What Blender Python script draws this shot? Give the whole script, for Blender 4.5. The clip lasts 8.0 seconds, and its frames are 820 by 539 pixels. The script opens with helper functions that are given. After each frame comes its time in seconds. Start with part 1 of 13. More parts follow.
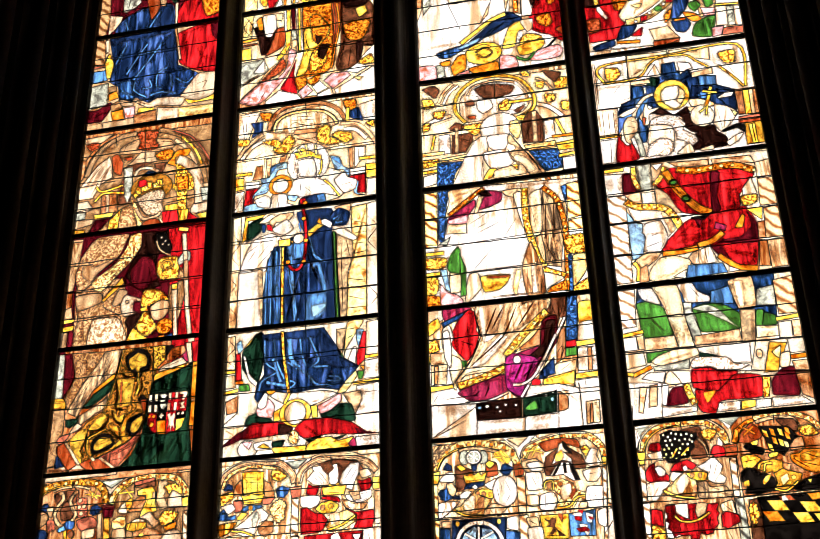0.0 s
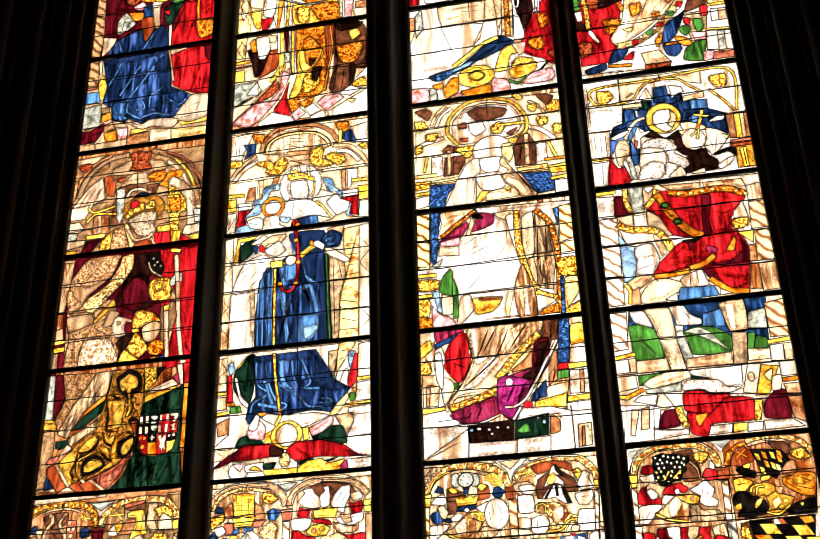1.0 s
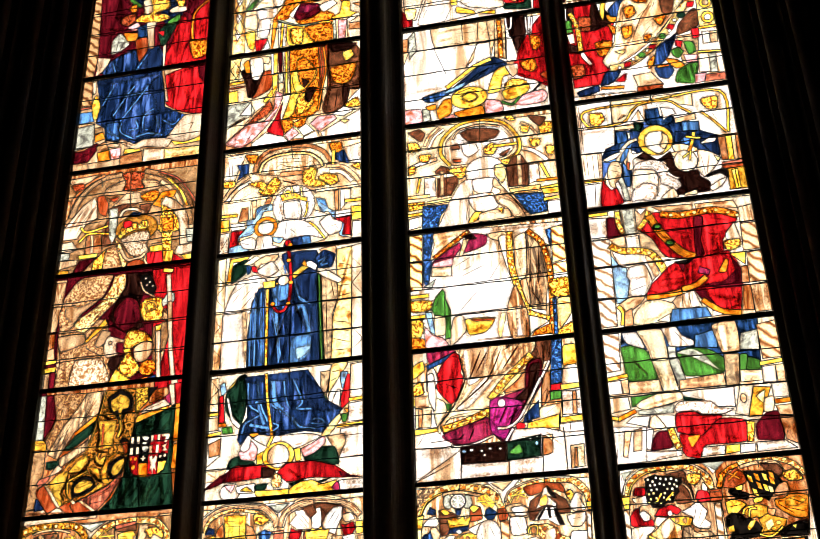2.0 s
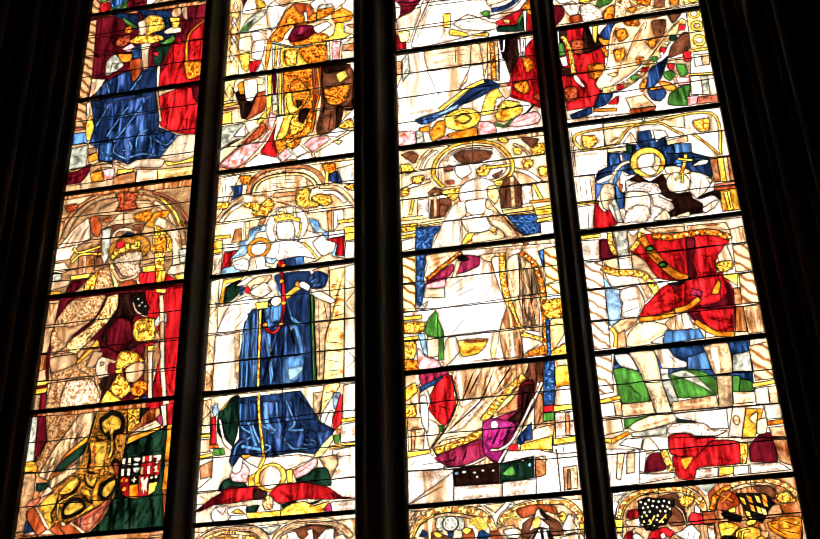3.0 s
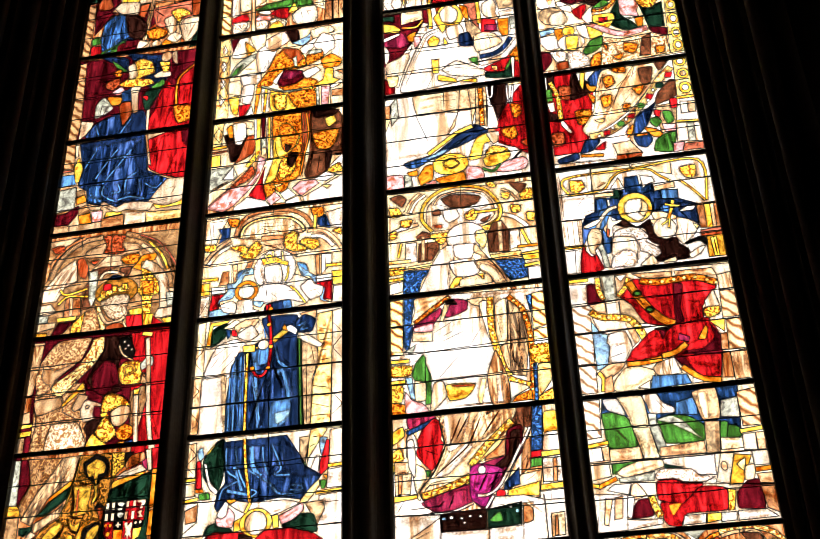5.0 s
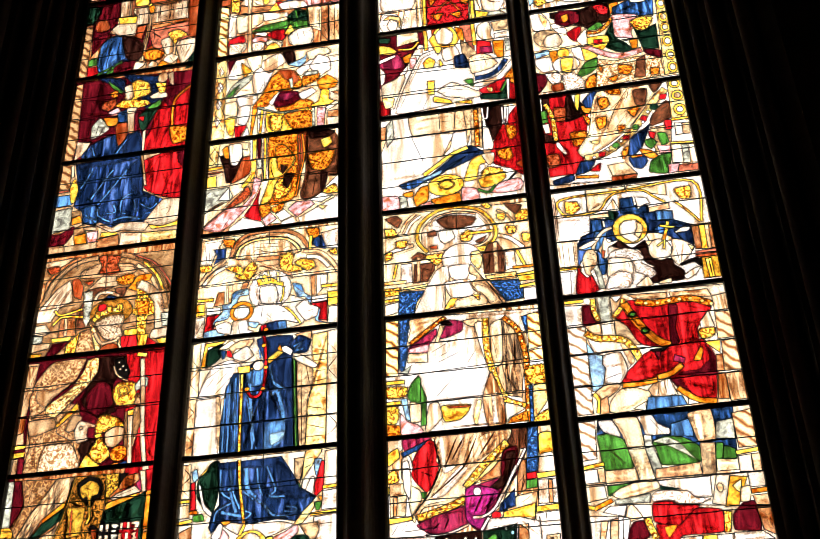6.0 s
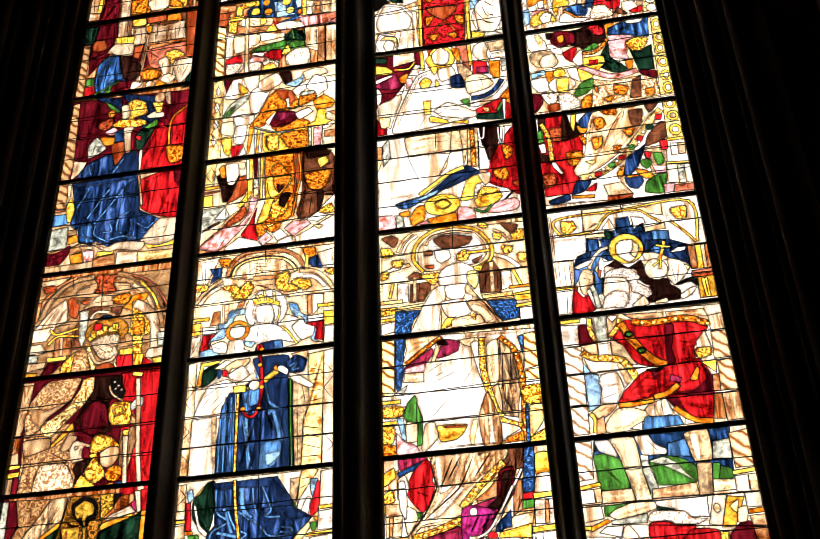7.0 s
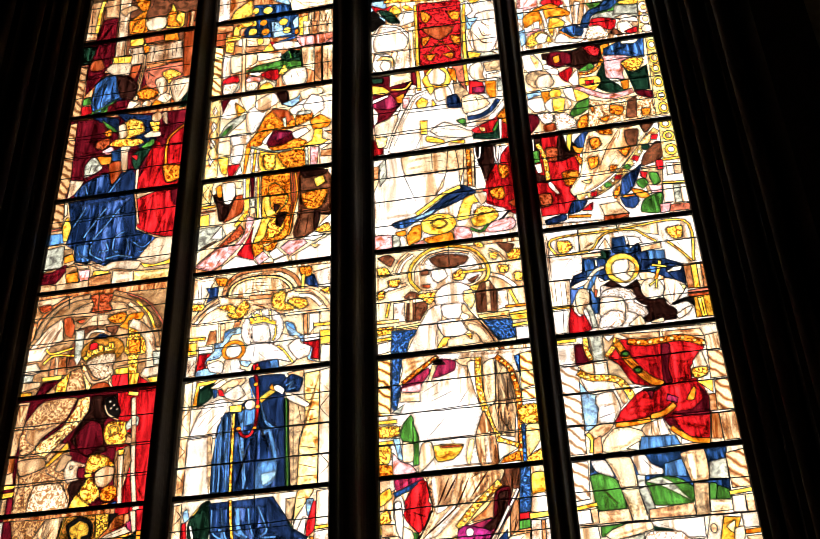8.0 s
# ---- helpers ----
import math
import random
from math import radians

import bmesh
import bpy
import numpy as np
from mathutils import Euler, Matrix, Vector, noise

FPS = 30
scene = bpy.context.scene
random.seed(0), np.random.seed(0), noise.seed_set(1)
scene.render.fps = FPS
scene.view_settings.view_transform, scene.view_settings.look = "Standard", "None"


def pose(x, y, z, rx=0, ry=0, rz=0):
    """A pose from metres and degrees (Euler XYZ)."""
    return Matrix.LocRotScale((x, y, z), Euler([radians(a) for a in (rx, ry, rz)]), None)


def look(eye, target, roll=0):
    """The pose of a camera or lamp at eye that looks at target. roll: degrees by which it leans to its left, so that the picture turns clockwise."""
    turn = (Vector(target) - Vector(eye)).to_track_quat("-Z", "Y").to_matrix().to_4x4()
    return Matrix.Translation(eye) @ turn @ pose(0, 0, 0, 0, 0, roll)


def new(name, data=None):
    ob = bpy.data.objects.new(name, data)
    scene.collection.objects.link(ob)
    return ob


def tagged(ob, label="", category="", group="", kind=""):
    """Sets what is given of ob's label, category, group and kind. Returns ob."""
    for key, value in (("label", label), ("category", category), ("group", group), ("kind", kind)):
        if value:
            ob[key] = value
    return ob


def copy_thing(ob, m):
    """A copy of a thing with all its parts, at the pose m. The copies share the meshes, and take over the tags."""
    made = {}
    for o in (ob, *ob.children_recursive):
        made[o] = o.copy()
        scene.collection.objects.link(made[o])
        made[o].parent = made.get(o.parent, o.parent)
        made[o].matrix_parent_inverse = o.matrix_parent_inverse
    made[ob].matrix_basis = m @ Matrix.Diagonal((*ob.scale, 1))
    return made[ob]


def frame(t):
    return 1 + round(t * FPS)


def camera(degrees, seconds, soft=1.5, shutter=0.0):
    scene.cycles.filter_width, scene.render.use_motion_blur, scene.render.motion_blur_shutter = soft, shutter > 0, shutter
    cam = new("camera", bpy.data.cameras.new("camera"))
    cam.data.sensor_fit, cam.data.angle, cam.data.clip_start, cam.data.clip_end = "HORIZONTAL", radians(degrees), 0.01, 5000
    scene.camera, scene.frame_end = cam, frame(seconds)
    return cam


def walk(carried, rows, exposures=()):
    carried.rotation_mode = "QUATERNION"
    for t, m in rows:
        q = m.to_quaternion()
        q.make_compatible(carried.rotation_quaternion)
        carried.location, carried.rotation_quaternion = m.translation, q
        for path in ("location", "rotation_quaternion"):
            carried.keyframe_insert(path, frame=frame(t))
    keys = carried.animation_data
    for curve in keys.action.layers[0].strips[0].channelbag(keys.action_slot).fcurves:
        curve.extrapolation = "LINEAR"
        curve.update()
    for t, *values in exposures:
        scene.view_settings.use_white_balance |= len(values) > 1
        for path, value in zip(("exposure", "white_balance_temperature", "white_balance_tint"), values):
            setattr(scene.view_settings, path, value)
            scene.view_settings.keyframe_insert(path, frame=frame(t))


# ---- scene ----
# ---------------------------------------------------------------- camera
EYE = Vector((1.332, -6.255, 1.6))
TURNS = [  # seconds, yaw, pitch, roll
    (0.0, 11.560, 25.992, -1.622), (0.5, 11.316, 26.565, -1.644), (1.0, 11.081, 27.099, -1.669),
    (1.5, 10.852, 27.617, -1.696), (3.0, 10.179, 29.204, -1.792), (3.5, 9.963, 29.755, -1.828),
    (4.0, 9.755, 30.312, -1.867), (4.5, 9.559, 30.869, -1.908), (6.0, 9.057, 32.471, -2.046),
    (6.5, 8.917, 32.971, -2.097), (7.0, 8.787, 33.457, -2.150), (7.5, 8.657, 33.940, -2.205),
    (8.0, 8.517, 34.438, -2.262)]


def heading(yaw, pitch):
    y, p = radians(yaw), radians(pitch)
    return Vector((-math.sin(y) * math.cos(p), math.cos(y) * math.cos(p), math.sin(p)))


cam = camera(40.09, 8.0, soft=0.9)
walk(cam, [(t, look(EYE, EYE + heading(yaw, pitch), roll)) for t, yaw, pitch, roll in TURNS])

# ---------------------------------------------------------------- sky
world = bpy.data.worlds.new("sky")
scene.world = world
world.use_nodes = True
nt = world.node_tree
nt.nodes.clear()
sky = nt.nodes.new("ShaderNodeTexSky")
sky.sky_type, sky.sun_disc = "NISHITA", False
sky.sun_elevation, sky.sun_rotation = radians(38), radians(200)
sky.dust_density, sky.air_density = 4.0, 1.0
haze = nt.nodes.new("ShaderNodeMixRGB")          # thin bright cloud over the blue
haze.inputs[0].default_value = 0.86
haze.inputs[2].default_value = (17.0, 15.7, 15.0, 1)
back = nt.nodes.new("ShaderNodeBackground")
back.inputs["Strength"].default_value = 0.152
out = nt.nodes.new("ShaderNodeOutputWorld")
nt.links.new(sky.outputs[0], haze.inputs[1])
nt.links.new(haze.outputs[0], back.inputs["Color"])
nt.links.new(back.outputs[0], out.inputs["Surface"])
scene.view_settings.exposure = 0.0


# ---------------------------------------------------------------- materials
def nodes(name):
    m = bpy.data.materials.new(name)
    m.use_nodes = True
    m.node_tree.nodes.clear()
    return m, m.node_tree


def add(t, kind, links=(), operation="", blend="", **values):
    n = t.nodes.new(kind)
    if operation:
        n.operation = operation
    if blend:
        n.blend_type = blend
    for key, value in values.items():
        n.inputs[key].default_value = value
    for sock, src in links:
        t.links.new(src, n.inputs[sock])
    return n


def ramp(t, src, lo, hi, a=0.0, b=1.0):
    n = t.nodes.new("ShaderNodeMapRange")
    for i, v in ((1, lo), (2, hi), (3, a), (4, b)):
        n.inputs[i].default_value = v
    t.links.new(src, n.inputs[0])
    return n.outputs[0]


def solid(name, colour, rough, scale=8.0, vary=0.35, bump=0.3, metal=0.0):
    """Stone, iron, lead: two scales of stain and a fine relief."""
    m, t = nodes(name)
    co = add(t, "ShaderNodeTexCoord").outputs["Object"]
    big = add(t, "ShaderNodeTexNoise", [("Vector", co)], Scale=scale * 0.25, Detail=4.0)
    fine = add(t, "ShaderNodeTexNoise", [("Vector", co)], Scale=scale * 5, Detail=6.0)
    s = add(t, "ShaderNodeMath", [(0, ramp(t, big.outputs[0], 0.3, 0.7, 1 - vary, 1 + vary)),
                                  (1, ramp(t, fine.outputs[0], 0.3, 0.7, 1 - vary * .5, 1 + vary * .5))], operation="MULTIPLY")
    c = add(t, "ShaderNodeVectorMath", [(3, s.outputs[0])], operation="SCALE")
    c.inputs[0].default_value = colour
    b = add(t, "ShaderNodeBump", [("Height", fine.outputs[0])], Strength=bump, Distance=0.004)
    p = add(t, "ShaderNodeBsdfPrincipled", [("Base Color", c.outputs[0]), ("Normal", b.outputs[0])], Roughness=rough, Metallic=metal)
    add(t, "ShaderNodeOutputMaterial", [("Surface", p.outputs[0])])
    return m


# window limestone, near black: its shade against the bright glass is in the colour
STONE = solid("shade_dark_limestone", (0.045, 0.034, 0.026), 0.9, 6.0, 0.4, 0.5)
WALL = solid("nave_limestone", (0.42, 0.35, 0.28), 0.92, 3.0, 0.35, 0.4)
FLOOR = solid("floor_stone", (0.34, 0.30, 0.26), 0.6, 4.0, 0.3, 0.25)
OUTSIDE = solid("outside_ground", (0.09, 0.09, 0.075), 0.95, 1.0, 0.4, 0.3)
IRON = solid("black_iron", (0.018, 0.016, 0.015), 0.65, 20.0, 0.4, 0.4, 0.3)
LEAD = solid("lead", (0.022, 0.021, 0.020), 0.6, 40.0, 0.35, 0.3, 0.4)

PALETTE = {  # light that the glass lets through
    "w": (0.95, 0.91, 0.80), "s": (0.95, 0.74, 0.46), "b": (0.50, 0.225, 0.078), "B": (0.125, 0.042, 0.018),
    "y": (0.95, 0.62, 0.06), "o": (0.70, 0.24, 0.012), "r": (0.54, 0.010, 0.014), "m": (0.10, 0.004, 0.009),
    "p": (0.80, 0.42, 0.44), "v": (0.33, 0.022, 0.075), "u": (0.024, 0.088, 0.27), "U": (0.010, 0.026, 0.085),
    "c": (0.30, 0.52, 0.78), "g": (0.065, 0.235, 0.032), "G": (0.006, 0.025, 0.013), "k": (0.004, 0.003, 0.0025),
    "n": (0.36, 0.075, 0.02), "i": (0.10, 0.28, 0.62), "t": (0.74, 0.49, 0.27), "q": (0.60, 0.31, 0.025), "f": (0.92, 0.81, 0.61), "e": (0.40, 0.42, 0.34), "a": (0.98, 0.78, 0.30),
    "z": (0.56, 0.39, 0.21), "d": (0.46, 0.13, 0.07), "j": (0.36, 0.155, 0.016), "l": (0.58, 0.34, 0.035), "h": (0.013, 0.042, 0.145),
    "D": (0.020, 0.006, 0.004), "V": (0.40, 0.02, 0.20), "W": (0.66, 0.52, 0.36), "F": (0.52, 0.365, 0.21), "S": (0.45, 0.28, 0.14), "Z": (0.34, 0.195, 0.085)}
BROWNER = {"w": "W", "f": "F", "s": "S", "t": "Z"}      # the same glass in darker, browner tones, in one light
TONES = {}


def glass_tone(key):
    """Pot-metal or stained glass with brushed brown vitreous paint. The second sign of the key is the brushwork."""
    if key in TONES:
        return TONES[key]
    colour, brush = PALETTE[key[0]], key[1:] or "-"
    m, t = nodes("glass_" + key.replace("-", ""))
    co = add(t, "ShaderNodeTexCoord").outputs["Object"]
    rnd = add(t, "ShaderNodeObjectInfo").outputs["Random"]
    off = add(t, "ShaderNodeMath", [(0, rnd)], operation="MULTIPLY")
    off.inputs[1].default_value = 57.0
    comb = add(t, "ShaderNodeCombineXYZ", [(0, off.outputs[0]), (2, off.outputs[0])])
    place = add(t, "ShaderNodeVectorMath", [(0, co), (1, comb.outputs[0])], operation="ADD").outputs[0]
    # streaks and seeds of the blown sheet
    sheet = add(t, "ShaderNodeTexNoise", [("Vector", place)], Scale=6.0, Detail=3.0, Distortion=0.6)
    grain = add(t, "ShaderNodeTexNoise", [("Vector", place)], Scale=85.0, Detail=5.0)
    value = add(t, "ShaderNodeMath", [(0, ramp(t, sheet.outputs[0], 0.3, 0.7, 0.68, 1.25)),
                                      (1, ramp(t, rnd, 0.0, 1.0, 0.86, 1.12))], operation="MULTIPLY").outputs[0]
    value = add(t, "ShaderNodeMath", [(0, value), (1, ramp(t, grain.outputs[0], 0.3, 0.7, 0.80, 1.18))], operation="MULTIPLY").outputs[0]
    # brown paint, brushed on and wiped out to bare glass before firing
    if brush == "-" and key[0] in "rmvuUgGnihD":
        brush = "f"
    lean = add(t, "ShaderNodeCombineXYZ", [(1, ramp(t, rnd, 0.0, 1.0, -0.25, 0.75))])
    squeeze = add(t, "ShaderNodeMapping", [("Vector", place), ("Rotation", lean.outputs[0])])
    squeeze.inputs["Scale"].default_value = (1.0, 1.0, 0.16)
    if brush in "df":       # folds of cloth, long strokes
        a = add(t, "ShaderNodeTexNoise", [("Vector", squeeze.outputs[0])], Scale=19.0, Detail=5.0, Distortion=1.2)
        at = (0.35, 0.47, 0.56, 0.67) if brush == "d" else (0.30, 0.47, 0.60, 0.74)
    elif brush == "m":      # damask: leafy figures
        a = add(t, "ShaderNodeTexNoise", [("Vector", place)], Scale=25.0, Detail=3.5, Distortion=2.6)
        at = (0.40, 0.49, 0.53, 0.66)
    elif brush == "c":      # carved stone
        a = add(t, "ShaderNodeTexNoise", [("Vector", squeeze.outputs[0])], Scale=15.0, Detail=6.0, Distortion=2.0)
        at = (0.38, 0.49, 0.58, 0.72)
    elif brush == "x":      # twisted shaft
        turn = add(t, "ShaderNodeMapping", [("Vector", co)])
        turn.inputs["Rotation"].default_value = (0, radians(50), 0)
        a = add(t, "ShaderNodeTexWave", [("Vector", turn.outputs[0])], Scale=5.0, Distortion=3.2, Detail=3.0)
        a.inputs["Detail Scale"].default_value = 2.2
        at = (0.40, 0.66, 0.92, 1.15)
    elif brush == "h":      # hair and fur, short curls
        a = add(t, "ShaderNodeTexNoise", [("Vector", place)], Scale=40.0, Detail=3.0, Distortion=2.5)
        at = (0.42, 0.5, 0.58, 0.70)
    else:
        pale = key[0] in "wfsWFS"       # pale glass carries a thin, soft, tan matt
        a = add(t, "ShaderNodeTexNoise", [("Vector", squeeze.outputs[0] if pale else place)], Scale=9.0 if pale else 17.0, Detail=3.0 if pale else 5.0, Distortion=0.8)
        at = (0.36, 0.53, 0.65, 0.79) if pale else (0.36, 0.52, 0.66, 0.80)
    warm = key[0] in "wsfapyobntqWFSZ"
    wiped = [min(1.0, c * 1.25 + (0.10 if key[0] in "wsfapyb" else 0.02 + 0.25 * c)) for c in colour]
    if key[0] in "UGmkBD":
        wiped = [c * 2.0 for c in colour]
    if key[0] in "uh":
        wiped, at = [min(0.8, c * 3.0 + 0.05) for c in colour], (0.34, 0.45, 0.54, 0.68)
    matt = [c * k for c, k in zip(colour, (0.60, 0.29, 0.10) if warm else (0.36, 0.32, 0.32))]
    dark = [c * k for c, k in zip(colour, (0.16, 0.055, 0.03) if warm else (0.09, 0.08, 0.08))]
    if key[0] in "wfsWFStZ":
        matt, dark = [c * k for c, k in zip(colour, (0.62, 0.43, 0.27))], [c * k for c, k in zip(colour, (0.30, 0.14, 0.06))]
    if brush == "m" and key[0] in "stwfSZWF":       # pale brocade, thinly drawn
        matt = [c * k for c, k in zip(colour, (0.70, 0.48, 0.26))]
        dark = [c * k for c, k in zip(colour, (0.45, 0.24, 0.10))]
    tones = t.nodes.new("ShaderNodeValToRGB")
    tones.color_ramp.elements[0].position, tones.color_ramp.elements[1].position = at[0], min(at[3], 1.0)
    tones.color_ramp.elements[0].color, tones.color_ramp.elements[1].color = (*wiped, 1), (*dark, 1)
    for p, c in ((at[1], colour), (at[2], matt)):
        e = tones.color_ramp.elements.new(p)
        e.color = (*c, 1)
    t.links.new(a.outputs["Fac"], tones.inputs["Fac"])
    paint = add(t, "ShaderNodeVectorMath", [(0, tones.outputs["Color"]), (3, value)], operation="SCALE")
    clear = add(t, "ShaderNodeBsdfTransparent", [("Color", paint.outputs[0])])
    milk = add(t, "ShaderNodeBsdfTranslucent", [("Color", paint.outputs[0])])
    body = add(t, "ShaderNodeMixShader", [(1, clear.outputs[0]), (2, milk.outputs[0])], Fac=0.14)
    gloss = add(t, "ShaderNodeBsdfGlossy", Roughness=0.12)
    fres = add(t, "ShaderNodeFresnel", IOR=1.3)
    mix = add(t, "ShaderNodeMixShader", [("Fac", fres.outputs[0]), (1, body.outputs[0]), (2, gloss.outputs[0])])
    add(t, "ShaderNodeOutputMaterial", [("Surface", mix.outputs[0])])
    TONES[key] = m
    return m


def clear_glass():
    m, t = nodes("clear_back")
    c = add(t, "ShaderNodeBsdfTransparent", Color=(0.97, 0.97, 0.96, 1))
    add(t, "ShaderNodeOutputMaterial", [("Surface", c.outputs[0])])
    return m


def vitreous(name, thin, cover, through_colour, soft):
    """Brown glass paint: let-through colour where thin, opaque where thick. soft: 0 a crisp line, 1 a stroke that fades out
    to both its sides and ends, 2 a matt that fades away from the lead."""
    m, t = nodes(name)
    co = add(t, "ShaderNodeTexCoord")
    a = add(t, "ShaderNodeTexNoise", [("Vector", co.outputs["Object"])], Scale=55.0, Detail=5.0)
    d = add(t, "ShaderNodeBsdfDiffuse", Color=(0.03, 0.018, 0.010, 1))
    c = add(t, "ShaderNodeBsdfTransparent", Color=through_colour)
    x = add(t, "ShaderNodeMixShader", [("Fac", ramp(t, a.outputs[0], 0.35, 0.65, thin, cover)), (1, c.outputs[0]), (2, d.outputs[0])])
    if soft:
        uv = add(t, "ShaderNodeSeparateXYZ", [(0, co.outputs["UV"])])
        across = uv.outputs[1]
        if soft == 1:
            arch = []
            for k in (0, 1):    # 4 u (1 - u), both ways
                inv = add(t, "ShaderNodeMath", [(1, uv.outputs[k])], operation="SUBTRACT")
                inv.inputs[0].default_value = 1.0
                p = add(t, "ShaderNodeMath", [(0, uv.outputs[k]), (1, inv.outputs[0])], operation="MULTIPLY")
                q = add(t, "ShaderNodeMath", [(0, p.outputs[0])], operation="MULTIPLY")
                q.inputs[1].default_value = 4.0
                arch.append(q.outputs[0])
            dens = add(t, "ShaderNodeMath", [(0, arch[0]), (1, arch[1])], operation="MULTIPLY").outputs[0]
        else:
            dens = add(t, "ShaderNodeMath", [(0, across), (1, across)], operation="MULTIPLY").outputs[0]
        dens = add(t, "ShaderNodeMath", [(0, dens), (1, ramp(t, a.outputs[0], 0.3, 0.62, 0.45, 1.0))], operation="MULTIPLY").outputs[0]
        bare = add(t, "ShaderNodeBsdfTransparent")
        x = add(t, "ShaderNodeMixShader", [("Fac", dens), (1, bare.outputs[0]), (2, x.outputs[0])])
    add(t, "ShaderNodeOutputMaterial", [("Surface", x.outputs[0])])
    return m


CLEAR = clear_glass()
TRACE = vitreous("brown_trace_paint", 0.25, 0.95, (0.22, 0.085, 0.03, 1), 0)
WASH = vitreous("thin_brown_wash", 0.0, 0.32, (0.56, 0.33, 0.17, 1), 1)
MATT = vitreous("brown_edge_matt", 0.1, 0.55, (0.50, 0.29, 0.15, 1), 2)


# ---------------------------------------------------------------- mesh helpers
def mesh_ob(name, verts, faces, mats, parent=None, slots=None):
    me = bpy.data.meshes.new(name)
    me.from_pydata(verts, [], faces)
    for m in mats:
        me.materials.append(m)
    if slots is not None:
        me.polygons.foreach_set("material_index", slots)
    me.update()
    ob = new(name, me)
    ob.parent = parent
    return ob


def box_into(bm, x0, x1, y0, y1, z0, z1):
    r = bmesh.ops.create_cube(bm, size=1.0, matrix=Matrix.Translation(((x0 + x1) / 2, (y0 + y1) / 2, (z0 + z1) / 2)) @ Matrix.Diagonal((x1 - x0, y1 - y0, z1 - z0, 1)))
    return r["verts"]


def part(name, bm, material, parent=None, label="", bevel=0.0):
    if bevel:
        bmesh.ops.bevel(bm, geom=bm.edges[:], offset=bevel, segments=2, affect="EDGES", clamp_overlap=True)
    me = bpy.data.meshes.new(name)
    bm.to_mesh(me)
    bm.free()
    me.materials.append(material)
    ob = new(name, me)
    ob.parent = parent
    if label:
        ob["label"] = label
    return ob


def block(name, x0, x1, y0, y1, z0, z1, material, parent=None, label="", bevel=0.0):
    bm = bmesh.new()
    box_into(bm, x0, x1, y0, y1, z0, z1)
    return part(name, bm, material, parent, label, bevel)


def upright(name, profile, z0, z1, material, parent=None, smooth=False):
    """A moulding: a closed plan profile (x, y), drawn up from z0 to z1."""
    n = len(profile)
    verts = [(x, y, z) for z in (z0, z1) for x, y in profile]
    faces = [(i, (i + 1) % n, n + (i + 1) % n, n + i) for i in range(n)]
    faces += [tuple(range(n))[::-1], tuple(range(n, 2 * n))]
    ob = mesh_ob(name, verts, faces, [material], parent)
    if smooth:
        ob.data.polygons.foreach_set("use_smooth", [len(f) == 4 for f in faces])
    return ob


# ---------------------------------------------------------------- the building
ZA, RISE = 3.575, 0.846                     # lowest figure bar, height of one panel
SILL, HEAD = ZA - RISE, ZA + 7 * RISE       # the glazed part of the window
LIGHTS = [-2.320, -1.1535, 0.1535, 1.320]   # the edge of each light; each is a metre wide
WIDE = 1.0
Y_WALL = -0.75                              # inner face of the nave wall


def mullion(name, x0, x1, nose, label):
    """Stone post: fillets beside the glass, hollow chamfers, a rounded nose."""
    c, h = (x0 + x1) / 2, (x1 - x0) / 2
    side = [(h, 0.03), (h, -0.035), (h - 0.012, -0.05)]
    r = nose
    hollow = [(h - 0.012 - (h - 0.012 - r) * math.sin(a), -0.05 - 0.11 * (1 - math.cos(a))) for a in np.linspace(0.2, math.pi / 2, 6)]
    roll = [(r * math.cos(a), -0.175 - r * 0.9 * math.sin(a)) for a in np.linspace(0, math.pi / 2, 6)]
    right = side + hollow + roll
    out_side = [(h * 0.3, 0.14), (h * 0.9, 0.05)]
    prof = out_side + right + [(-x, y) for x, y in right[::-1][1:]] + [(-x, y) for x, y in out_side[::-1]]
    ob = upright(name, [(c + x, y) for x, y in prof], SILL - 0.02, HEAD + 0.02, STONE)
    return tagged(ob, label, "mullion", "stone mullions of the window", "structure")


mullion("mullion", -1.3205, -1.1535, 0.032, "narrow stone mullion between two lights, backlit shade put into its dark colour")
mullion("mullion", -0.1535, 0.1535, 0.062, "broad stone mullion in the window's middle, backlit shade put into its dark colour")
mullion("mullion", 1.1535, 1.3205, 0.032, "narrow stone mullion between two lights, backlit shade put into its dark colour")


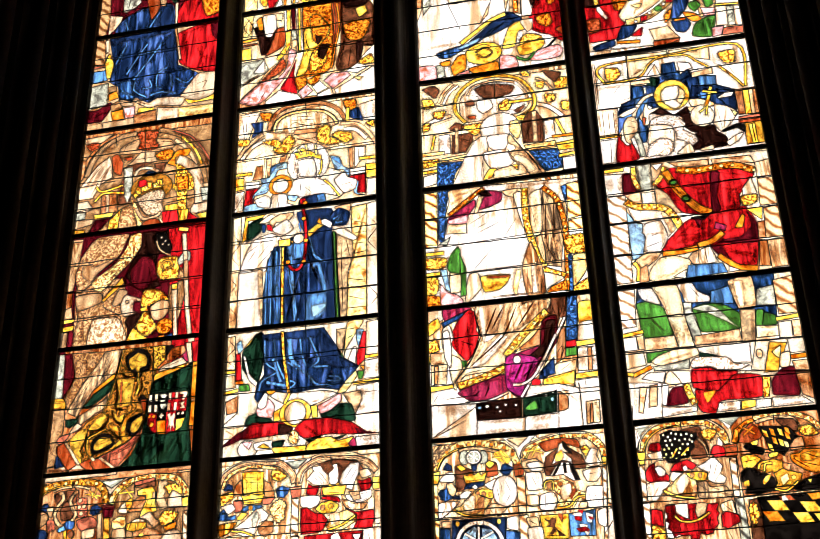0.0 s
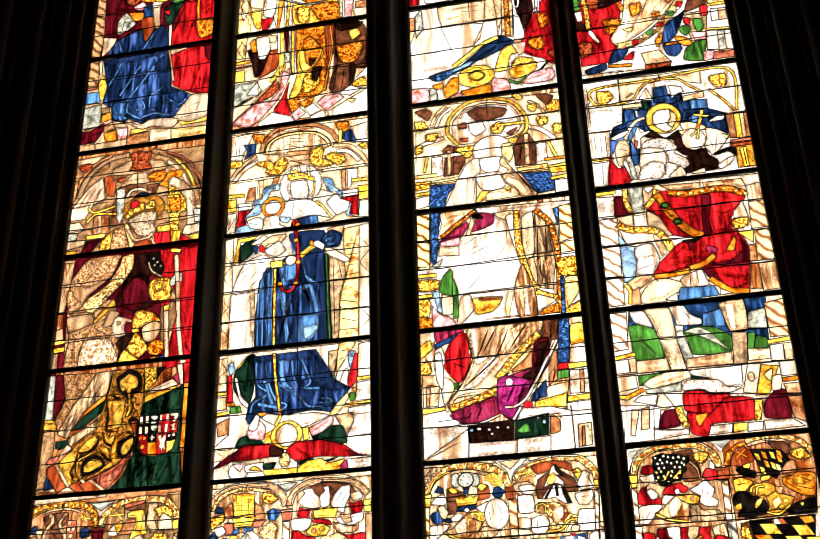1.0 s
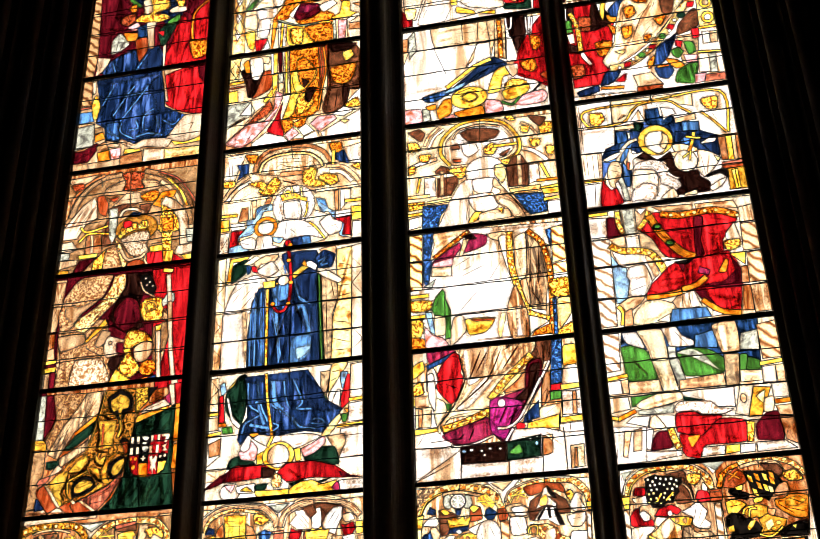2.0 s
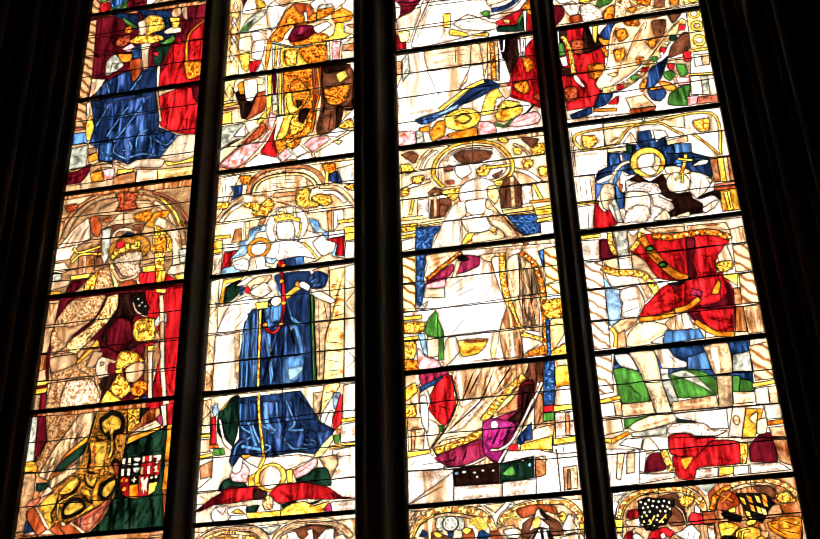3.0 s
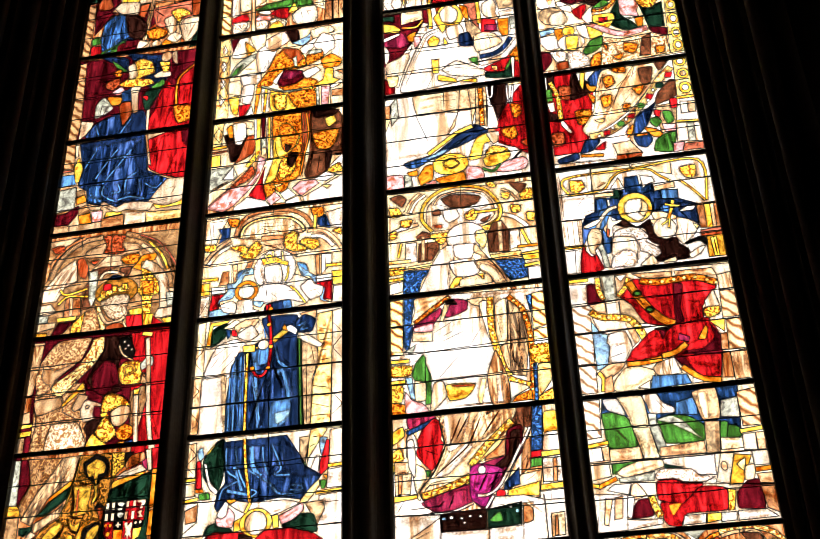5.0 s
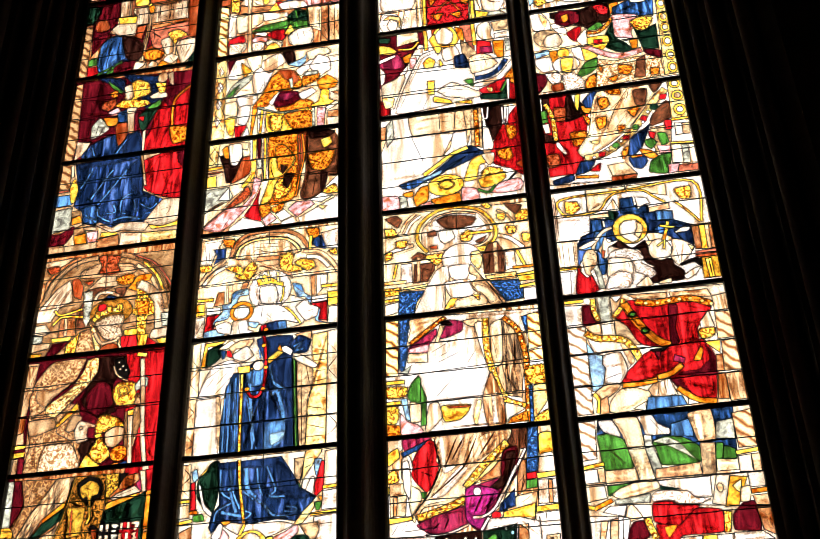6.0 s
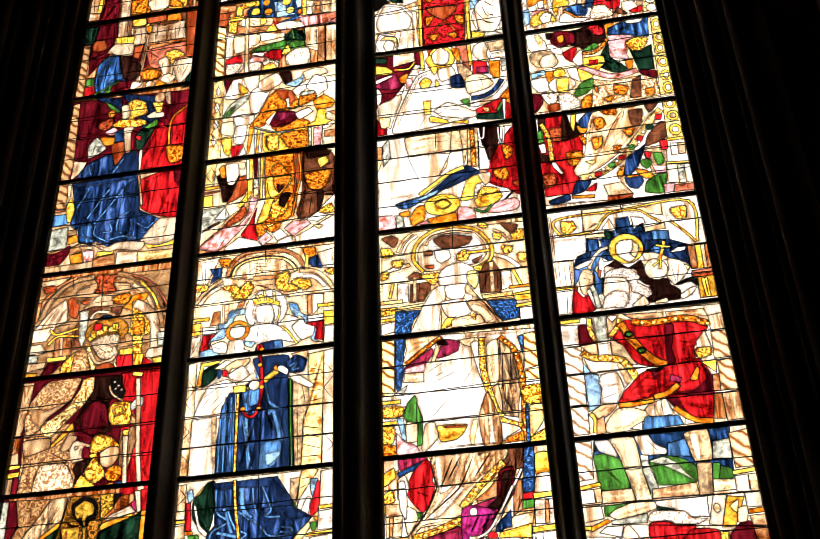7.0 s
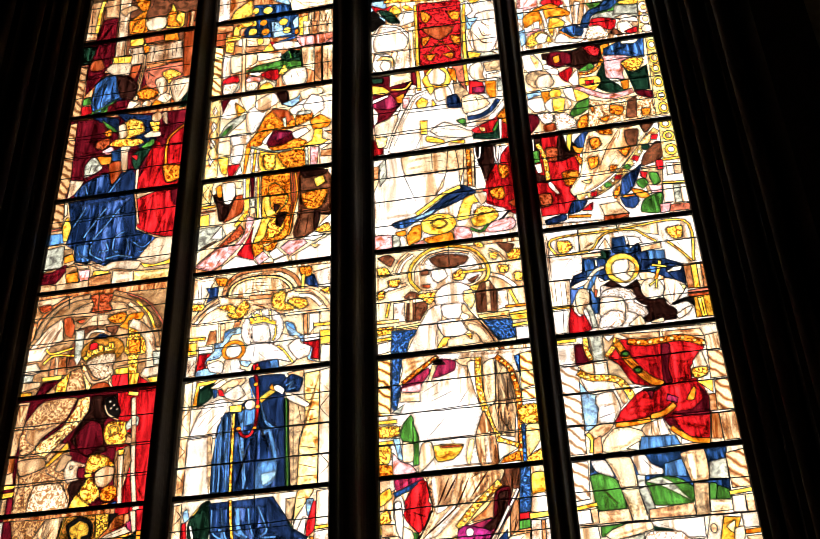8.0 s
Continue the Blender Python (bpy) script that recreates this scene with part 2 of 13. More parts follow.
def jamb(sign):
    """Stepped jamb with shafts and hollows, from the glass to the wall's face."""
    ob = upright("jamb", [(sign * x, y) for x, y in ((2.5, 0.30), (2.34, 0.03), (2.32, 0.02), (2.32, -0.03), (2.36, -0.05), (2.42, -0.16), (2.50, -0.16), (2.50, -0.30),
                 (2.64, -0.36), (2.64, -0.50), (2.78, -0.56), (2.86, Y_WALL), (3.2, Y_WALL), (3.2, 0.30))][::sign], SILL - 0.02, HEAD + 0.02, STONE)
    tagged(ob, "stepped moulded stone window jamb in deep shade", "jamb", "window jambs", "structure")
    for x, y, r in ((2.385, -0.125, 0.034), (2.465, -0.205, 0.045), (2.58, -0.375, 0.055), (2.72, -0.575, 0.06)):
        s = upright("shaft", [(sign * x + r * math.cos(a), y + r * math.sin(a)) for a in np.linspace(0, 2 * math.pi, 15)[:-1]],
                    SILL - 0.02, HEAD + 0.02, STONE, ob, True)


jamb(1)
jamb(-1)
for nm, box in (("wall_north_west", (-9, -3.2, Y_WALL, 0.3, 0, 14)), ("wall_north_east", (3.2, 9, Y_WALL, 0.3, 0, 14)),
                ("wall_north_sill", (-3.2, 3.2, Y_WALL, 0.3, 0, SILL - 0.02)), ("wall_north_head", (-3.2, 3.2, Y_WALL, 0.3, HEAD + 0.02, 14)),
                ("wall_west", (-9.5, -9, -14, 0.3, 0, 14)), ("wall_east", (9, 9.5, -14, 0.3, 0, 14)), ("wall_south", (-9.5, 9.5, -14.5, -14, 0, 14))):
    tagged(block(nm, *box, WALL), "dark limestone nave wall in deep shade", "wall", kind="structure")
tagged(block("floor", -9.5, 9.5, -14.5, 0.3, -0.3, 0, FLOOR), "worn stone nave floor in the dark", "floor", kind="structure")
tagged(block("ceiling", -9.5, 9.5, -14.5, 0.3, 14, 14.4, WALL), "plain dark stone ceiling over the nave", "ceiling", kind="structure")
g = mesh_ob("ground", [(-900, 0.3, -0.02), (900, 0.3, -0.02), (900, 1500, -0.02), (-900, 1500, -0.02)], [(0, 1, 2, 3)], [OUTSIDE])
tagged(g, "open ground outside the church wall", "ground", kind="structure")


# ---------------------------------------------------------------- ironwork of the glazing
def saddle_bar():
    ob = tagged(new("saddle_bar"), "black iron T-shaped bar across one light", "saddle bar", "saddle bars")
    block("face_plate", -0.004, WIDE + 0.004, -0.016, -0.008, -0.014, 0.014, IRON, ob, bevel=0.002)
    block("web", -0.004, WIDE + 0.004, 0.006, 0.020, -0.006, 0.006, IRON, ob)
    for x in (0.18, 0.5, 0.82):
        bm = bmesh.new()
        bmesh.ops.create_cone(bm, cap_ends=True, segments=8, radius1=0.008, radius2=0.005, depth=0.010, matrix=pose(x, -0.020, 0, 90))
        part("key_bolt", bm, IRON, ob)
    return ob


def tie_rod():
    bm = bmesh.new()
    n = 13
    rings = []
    for i in range(n):      # a thin rod, never quite straight
        x = -0.004 + (WIDE + 0.008) * i / (n - 1)
        dz, dy = 0.0022 * math.sin(2.3 * i) + 0.0012 * math.sin(5.1 * i), 0.001 * math.sin(1.7 * i)
        rings.append([bm.verts.new((x, -0.010 + dy + 0.0036 * math.cos(a), dz + 0.0036 * math.sin(a))) for a in np.linspace(0, 2 * math.pi, 7)[:-1]])
    for p, q in zip(rings, rings[1:]):
        for k in range(6):
            bm.faces.new((p[k], p[(k + 1) % 6], q[(k + 1) % 6], q[k]))
    bm.faces.new(rings[0]), bm.faces.new(rings[-1][::-1])
    ob = part("tie_rod", bm, IRON)
    return tagged(ob, "thin black iron tie rod across one light", "tie rod", "tie rods")


bar, rod = saddle_bar(), tie_rod()
bar.location, rod.location = (LIGHTS[0], 0, ZA), (LIGHTS[0], 0, ZA + RISE * 0.25)
for i, x in enumerate(LIGHTS):
    for j in range(-1, 8):
        if (i, j) != (0, 0):
            copy_thing(bar, pose(x, 0, ZA + RISE * j))
        for k in (1, 2, 3):
            if j < 7 and (i, j, k) != (0, 0, 1):
                copy_thing(rod, pose(x, 0, ZA + RISE * (j + k / 4) + 0.006 * math.sin(3.1 * i + 1.7 * j + k), 0, 0.25 * math.sin(i * 2 + j * 5 + k * 3), 0))

# ---------------------------------------------------------------- stained glass
from mathutils.geometry import delaunay_2d_cdt


def smooth_ring(pts, closed=True, steps=5, pull=0.27):
    """A line through the corners of a cut piece, only slightly rounded between them."""
    n, res = len(pts), []
    for i in range(n if closed else n - 1):
        p = [Vector(pts[(i + k) % n] if closed else pts[min(max(i + k, 0), n - 1)]) for k in (-1, 0, 1, 2)]
        m0, m1 = (p[2] - p[0]) * pull, (p[3] - p[1]) * pull
        for s in range(steps):
            u = s / steps
            res.append((2 * u ** 3 - 3 * u * u + 1) * p[1] + (u ** 3 - 2 * u * u + u) * m0 + (3 * u * u - 2 * u ** 3) * p[2] + (u ** 3 - u * u) * m1)
    if not closed:
        res.append(Vector(pts[-1]))
    return [(v[0], v[1]) for v in res]


def pairs(flat):
    return list(zip(flat[0::2], flat[1::2]))


def span(ring):
    a = np.array(ring)
    return float(max(np.ptp(a[:, 0]), np.ptp(a[:, 1])))


def scalloped(ring, deep):
    """The outline walked in even steps, with small lobes."""
    a = np.array(ring + ring[:1])
    way = np.concatenate([[0], np.cumsum(np.linalg.norm(np.diff(a, axis=0), axis=1))])
    n = max(8, 2 * int(way[-1] / (deep * 5.2)))
    at = np.linspace(0, way[-1], n + 1)[:-1]
    p = np.stack([np.interp(at, way, a[:, k]) for k in (0, 1)], axis=1)
    d = np.roll(p, -1, axis=0) - np.roll(p, 1, axis=0)
    out_ = np.stack([d[:, 1], -d[:, 0]], axis=1) / (np.linalg.norm(d, axis=1, keepdims=True) + 1e-6)
    p = p + out_ * np.where(np.arange(n) % 2 == 0, deep, -deep)[:, None]
    return smooth_ring([tuple(q) for q in p], True, 2, 0.4)


class Light:
    """The design of one light, in centimetres from its lower corner on the lowest figure bar."""

    def __init__(self):
        self.cut, self.leads, self.lines, self.washes = [], [], [], []

    def P(self, tone, *c, lead=0.25):       # straight-sided piece
        self.cut.append((tone, pairs(c), lead))

    def S(self, tone, *c, lead=0.25):       # piece with a soft outline; leaf, fur and crest work is scalloped
        ring = smooth_ring(pairs(c))
        if tone[1:] in ("m", "h") and span(ring) < 26:
            ring = scalloped(ring, 0.30 if span(ring) < 12 else 0.42)
        self.cut.append((tone, ring, lead))

    def O(self, tone, x, y, rx, ry, lead=0.25):
        n = 20 if max(rx, ry) > 4 else 12
        self.cut.append((tone, [(x + rx * math.cos(a), y + ry * math.sin(a)) for a in np.linspace(0, 2 * math.pi, n + 1)[:-1]], lead))

    def B(self, tone, w, *c, lead=0.25):    # band of width w along a soft line
        p = smooth_ring(pairs(c), False, 6, 0.48)
        left, right = [], []
        for i, a in enumerate(p):
            d = Vector(p[min(i + 1, len(p) - 1)]) - Vector(p[max(i - 1, 0)])
            n = Vector((-d.y, d.x)).normalized() * w / 2
            left.append((a[0] + n.x, a[1] + n.y)), right.append((a[0] - n.x, a[1] - n.y))
        self.cut.append((tone, left + right[::-1], lead))
        if w >= 3.8 and tone[0] in "sybaot" and tone[1:] != "m":      # mouldings drawn along a stone band
            for f in (-0.24, 0.05, 0.26):
                self.lines.append((0.34, [(q[0] + (z[0] - q[0]) * (0.5 + f), q[1] + (z[1] - q[1]) * (0.5 + f)) for q, z in zip(left, right)]))
        if tone[1:] == "m" and w >= 3:      # a jewelled border: beads along the band
            gone = 0.0
            for a, b in zip(p, p[1:]):
                gone += math.dist(a, b)
                if gone > 1.25 * w:
                    gone = 0.0
                    self.O("a" if tone[0] != "a" else "o", b[0], b[1], w * 0.24, w * 0.24, lead=0.09)

    def L(self, *c):                        # a lead line across pieces
        self.leads.append(pairs(c))

    def W(self, w, *c):                     # a broad soft wash
        self.washes.append((w, smooth_ring(pairs(c), False)))

    def T(self, w, *c):                     # a brushed line of brown paint
        self.lines.append((w, smooth_ring(pairs(c), False)))


def inside(poly, pts):
    """Which of the points lie in the outline."""
    a = np.asarray(poly)
    b = np.roll(a, -1, axis=0)
    x, y = pts[:, 0, None], pts[:, 1, None]
    rise = np.where(b[:, 1] == a[:, 1], 1e-12, b[:, 1] - a[:, 1])
    cross = ((a[:, 1] > y) != (b[:, 1] > y)) & (x < (b[:, 0] - a[:, 0]) * (y - a[:, 1]) / rise + a[:, 0])
    return cross.sum(axis=1) % 2 == 1


def brushwork(light, rng):
    """Trace lines and washes as a glass painter lays them: along folds, along the outlines, in curls."""
    rings = [np.array(c[1]) for c in light.cut]
    boxes = [(*r.min(axis=0), *r.max(axis=0)) for r in rings]
    for i, (tone, ring, lead) in enumerate(light.cut):
        x0, y0, x1, y1 = boxes[i]
        r = rings[i]
        nxt = np.roll(r, -1, axis=0)
        area = abs((r[:, 0] * nxt[:, 1] - nxt[:, 0] * r[:, 1]).sum()) / 2
        brush = tone[1:] or "-"
        if area < 8 or tone[0] in "kUD" or brush == "x":
            continue
        above = [k for k in range(i + 1, len(rings)) if boxes[k][0] < x1 and boxes[k][2] > x0 and boxes[k][1] < y1 and boxes[k][3] > y0]
        mid = r.mean(axis=0)
        axis = np.linalg.svd(r - mid, full_matrices=False)[2]
        big = math.sqrt(area)

        def lay(p, w, wash):
            p = np.array(p)
            ok = inside(ring, p)
            for k in above:
                ok &= ~inside(light.cut[k][1], p)
            run = []
            for q, good in zip(p, ok):
                if good:
                    run.append((q[0], q[1]))
                if (not good or q is p[-1]) and run:
                    if len(run) > 3:
                        (light.washes if wash else light.lines).append((w, run))
                    run = []

        if len(ring) == 4 and tone[0] in "swtabSWZ" and brush in "-c" and area > 60:      # shafts and blocks, rounded by a wash on the long sides
            for k in range(4):
                p, q, far = r[k], r[(k + 1) % 4], r[(k + 2) % 4]
                long, short = np.linalg.norm(q - p), np.linalg.norm(far - q)
                if long > 1.2 * short:
                    w = short * (0.42 if (q - p)[1] < 0 else 0.62)
                    side = (far - q) / short * w * 0.38
                    lay([p + (q - p) * s + side for s in np.linspace(-0.25, 1.25, 15)], w, True)
        n_line = int(min(3 + area / (15 if brush in "dc-" else 11), 80))
        if tone == "tm":
            n_line = n_line // 3
        if tone[0] in "wf":
            n_line = n_line // 6
        elif tone[0] in "raWF":
            n_line = n_line // 3
        elif brush in "-c":
            n_line = n_line // 2
        for k in range(n_line):
            wash = k % 3 == 2 or tone[0] in "urmvgGnei" or tone[0] in "WF"
            w = rng.uniform(1.4, 3.4) if wash else rng.uniform(0.22, 0.62)
            if brush == "d" or (brush == "-" and tone[0] in "srmvuwpg" and area > 150 and k % 2):
                length = rng.uniform(0.25, 0.8) * (np.ptp((r - mid) @ axis[0]))
                c = mid + axis[0] * rng.uniform(-0.45, 0.45) * np.ptp((r - mid) @ axis[0]) + axis[1] * rng.uniform(-0.5, 0.5) * np.ptp((r - mid) @ axis[1])
                bend, lean = rng.uniform(-0.16, 0.16), rng.uniform(-0.3, 0.3)
                lay([c + axis[0] * length * s + (axis[1]) * length * (bend * math.sin(3.0 * s + lean) + lean * s) for s in np.linspace(-0.5, 0.5, 13)], w, wash)
            elif brush in "mh" or (brush == "c" and k % 3):
                c = (rng.uniform(x0, x1), rng.uniform(y0, y1))
                rad, a0, turn = rng.uniform(1.0, 3.2), rng.uniform(0, 6.3), rng.uniform(1.5, 4.5) * rng.choice((-1, 1))
                lay([(c[0] + rad * (1 - 0.5 * s) * math.cos(a0 + turn * s), c[1] + rad * (1 - 0.5 * s) * math.sin(a0 + turn * s)) for s in np.linspace(0, 1, 9)], w * 0.9, wash)
            else:
                n = len(ring)
                start, span = rng.randrange(n), max(4, int(n * rng.uniform(0.15, 0.4)))
                depth = rng.uniform(0.5, min(0.32 * big, 4.5))
                idx = [(start + q) % n for q in range(span)]
                line = r[idx] + (mid - r[idx]) * np.minimum(depth / (np.linalg.norm(mid - r[idx], axis=1, keepdims=True) + 0.01), 0.9)
                if len(ring) < 10:
                    line = [line[0] + (line[-1] - line[0]) * s for s in np.linspace(0, 1, 9)]
                lay(line, w, wash)


def mitre_light():
    d = Light()
    d.P("bc", -1, 0, 101, 0, 101, 253.8, -1, 253.8)
    d.P("bc", -1, -90, 101, -90, 101, 0, -1, 0)
    d.P("r", 61.1, 186.9, 104.1, 187.6, 104.4, 96.4, 61.6, 101.4)
    d.P("m", -2.1, 168.3, 13.2, 178.2, 30.2, 187.9, 31.2, 160.4, 9.7, 149.9, 8.9, 114, -0.7, 115.1)
    d.S("tm", 32, 185.9, 39.8, 189.1, 48.7, 180.1, 62.2, 176.1, 64.3, 170.8, 53.6, 170.5, 48.8, 151.4, 38.3, 136.3, 23.7, 123.5, 9.1, 115.6, 6.3, 115.9, 8, 143.4, 13.2, 162.9, 23.6, 171.6)
    d.P("m", -30, 130.3, 8.6, 125.5, 9.2, 84.8, 4.3, 85.4, 6.3, 61.6, 8.4, 31.1, -16.9, 33.5)
    d.P("r", 83.1, 116.4, 100.5, 114.2, 100.2, 65.6, 78.8, 67.9, 79, 86.5)
    d.B("w", 4.4, 84.6, 117.8, 89.3, 99.5, 92.4, 82.6, 94.9, 66.1)
    d.P("b", -11.5, 2.5, 98, -0.3, 101.1, -48.1, -8, -40.3)
    d.P("s", -8, -5.6, 2.6, -4.8, -3.4, -13.7, -7, -17.8)
    d.P("s", 89.2, -3.9, 97.7, -3.5, 97.9, -15.4)
    d.L(20.2, -4.6, 20.2, -9.6)
    d.P("bc", -1, 253.8, 101, 253.8, 101, 600, -1, 600)
    d.P("B", 17.1, 559.3, 102.6, 540.4, 99.4, 496.3, 57.5, 496.3, 25.7, 464.2, 1.4, 464.8, -3.1, 508.8)
    d.P("s", -4.2, 578.3, 12.6, 574.5, 13.6, 514.3, -1.9, 511.9)
    d.B("y", 3.4, 14.4, 574.1, 10.2, 546.8, 9.6, 519.6)
    d.P("s", 13.3, 569.6, 26.4, 566.7, 27.6, 535, 15.6, 537.6)
    d.P("m", 14.3, 534.4, 26.8, 535.2, 29.6, 484.7, 9.9, 473.6, 5.5, 493.9)
    d.S("m", 6.9, 495.8, 13.9, 505.3, 25.7, 489.8, 29.5, 471.9, 10.3, 458.8, 6.9, 472.1)
    d.P("Gk", -2.5, 504.3, 7.4, 504.4, 7.7, 483.7, -1.9, 482.4)
    d.P("Gd", -2.5, 504.7, 7.1, 504.5, 7.6, 483.7, -1.4, 482.7)
    d.P("w", 26.4, 566.7, 36.9, 564.3, 38.1, 509.1, 29.8, 509.7)
    d.P("s", 30.1, 507.5, 38.3, 507.3, 39, 487.1, 29.3, 486.9)
    d.S("s", 27.5, 543, 38.8, 547.5, 44.3, 542.8, 36.4, 538.8, 33.5, 534.9)
    d.P("w", 0.1, 521.6, 10.4, 519.4, 10.6, 511.5, -1.9, 511.9)
    d.S("om", 37.7, 527.1, 43.7, 532.6, 49.8, 538.2, 52.7, 542.2, 52.5, 528.5, 55.8, 512.1, 49.4, 511.2, 40.3, 512)
    d.S("om", 41.2, 563.4, 54.2, 560.5, 53.8, 539.6, 48.1, 538.6, 41.9, 549.1)
    d.S("a", 51.9, 526.4, 62.4, 528.2, 73.9, 525.7, 71.9, 515.3, 65.8, 511.1, 57.3, 514)
    d.O("B", 54.4, 526.3, 1, 1.2, lead=0)
    d.O("B", 59.3, 526.6, 1, 1.2, lead=0)
    d.O("B", 64.3, 525.9, 1, 1.2, lead=0)
    d.O("B", 69.4, 524.4, 1, 1.2, lead=0)
    d.S("y", 72.1, 513.1, 72.3, 528.8, 75, 535, 75.2, 541.8, 78.2, 536.6, 80.7, 526.9, 81.9, 531.2, 87.1, 527.8, 87.5, 514.3, 83.7, 510.6)
    d.P("n", 53.2, 506, 71, 507.8, 71.8, 498.8, 55.7, 497.7)
    d.P("o", 72, 505.3, 82.6, 505.3, 85, 496, 71.9, 497.7)
    d.S("y", 41.7, 506.1, 52.5, 505, 53.3, 497.1, 42.7, 497.6)
    d.P("n", 90.3, 529.4, 99.9, 531.8, 102.4, 467.8, 89.2, 466.3, 90.4, 489.5)
    d.P("s", 92.8, 528.9, 96, 529.3, 95.8, 501.4, 91.8, 501.2, lead=0.1)
    d.P("w", 41.4, 494.8, 88.3, 494.7, 89.2, 474.7, 67.8, 474.4, 65.9, 477.3, 50.2, 474.1, 44.3, 476.3)
    d.B("s", 1.5, 64.1, 495.4, 64.8, 475.4, lead=0.1)
    d.P("n", 76, 471, 101.3, 472.2, 101.5, 449.2, 76.9, 462.4)
    d.P("p", 79.3, 470.4, 87.2, 470.9, 87.2, 461.4, 76.9, 462.4)
    d.P("m", 41.6, 465.2, 53.5, 473.4, 76.9, 462.4, 68.4, 451.6, 63.3, 440.3, 54.1, 438, 48.8, 457.5)
    d.B("s", 3, 55.2, 483.8, 55.9, 472.9, 54.5, 456.4, 53, 434.2)
    d.S("y", 52.9, 494, 55.7, 497.7, 60.4, 491.3, 57.8, 485.4, 55.3, 485.9)
    d.S("a", 28, 487.1, 34.1, 487.6, 46, 485.6, 45.5, 476.1, 29.5, 478.7)
    d.S("f", 22.9, 471.1, 27, 479.2, 38.5, 477.5, 45.9, 476, 45.3, 467.7, 40.1, 464.5, 42.8, 454.6, 39.3, 457.3, 36.8, 465.1, 28.4, 467.9)
    d.S("um", 19.6, 461.2, 28.6, 466.8, 40.2, 463.4, 51.5, 454.9, 54.7, 432.8, 48.3, 434, 38.7, 435.9, 22.8, 424.8, 16.9, 427.9, 15.3, 445.4)
    d.S("Ud", 37.8, 462.8, 51.5, 454.9, 54.7, 432.8, 43.5, 435, 43.3, 450.3)
    d.B("g", 3, 17, 426.9, 24.3, 425.5, 37.1, 435.6)
    d.S("g", 7.7, 442.8, 13.8, 444.7, 15.6, 437.2, 8.6, 436.5)
    d.P("r", 7.3, 434.8, 15.9, 435.1, 17.8, 426.7, 8.7, 424.4)
    d.S("m", 32.9, 431.9, 48.3, 434, 49.4, 424.8, 29.1, 424.6)
    d.S("f", 48, 430.1, 53, 434.2, 58.2, 429.1, 57.3, 423.3, 49.4, 424.8)
    d.S("nh", 54.7, 439.9, 62.2, 450.8, 72.7, 440.5, 70.3, 432.9, 57.9, 432.2)
    d.S("f", 68.2, 453.7, 75.8, 456.4, 80.2, 451.4, 82.4, 436.6, 76.6, 431.7, 69.5, 441.1)
    d.S("yh", 74.2, 456.7, 80, 462.9, 89.8, 458.8, 92.6, 453, 87.2, 452, 81.2, 449.1, 77.5, 456.1)
    d.S("f", 83.6, 448.6, 88.7, 452.8, 100.8, 449.4, 99.6, 435.3, 92.9, 422.5, 82.8, 432.5, 81.8, 442.8)
    d.S("o", 70.5, 430.8, 78.2, 431.4, 74.3, 424.1, 68, 425.3)
    d.S("w", 59.8, 428.8, 65.7, 431.7, 68, 425.3, 61.8, 424.4)
    d.S("s", 76.6, 431.7, 83, 430.4, 83.5, 424.3, 79, 423.2)
    d.P("Gd", 101.9, 445.1, 103.3, 446.8, 102.3, 420.8, 91.7, 418.8, 95.5, 428)
    d.P("tx", 0.8, 480.8, 7.2, 479.5, 7.7, 422.6, 0.1, 424)
    d.T(0.8, -5.7, 564.3, -0.6, 517.2)
    d.T(0.8, 1.3, 562.8, 5, 516)
    d.T(0.9, 26.5, 457.8, 24, 439.7, 24, 427.6)
    d.T(0.9, 32.5, 460.7, 31.6, 442.3)
    d.T(0.8, 64.1, 494.9, 64.2, 477.6)
    d.T(0.8, 73.8, 495.1, 73.8, 477.8)
    d.T(0.8, 83.5, 494.2, 83.4, 478)
    d.T(0.5, 40.7, 472.8, 42.7, 469.2)
    d.T(0.5, 84.6, 446.4, 87.1, 435.7)
    d.T(0.5, 71.4, 453.1, 73.3, 442.5)
    d.L(61.8, 469.6, 62, 452.9)
    d.P("r", 71.2, 376.2, 75, 401.5, 101.6, 396.6, 102.2, 290.2, 76.6, 294.2, 68.5, 307.1, 63.7, 337.2)
    d.B("w", 1.8, 63.6, 359, 64.1, 337.1, 67.3, 318.1, 70, 306.8)
    d.P("k", 22.2, 166.4, 33, 172, 33.4, 167.1, 22, 164.5)
    d.P("k", -2.6, 504.6, 13.1, 503.5, 13.5, 482.9, -0.4, 483.7)
    d.P("Gd", -2, 504.1, 12.7, 503.1, 13.1, 483.6, -0, 484.3)
    d.P("m", 13.1, 503.5, 25.4, 504, 26.7, 487.4, 27.2, 471.2, 8, 467, 7.6, 481.1)
    d.S("n", 8.5, 479.9, 11.4, 487.4, 18.4, 486, 22.2, 477.2, 19.3, 473.8, 11.6, 474.3)
    d.P("m", 8, 467, 25.6, 471.5, 21.7, 466.3, 14.3, 454, 9.2, 447.2)
    d.P("s", 28.2, 506.6, 37.4, 506.7, 37.7, 487.2, 29.5, 486.8)
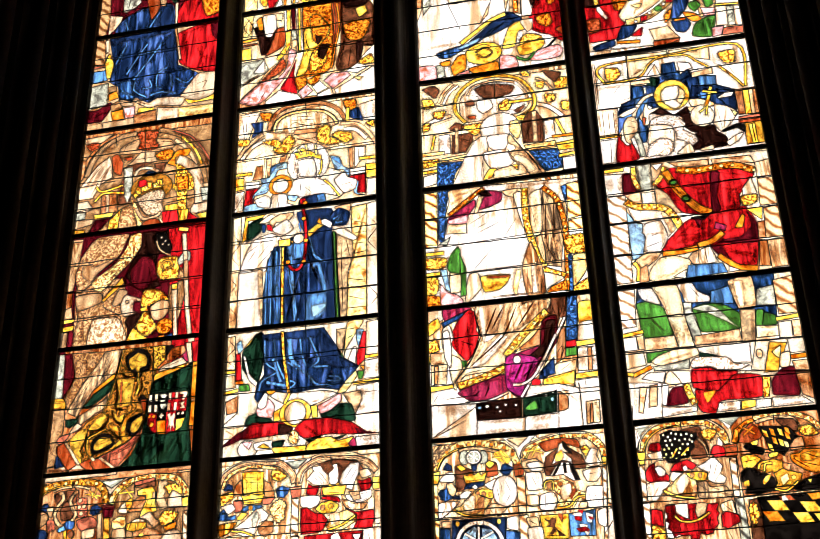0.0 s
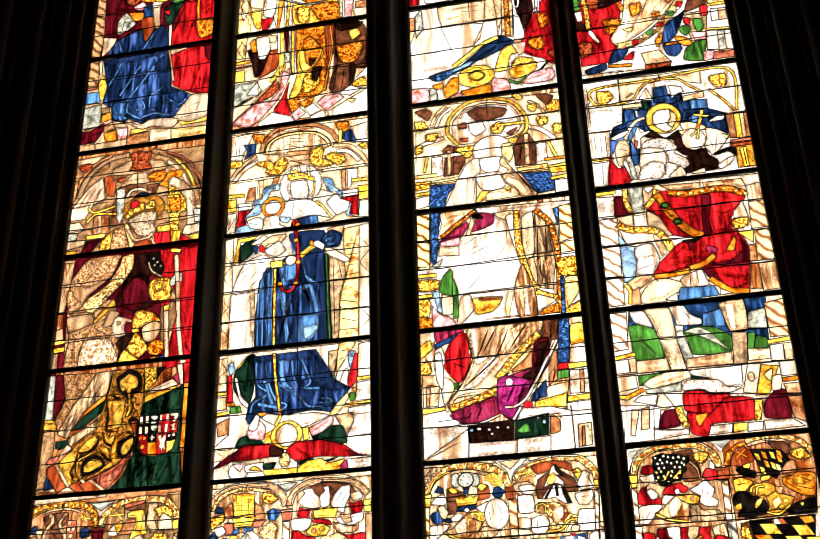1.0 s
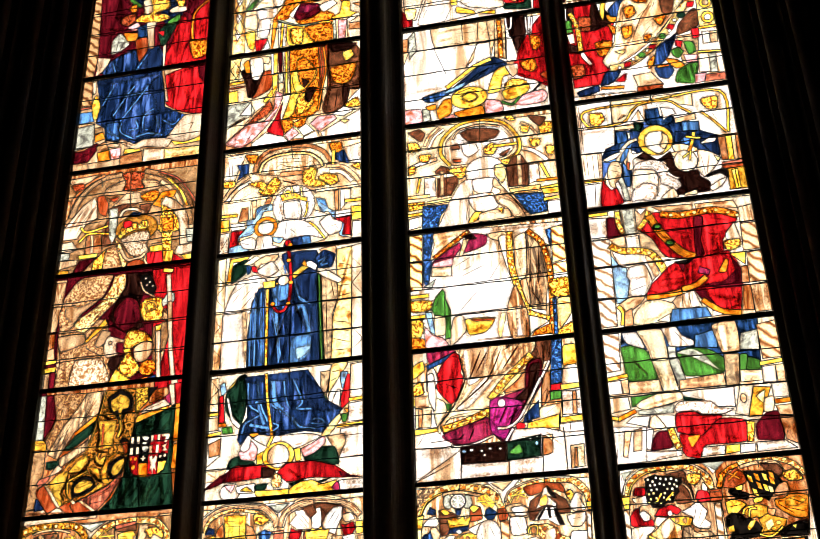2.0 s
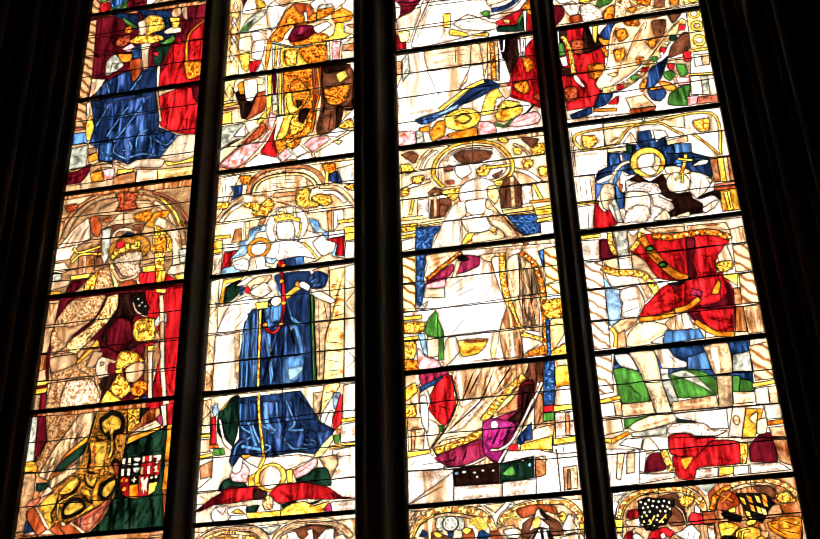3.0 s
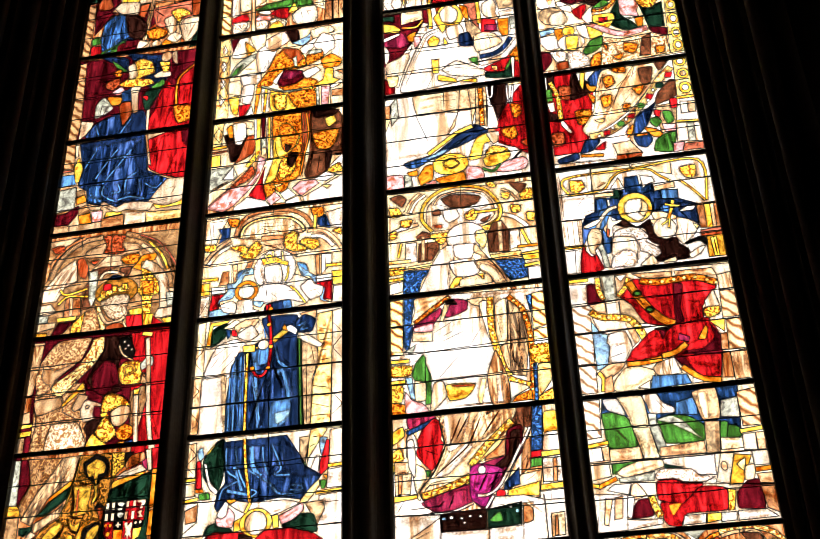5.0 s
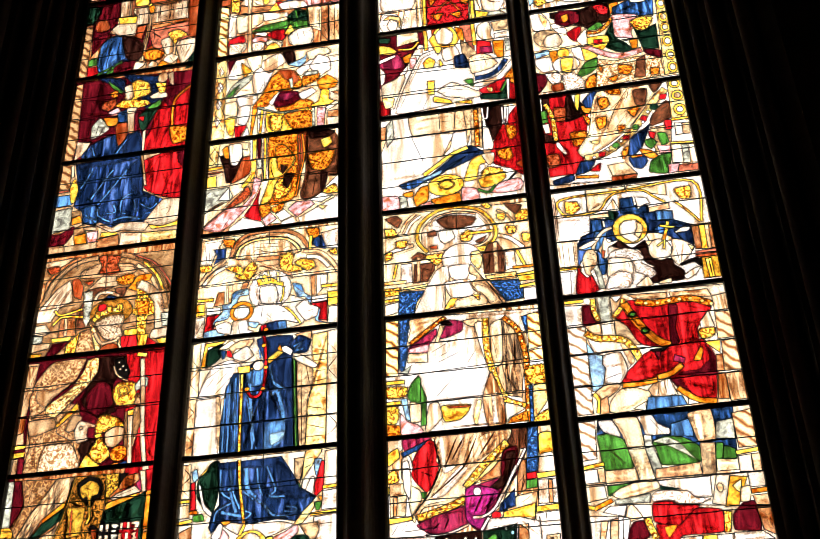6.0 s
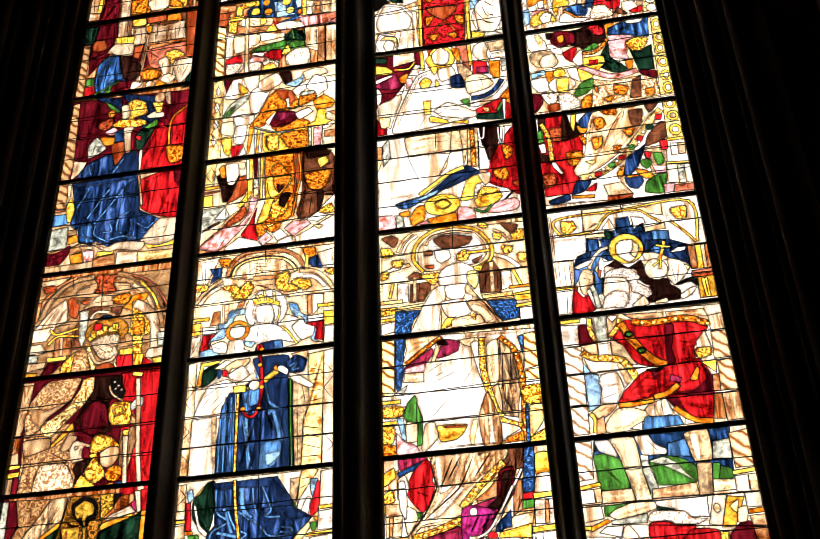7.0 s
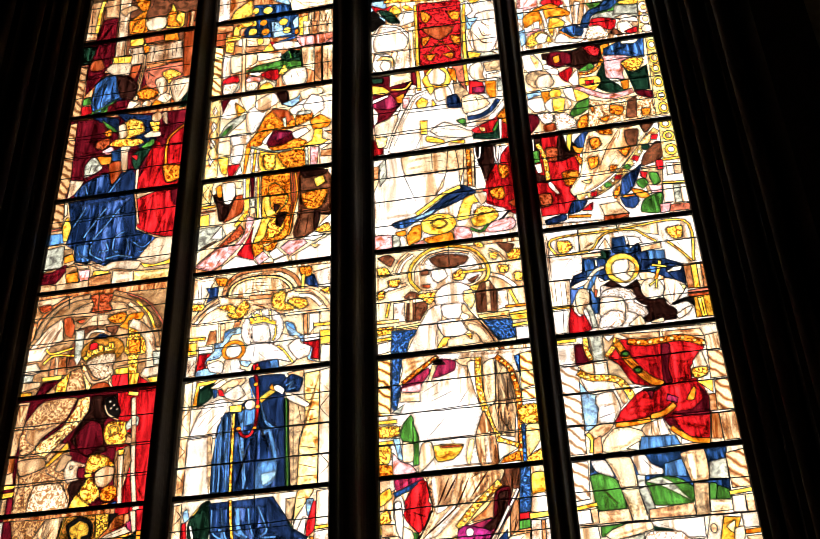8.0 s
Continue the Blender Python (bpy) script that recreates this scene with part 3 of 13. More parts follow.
    d.P("w", 40.9, 492.6, 87.5, 494.8, 89.7, 474.6, 82.5, 475, 55.5, 474.5, 46.5, 474.3)
    d.T(0.6, 62.7, 492.2, 63.8, 473.8)
    d.T(0.6, 50.7, 490.6, 50.9, 475.4)
    d.T(0.5, 71.8, 492.4, 73.6, 473.8)
    d.T(0.5, 79.3, 492.9, 81, 474.3)
    d.T(0.5, 46.1, 491.6, 47.9, 475)
    d.S("o", 53.4, 491.1, 56.2, 496, 60.5, 491.6, 58.2, 485, 55.4, 486.6)
    d.P("n", 45.8, 473.4, 54.1, 473.8, 51.2, 458.5, 44.9, 461.7)
    d.P("b", 58.7, 472.9, 75.2, 472.5, 74.9, 459.7, 68.3, 451.3, 61, 450.8)
    d.S("n", 53.6, 443.5, 62.5, 450.5, 72.6, 440.8, 70.1, 433.6, 58.4, 433)
    d.S("y", 61, 450.8, 63.8, 451.8, 64.3, 447.2, 62.1, 447.1)
    d.B("s", 2.6, 55.8, 485.5, 55.9, 467.4, 54, 446.3, 52.5, 433.2)
    d.S("a", 29, 486.9, 35.8, 487.5, 46, 485.5, 45.3, 477.9, 29.2, 479.2)
    d.T(0.5, 33, 486.1, 33.8, 478.9)
    d.T(0.5, 38.3, 486, 39.2, 478.4)
    d.S("f", 22.6, 471.1, 27.7, 479.5, 45.3, 477.5, 43.8, 470.8, 42.1, 466.2, 35.3, 466.6)
    d.S("s", 22.6, 471.1, 28.5, 478.9, 37.1, 477.2, 33.6, 467.9, 24.3, 469.8, lead=0.1)
    d.S("Um", 18.6, 461, 27.7, 467.1, 38.5, 465, 49.9, 456.8, 53.3, 446.5, 51.9, 439, 46.5, 434.3, 31.4, 437.2, 24, 425.4, 17.2, 430.4, 15.9, 447.9)
    d.S("um", 18.6, 461, 27.7, 467.1, 35.7, 463.6, 35.8, 449.8, 31.2, 439.2, 20.8, 427.9, 17, 431.4, 15.9, 447.9, lead=0.1)
    d.S("U", 35.5, 464.6, 49.9, 456.8, 53.3, 446.5, 50.6, 437.4, 38.7, 437.7, 36.3, 451.7, lead=0.1)
    d.S("w", 34.5, 466.8, 40.7, 465.5, 43.5, 454.2, 41, 453.7, 38.8, 461.9)
    d.B("g", 2.6, 19, 424.8, 28.4, 426, 37, 437.1)
    d.S("m", 31.9, 433.3, 48, 434.4, 48.2, 426.5, 31.6, 423.9)
    d.S("f", 46.9, 424.8, 48.7, 434.9, 57.9, 431.2, 57.1, 424.8)
    d.S("w", 67.8, 449.4, 70.9, 455.6, 78.4, 454.1, 79.4, 443.3, 74.7, 439.4)
    d.S("yh", 74.4, 457.9, 77.7, 462.1, 89.8, 458.7, 91.1, 452.6, 84.4, 453, 82.1, 446.6, 78.1, 449.3)
    d.S("w", 81.5, 444.8, 84.6, 451, 99.4, 450, 97.6, 435.9, 89.7, 426.1, 84.8, 432.7)
    d.S("w", 71.8, 431.4, 77, 438, 84.8, 432.7, 79.6, 426.2)
    d.P("Gd", 100.4, 446.9, 102, 444.7, 98.6, 424.4, 92.7, 425.5)
    d.S("w", 59.7, 428, 62.9, 432.2, 67.6, 429.4, 66.6, 424.9)
    d.T(0.5, 72.9, 450.4, 74.2, 444.3)
    d.T(0.5, 85.1, 446.1, 88.7, 437.7)
    d.T(0.5, 90.9, 446.8, 90.8, 439.2)
    d.T(0.5, 39.5, 475.7, 41.5, 471.3)
    d.T(0.4, 41.9, 474.2, 43.6, 472.9)
    d.T(0.6, 77.4, 434.1, 80.9, 427.8)
    d.W(3, 17.4, 453.4, 18.5, 434)
    d.W(3, 25.1, 463.7, 24.8, 442.3)
    d.W(2, 89.4, 429.9, 95.3, 446)
    d.P("e", -16.8, 82.1, 5, 81.5, 8.3, 51.9, 5.8, 50.3, -12.2, 52.1)
    d.P("q", -13.4, 51.5, 6.4, 50.8, 9.8, 47.3, 9.2, 43.6, -12.7, 45.7)
    d.B("y", 0.6, -13.1, 49, 8.7, 48.1, lead=0.08)
    d.P("t", -12.6, 45.1, 9, 43.6, 9.5, 30.4, 7.3, 6.2, -9.1, 3.9)
    d.P("m", 4.8, 81.5, 10.4, 81.5, 13.2, 65.5, 11.3, 59.3, 7.6, 52, 6.4, 50.8, 5.5, 66.4)
    d.P("w", -9.1, 3.9, 8.6, 6, 27.7, 5.6, 48.9, 0.2, 48.6, -2.7, -8, -4.5)
    d.P("U", 6.5, 12.3, 12.9, 12.9, 14.4, 5.5, 6.2, 4.4)
    d.P("tm", 9.8, 81.6, 33.4, 80.3, 27.8, 70.5, 19.8, 59.7, 10.8, 41.5, 8, 50, 11.4, 58.6, 13.6, 64.5)
    d.P("zd", 33.4, 80.3, 45.8, 80.9, 43.3, 66.3, 27, 53.9, 17.8, 37.1, 10.6, 40.9, 19.8, 59.7, 27.8, 70.5)
    d.P("o", 27, 53.9, 42.7, 65.7, 41.2, 60.7, 27.9, 51.2)
    d.P("G", 21.1, 42.4, 27.3, 51, 41.2, 60.3, 41.8, 54.9, 37.1, 50.3, 26.2, 42.5)
    d.S("zd", 18.4, 37, 25.1, 40.8, 34.8, 46.7, 37.8, 49.6, 37.2, 42.1, 30, 37.8, 21, 31.8)
    d.P("G", 10.4, 35.9, 19.2, 36.3, 18.9, 33.3, 14, 30.2, 10.7, 31.6)
    d.S("w", 14, 26.9, 18.2, 33.1, 22.1, 30.7, 18.2, 27.7)
    d.P("jm", 45.8, 80.5, 66.7, 80.3, 67.8, 58.6, 67.2, 49.8, 65.5, 39.9, 63.6, 25.4, 54.2, 17.7, 45.8, 13.6, 31.2, 7.9, 22.6, 5.4, 12.6, 20.9, 21.4, 28.1, 27, 35, 36.8, 40.3, 38.6, 47.6, 42.3, 63.1)
    d.B("l", 0.9, 46.2, 80.5, 43.1, 61.8, 38.7, 46.3, 35.6, 39.1)
    d.T(1.1, 44.8, 80.4, 42.1, 61.9)
    d.S("kh", 49.5, 68.8, 47.9, 74.8, 51.3, 77.7, 55.7, 80.2, 62.4, 77.8, 65.7, 72.9, 65.3, 65.8, 60.3, 63.8, 60, 60, 56.1, 60.4, 53.9, 63.8, 51.1, 65.4)
    d.S("l", 51.1, 68.6, 50.4, 73.2, 53.5, 75.2, 56.6, 77.1, 61.3, 74.9, 63.3, 71.6, 62.6, 67.4, 58.8, 66.1, 58.4, 58.9, 55.6, 66.2, 53.1, 65.5, lead=0.1)
    d.W(1.5, 53, 73, 59.8, 69.6)
    d.W(1.2, 55.9, 70.1, 57.3, 61.6)
    d.T(1.8, 45.4, 64.1, 50.2, 61, 54.8, 60.9)
    d.T(1.8, 59.9, 61.3, 60.9, 63.7, 66.6, 65.1)
    d.S("l", 43.3, 59.6, 50.4, 59.7, 55.1, 58.9, 54.8, 49.8, 53.5, 42.1, 45, 41, 44.9, 49.5, lead=0.1)
    d.B("n", 1.3, 46.6, 58.2, 47.5, 41.7, lead=0)
    d.T(2.1, 42.6, 59.9, 44.5, 50.8, 44.5, 40.1, 52.3, 38.8)
    d.B("l", 1.8, 57.8, 59.6, 58.9, 53.1, 57.2, 48.3)
    d.T(1.4, 60, 59.4, 61.2, 52.9, 58.5, 47.5)
    d.S("kh", 58.7, 45, 61.7, 47.8, 66.4, 44.2, 65.5, 39.3, 62.2, 40.9, lead=0.08)
    d.S("n", 60.7, 44.2, 64.5, 44.4, 65.1, 37.5, 63.2, 36.4)
    d.S("l", 43.4, 38.4, 46.3, 34.4, 50.6, 36.4, 49.8, 30.9, 45.3, 32, lead=0.1)
    d.T(1.8, 42, 39.1, 43.9, 32.7, 49.3, 29.8, 51.2, 37)
    d.S("l", 27.1, 28.8, 31.6, 34.5, 37, 38.4, 38.7, 33.9, 34.2, 28.1, 28.6, 26.8, lead=0.1)
    d.T(2.1, 26.6, 27.6, 34.3, 26.9, 39.5, 31.9, 39.6, 37.5)
    d.S("l", 14.4, 21.3, 21.4, 28.1, 25.8, 28.3, 25.7, 23.4, 23.9, 16.8, 25.2, 10.6, 23.2, 6, lead=0.1)
    d.T(1.8, 26.7, 26.3, 24.9, 19.2, 22.9, 14.5, 26, 9.4)
    d.S("j", 26, 15.4, 26.5, 22.7, 32.5, 25.8, 39.5, 25.8, 44.8, 23.4, 47.3, 17.1, 42, 14, 32.1, 11.2, 29.8, 9.6)
    d.B("l", 1.4, 27.4, 14.1, 27.2, 21.4, 32.6, 24.6, 39.3, 27.6)
    d.S("kh", 31.1, 11.3, 29.7, 16.3, 31, 21.6, 36.4, 24.8, 42.9, 23.6, 45.9, 18.5, 44.4, 15, 37.7, 12.5)
    d.S("l", 32.1, 14.3, 31.7, 17.9, 34.3, 20.7, 37.3, 22.3, 41.9, 21.3, 44.1, 18, 40.5, 15.9, 35.6, 13.9, lead=0.1)
    d.W(1.2, 34, 17.1, 41.4, 19.5)
    d.S("q", 40.4, 30, 46.3, 28.2, 48.1, 21.9, 45.3, 24.6, lead=0.1)
    d.T(1.6, 40.6, 27.5, 46.9, 21.4, 50.3, 19.3)
    d.S("kh", 52.9, 25.1, 53, 30.6, 57.7, 34.5, 63.3, 35.8, 63.9, 32.7, 62.4, 24.2, 59, 20.3, 55.1, 21.9)
    d.S("l", 55.4, 25.5, 56.2, 29.7, 59.2, 32.5, 62.8, 33.8, 63.4, 30.3, 60.5, 24.4, 57.5, 22.9, lead=0.1)
    d.W(1.0, 57.2, 25.9, 61.8, 31.7)
    d.S("q", 49.3, 23, 49.7, 31.6, 53.8, 36.1, 58.7, 38.1, 52.9, 31.3, 52.5, 22.7, 55.3, 18.8, 51, 18.6, lead=0.1)
    d.S("l", 42.6, 13.9, 49, 19.4, 50.5, 16.8, 45.7, 14.2, lead=0.1)
    d.S("l", 19.3, 12.4, 24.2, 8.9, 23.8, 5.9, lead=0.1)
    d.S("dd", 45.8, 13.4, 54.2, 17.5, 62.4, 24.5, 61, 18.3, 55, 9.2, 48.2, 1.7, 42.9, 4.3, 36.1, 9.1, 31.9, 7.9)
    d.W(1.5, 42.4, 9.1, 59.2, 17.2)
    d.S("d", 5.7, 21.5, 7.6, 25, 14.5, 26.5, 11.6, 21.8, 8.2, 20.1)
    d.P("n", 6, 18.4, 10.9, 21, 21.6, 5.9, 15.4, 2.1, 6.6, 14.1)
    d.P("w", 10.8, 21.4, 13, 20.8, 23.8, 5.9, 21.7, 5.2, lead=0.1)
    d.T(0.4, 11.9, 19.1, 14, 19.4)
    d.T(0.4, 14, 16.2, 16, 16.8)
    d.T(0.4, 16.5, 12.9, 18.1, 13.7)
    d.T(0.4, 18.6, 9.8, 20.5, 10.6)
    d.S("n", 23.2, 6, 29.9, 8.8, 33.9, 6.3, 32.5, 1.6, 28.1, 1.7)
    d.S("n", 30.1, 6.6, 36.2, 8.5, 47.7, 0.5, 42.2, -1.4, 33.8, 1.2)
    d.P("w", 35.5, 8.8, 37.7, 8.9, 47.5, 1.7, 46.4, 0.6, lead=0.1)
    d.P("w", 29.8, 9.6, 31.6, 10.1, 33.8, 7.7, 31.9, 7, lead=0.1)
    d.P("Gd", 68, 56, 94.3, 65.9, 94.9, 40.8, 94.8, 23.6, 98.2, -0.5, 65.7, -0.1, 48.9, 0.8, 57.5, 9, 63.8, 22.9, 65.5, 39.3, 67.2, 49.8)
    d.L(73.9, 20.7, 75.6, -0.9)
    d.L(66.6, 49.8, 93.8, 49.6)
    d.P("r", 93, 80.9, 98.8, 80.9, 98.6, 67, 94.5, 66.9)
    d.P("o", 94.5, 66.9, 98.6, 67, 98.8, 42.8, 94.6, 41.4)
    d.P("o", 95, 40.1, 98.7, 40.4, 98.2, 23.9, 94.4, 24.6)
    d.P("w", 88.8, 80.4, 92.7, 80.5, 94.3, 66.6, 91.8, 65.9)
    d.S("v", 86.3, 76.4, 89.5, 76.7, 91.3, 67.5, 88.7, 68.5)
    d.P("k", 74.5, 79.7, 81.6, 79.6, 76.3, 73, 75.8, 70.5)
    d.S("bd", 76.3, 72, 79.8, 77.6, 88, 78.8, 89.2, 74.2, 83.5, 70.3, 77.2, 69.1)
    d.T(0.4, 79.9, 76.5, 87.7, 73.7)
    d.T(0.4, 79, 74.7, 86.6, 71.9)
    d.T(0.4, 78.2, 72.8, 84.8, 70.6)
    d.P("w", 70.8, 63.6, 75.5, 66.7, 86.7, 70.9, 91, 66.5, 73.2, 62.4)
    d.T(0.4, 73.1, 64.1, 88, 69.2)
    d.P("q", 68.3, 60.4, 73.2, 62.3, 90.5, 66.1, 89.9, 64.1, 68.6, 56.2)
    d.P("lm", 66.7, 80.3, 75.2, 80.1, 75.9, 70.7, 71, 65.9, 68.6, 59.1)
    d.T(0.35, 67.5, 77.9, 75.1, 71.9)
    d.T(0.35, 67.9, 72.6, 72.7, 68.9)
    d.T(0.35, 74.6, 77.7, 68.2, 73.9)
    d.T(0.35, 75.4, 73.1, 68.7, 67.4)
    d.P("k", 66.1, 47.6, 73.1, 47.7, 73.8, 34.8, 66.3, 35.2, lead=0.1)
    d.P("w", 66.5, 47.1, 68.7, 47.1, 68.8, 42.5, 66.7, 42.6, lead=0.08)
    d.P("w", 70.3, 47.2, 72.5, 47.2, 72.6, 42.5, 70.6, 42.6, lead=0.08)
    d.P("w", 66.6, 40.3, 68.6, 40.3, 68.7, 35.5, 66.5, 35.5, lead=0.08)
    d.P("w", 70.5, 40.2, 72.7, 40.1, 72.8, 35.5, 70.6, 35.5, lead=0.08)
    d.P("k", 73.2, 47.7, 79.7, 47.5, 79.7, 35.5, 73.8, 35.7, lead=0.1)
    d.S("e", 73.9, 46.8, 76.9, 47, 78.9, 45.8, 77.2, 44, 74.6, 45, lead=0.06)
    d.S("e", 74.2, 40.3, 77.4, 40.5, 79, 39.1, 77.2, 36.6, 74.9, 37.8, lead=0.06)
    d.O("e", 76, 42.4, 1.8, 0.8, lead=0.06)
    d.P("r", 79.7, 47.5, 92.2, 47.6, 92.1, 34.3, 79.4, 35.4, lead=0.1)
    d.P("w", 79.8, 47.2, 81.7, 47.3, 81.5, 42.7, 79.8, 42.6, lead=0.08)
    d.P("w", 84.2, 47.4, 86.2, 47.5, 86.1, 42.6, 84.3, 42.7, lead=0.08)
    d.S("w", 87, 47.4, 91.8, 47.3, 92.4, 45.3, 90.5, 41.8, 88.6, 42, 89.6, 45.3, 87.4, 45.5, lead=0.08)
    d.P("w", 79.2, 40.5, 81.3, 40.5, 81.3, 35.4, 79.4, 35.5, lead=0.08)
    d.P("w", 83.7, 40.6, 85.7, 40.7, 85.7, 35.2, 83.7, 35.3, lead=0.08)
    d.S("w", 87.3, 39.7, 90.9, 40.9, 90.1, 38.5, 91.5, 36.2, 87.8, 36.3, 88.9, 38.1, lead=0.08)
    d.P("r", 66.3, 34.9, 72.6, 34.8, 73.3, 21.3, 69.4, 23.4, 66.9, 27.5, lead=0.1)
    d.O("o", 67.8, 32.7, 1, 1.2, lead=0.08)
    d.O("o", 70.7, 32.6, 1, 1.2, lead=0.08)
    d.O("o", 69.7, 27.2, 1.4, 1.6, lead=0.08)
    d.P("k", 72.7, 34.9, 78.6, 34.7, 78.7, 29.7, 73, 29.8, lead=0.1)
    d.O("w", 75.8, 32.5, 0.8, 1.9, lead=0.05)
    d.O("w", 75.8, 32.5, 1.9, 0.6, lead=0.05)
    d.P("o", 73, 29.6, 78.9, 29.4, 79.2, 20.4, 73.4, 21.2, lead=0.1)
    d.P("r", 78.7, 34.7, 85.5, 34.8, 85.7, 21.5, 79.4, 20.5, lead=0.1)
    d.S("w", 79.5, 33, 81.7, 34, 82.3, 31.9, 84.2, 33.8, 85.3, 31.8, 84.4, 27.7, 85.2, 23.3, 83.3, 25.3, 82.8, 21.4, 81.8, 25.5, 80.4, 23.8, 81.1, 28.3, lead=0.08)
    d.P("k", 85.6, 34.8, 92, 34.3, 91.8, 30, 85.7, 29.7, lead=0.1)
    d.O("w", 87.1, 32.9, 1, 1, lead=0.06)
    d.O("w", 90, 33.2, 1, 1.1, lead=0.06)
    d.P("y", 85.7, 29.4, 91.4, 29.9, 89.8, 24.1, 85.8, 21.7, lead=0.1)
    d.W(3, 13.1, 78.6, 11.8, 55.4)
    d.W(2.5, 21.3, 76.4, 20.2, 62.2)
    d.W(2.5, 35.7, 77.5, 27.2, 57.7)
    d.W(2, 40.4, 75.6, 32.1, 61)
    d.W(2, 15, 50, 13.9, 42.5)
    d.T(0.5, 24.2, 61.8, 16.5, 48.6)
    d.T(0.5, 36.6, 68.3, 27.5, 55.1)
    d.T(0.5, 18.1, 75.4, 16.1, 64)
    d.P("bc", -7.4, -5.9, 43.6, -5.5, 49.2, -61.9, -5.6, -58.3)
    d.P("tc", 43.6, -5.5, 97.4, -4.8, 100, -65.3, 49.2, -61.9)
    d.P("w", 35.5, -5.7, 58.5, -5.1, 51, -10.5, 45.7, -15.5, 41.6, -8.6)
    d.P("e", 39, -6.4, 55.1, -5.6, 46.5, -11.2)
    d.B("qm", 4.5, -5.9, -17.3, -2.5, -11.6, 6.3, -6.8, 20.3, -5.8, 34.5, -6.9, 41.3, -11.9, 43.9, -20.2)
    d.B("y", 0.9, -2.8, -18.1, 1.1, -11.9, 8.9, -8.1, 19.3, -7)
    d.B("z", 1.5, 7.9, -10.2, 13.6, -8.5, 24.1, -8.3, 32.5, -10.6)
    d.S("B", 8.2, -12.5, 13.9, -10.7, 24.4, -10.5, 25, -16, 21.8, -19, 12, -19.3)
    d.B("y", 0.9, 29.4, -13.6, 40, -15.6, lead=0.1)
    d.B("y", 0.9, 31.4, -11.1, 37.8, -17, lead=0.1)
    d.B("y", 0.9, 37.2, -11, 34.3, -16.2, lead=0.1)
    d.S("B", 13.6, -22.7, 16.4, -17.5, 20, -17.7, 23, -24.5, 22.9, -28.2, 15.4, -28.7)
    d.S("B", 1.9, -18, 4.8, -17.6, 4.6, -21.4, 0.1, -22.7)
    d.P("d", 23.7, -15.3, 30.8, -15.9, 32.1, -27.8, 25.7, -27.9)
    d.O("f", 26.3, -17.2, 1.3, 1.4, lead=0.1)
    d.O("f", 29.2, -20.9, 1.4, 1.5, lead=0.1)
    d.O("f", 26.2, -21.3, 1.2, 1.3, lead=0.1)
    d.O("f", 27.8, -25.4, 1.3, 1.4, lead=0.1)
    d.B("z", 2.4, 13.3, -11.2, 15, -15.2, 12, -19.8, 10.3, -24.6, 12.1, -29.5, 15.3, -32.4)
    d.B("z", 2.4, 22.8, -12, 19.8, -16.7, 22.2, -22.3, 24.3, -25.6, 21.9, -29.7)
    d.O("f", 13.1, -11.7, 1.2, 1.3, lead=0.1)
    d.O("f", 23.1, -11.7, 1.3, 1.3, lead=0.1)
    d.W(1, 14.4, -15.1, 11.5, -24.7)
    d.W(1, 20.7, -18.9, 23.9, -26.7)
    d.P("U", -0.3, -21.6, 1.4, -18.7, 4.8, -17.6, 6.4, -21.6, 3.7, -23)
    d.S("f", 4.5, -20.3, 9.1, -19.9, 8.2, -26.6, 5.7, -24.7)
    d.S("t", -1.3, -25.3, 4.9, -23.6, 6.7, -28.6, 0.2, -32.4, -1.5, -28)
    d.S("d", 5.5, -28, 10.2, -28.3, 11.5, -34.3, 6.3, -34.4)
    d.P("U", 33.6, -25.8, 34.3, -21.6, 37.6, -20.4, 41, -23.2, 39.4, -26.3, 36, -27.4)
    d.P("U", -5, -37.3, -3.7, -33.7, 0.3, -33.3, 3.9, -33.7, 7, -35.6, 6.9, -39.3, 3.8, -42.2, -3.2, -41.7)
    d.P("u", 16.9, -31.5, 18.9, -29, 24.2, -29.9, 24, -33.1, 22.5, -35.1, 19, -34.3)
    d.P("i", 12.7, -34.4, 17, -32, 19, -34.6, 14, -36.1)
    d.S("d", 25.3, -29.5, 34.3, -27.5, 38.7, -30.5, 38.5, -34.7, 29.5, -36.2, 26.4, -33.8)
    d.S("f", 29.5, -36.2, 37.4, -35.2, 37.4, -40.4, 30.1, -40.9)
    d.O("o", 21.1, -37.7, 3.7, 3)
    d.O("B", 22.3, -37.7, 2.1, 2.1, lead=0.1)
    d.S("y", 16.9, -35.8, 19.1, -34.9, 19.7, -40.2, 17.9, -40.1)
    d.P("m", 40.6, -21.3, 50, -21.2, 48.8, -29.1, 43.1, -29.2)
    d.B("B", 0.6, 40.9, -22.4, 49.8, -22.3, lead=0)
    d.P("f", 38.8, -26.8, 41.6, -25.9, 42.7, -41.8, 39.8, -41.6)
    d.P("qx", 43.1, -29.4, 47.1, -29.3, 49.2, -61.9, 44.1, -61.6)
    d.B("am", 4, 46.8, -21, 49.6, -14.2, 57.7, -8.3, 72.4, -6.3, 87.3, -8.1, 94.5, -15.1, 96.6, -21.7)
    d.B("y", 0.9, 48.6, -21.1, 51.4, -14.8, 60, -9)
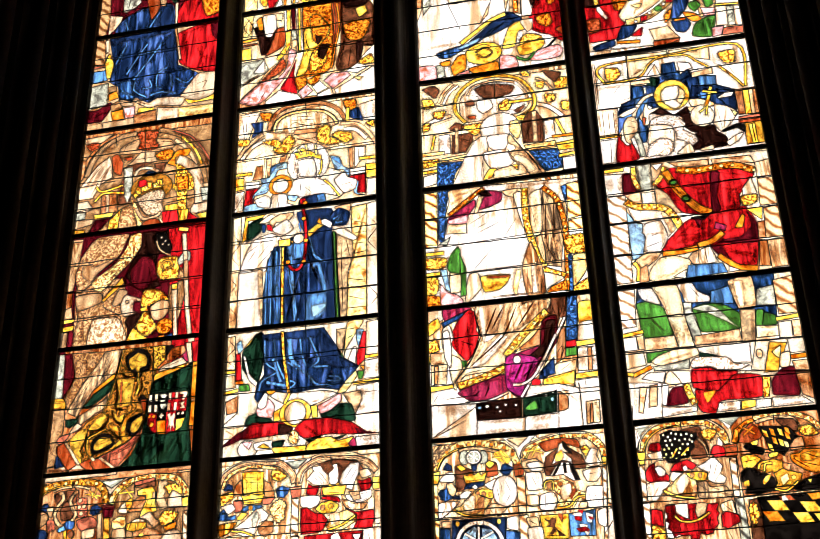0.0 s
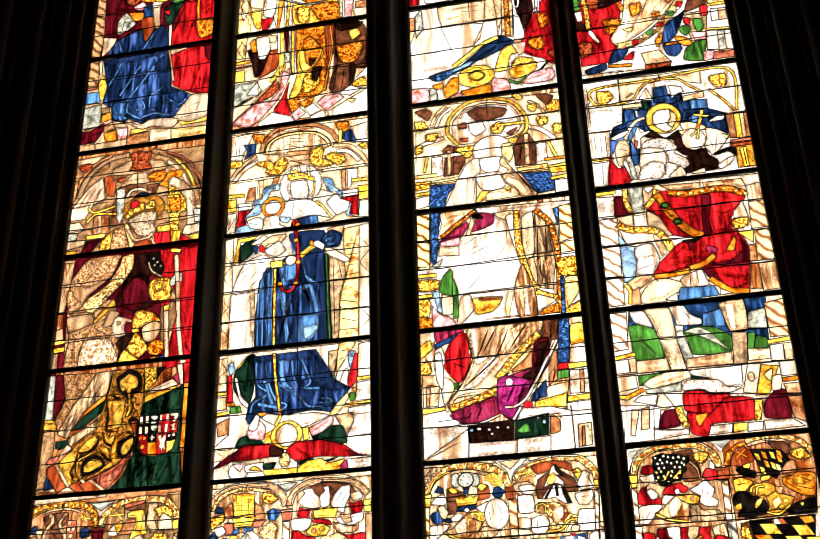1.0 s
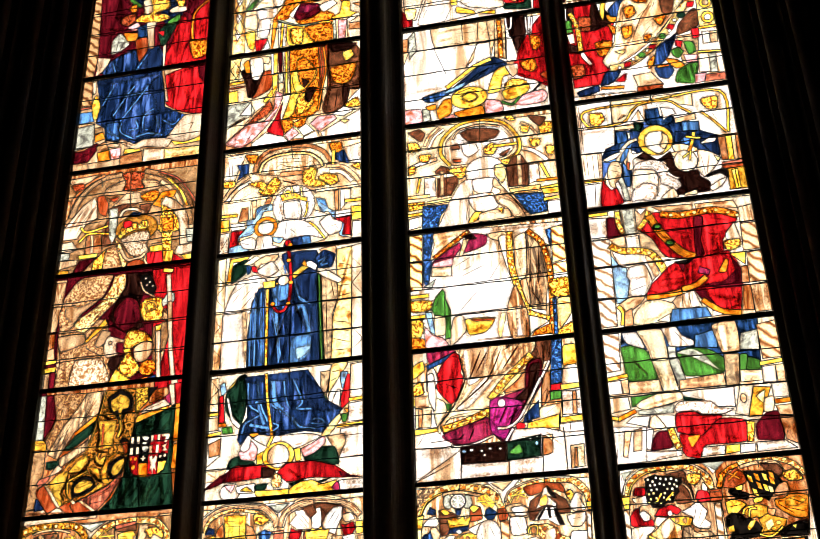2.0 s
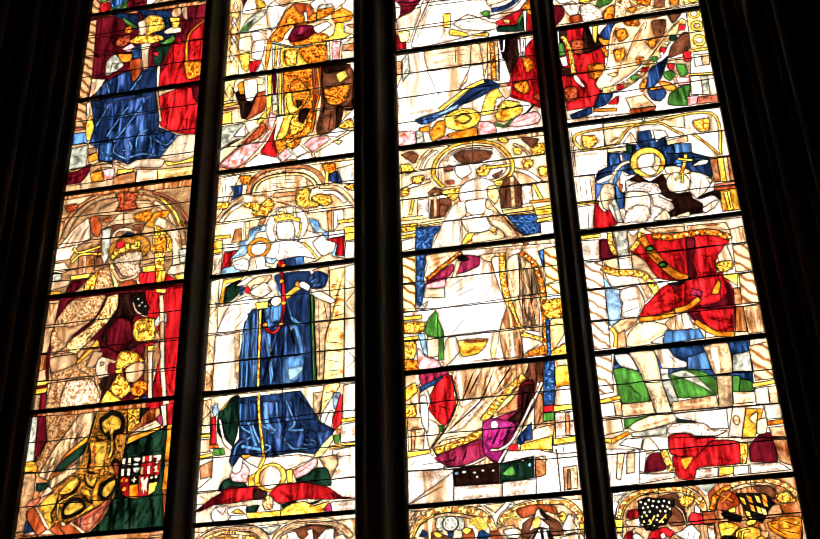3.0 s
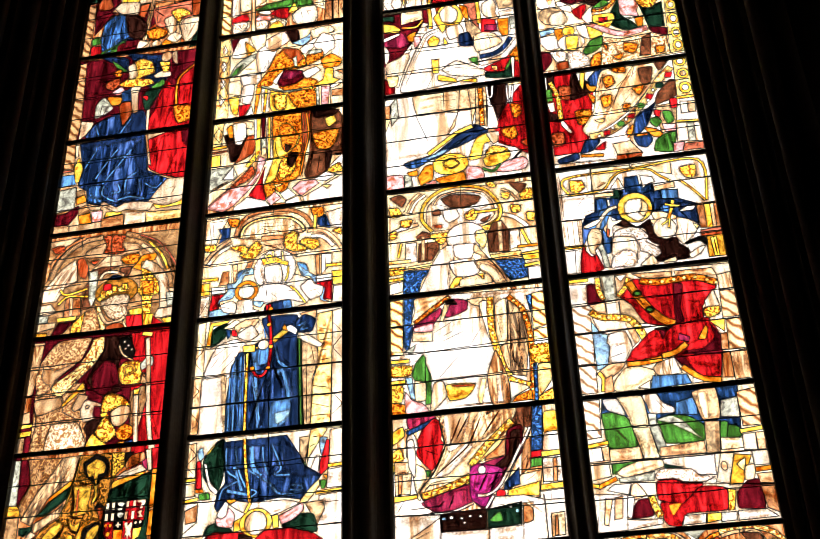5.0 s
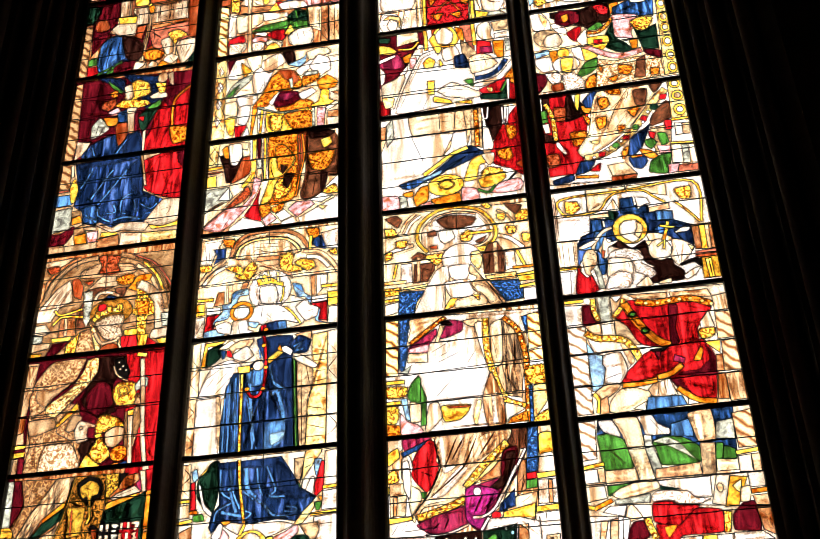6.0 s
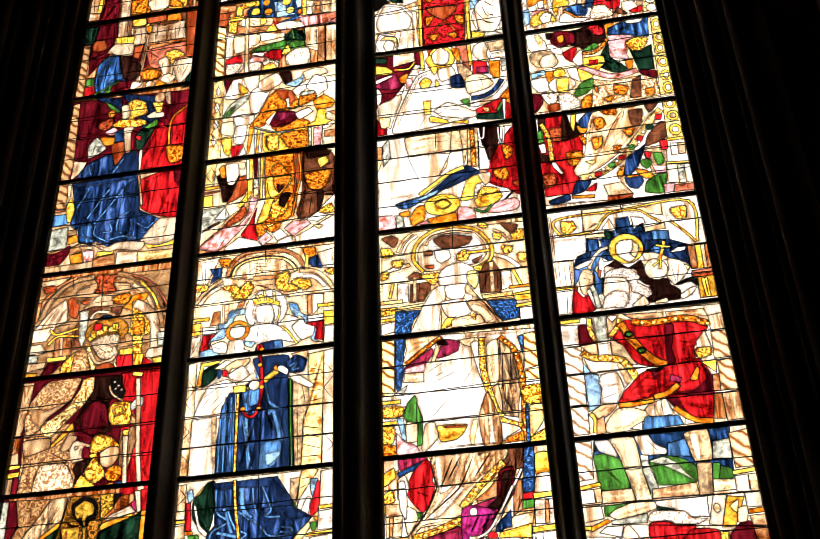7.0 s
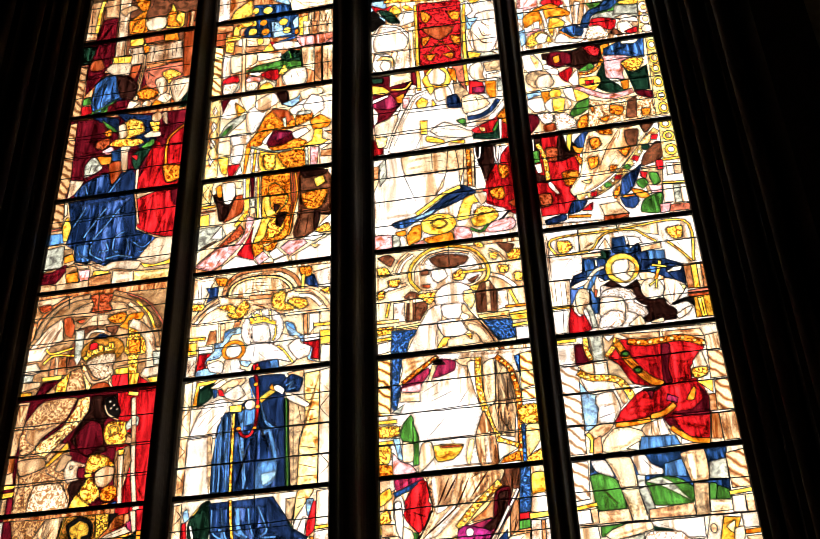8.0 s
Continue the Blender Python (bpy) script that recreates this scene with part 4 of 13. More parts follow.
    d.S("B", 62, -11.4, 69.2, -8.7, 74.8, -8.1, 75.1, -12.5, 67.2, -12.9)
    d.S("d", 61.7, -8.6, 73.6, -6.9, 74.8, -8.6, 62.5, -10.9)
    d.B("y", 0.9, 51.4, -14.8, 61.7, -14.6, lead=0.1)
    d.B("y", 0.9, 54.5, -10.8, 60.9, -18.3, lead=0.1)
    d.P("b", 61.1, -20.5, 66.4, -17.1, 70.6, -19.1, 69.4, -24.9, 67.3, -26.8, 58.8, -27.2)
    d.S("w", 52.8, -23.6, 56.5, -20.6, 58.3, -27.2, 52.5, -26.7)
    d.S("q", 56.5, -20.6, 60.9, -18.3, 60.8, -24.2, 58.2, -26.1)
    d.P("y", 63.7, -14.2, 67.2, -12.9, 73.4, -12.3, 76, -15.8, 76.1, -22.2, 77.5, -27.6, 73, -28.3, 66.5, -31, 67.3, -26.8, 69.9, -20.6, 69.3, -17.4, 64.2, -17)
    d.T(0.5, 64.6, -15.7, 69.7, -15.8)
    d.T(0.5, 71.2, -19.7, 69.5, -25.9)
    d.T(0.5, 74.1, -21, 72.9, -27.3)
    d.P("w", 74.1, -16.1, 75.6, -15.7, 75.7, -19.5, 74.1, -19.4, lead=0.1)
    d.P("k", 75.6, -15.7, 77.7, -16.4, 77.4, -19.6, 75.7, -19.5, lead=0.1)
    d.P("z", 76.4, -21.1, 77.2, -9.4, 81.7, -8.7, 84.2, -13.2, 81.2, -18.3, 84.6, -26, 79.7, -27.2)
    d.S("ym", 80.8, -12.9, 87.5, -11.3, 93.4, -15, 92.5, -19.2, 85.8, -18.7)
    d.S("w", 84.2, -20.7, 86.7, -15.6, 92.5, -19.2, 94.1, -25.7, 85.2, -26.1)
    d.S("w", 66.5, -31, 73, -27.8, 76.7, -31.8, 80.2, -34.7, 76, -37.5, 71.1, -32.4)
    d.S("w", 60, -34.2, 64.3, -31.4, 68.9, -32.2, 71.3, -34.5)
    d.S("a", 49, -31.3, 53.9, -29, 57.4, -30.3, 57.9, -35.6, 52.4, -37.3, 48.8, -35.5)
    d.T(0.4, 50.7, -30.8, 56.7, -35)
    d.P("q", 58.1, -37.7, 58.3, -34.1, 62.2, -33.3, 71.2, -33.5, 71.5, -36.6, 68.4, -39.5, 62.7, -39.1)
    d.B("y", 0.9, 59.2, -37.8, 60.5, -33.7, lead=0.1)
    d.B("y", 0.9, 64.9, -38.8, 65, -33.5, lead=0.1)
    d.B("y", 0.9, 68.3, -38.5, 70.7, -34.5, lead=0.1)
    d.P("b", 62.7, -39.3, 71.5, -37.2, 78.4, -39.2, 83.1, -42.7, 82.5, -64.1, 67, -63.1)
    d.O("y", 68.5, -41.6, 1.6, 1.3, lead=0.1)
    d.S("ym", 78.9, -31.9, 83.1, -27.5, 91, -29.7, 89.1, -33.8, 84.8, -36.6, 80.4, -36.2)
    d.S("o", 82.7, -37.5, 90.3, -34.9, 89.5, -39, 84, -39.6)
    d.S("w", 73.7, -63.5, 83, -41.6, 91.8, -40.2, 94.3, -45.6, 89.1, -64.5)
    d.S("f", 49.6, -37.1, 56.9, -36.6, 58.5, -41.9, 53.2, -45.7, 49.5, -42.3)
    d.P("y", 92.9, -20.9, 97.3, -20.1, 97.2, -26.2, 93.6, -26.2)
    d.P("wx", 94.3, -28.9, 97.1, -28.6, 98.4, -65.2, 95.6, -65)
    d.L(-9.4, -22, 98, -26.2)
    d.L(-7.4, -28.1, -0.3, -28.1)
    d.L(61.4, -5.3, 61.9, -16.8)
    d.L(75.1, -4.3, 74.9, -9.2)
    d.L(19.7, -5.2, 23.2, -10.9)
    d.P("t", -0.8, 249, 99.6, 246.1, 100.4, 169.2, -0.6, 169.2)
    d.B("s", 4, 5.3, 216, 8.8, 228.5, 17.8, 240.4, 28.9, 246.2, 40.7, 247.4)
    d.B("b", 2.6, 2, 220.7, 5.7, 231.8, 16, 243.6, 27.3, 248.6)
    d.B("t", 4, 57.8, 247.9, 74.1, 241, 86.9, 229, 95.8, 213.4, 99.7, 197.4)
    d.B("d", 1.6, 68.5, 245.5, 82.2, 238.4, 90.8, 228.4, 98.2, 215.9)
    d.B("y", 2, 75.6, 239.3, 85.7, 227.7, 92, 213.9)
    d.B("f", 3, 70.6, 237.1, 80.5, 228.4, 88.1, 214.5)
    d.P("f", -1, 248.5, 23.1, 250, 15.9, 244.4, 4.4, 240.8)
    d.S("s", 29.5, 231.4, 30.1, 237.1, 42.7, 241.9, 66.6, 238.5, 71, 232.7, 64.9, 229.2, 49.3, 230)
    d.T(0.6, 32, 232.5, 33.9, 238.1, 44.3, 239.5)
    d.T(0.6, 58.9, 237.4, 68.1, 236, 69.7, 232.9)
    d.P("f", 45.3, 230.6, 55.8, 229.8, 58, 221.5, 36, 221)
    d.T(0.6, 42, 225.2, 56.3, 225.4)
    d.P("B", 32.3, 219.4, 43.7, 222.1, 55.4, 221.2, 40.6, 215.4, 41.3, 198.3, 39.7, 190.2, 31, 188.6, 30.3, 204, 34.5, 211.9)
    d.P("e", 33.6, 219.2, 40, 219.7, 41.3, 198.3, 38.4, 190.4, 35.8, 196.3, lead=0.1)
    d.P("B", 55.6, 219.7, 65.9, 219.7, 63, 210.9, 58.9, 212.8)
    d.S("nm", 40.7, 247.4, 47.2, 248.7, 57.9, 246.4, 56.1, 239.3, 59.3, 232.9, 50.4, 231.3, 42.3, 233.9, 44.3, 239.5)
    d.S("nm", 2, 243.4, 10.6, 244.4, 13.2, 239.6, 6.2, 237.6)
    d.S("n", 23.1, 230.1, 28.1, 231.6, 32.4, 223.7, 31.7, 213.8, 26, 217.4)
    d.S("nm", 32.5, 228, 40.3, 228.4, 36.9, 224.5)
    d.S("om", 56.1, 226.9, 64.8, 230.7, 70.2, 228.5, 68.3, 221.5, 60.5, 221.9)
    d.S("o", 68.3, 221.5, 72.8, 228.1, 83.1, 228.1, 81, 222.6, 72, 222.4, 72.8, 215.2, 66, 218.3)
    d.S("b", -0.8, 230.5, 3.4, 229.2, 2.6, 216.3, -0.8, 212.5)
    d.P("w", 21.6, 231, 23.7, 224.9, 25.3, 213.2, 16.8, 208.7, 11.7, 198.1, 1.4, 198.1, -1, 205.4, 5.5, 214.5, 13.2, 224.9)
    d.W(4, 19.5, 227, 8.3, 204.2)
    d.W(3, 13.4, 223.5, 4.5, 203.3)
    d.T(0.6, 22.6, 223.6, 15, 211.8, 10.2, 199.7)
    d.T(0.6, 17.1, 225.1, 5, 208.9)
    d.P("b", 18.6, 200, 29.6, 199.9, 31.5, 184.4, 18.7, 184.7)
    d.P("w", 21.9, 199.5, 23.8, 199.6, 25, 185.3, 23.1, 185.2, lead=0.05)
    d.B("y", 1.8, 13.4, 195.1, 20.4, 200.9, 35.4, 199.1)
    d.B("y", 1.8, 13.7, 207, 18.9, 202.5, 34, 205.6)
    d.P("w", -1, 195.7, 8.1, 196.5, 12.9, 189.6, 8.1, 187.5, 0.2, 188.5)
    d.P("f", -0.7, 181.7, 14.1, 181.2, 13.4, 177.2, -0.3, 174.6)
    d.P("e", -1, 187.9, 7.4, 187.5, 7.6, 182, -0.4, 181.9)
    d.P("y", 14.3, 184.6, 28.9, 184.7, 28.1, 181.4, 14.8, 181.1)
    d.P("q", -0.2, 174.1, 8.8, 173.7, 8, 170.4, -0.2, 169.7)
    d.P("m", 15.5, 180.3, 27.5, 180.8, 20.4, 172.2, 10.7, 169.2)
    d.P("ym", 72.5, 218.1, 80.2, 217.7, 82.1, 211, 82.5, 179.1, 76.2, 180)
    d.S("ym", 68.3, 208.7, 87.5, 207.5, 89.1, 196.1, 83.6, 194.1, 74.8, 194.6, 67.7, 201.8)
    d.P("om", 73.6, 206.6, 82.5, 206, 83.5, 195.5, 75.3, 195.2)
    d.P("s", 67, 208.9, 72.1, 208.9, 72.9, 201.1, 69, 201.6)
    d.S("y", 67, 184.6, 75.7, 184.8, 76.2, 180, 68, 180.4)
    d.P("yd", 76.8, 179.9, 84.3, 179.6, 84.7, 169.2, 77.8, 169.7)
    d.B("w", 7, 73.5, 220.8, 81.6, 216.1, 88.9, 205.9, 91.1, 194.4, 92.1, 183.3)
    d.P("w", 85.7, 178.7, 87.2, 182.6, 100.8, 183.5, 100.1, 176.9, 90.3, 175.4, 85.9, 176)
    d.P("f", 93.3, 198.3, 100.2, 198, 99.9, 194.6, 94.8, 195.3)
    d.P("e", 92.3, 195, 99.9, 194.4, 100.1, 184.3, 93.9, 184.5)
    d.P("y", 90.4, 174.8, 100.2, 175.5, 99.4, 170.2, 93.2, 171)
    d.P("r", 64.9, 180.1, 76.2, 180, 77.8, 170.1, 65.9, 170.2)
    d.P("r", 84.5, 177.5, 91.9, 171.2, 93.3, 169.7, 83.4, 169.9)
    d.O("j", 55.7, 200.6, 15.7, 11.2)
    d.P("U", 47.5, 210.9, 52.3, 214.5, 60.3, 211.9, 56.6, 210)
    d.P("u", 51.1, 213.2, 58.9, 212.6, 56.6, 210.6, 50.1, 211.2)
    d.B("w", 2.4, 42.3, 211.6, 45.6, 216.8, 53.4, 216.5, 60.2, 212.7)
    d.S("r", 45.4, 206.9, 50.5, 207.6, 53.6, 203, 46.3, 199.8)
    d.B("ym", 4, 43, 195.1, 47.6, 199.2, 55, 201.1, 63.9, 202)
    d.S("ym", 44.1, 202.2, 48, 201.6, 48, 196.1, 44.6, 197.2)
    d.S("ym", 52, 205.3, 55.9, 204.8, 57, 200.4, 53.3, 199.2)
    d.S("ym", 59, 205.8, 62.8, 205.9, 63.9, 201.6, 60.8, 201.3)
    d.S("wh", 45.1, 193, 55.4, 197.6, 64.4, 197.3, 66.2, 192.2, 64.2, 187, 66, 181.3, 60.3, 176.6, 52.3, 180.4, 47.7, 187.8)
    d.T(0.6, 53.6, 191.1, 61.6, 187.3, 59.7, 182.1)
    d.T(0.6, 50.1, 188.9, 57, 183.8)
    d.S("sm", 35.1, 186.7, 43.1, 188.4, 45.9, 181.2, 50.7, 172.4, 48.6, 169.2, 34.7, 169.3, 32.8, 174.7)
    d.S("am", 41.3, 192.8, 44.9, 189.5, 51.1, 174.4, 48.5, 169.3, 44.6, 181.3)
    d.P("ym", 34.4, 186.8, 26, 178.3, 25.6, 171.6, 33.2, 171.3)
    d.B("f", 2.4, 45.4, 185.3, 51.5, 176.4, 61.4, 177.5, 63.6, 180.2)
    d.S("f", 62.7, 177.7, 67.2, 170.3, 64.7, 170.4)
    d.O("n", 57.8, 170.5, 7, 5.2)
    d.L(-0.8, 208.2, 28.3, 210)
    d.L(34.6, 211.2, 97.3, 211)
    d.L(-1, 188.6, 28.2, 190.4)
    d.L(68, 186.5, 100.3, 189.1)
    d.L(24.5, 249.8, 26.1, 239.2)
    d.L(47.1, 249.5, 49.4, 217)
    d.P("m", -1, 169.2, 100.1, 166.7, 100.3, 84.6, -1, 84.6)
    d.P("r", 70.8, 165.9, 100.1, 166.3, 100.2, 84.6, 77.6, 84.6)
    d.P("sm", 7.4, 143.6, 19.6, 136.8, 41.5, 131.6, 46.8, 104.3, 47.9, 84.6, 9.4, 84.6, 7.3, 124.1)
    d.P("sc", -1, 165.4, 8.5, 165.4, 7.2, 144.9, 5, 126.9, -1, 125.9, -1, 144.8)
    d.B("s", 2, -1, 165.6, 8.5, 165.4)
    d.P("bc", -1, 126, 5.1, 126.3, 5.3, 115.4, -1, 113.7)
    d.P("s", -1, 113.7, 5.3, 115.4, 7, 106.3, -1, 106.2)
    d.B("y", 3.2, -1, 104.9, 8.4, 105.5)
    d.P("y", -1, 101.2, 8.9, 101.7, 8.1, 98.1, -1, 97.4)
    d.P("s", -1, 96.9, 4.5, 97.2, 4.9, 84.8, -1, 84.6)
    d.P("w", -1, 97, 1.4, 97.2, 1.2, 84.6, -1, 84.6, lead=0.05)
    d.S("sm", 8.8, 152.7, 15.3, 162.5, 21.3, 166.1, 41.8, 166.1, 40, 158, 35.9, 149.2, 22, 137.8, 19, 131.7, 9.7, 125.1, 5.6, 137.2, 7.8, 150.1)
    d.S("s", 10.4, 149.8, 18.8, 143.5, 34.7, 148.7, 20.8, 137.3, 17.7, 131.9, 10.6, 137.9, lead=0.1)
    d.S("sm", 7.5, 122.8, 26.2, 123.1, 28.7, 112.7, 40.6, 105, 45.9, 89.6, 43, 84.6, 10, 84.6, 10.8, 105.9)
    d.S("s", 7.5, 122.8, 25, 123.3, 27, 116.7, 16.2, 112.8, 10, 112.3)
    d.S("wm", 22.2, 104.6, 39.5, 103.9, 47.1, 89.4, 44.3, 84.6, 19.7, 84.6)
    d.W(3, 14, 110.6, 15.8, 85.5)
    d.W(3, 31.3, 111.1, 28.4, 103.9)
    d.S("am", 46.9, 165.4, 51.4, 165.2, 51.8, 153.8, 46.4, 145.3, 35, 133.6, 26.1, 124.4, 19.6, 126.5, 18.8, 133, 33.9, 144.2, 41.5, 156.5, 43.2, 164.2)
    d.T(0.5, 20.2, 131.6, 44.8, 148.1)
    d.T(0.5, 25.9, 125.7, 50.3, 156.6)
    d.T(0.5, 27.1, 137.2, 33.9, 132.5)
    d.T(0.5, 36.2, 146.5, 43, 141.8)
    d.P("q", 26.8, 117.9, 40.1, 133, 42, 128.9, 28.2, 116.2)
    d.S("s", 34.6, 114.5, 38.6, 124.2, 45, 122.2, 42, 114.9, 37.3, 112.3)
    d.S("w", 40.9, 113.8, 44, 119.7, 54.2, 116, 55, 114, 50.1, 113.9, 50.1, 107.7, 53.3, 106, 44.4, 103.9, 41.4, 108.7)
    d.O("z", 45.5, 114.5, 1.2, 1.3)
    d.P("D", 52.6, 165.7, 70.9, 164.6, 73.8, 144.4, 66, 149.3, 63.9, 144.3, 65.1, 131.2, 68.2, 123.8, 56.3, 120.2, 48.3, 125.6, 42.5, 134, 46.4, 145.3, 52.8, 156.3)
    d.S("m", 45.9, 137.5, 53.7, 147, 61.5, 143.3, 65.2, 129.9, 56.1, 122.1, 48.2, 126.9, lead=0.05)
    d.P("D", 46.8, 104.3, 57.6, 105.5, 52.5, 96.2, 50.8, 89, 44.8, 99.5)
    d.S("k", 62.3, 162.4, 68.5, 163.6, 74.5, 152.2, 72.4, 146.5, 67.1, 150.5, 64.1, 156.2)
    d.O("w", 66.3, 159.9, 0.9, 0.9)
    d.O("w", 69.3, 156.8, 0.9, 0.9)
    d.O("w", 71.8, 153.6, 0.9, 0.9)
    d.O("w", 67.4, 154.7, 0.9, 0.9)
    d.B("f", 1.4, 62.8, 157.7, 65.9, 150.7, 73.8, 145.1)
    d.S("sm", 79.5, 135.9, 83.3, 134.1, 85.1, 126.2, 80.1, 128.1)
    d.S("ym", 63.8, 139.2, 67.6, 144.5, 78.8, 143.8, 80.7, 135.7, 79.6, 126.9, 67.8, 128.3, 64.9, 133.8)
    d.B("q", 1.4, 69.7, 134.5, 68, 139.9, 72.8, 141.9, 75.6, 137.7, 72.1, 135.5)
    d.S("e", 79.1, 141.1, 83.5, 147.1, 87.9, 145.9, 87.7, 140, 84.1, 139.2, 80.6, 137)
    d.B("w", 3.2, 82.5, 161.1, 83.6, 151, 84.9, 140.4)
    d.B("w", 3.2, 84.9, 140.4, 87.7, 108.3, 91.2, 85.2)
    d.B("y", 3, 78.4, 164.9, 85.4, 163.3)
    d.P("sd", 74.4, 122.4, 83.9, 126.4, 86, 114.7, 82.5, 97.8, 76.6, 96, 74.2, 111.1)
    d.P("y", 76.2, 123.5, 80.4, 123.6, 80.1, 119.9, 76.9, 119.6)
    d.P("w", 76.5, 119.4, 80.1, 119.6, 82.9, 85.3, 79.9, 85)
    d.S("ym", 54.9, 114.6, 57.3, 122, 63.5, 121.9, 69.8, 119.2, 75.3, 112.2, 69.1, 113, 59.8, 109, 56.2, 108.2)
    d.S("f", 62.2, 108.8, 69.1, 113, 75.4, 111, 74.8, 103.6, 70.4, 98.5, 64.2, 99.8)
    d.S("y", 54.9, 108.4, 59.8, 109, 61.6, 102.6, 57.8, 104.3)
    d.S("y", 46.4, 84.6, 51.4, 95.1, 60.5, 88, 62, 84.6, 51.2, 85.1)
    d.S("ym", 52.6, 95, 58.8, 106.7, 67, 95.8, 67.4, 92.1, 60.5, 88)
    d.O("om", 73.2, 93.9, 5.8, 5.6)
    d.S("om", 69, 87, 73.7, 87.7, 74, 84.6, 68, 84.6)
    d.S("h", 73.8, 86.5, 78.5, 88.4, 80.2, 85, 75.2, 84.9)
    d.L(-1, 146.1, 17.3, 145.6)
    d.L(-1, 126, 22.2, 125.5)
    d.L(29.6, 126.6, 48.3, 126.2)
    d.L(68, 125.8, 99.7, 125.7)
    d.L(7.3, 104.4, 40.6, 105)
    d.L(75.9, 104.7, 97.6, 104)
    d.P("f", -1, 338.4, 100.2, 338.4, 101, 253.8, -0.5, 253.8)
    d.P("tx", -0.2, 337.2, 8.2, 337.5, 9.6, 313.4, -0.1, 313.3)
    d.B("d", 2, 0.2, 311.3, 9.8, 311.7)
    d.P("i", -0.7, 307.7, 10.4, 307.6, 13.1, 298.3, 0.2, 297.1)
    d.P("e", 0, 294, 14.1, 295.8, 14.9, 276.1, 0.4, 273.6)
    d.S("m", -0.7, 272.2, 7.3, 272.6, 17.3, 278, 19.3, 273.9, 11.6, 262, -0.7, 263)
    d.S("y", 9.6, 313.4, 12.4, 322.7, 16.6, 312.2, 16.1, 301, 12.2, 300.1)
    d.P("w", 7.9, 335.1, 10.6, 335.4, 11.5, 324.5, 9.6, 323.2)
    d.P("t", 14, 291.8, 20.8, 292.4, 21.4, 287.5, 14.8, 286.2)
    d.P("o", 14.9, 285.4, 21.4, 287.5, 23.7, 280.9, 15.8, 279)
    d.P("t", 17.7, 275.6, 25.3, 279.1, 27.7, 271, 18.6, 269.3)
    d.P("o", 18.6, 269.3, 27.8, 270.3, 29.7, 260.8, 20.3, 261.5)
    d.P("p", 28.4, 270.9, 37, 271.2, 37.6, 261.9, 30.3, 261.5)
    d.P("w", 24.1, 277.8, 35.3, 274.5, 35.6, 272.2, 27.5, 272.6)
    d.P("s", -0.5, 262.2, 12.3, 261.9, 13.3, 254.6, 0.7, 254)
    d.P("b", 36.7, 263.6, 53.7, 265.6, 55, 254.6, 37.9, 254)
    d.P("y", 40, 269.2, 52, 268.9, 52.3, 265.8, 39.2, 264.7)
    d.P("w", 54.9, 267, 71, 264.6, 71.3, 255.2, 55, 254.6)
    d.P("a", 71, 264.6, 101, 263.1, 101, 255.1, 71.3, 255.2)
    d.P("y", 75.6, 270.7, 101, 274.4, 101, 267.5, 78.7, 266.5)
    d.P("h", 11.2, 336.2, 64.3, 338.4, 68.3, 302.4, 75.5, 298, 85.5, 291.7, 71.3, 273.7, 55.1, 276.1, 47.5, 272.7, 41.9, 275.1, 33.7, 276.3, 23.9, 279.3, 22.4, 290.5, 14.7, 296.5, 16.9, 310.6)
    d.P("U", 11.2, 336.5, 64.3, 338.4, 65, 333.9, 37.6, 331.8, 12.7, 330.9, lead=0)
    d.S("U", 54.9, 325.6, 65, 333.9, 68.3, 302.4, 74.3, 296.6, 63.2, 300, lead=0)
    d.S("u", 21.9, 293.8, 32.8, 293.7, 34.9, 277.7, 25.1, 280.7, lead=0.1)
    d.B("i", 1.2, 18.1, 312, 24.5, 325.7, 25.3, 330.5, lead=0)
    d.B("i", 1.2, 27.8, 300.8, 36.7, 317.1, 42.5, 326, lead=0)
    d.B("i", 1.2, 34, 295.1, 46.7, 313.9, 53.7, 324.2, lead=0)
    d.B("i", 1, 40.7, 318.1, 55.7, 318.9, lead=0)
    d.B("i", 1, 35.6, 293.2, 35.2, 285.4, 45.6, 277.6, lead=0)
    d.B("i", 1, 41.9, 285.9, 48.6, 286.5, 46.4, 293.1, lead=0)
    d.B("i", 1, 60.3, 302.1, 52.7, 296.9, 52.7, 285.9, 56.9, 283.6, lead=0)
    d.B("i", 1, 62.3, 295.4, 64.9, 284, lead=0)
    d.B("i", 1, 66.8, 291.5, 75.4, 285.4, 80.4, 289.4, lead=0)
    d.B("i", 1.2, 71.9, 281.3, 81.1, 281.5, lead=0)
    d.B("i", 1.6, 25.6, 286.9, 34.7, 279.3, lead=0)
    d.B("i", 1.4, 48.1, 278.8, 57.3, 280.5, 68.3, 277.2, lead=0)
    d.S("r", 65.4, 330.5, 89.1, 338.4, 100, 338.4, 100.7, 308.4, 100.2, 291, 82.5, 295.3, 69.5, 303.8, 67, 315.5)
    d.S("m", 91.9, 338.4, 99.8, 338.4, 99.5, 318.3, 93.2, 325.9, lead=0)
    d.W(4, 81.8, 331.1, 86.7, 307.4, 99.2, 302.2)
    d.W(4, 70.6, 332.9, 75.7, 309.2)
    d.P("w", 62.7, 338.4, 64.9, 338.4, 70.6, 306.8, 68.5, 307.1)
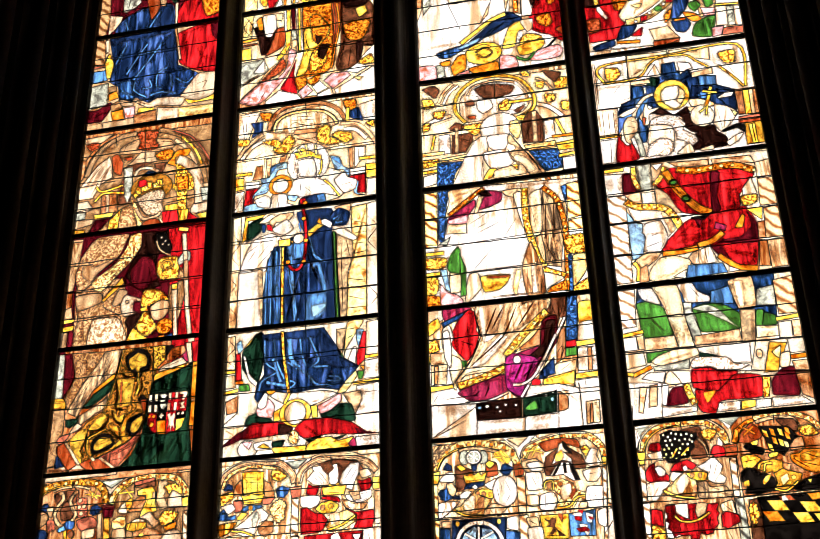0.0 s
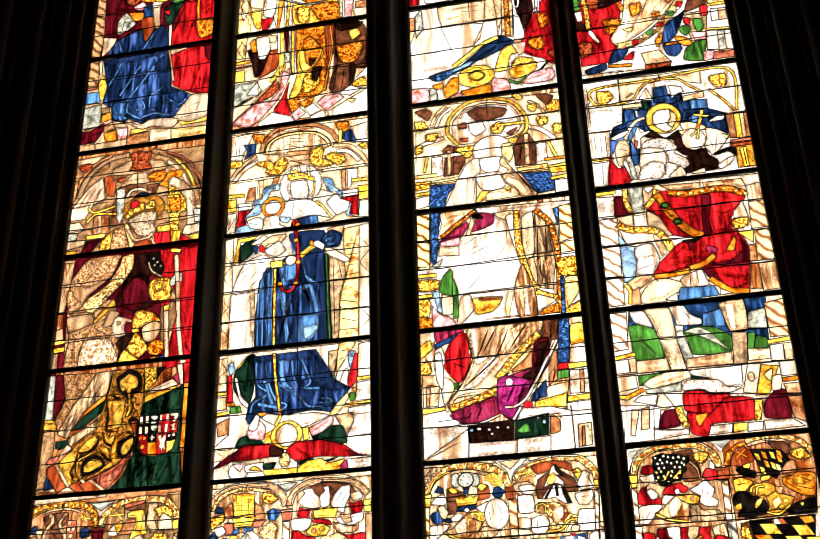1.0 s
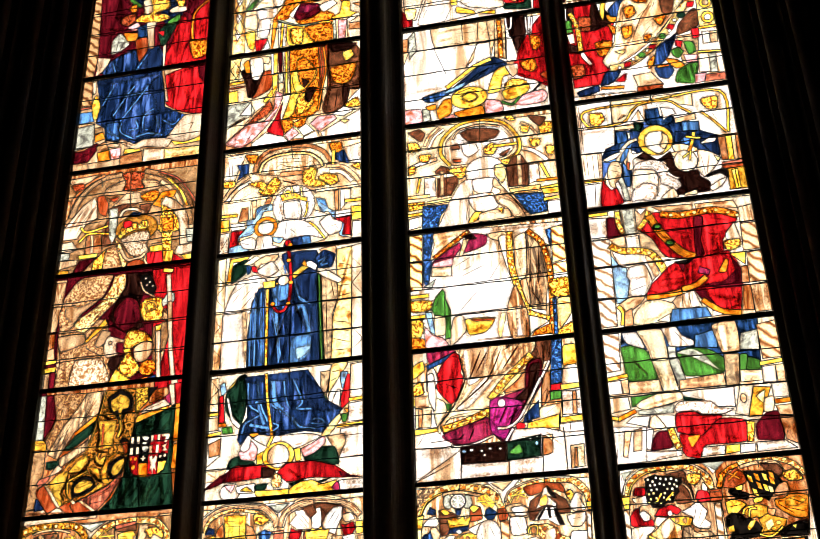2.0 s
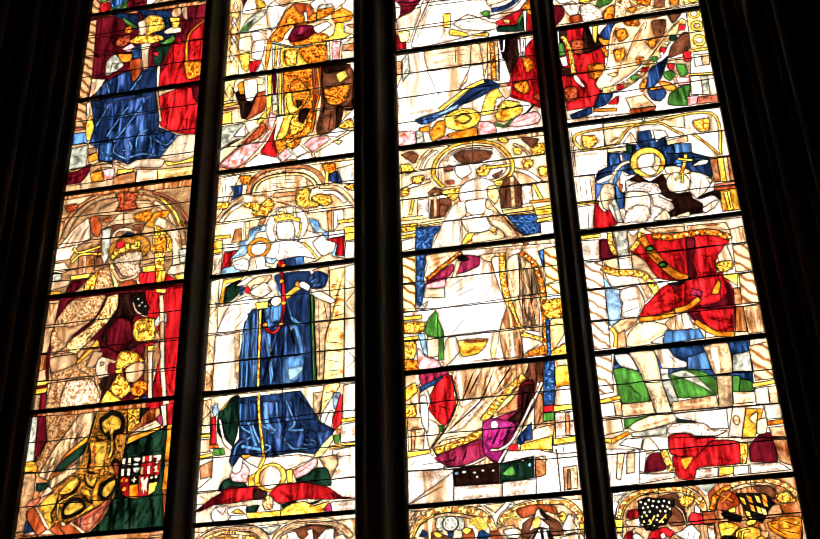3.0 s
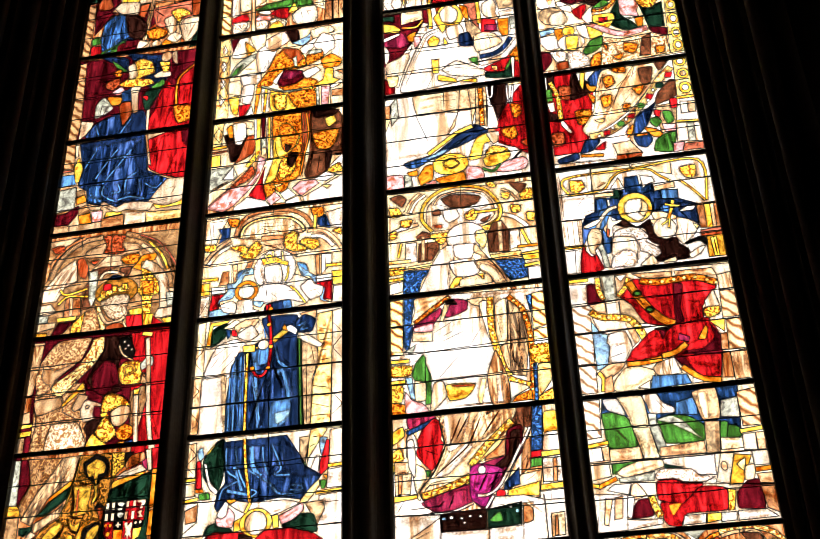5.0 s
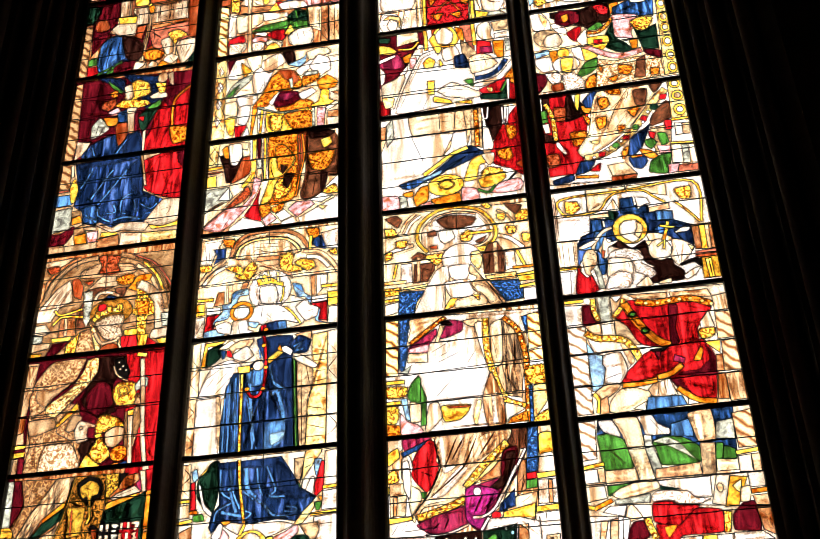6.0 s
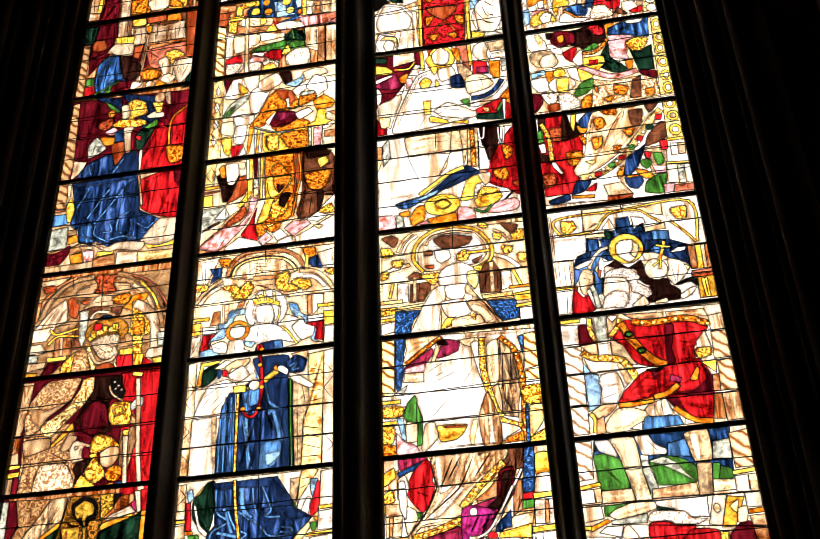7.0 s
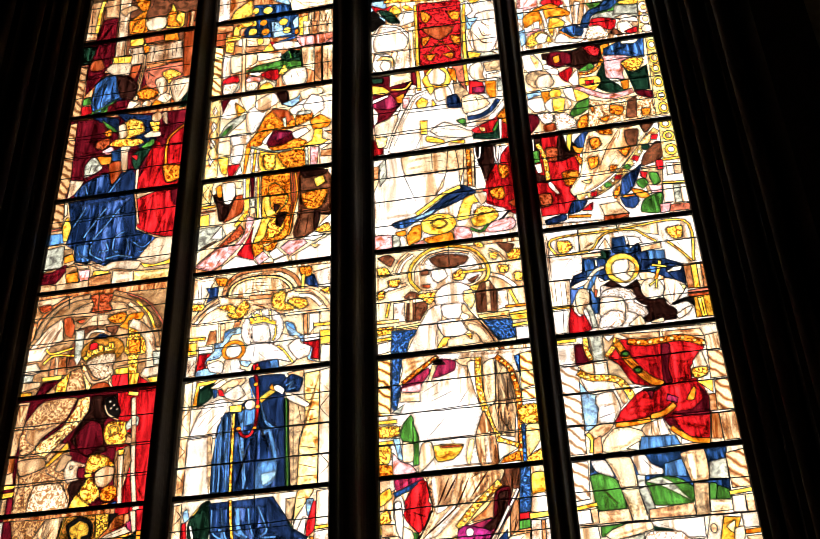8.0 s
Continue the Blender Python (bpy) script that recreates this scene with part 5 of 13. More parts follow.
    d.S("w", 71.3, 273.7, 82.9, 290.5, 86.8, 292.3, 100.2, 291, 101, 281.5, 96.6, 271.4, 85, 268.5, 74.2, 271.7)
    d.T(0.6, 83.7, 282.6, 91.5, 284.5, 88.2, 277.3)
    d.T(0.6, 76.7, 272.9, 87.1, 274.4)
    d.S("w", 35.1, 276.1, 37.4, 278.8, 47.5, 272.7, 55.1, 276.1, 74, 273.3, 75.6, 270.7, 72.1, 265.9, 55.9, 269.1, 48.1, 268)
    d.L(16.1, 316.4, 66.9, 316.3)
    d.L(16.1, 296.3, 52.7, 296.9)
    d.L(9.1, 260.8, 38.2, 261.8)
    d.P("m", -0.4, 420.5, 101, 415.9, 101, 338.4, -0.6, 339.9)
    d.P("tx", 0.8, 417.5, 6.5, 418.3, 9.7, 355.9, 7.8, 340, 0.1, 340.1, 0.1, 382.1)
    d.P("w", 9.4, 358.6, 20.4, 355.8, 17.5, 346.1, 9.3, 339.5)
    d.S("r", 68.9, 361.3, 73.1, 388.8, 82.2, 383.6, 98.8, 404, 100.7, 415.6, 101, 338.4, 63.7, 339.2, 63.9, 350.2)
    d.S("m", 75.7, 391.9, 84.7, 386.7, 85.2, 381.2, 81.1, 380.2, lead=0)
    d.W(4, 77.5, 373.8, 78, 341)
    d.W(4, 94.3, 374.3, 94, 362.2)
    d.B("o", 2, 101, 402.7, 87.2, 389.8, 84.8, 377.8, 85.6, 361.9)
    d.S("om", 83.7, 360.5, 98.4, 358.8, 98.8, 345.9, 88, 343.5)
    d.P("U", 39.1, 422.5, 70.5, 414.8, 76, 388.2, 62.5, 381.7, 54.4, 403)
    d.S("U", 16.7, 423, 41.3, 416.5, 41.4, 403.6, 30, 413)
    d.S("g", 28, 417.1, 41.3, 404.5, 40.1, 402, 32, 409)
    d.S("ym", 43.7, 395.9, 46.4, 410, 53.2, 414.3, 62.5, 408.9, 65.1, 397.4, 54, 394, 51.7, 389)
    d.S("w", 42.3, 408, 47.9, 409.7, 50.9, 396.4, 45.3, 394.7)
    d.S("ym", 36.7, 389, 42.5, 394.3, 61.4, 391.8, 65.6, 386.6, 53.7, 384.2)
    d.S("w", 64.7, 394.8, 70.8, 398.2, 78.1, 396, 78.6, 391.4, 67.2, 391.6)
    d.S("ym", 68.3, 407.8, 77.1, 406.2, 76.6, 397.2, 72.3, 397)
    d.O("f", 73.7, 412.4, 4.4, 5.3)
    d.S("w", 77.7, 415.3, 81.9, 416.7, 83.4, 403.2, 80.1, 405.6)
    d.S("nm", 25.9, 394.6, 36.4, 397.2, 37.3, 389.8, 32.1, 385.4, 26, 388.3)
    d.S("om", 31.2, 403.6, 36.7, 406.3, 37.6, 398.8, 33.3, 398.7)
    d.S("p", 31.6, 383.7, 39, 387.7, 42.6, 381.7, 37.2, 379.1)
    d.P("u", 39.7, 382.2, 47.9, 385.2, 49.5, 371.7, 40.9, 372.3)
    d.S("G", 57.5, 375.5, 73.1, 389.7, 73.7, 383.3, 64.6, 362.1, 60.6, 361)
    d.S("g", 63.8, 383.3, 73.1, 389.7, 74.3, 384.1, 68.4, 379.8)
    d.S("r", 56.9, 374.8, 61.9, 374.8, 61.7, 369.5)
    d.S("h", 15.4, 341, 22.1, 353.8, 35.3, 360.2, 50.9, 359.2, 59.1, 361.3, 63.1, 350.3, 63, 339.3)
    d.S("U", 48.3, 358, 59.1, 361.3, 63.6, 340, 49, 340.5, lead=0)
    d.B("i", 1.2, 22.5, 350.3, 25.3, 342.2, lead=0)
    d.B("i", 1.2, 42.1, 340.3, 50.1, 354.2, lead=0)
    d.S("e", 20.6, 359.2, 19.6, 371.6, 25.7, 379.4, 34.4, 367.3, 28.1, 361.4)
    d.T(0.8, 23.7, 362.2, 25.2, 372.4)
    d.T(0.8, 26.6, 361.7, 29.8, 369.8)
    d.S("n", 39, 370, 48.9, 370.9, 49.7, 357.7, 43.8, 348.4)
    d.S("o", 28.6, 378.9, 40.3, 376.8, 39.8, 369.9, 32.6, 370.2)
    d.S("w", 47.1, 385.4, 55.1, 384.9, 53.7, 378, 55, 360.3, 50.8, 360.1, 48.7, 371.8)
    d.S("w", 63.6, 339.7, 62.2, 359, 64.8, 360.3, 65, 339.5)
    d.L(-1, 400.5, 34.9, 397.5)
    d.L(-0.3, 380.4, 40.1, 378.6)
    d.L(42.8, 379.9, 101, 380.6)
    d.P("n", 88.1, 505.4, 99.7, 506.1, 100.9, 452.6, 91.8, 452.5)
    d.P("d", 56.2, 467.4, 90.3, 470.5, 91.8, 452.5, 76, 447.8, 63.3, 442.6)
    d.P("w", 28.8, 507.5, 36.6, 506.9, 37.9, 483.1, 30.1, 484.7)
    d.P("w", 42.7, 494.3, 87.4, 495.3, 88.4, 474.8, 43.4, 474.9)
    d.T(0.6, 53.4, 494.1, 55.5, 474.5)
    d.T(0.6, 63.9, 495, 65.9, 475.4)
    d.T(0.6, 75.4, 494.7, 77.3, 474.1)
    d.S("u", 16.4, 438.2, 16.8, 457.4, 24.8, 465.7, 34.1, 463.9, 41.3, 441.1, 30.1, 435.6, 23.9, 426.3)
    d.S("D", 33.8, 465.9, 46.4, 461.4, 55.3, 448, 50.8, 435.4, 40, 439.4)
    d.P("m", 37.4, 436.1, 49.3, 435.7, 48.7, 427.9, 36.9, 428.2)
    d.B("g", 1.6, 19.4, 427.2, 30.5, 432.6, 37.3, 437)
    d.S("w", 23.8, 473.9, 30.6, 480.5, 44.7, 476.7, 44.6, 463.8, 30.8, 466.5)
    d.P("y", 28.2, 487, 45.2, 485.6, 44.5, 477.7, 29.9, 479.6)
    d.B("f", 1.8, 56.6, 485.3, 56.7, 463.3, 53.9, 433.9)
    d.S("om", 54, 495, 59.5, 493.9, 58.8, 485.9, 55.7, 486.5)
    d.S("w", 48.8, 433.9, 57.2, 430.4, 51.9, 425.8, 47.4, 426.2)
    d.S("om", 53.7, 442.5, 62.9, 446.5, 73.2, 438.7, 65.8, 432.6, 56.7, 435.2)
    d.S("G", 96.3, 434.3, 100.9, 448.7, 101, 427.7, 93, 423)
    d.S("w", 68.1, 453.2, 76.8, 455.4, 79.8, 439.4, 74.2, 436.7)
    d.S("w", 82.4, 442.7, 86.1, 450.7, 99.4, 450, 97.6, 435.9, 88.5, 424.1)
    d.S("ym", 73.4, 460, 82, 463.2, 90.8, 455.6, 83, 452.3, 81.3, 446.8)
    d.S("om", 40.3, 515.5, 49.3, 532.7, 53.4, 523.3, 51.6, 511)
    d.S("w", 52.6, 523.4, 62.1, 528.8, 73.4, 524.3, 69.8, 513.5, 57.5, 512.9)
    d.S("om", 72.7, 514.9, 72.7, 531.9, 80.6, 530.2, 79.8, 521.9, 85.2, 512.3)
    d.cut = [(BROWNER.get(tone[0], tone[0]) + tone[1:], ring, lead) for tone, ring, lead in d.cut]
    return d


def mantle_light():
    d = Light()
    d.P("sc", -1, 0, 101, 0, 101, 253.8, -1, 253.8)
    d.P("wc", -1, -90, 101, -90, 101, 0, -1, 0)
    d.S("Ud", 39.1, 179.5, 64.6, 179.1, 67.6, 170.4, 70.6, 152.2, 67.8, 138.3, 72.3, 102.3, 23.3, 108.3, 25.6, 128.2, 32.5, 144.7, 38.2, 151.9, 43.2, 164.1)
    d.L(51.5, 111.8, 53.2, 61.2)
    d.P("sc", -5.1, -0.4, 100.6, 1, 99.7, -57.3, -4.6, -49.9)
    d.B("s", 5, 49.3, -15.7, 52.4, -9.6, 58.8, -4.9, 69.6, -2.6, 82.4, -4.3, 93, -9.9, 98.2, -16.7)
    d.L(69.4, -2.6, 69.6, -7.9)
    d.P("bc", -1, 253.8, 101, 253.8, 101, 600, -1, 600)
    d.P("w", -4, 538.2, 9.4, 548.4, 10.9, 511.3, -0.5, 509.5)
    d.P("s", 31.5, 543.4, 102.3, 527.6, 101.7, 510.6, 64.9, 508.1, 61.5, 523.7, 50.8, 523.9)
    d.P("w", 48.7, 539.6, 65.7, 535.8, 63.1, 519.1)
    d.P("u", 31.7, 523.8, 63.1, 519.1, 64.9, 508.1, 69.5, 505, 70.8, 481.9, 67.2, 478.6, 25.1, 487, 24.7, 494.7, 33.2, 506.5)
    d.S("yh", 12.4, 511, 15.7, 520.9, 26, 529.4, 29.8, 530.7, 30.6, 513.4, 20.9, 509.1)
    d.S("y", 15.7, 493.5, 21.2, 504.9, 33.3, 505.4, 34.4, 498.9, 21.6, 497.5, 20.4, 490.4)
    d.P("c", 47.1, 500.4, 56.2, 499.5, 58.1, 486.6, 67.1, 482.7, 49.3, 481.3)
    d.P("c", 65.2, 497.5, 70.3, 504.8, 70.6, 490.2, 67, 488.9)
    d.P("c", 47.1, 539.9, 50.8, 523.9, 63.2, 516.9, 61.5, 523.7)
    d.O("y", 33.5, 516.6, 2.7, 3.7, lead=0.15)
    d.O("y", 43.8, 515.2, 4.1, 4.3, lead=0.15)
    d.O("o", 40.7, 501.1, 3.1, 3.8, lead=0.15)
    d.O("y", 57.7, 498.5, 3.7, 4.2, lead=0.15)
    d.O("y", 31.8, 491.8, 3.7, 4.6, lead=0.15)
    d.O("o", 42.6, 489.9, 3.4, 4.2, lead=0.15)
    d.O("y", 61, 488.1, 3.4, 3.7, lead=0.15)
    d.O("o", 69.1, 484.7, 1.8, 2.9, lead=0.15)
    d.P("n", -0.8, 502.2, 14.6, 500, 12.5, 496.2, 9.7, 492.7, 9.7, 481.4, -0.4, 480.4)
    d.P("s", -1, 505.4, 14.4, 504.2, 14.7, 498.9, -0.6, 500.1)
    d.P("y", 9.2, 489.7, 21.3, 489.2, 20, 485.4, 14.8, 484.4, 15.5, 471.1, 9.4, 473.3)
    d.P("y", 70.4, 500.6, 78.6, 502, 77.6, 478.5, 71.6, 479.7)
    d.P("pd", 67.9, 479.5, 101.1, 477.6, 101.2, 465.5, 73.4, 465.2)
    d.P("sd", 78.4, 511.5, 101.2, 510.7, 101.4, 477.5, 79, 479.2)
    d.P("b", 83.8, 506.1, 88.3, 506.2, 88.6, 479.2, 84.2, 479.1)
    d.P("s", 73.5, 464.2, 85.2, 463.8, 84.9, 437.3, 74.7, 443.3)
    d.P("b", 85.5, 463.7, 90.3, 463.7, 90.7, 424.7, 85, 425.8)
    d.P("s", 90.7, 464.6, 101.5, 464.4, 101.4, 422.6, 91.2, 425.6)
    d.P("s", 22.1, 487, 46.3, 481.9, 48.1, 474.5, 33.4, 471.4, 23, 471.6)
    d.S("y", 35.9, 482.1, 40.3, 483.2, 41.3, 477.9, 37.7, 475.6)
    d.S("y", 41, 467.9, 48, 476.5, 51.2, 470.8, 49.9, 466)
    d.P("r", 46.5, 477.8, 51.8, 475.7, 50.5, 468.9)
    d.S("u", 52.5, 475.6, 67.2, 479.6, 68, 477.4, 58.5, 474.3)
    d.S("w", 49.6, 474.2, 61.4, 475.8, 73.3, 471.3, 73.4, 465.2, 52.8, 467.4)
    d.P("g", 25.8, 447.2, 35.8, 451, 53.3, 454.4, 59.1, 456.2, 73.5, 463.2, 73.9, 445.4, 60.9, 443.1, 46.3, 445)
    d.S("Gd", 56.1, 456.8, 64.7, 465, 72.1, 459.5, 73.8, 451.3, 67.9, 451.5, 60.6, 452.9)
    d.S("g", 60, 448.1, 65, 452, 73.8, 450.3, 74.7, 442.3, 65.3, 443.2)
    d.S("s", 36.4, 453.9, 36.8, 462.7, 44, 465.2, 58.9, 460.2, 56.2, 454.8, 43.1, 451.5)
    d.S("s", 15.4, 461.1, 23.1, 469.5, 35.2, 465, 36.5, 452.9, 22.7, 449.7, 15.2, 451.2)
    d.S("w", 8.9, 470.4, 14.9, 469.2, 15, 443.5, 9, 444.6)
    d.P("s", 23, 485.8, 26.7, 485, 29.5, 417.6, 25.9, 418.3)
    d.S("r", 8.9, 435, 10, 440.5, 20, 445.4, 23.3, 438.9, 17.7, 435.2)
    d.S("fh", 10.5, 432.7, 19, 436.8, 24.2, 435.8, 23.1, 428.4, 15.4, 424.1, 10.1, 427)
    d.S("pd", 29.1, 438.7, 31.9, 442.1, 41.5, 438.2, 41, 434.5, 32.2, 435.2)
    d.S("f", 29.4, 432.9, 35.1, 436.6, 39.6, 432.8, 37.7, 425.5, 30.6, 425)
    d.S("w", 30.3, 444.3, 36.1, 446.1, 41.3, 443.1, 39.2, 440.6)
    d.S("r", 40.7, 440.3, 46.3, 445, 53.6, 445.5, 56.7, 439.1, 54, 433.8, 46.6, 437.2)
    d.S("fh", 41, 434.5, 45.2, 436.5, 54.1, 431.9, 52.8, 426.4, 44.2, 427.1)
    d.S("y", 54.5, 439.5, 59.3, 449.3, 61.7, 442.9, 59.6, 438.5)
    d.S("f", 58.2, 436.8, 63.8, 442.5, 75.4, 443.1, 79.2, 434.6, 77.9, 425.3, 65.8, 423.9, 59.9, 428.8)
    d.S("y", 37.4, 418, 42, 426.6, 45.5, 429.7, 51.5, 424.8, 50.3, 417.4)
    d.P("ax", -0.4, 480.4, 8.3, 479, 7.8, 452.7, 8.8, 425.4, 0.1, 424.2, -0.5, 454.4)
    d.T(0.7, -2.4, 537.8, -1, 511.7)
    d.T(0.8, 73.5, 461.2, 73.9, 443.4)
    d.T(0.8, 81.5, 506.6, 81.9, 481.6)
    d.T(0.8, 95.4, 462.7, 95.7, 425.6)
    d.T(0.6, 69.7, 439.4, 74.1, 437.6)
    d.T(0.6, 65.4, 439.3, 67, 431.3)
    d.T(0.6, 45.3, 435.5, 47, 429.5)
    d.T(0.6, 14.8, 433.8, 18, 429.3)
    d.L(2.2, 468.7, 101.2, 464.5)
    d.L(34.9, 471.1, 34.4, 465.2)
    d.L(49.3, 481.3, 50.1, 500.8)
    d.B("r", 2.2, 48.5, 174, 49.9, 161.4, 51.4, 144.3, 51, 131.8, 46.9, 124.4, 42, 124.8, 38.8, 130.7)
    d.P("n", 0.1, 496.3, 9.1, 495.4, 9.3, 481.2, 0.4, 481)
    d.P("b", 0.2, 505.6, 14.6, 503.5, 14.3, 496.4, 0.8, 496.1)
    d.S("ym", 15.1, 496.2, 17, 502, 25.1, 504.4, 32.6, 503.8, 29.8, 499.3, 20.9, 498.1, 20.7, 488.9, 16.2, 488.8)
    d.P("y", 10.2, 490.1, 22.1, 489.6, 21.7, 484.7, 10.5, 485)
    d.P("ym", 9.1, 484.2, 16.5, 484.7, 16.5, 470.7, 9.8, 473.1)
    d.P("b", 16.9, 477.6, 42.8, 474.2, 43, 469.2, 18.1, 469.4)
    d.S("w", 16.7, 480.6, 22.3, 486.5, 23.5, 477.2)
    d.S("g", 30.2, 447.4, 36.5, 451.9, 50.9, 453.9, 59.5, 454.1, 58.3, 448.5, 46.8, 446.9, 36.8, 446)
    d.S("Gd", 56.5, 457.6, 63.5, 465, 72.3, 462.2, 72.4, 455.3, 66.7, 454.6, 60.9, 454.8)
    d.B("g", 1, 63.5, 464, 65.3, 454.9, lead=0)
    d.S("g", 60.4, 450, 65.3, 452.9, 74, 450.2, 74.1, 443.4, 65.6, 444.2)
    d.S("r", 40.6, 441.4, 46.9, 446, 54.1, 445.5, 57.2, 438.2, 53.1, 433.3, 45.8, 436.6)
    d.S("r", 9.1, 438.1, 10.9, 442.5, 20.2, 445.5, 23.5, 438.1, 17.1, 435.6)
    d.S("p", 28.5, 438.1, 32.7, 441.1, 40.7, 438.6, 40.2, 433.9, 31.6, 434.6)
    d.S("y", 55, 439.5, 59.7, 449.2, 62.8, 441.8, 58.5, 439.8)
    d.S("f", 58.7, 436, 65.6, 443.2, 77, 442.8, 78.6, 432, 76, 425, 63.2, 425.6)
    d.S("fh", 28.7, 434.2, 35.8, 435.7, 39.6, 432.1, 36.3, 426.2, 29.8, 426.5)
    d.S("fh", 40.2, 433.9, 45.8, 435.6, 53.2, 430.4, 51.9, 425, 43.4, 425.7)
    d.S("fh", 9.9, 436, 18.5, 437.2, 23, 434.4, 19.1, 426.7, 10.6, 425.5)
    d.S("y", 37.9, 421.2, 41.8, 429.8, 47.4, 432.5, 51.9, 425.9, 47.8, 423)
    d.S("w", 35.8, 467.7, 49, 464, 56.3, 463.5, 56.5, 458.6, 39.2, 457.2, 36.1, 460.8)
    d.S("s", 15.2, 468, 35.9, 465.7, 36.3, 455.8, 23.6, 448.7, 16.4, 448.2)
    d.P("s", 23.1, 486.4, 26.3, 486.1, 29, 423.8, 25.7, 423.5)
    d.P("pd", 68.3, 477.9, 100.9, 478.1, 100.9, 473.1, 93.8, 467.6, 73.6, 466.9)
    d.P("s", 73.6, 465.9, 83.7, 464.8, 83.4, 441.5, 75.5, 444.1)
    d.P("b", 84.5, 464.6, 90.2, 464.4, 90.7, 425.9, 84.9, 434.6)
    d.P("s", 90.9, 464.3, 101.3, 464.1, 101.5, 424.7, 91.7, 425.7)
    d.P("s", 74.4, 495.9, 80.3, 494.6, 79.9, 479.5, 74.8, 479.6)
    d.P("b", 81.8, 494.3, 86.2, 493.4, 86.4, 478.7, 82.1, 479.1)
    d.P("s", 87.7, 493.1, 94.3, 491.6, 94.4, 479.5, 87.9, 479.2)
    d.T(0.5, 70, 439.4, 72.2, 433.3)
    d.T(0.5, 74.2, 439.5, 76.4, 439.1)
    d.T(0.5, 33.1, 432.4, 34.7, 429.3)
    d.T(0.5, 15.8, 433.9, 18.8, 431.4)
    d.T(0.6, 65.1, 461.7, 67.4, 454.4)
    d.T(0.6, 69.4, 461.8, 69.6, 455)
    d.W(2.5, 86.7, 461.2, 87.8, 430.2)
    d.W(2.5, 98.2, 460.8, 98.4, 428.1)
    d.P("w", -0.4, 481.2, 7.9, 479.4, 8.8, 465.3, -0.1, 466.1)
    d.P("ax", -0.3, 480.1, 7.6, 479.1, 8.1, 465.1, -0.1, 465.5)
    d.P("sc", -2.9, -4, 48, -5, 50.1, -60.8, -2.6, -57.2)
    d.P("sc", 48, -5, 99.4, -3.6, 99.6, -64.2, 50.1, -60.8)
    d.P("w", 38.7, -3.1, 57.7, -3.2, 52.4, -8.6, 48.2, -14.6, 47, -9.2)
    d.P("e", 41.4, -4.4, 54.5, -3.9, 48.1, -9.3)
    d.B("t", 4, -0.4, -16.9, 3.1, -9.7, 11.8, -4.5, 22.8, -3.3, 37.1, -4.6, 44.9, -11.1, 47.2, -17.6)
    d.B("am", 2.2, 1.9, -17.6, 5.4, -10.4, 14.1, -6.3, 24, -5.6, 37.2, -8.3)
    d.B("f", 1, -1.5, -16.3, 1.4, -8.5, 10.6, -3, 22.7, -1.9, 37, -3.2)
    d.S("ym", 32.8, -9, 37.2, -8.3, 42.7, -13, 37.4, -15.8, 33, -13.8)
    d.S("b", 9.2, -21.9, 10.1, -16.7, 13.8, -13.3, 14.7, -22.4)
    d.P("b", 28.1, -14.5, 32, -16.4, 34.8, -21.9, 34.9, -25, 28.4, -24.5)
    d.P("d", 26.8, -25.4, 35.5, -25.1, 32.4, -29, 28, -29.2)
    d.S("d", 9.4, -25.6, 14.9, -25.5, 15.1, -31.8, 10.3, -32.5)
    d.P("y", 13.9, -8.5, 19.6, -8.1, 27.9, -9.1, 28, -22.9, 15.3, -22.2)
    d.T(0.35, 16.4, -8.7, 17.5, -22.1)
    d.T(0.35, 19.7, -8.4, 20.4, -22.3)
    d.T(0.35, 24.1, -8.8, 24.3, -22.6)
    d.T(0.3, 14.3, -11.7, 27.7, -12.3)
    d.T(0.3, 14.6, -14.9, 27.8, -15.6)
    d.T(0.3, 14.9, -18.1, 27.9, -19)
    d.P("y", 14.2, -22.5, 17.5, -23.1, 20.2, -21.7, 24, -23.1, 28.9, -22.5, 26.9, -28, 22, -28.2, 16.1, -28.2)
    d.T(0.4, 15.5, -27.1, 26.9, -27)
    d.P("i", 14.1, -32.2, 16.1, -29.3, 20.4, -28.6, 27, -29.1, 28.1, -30.2, 22.7, -32.4, 19.5, -31.3, 17.3, -32.5)
    d.O("q", 20.3, -30.3, 1.3, 1.5, lead=0.1)
    d.P("U", 3, -18.8, 5, -14.7, 8.4, -16, 8.9, -19.2)
    d.P("u", 36.6, -25.2, 35.9, -20.4, 39.6, -18.6, 44, -20.5, 43, -23.6, 40.9, -26)
    d.S("ym", 1, -21.8, 9.1, -19.8, 9.3, -24, 5.1, -26.3, 1.9, -28.7)
    d.S("w", 1.3, -28.7, 8.4, -27.1, 10.7, -30.4, 6.5, -33.2)
    d.P("u", -0.5, -36.3, 0.9, -31.8, 3.6, -29.9, 6.6, -34.8, 11.4, -34.1, 11, -36.7, 4.5, -37.2)
    d.S("y", 12, -35.7, 14.6, -32.8, 18.5, -33.6, 15.4, -37, 12.1, -37.3)
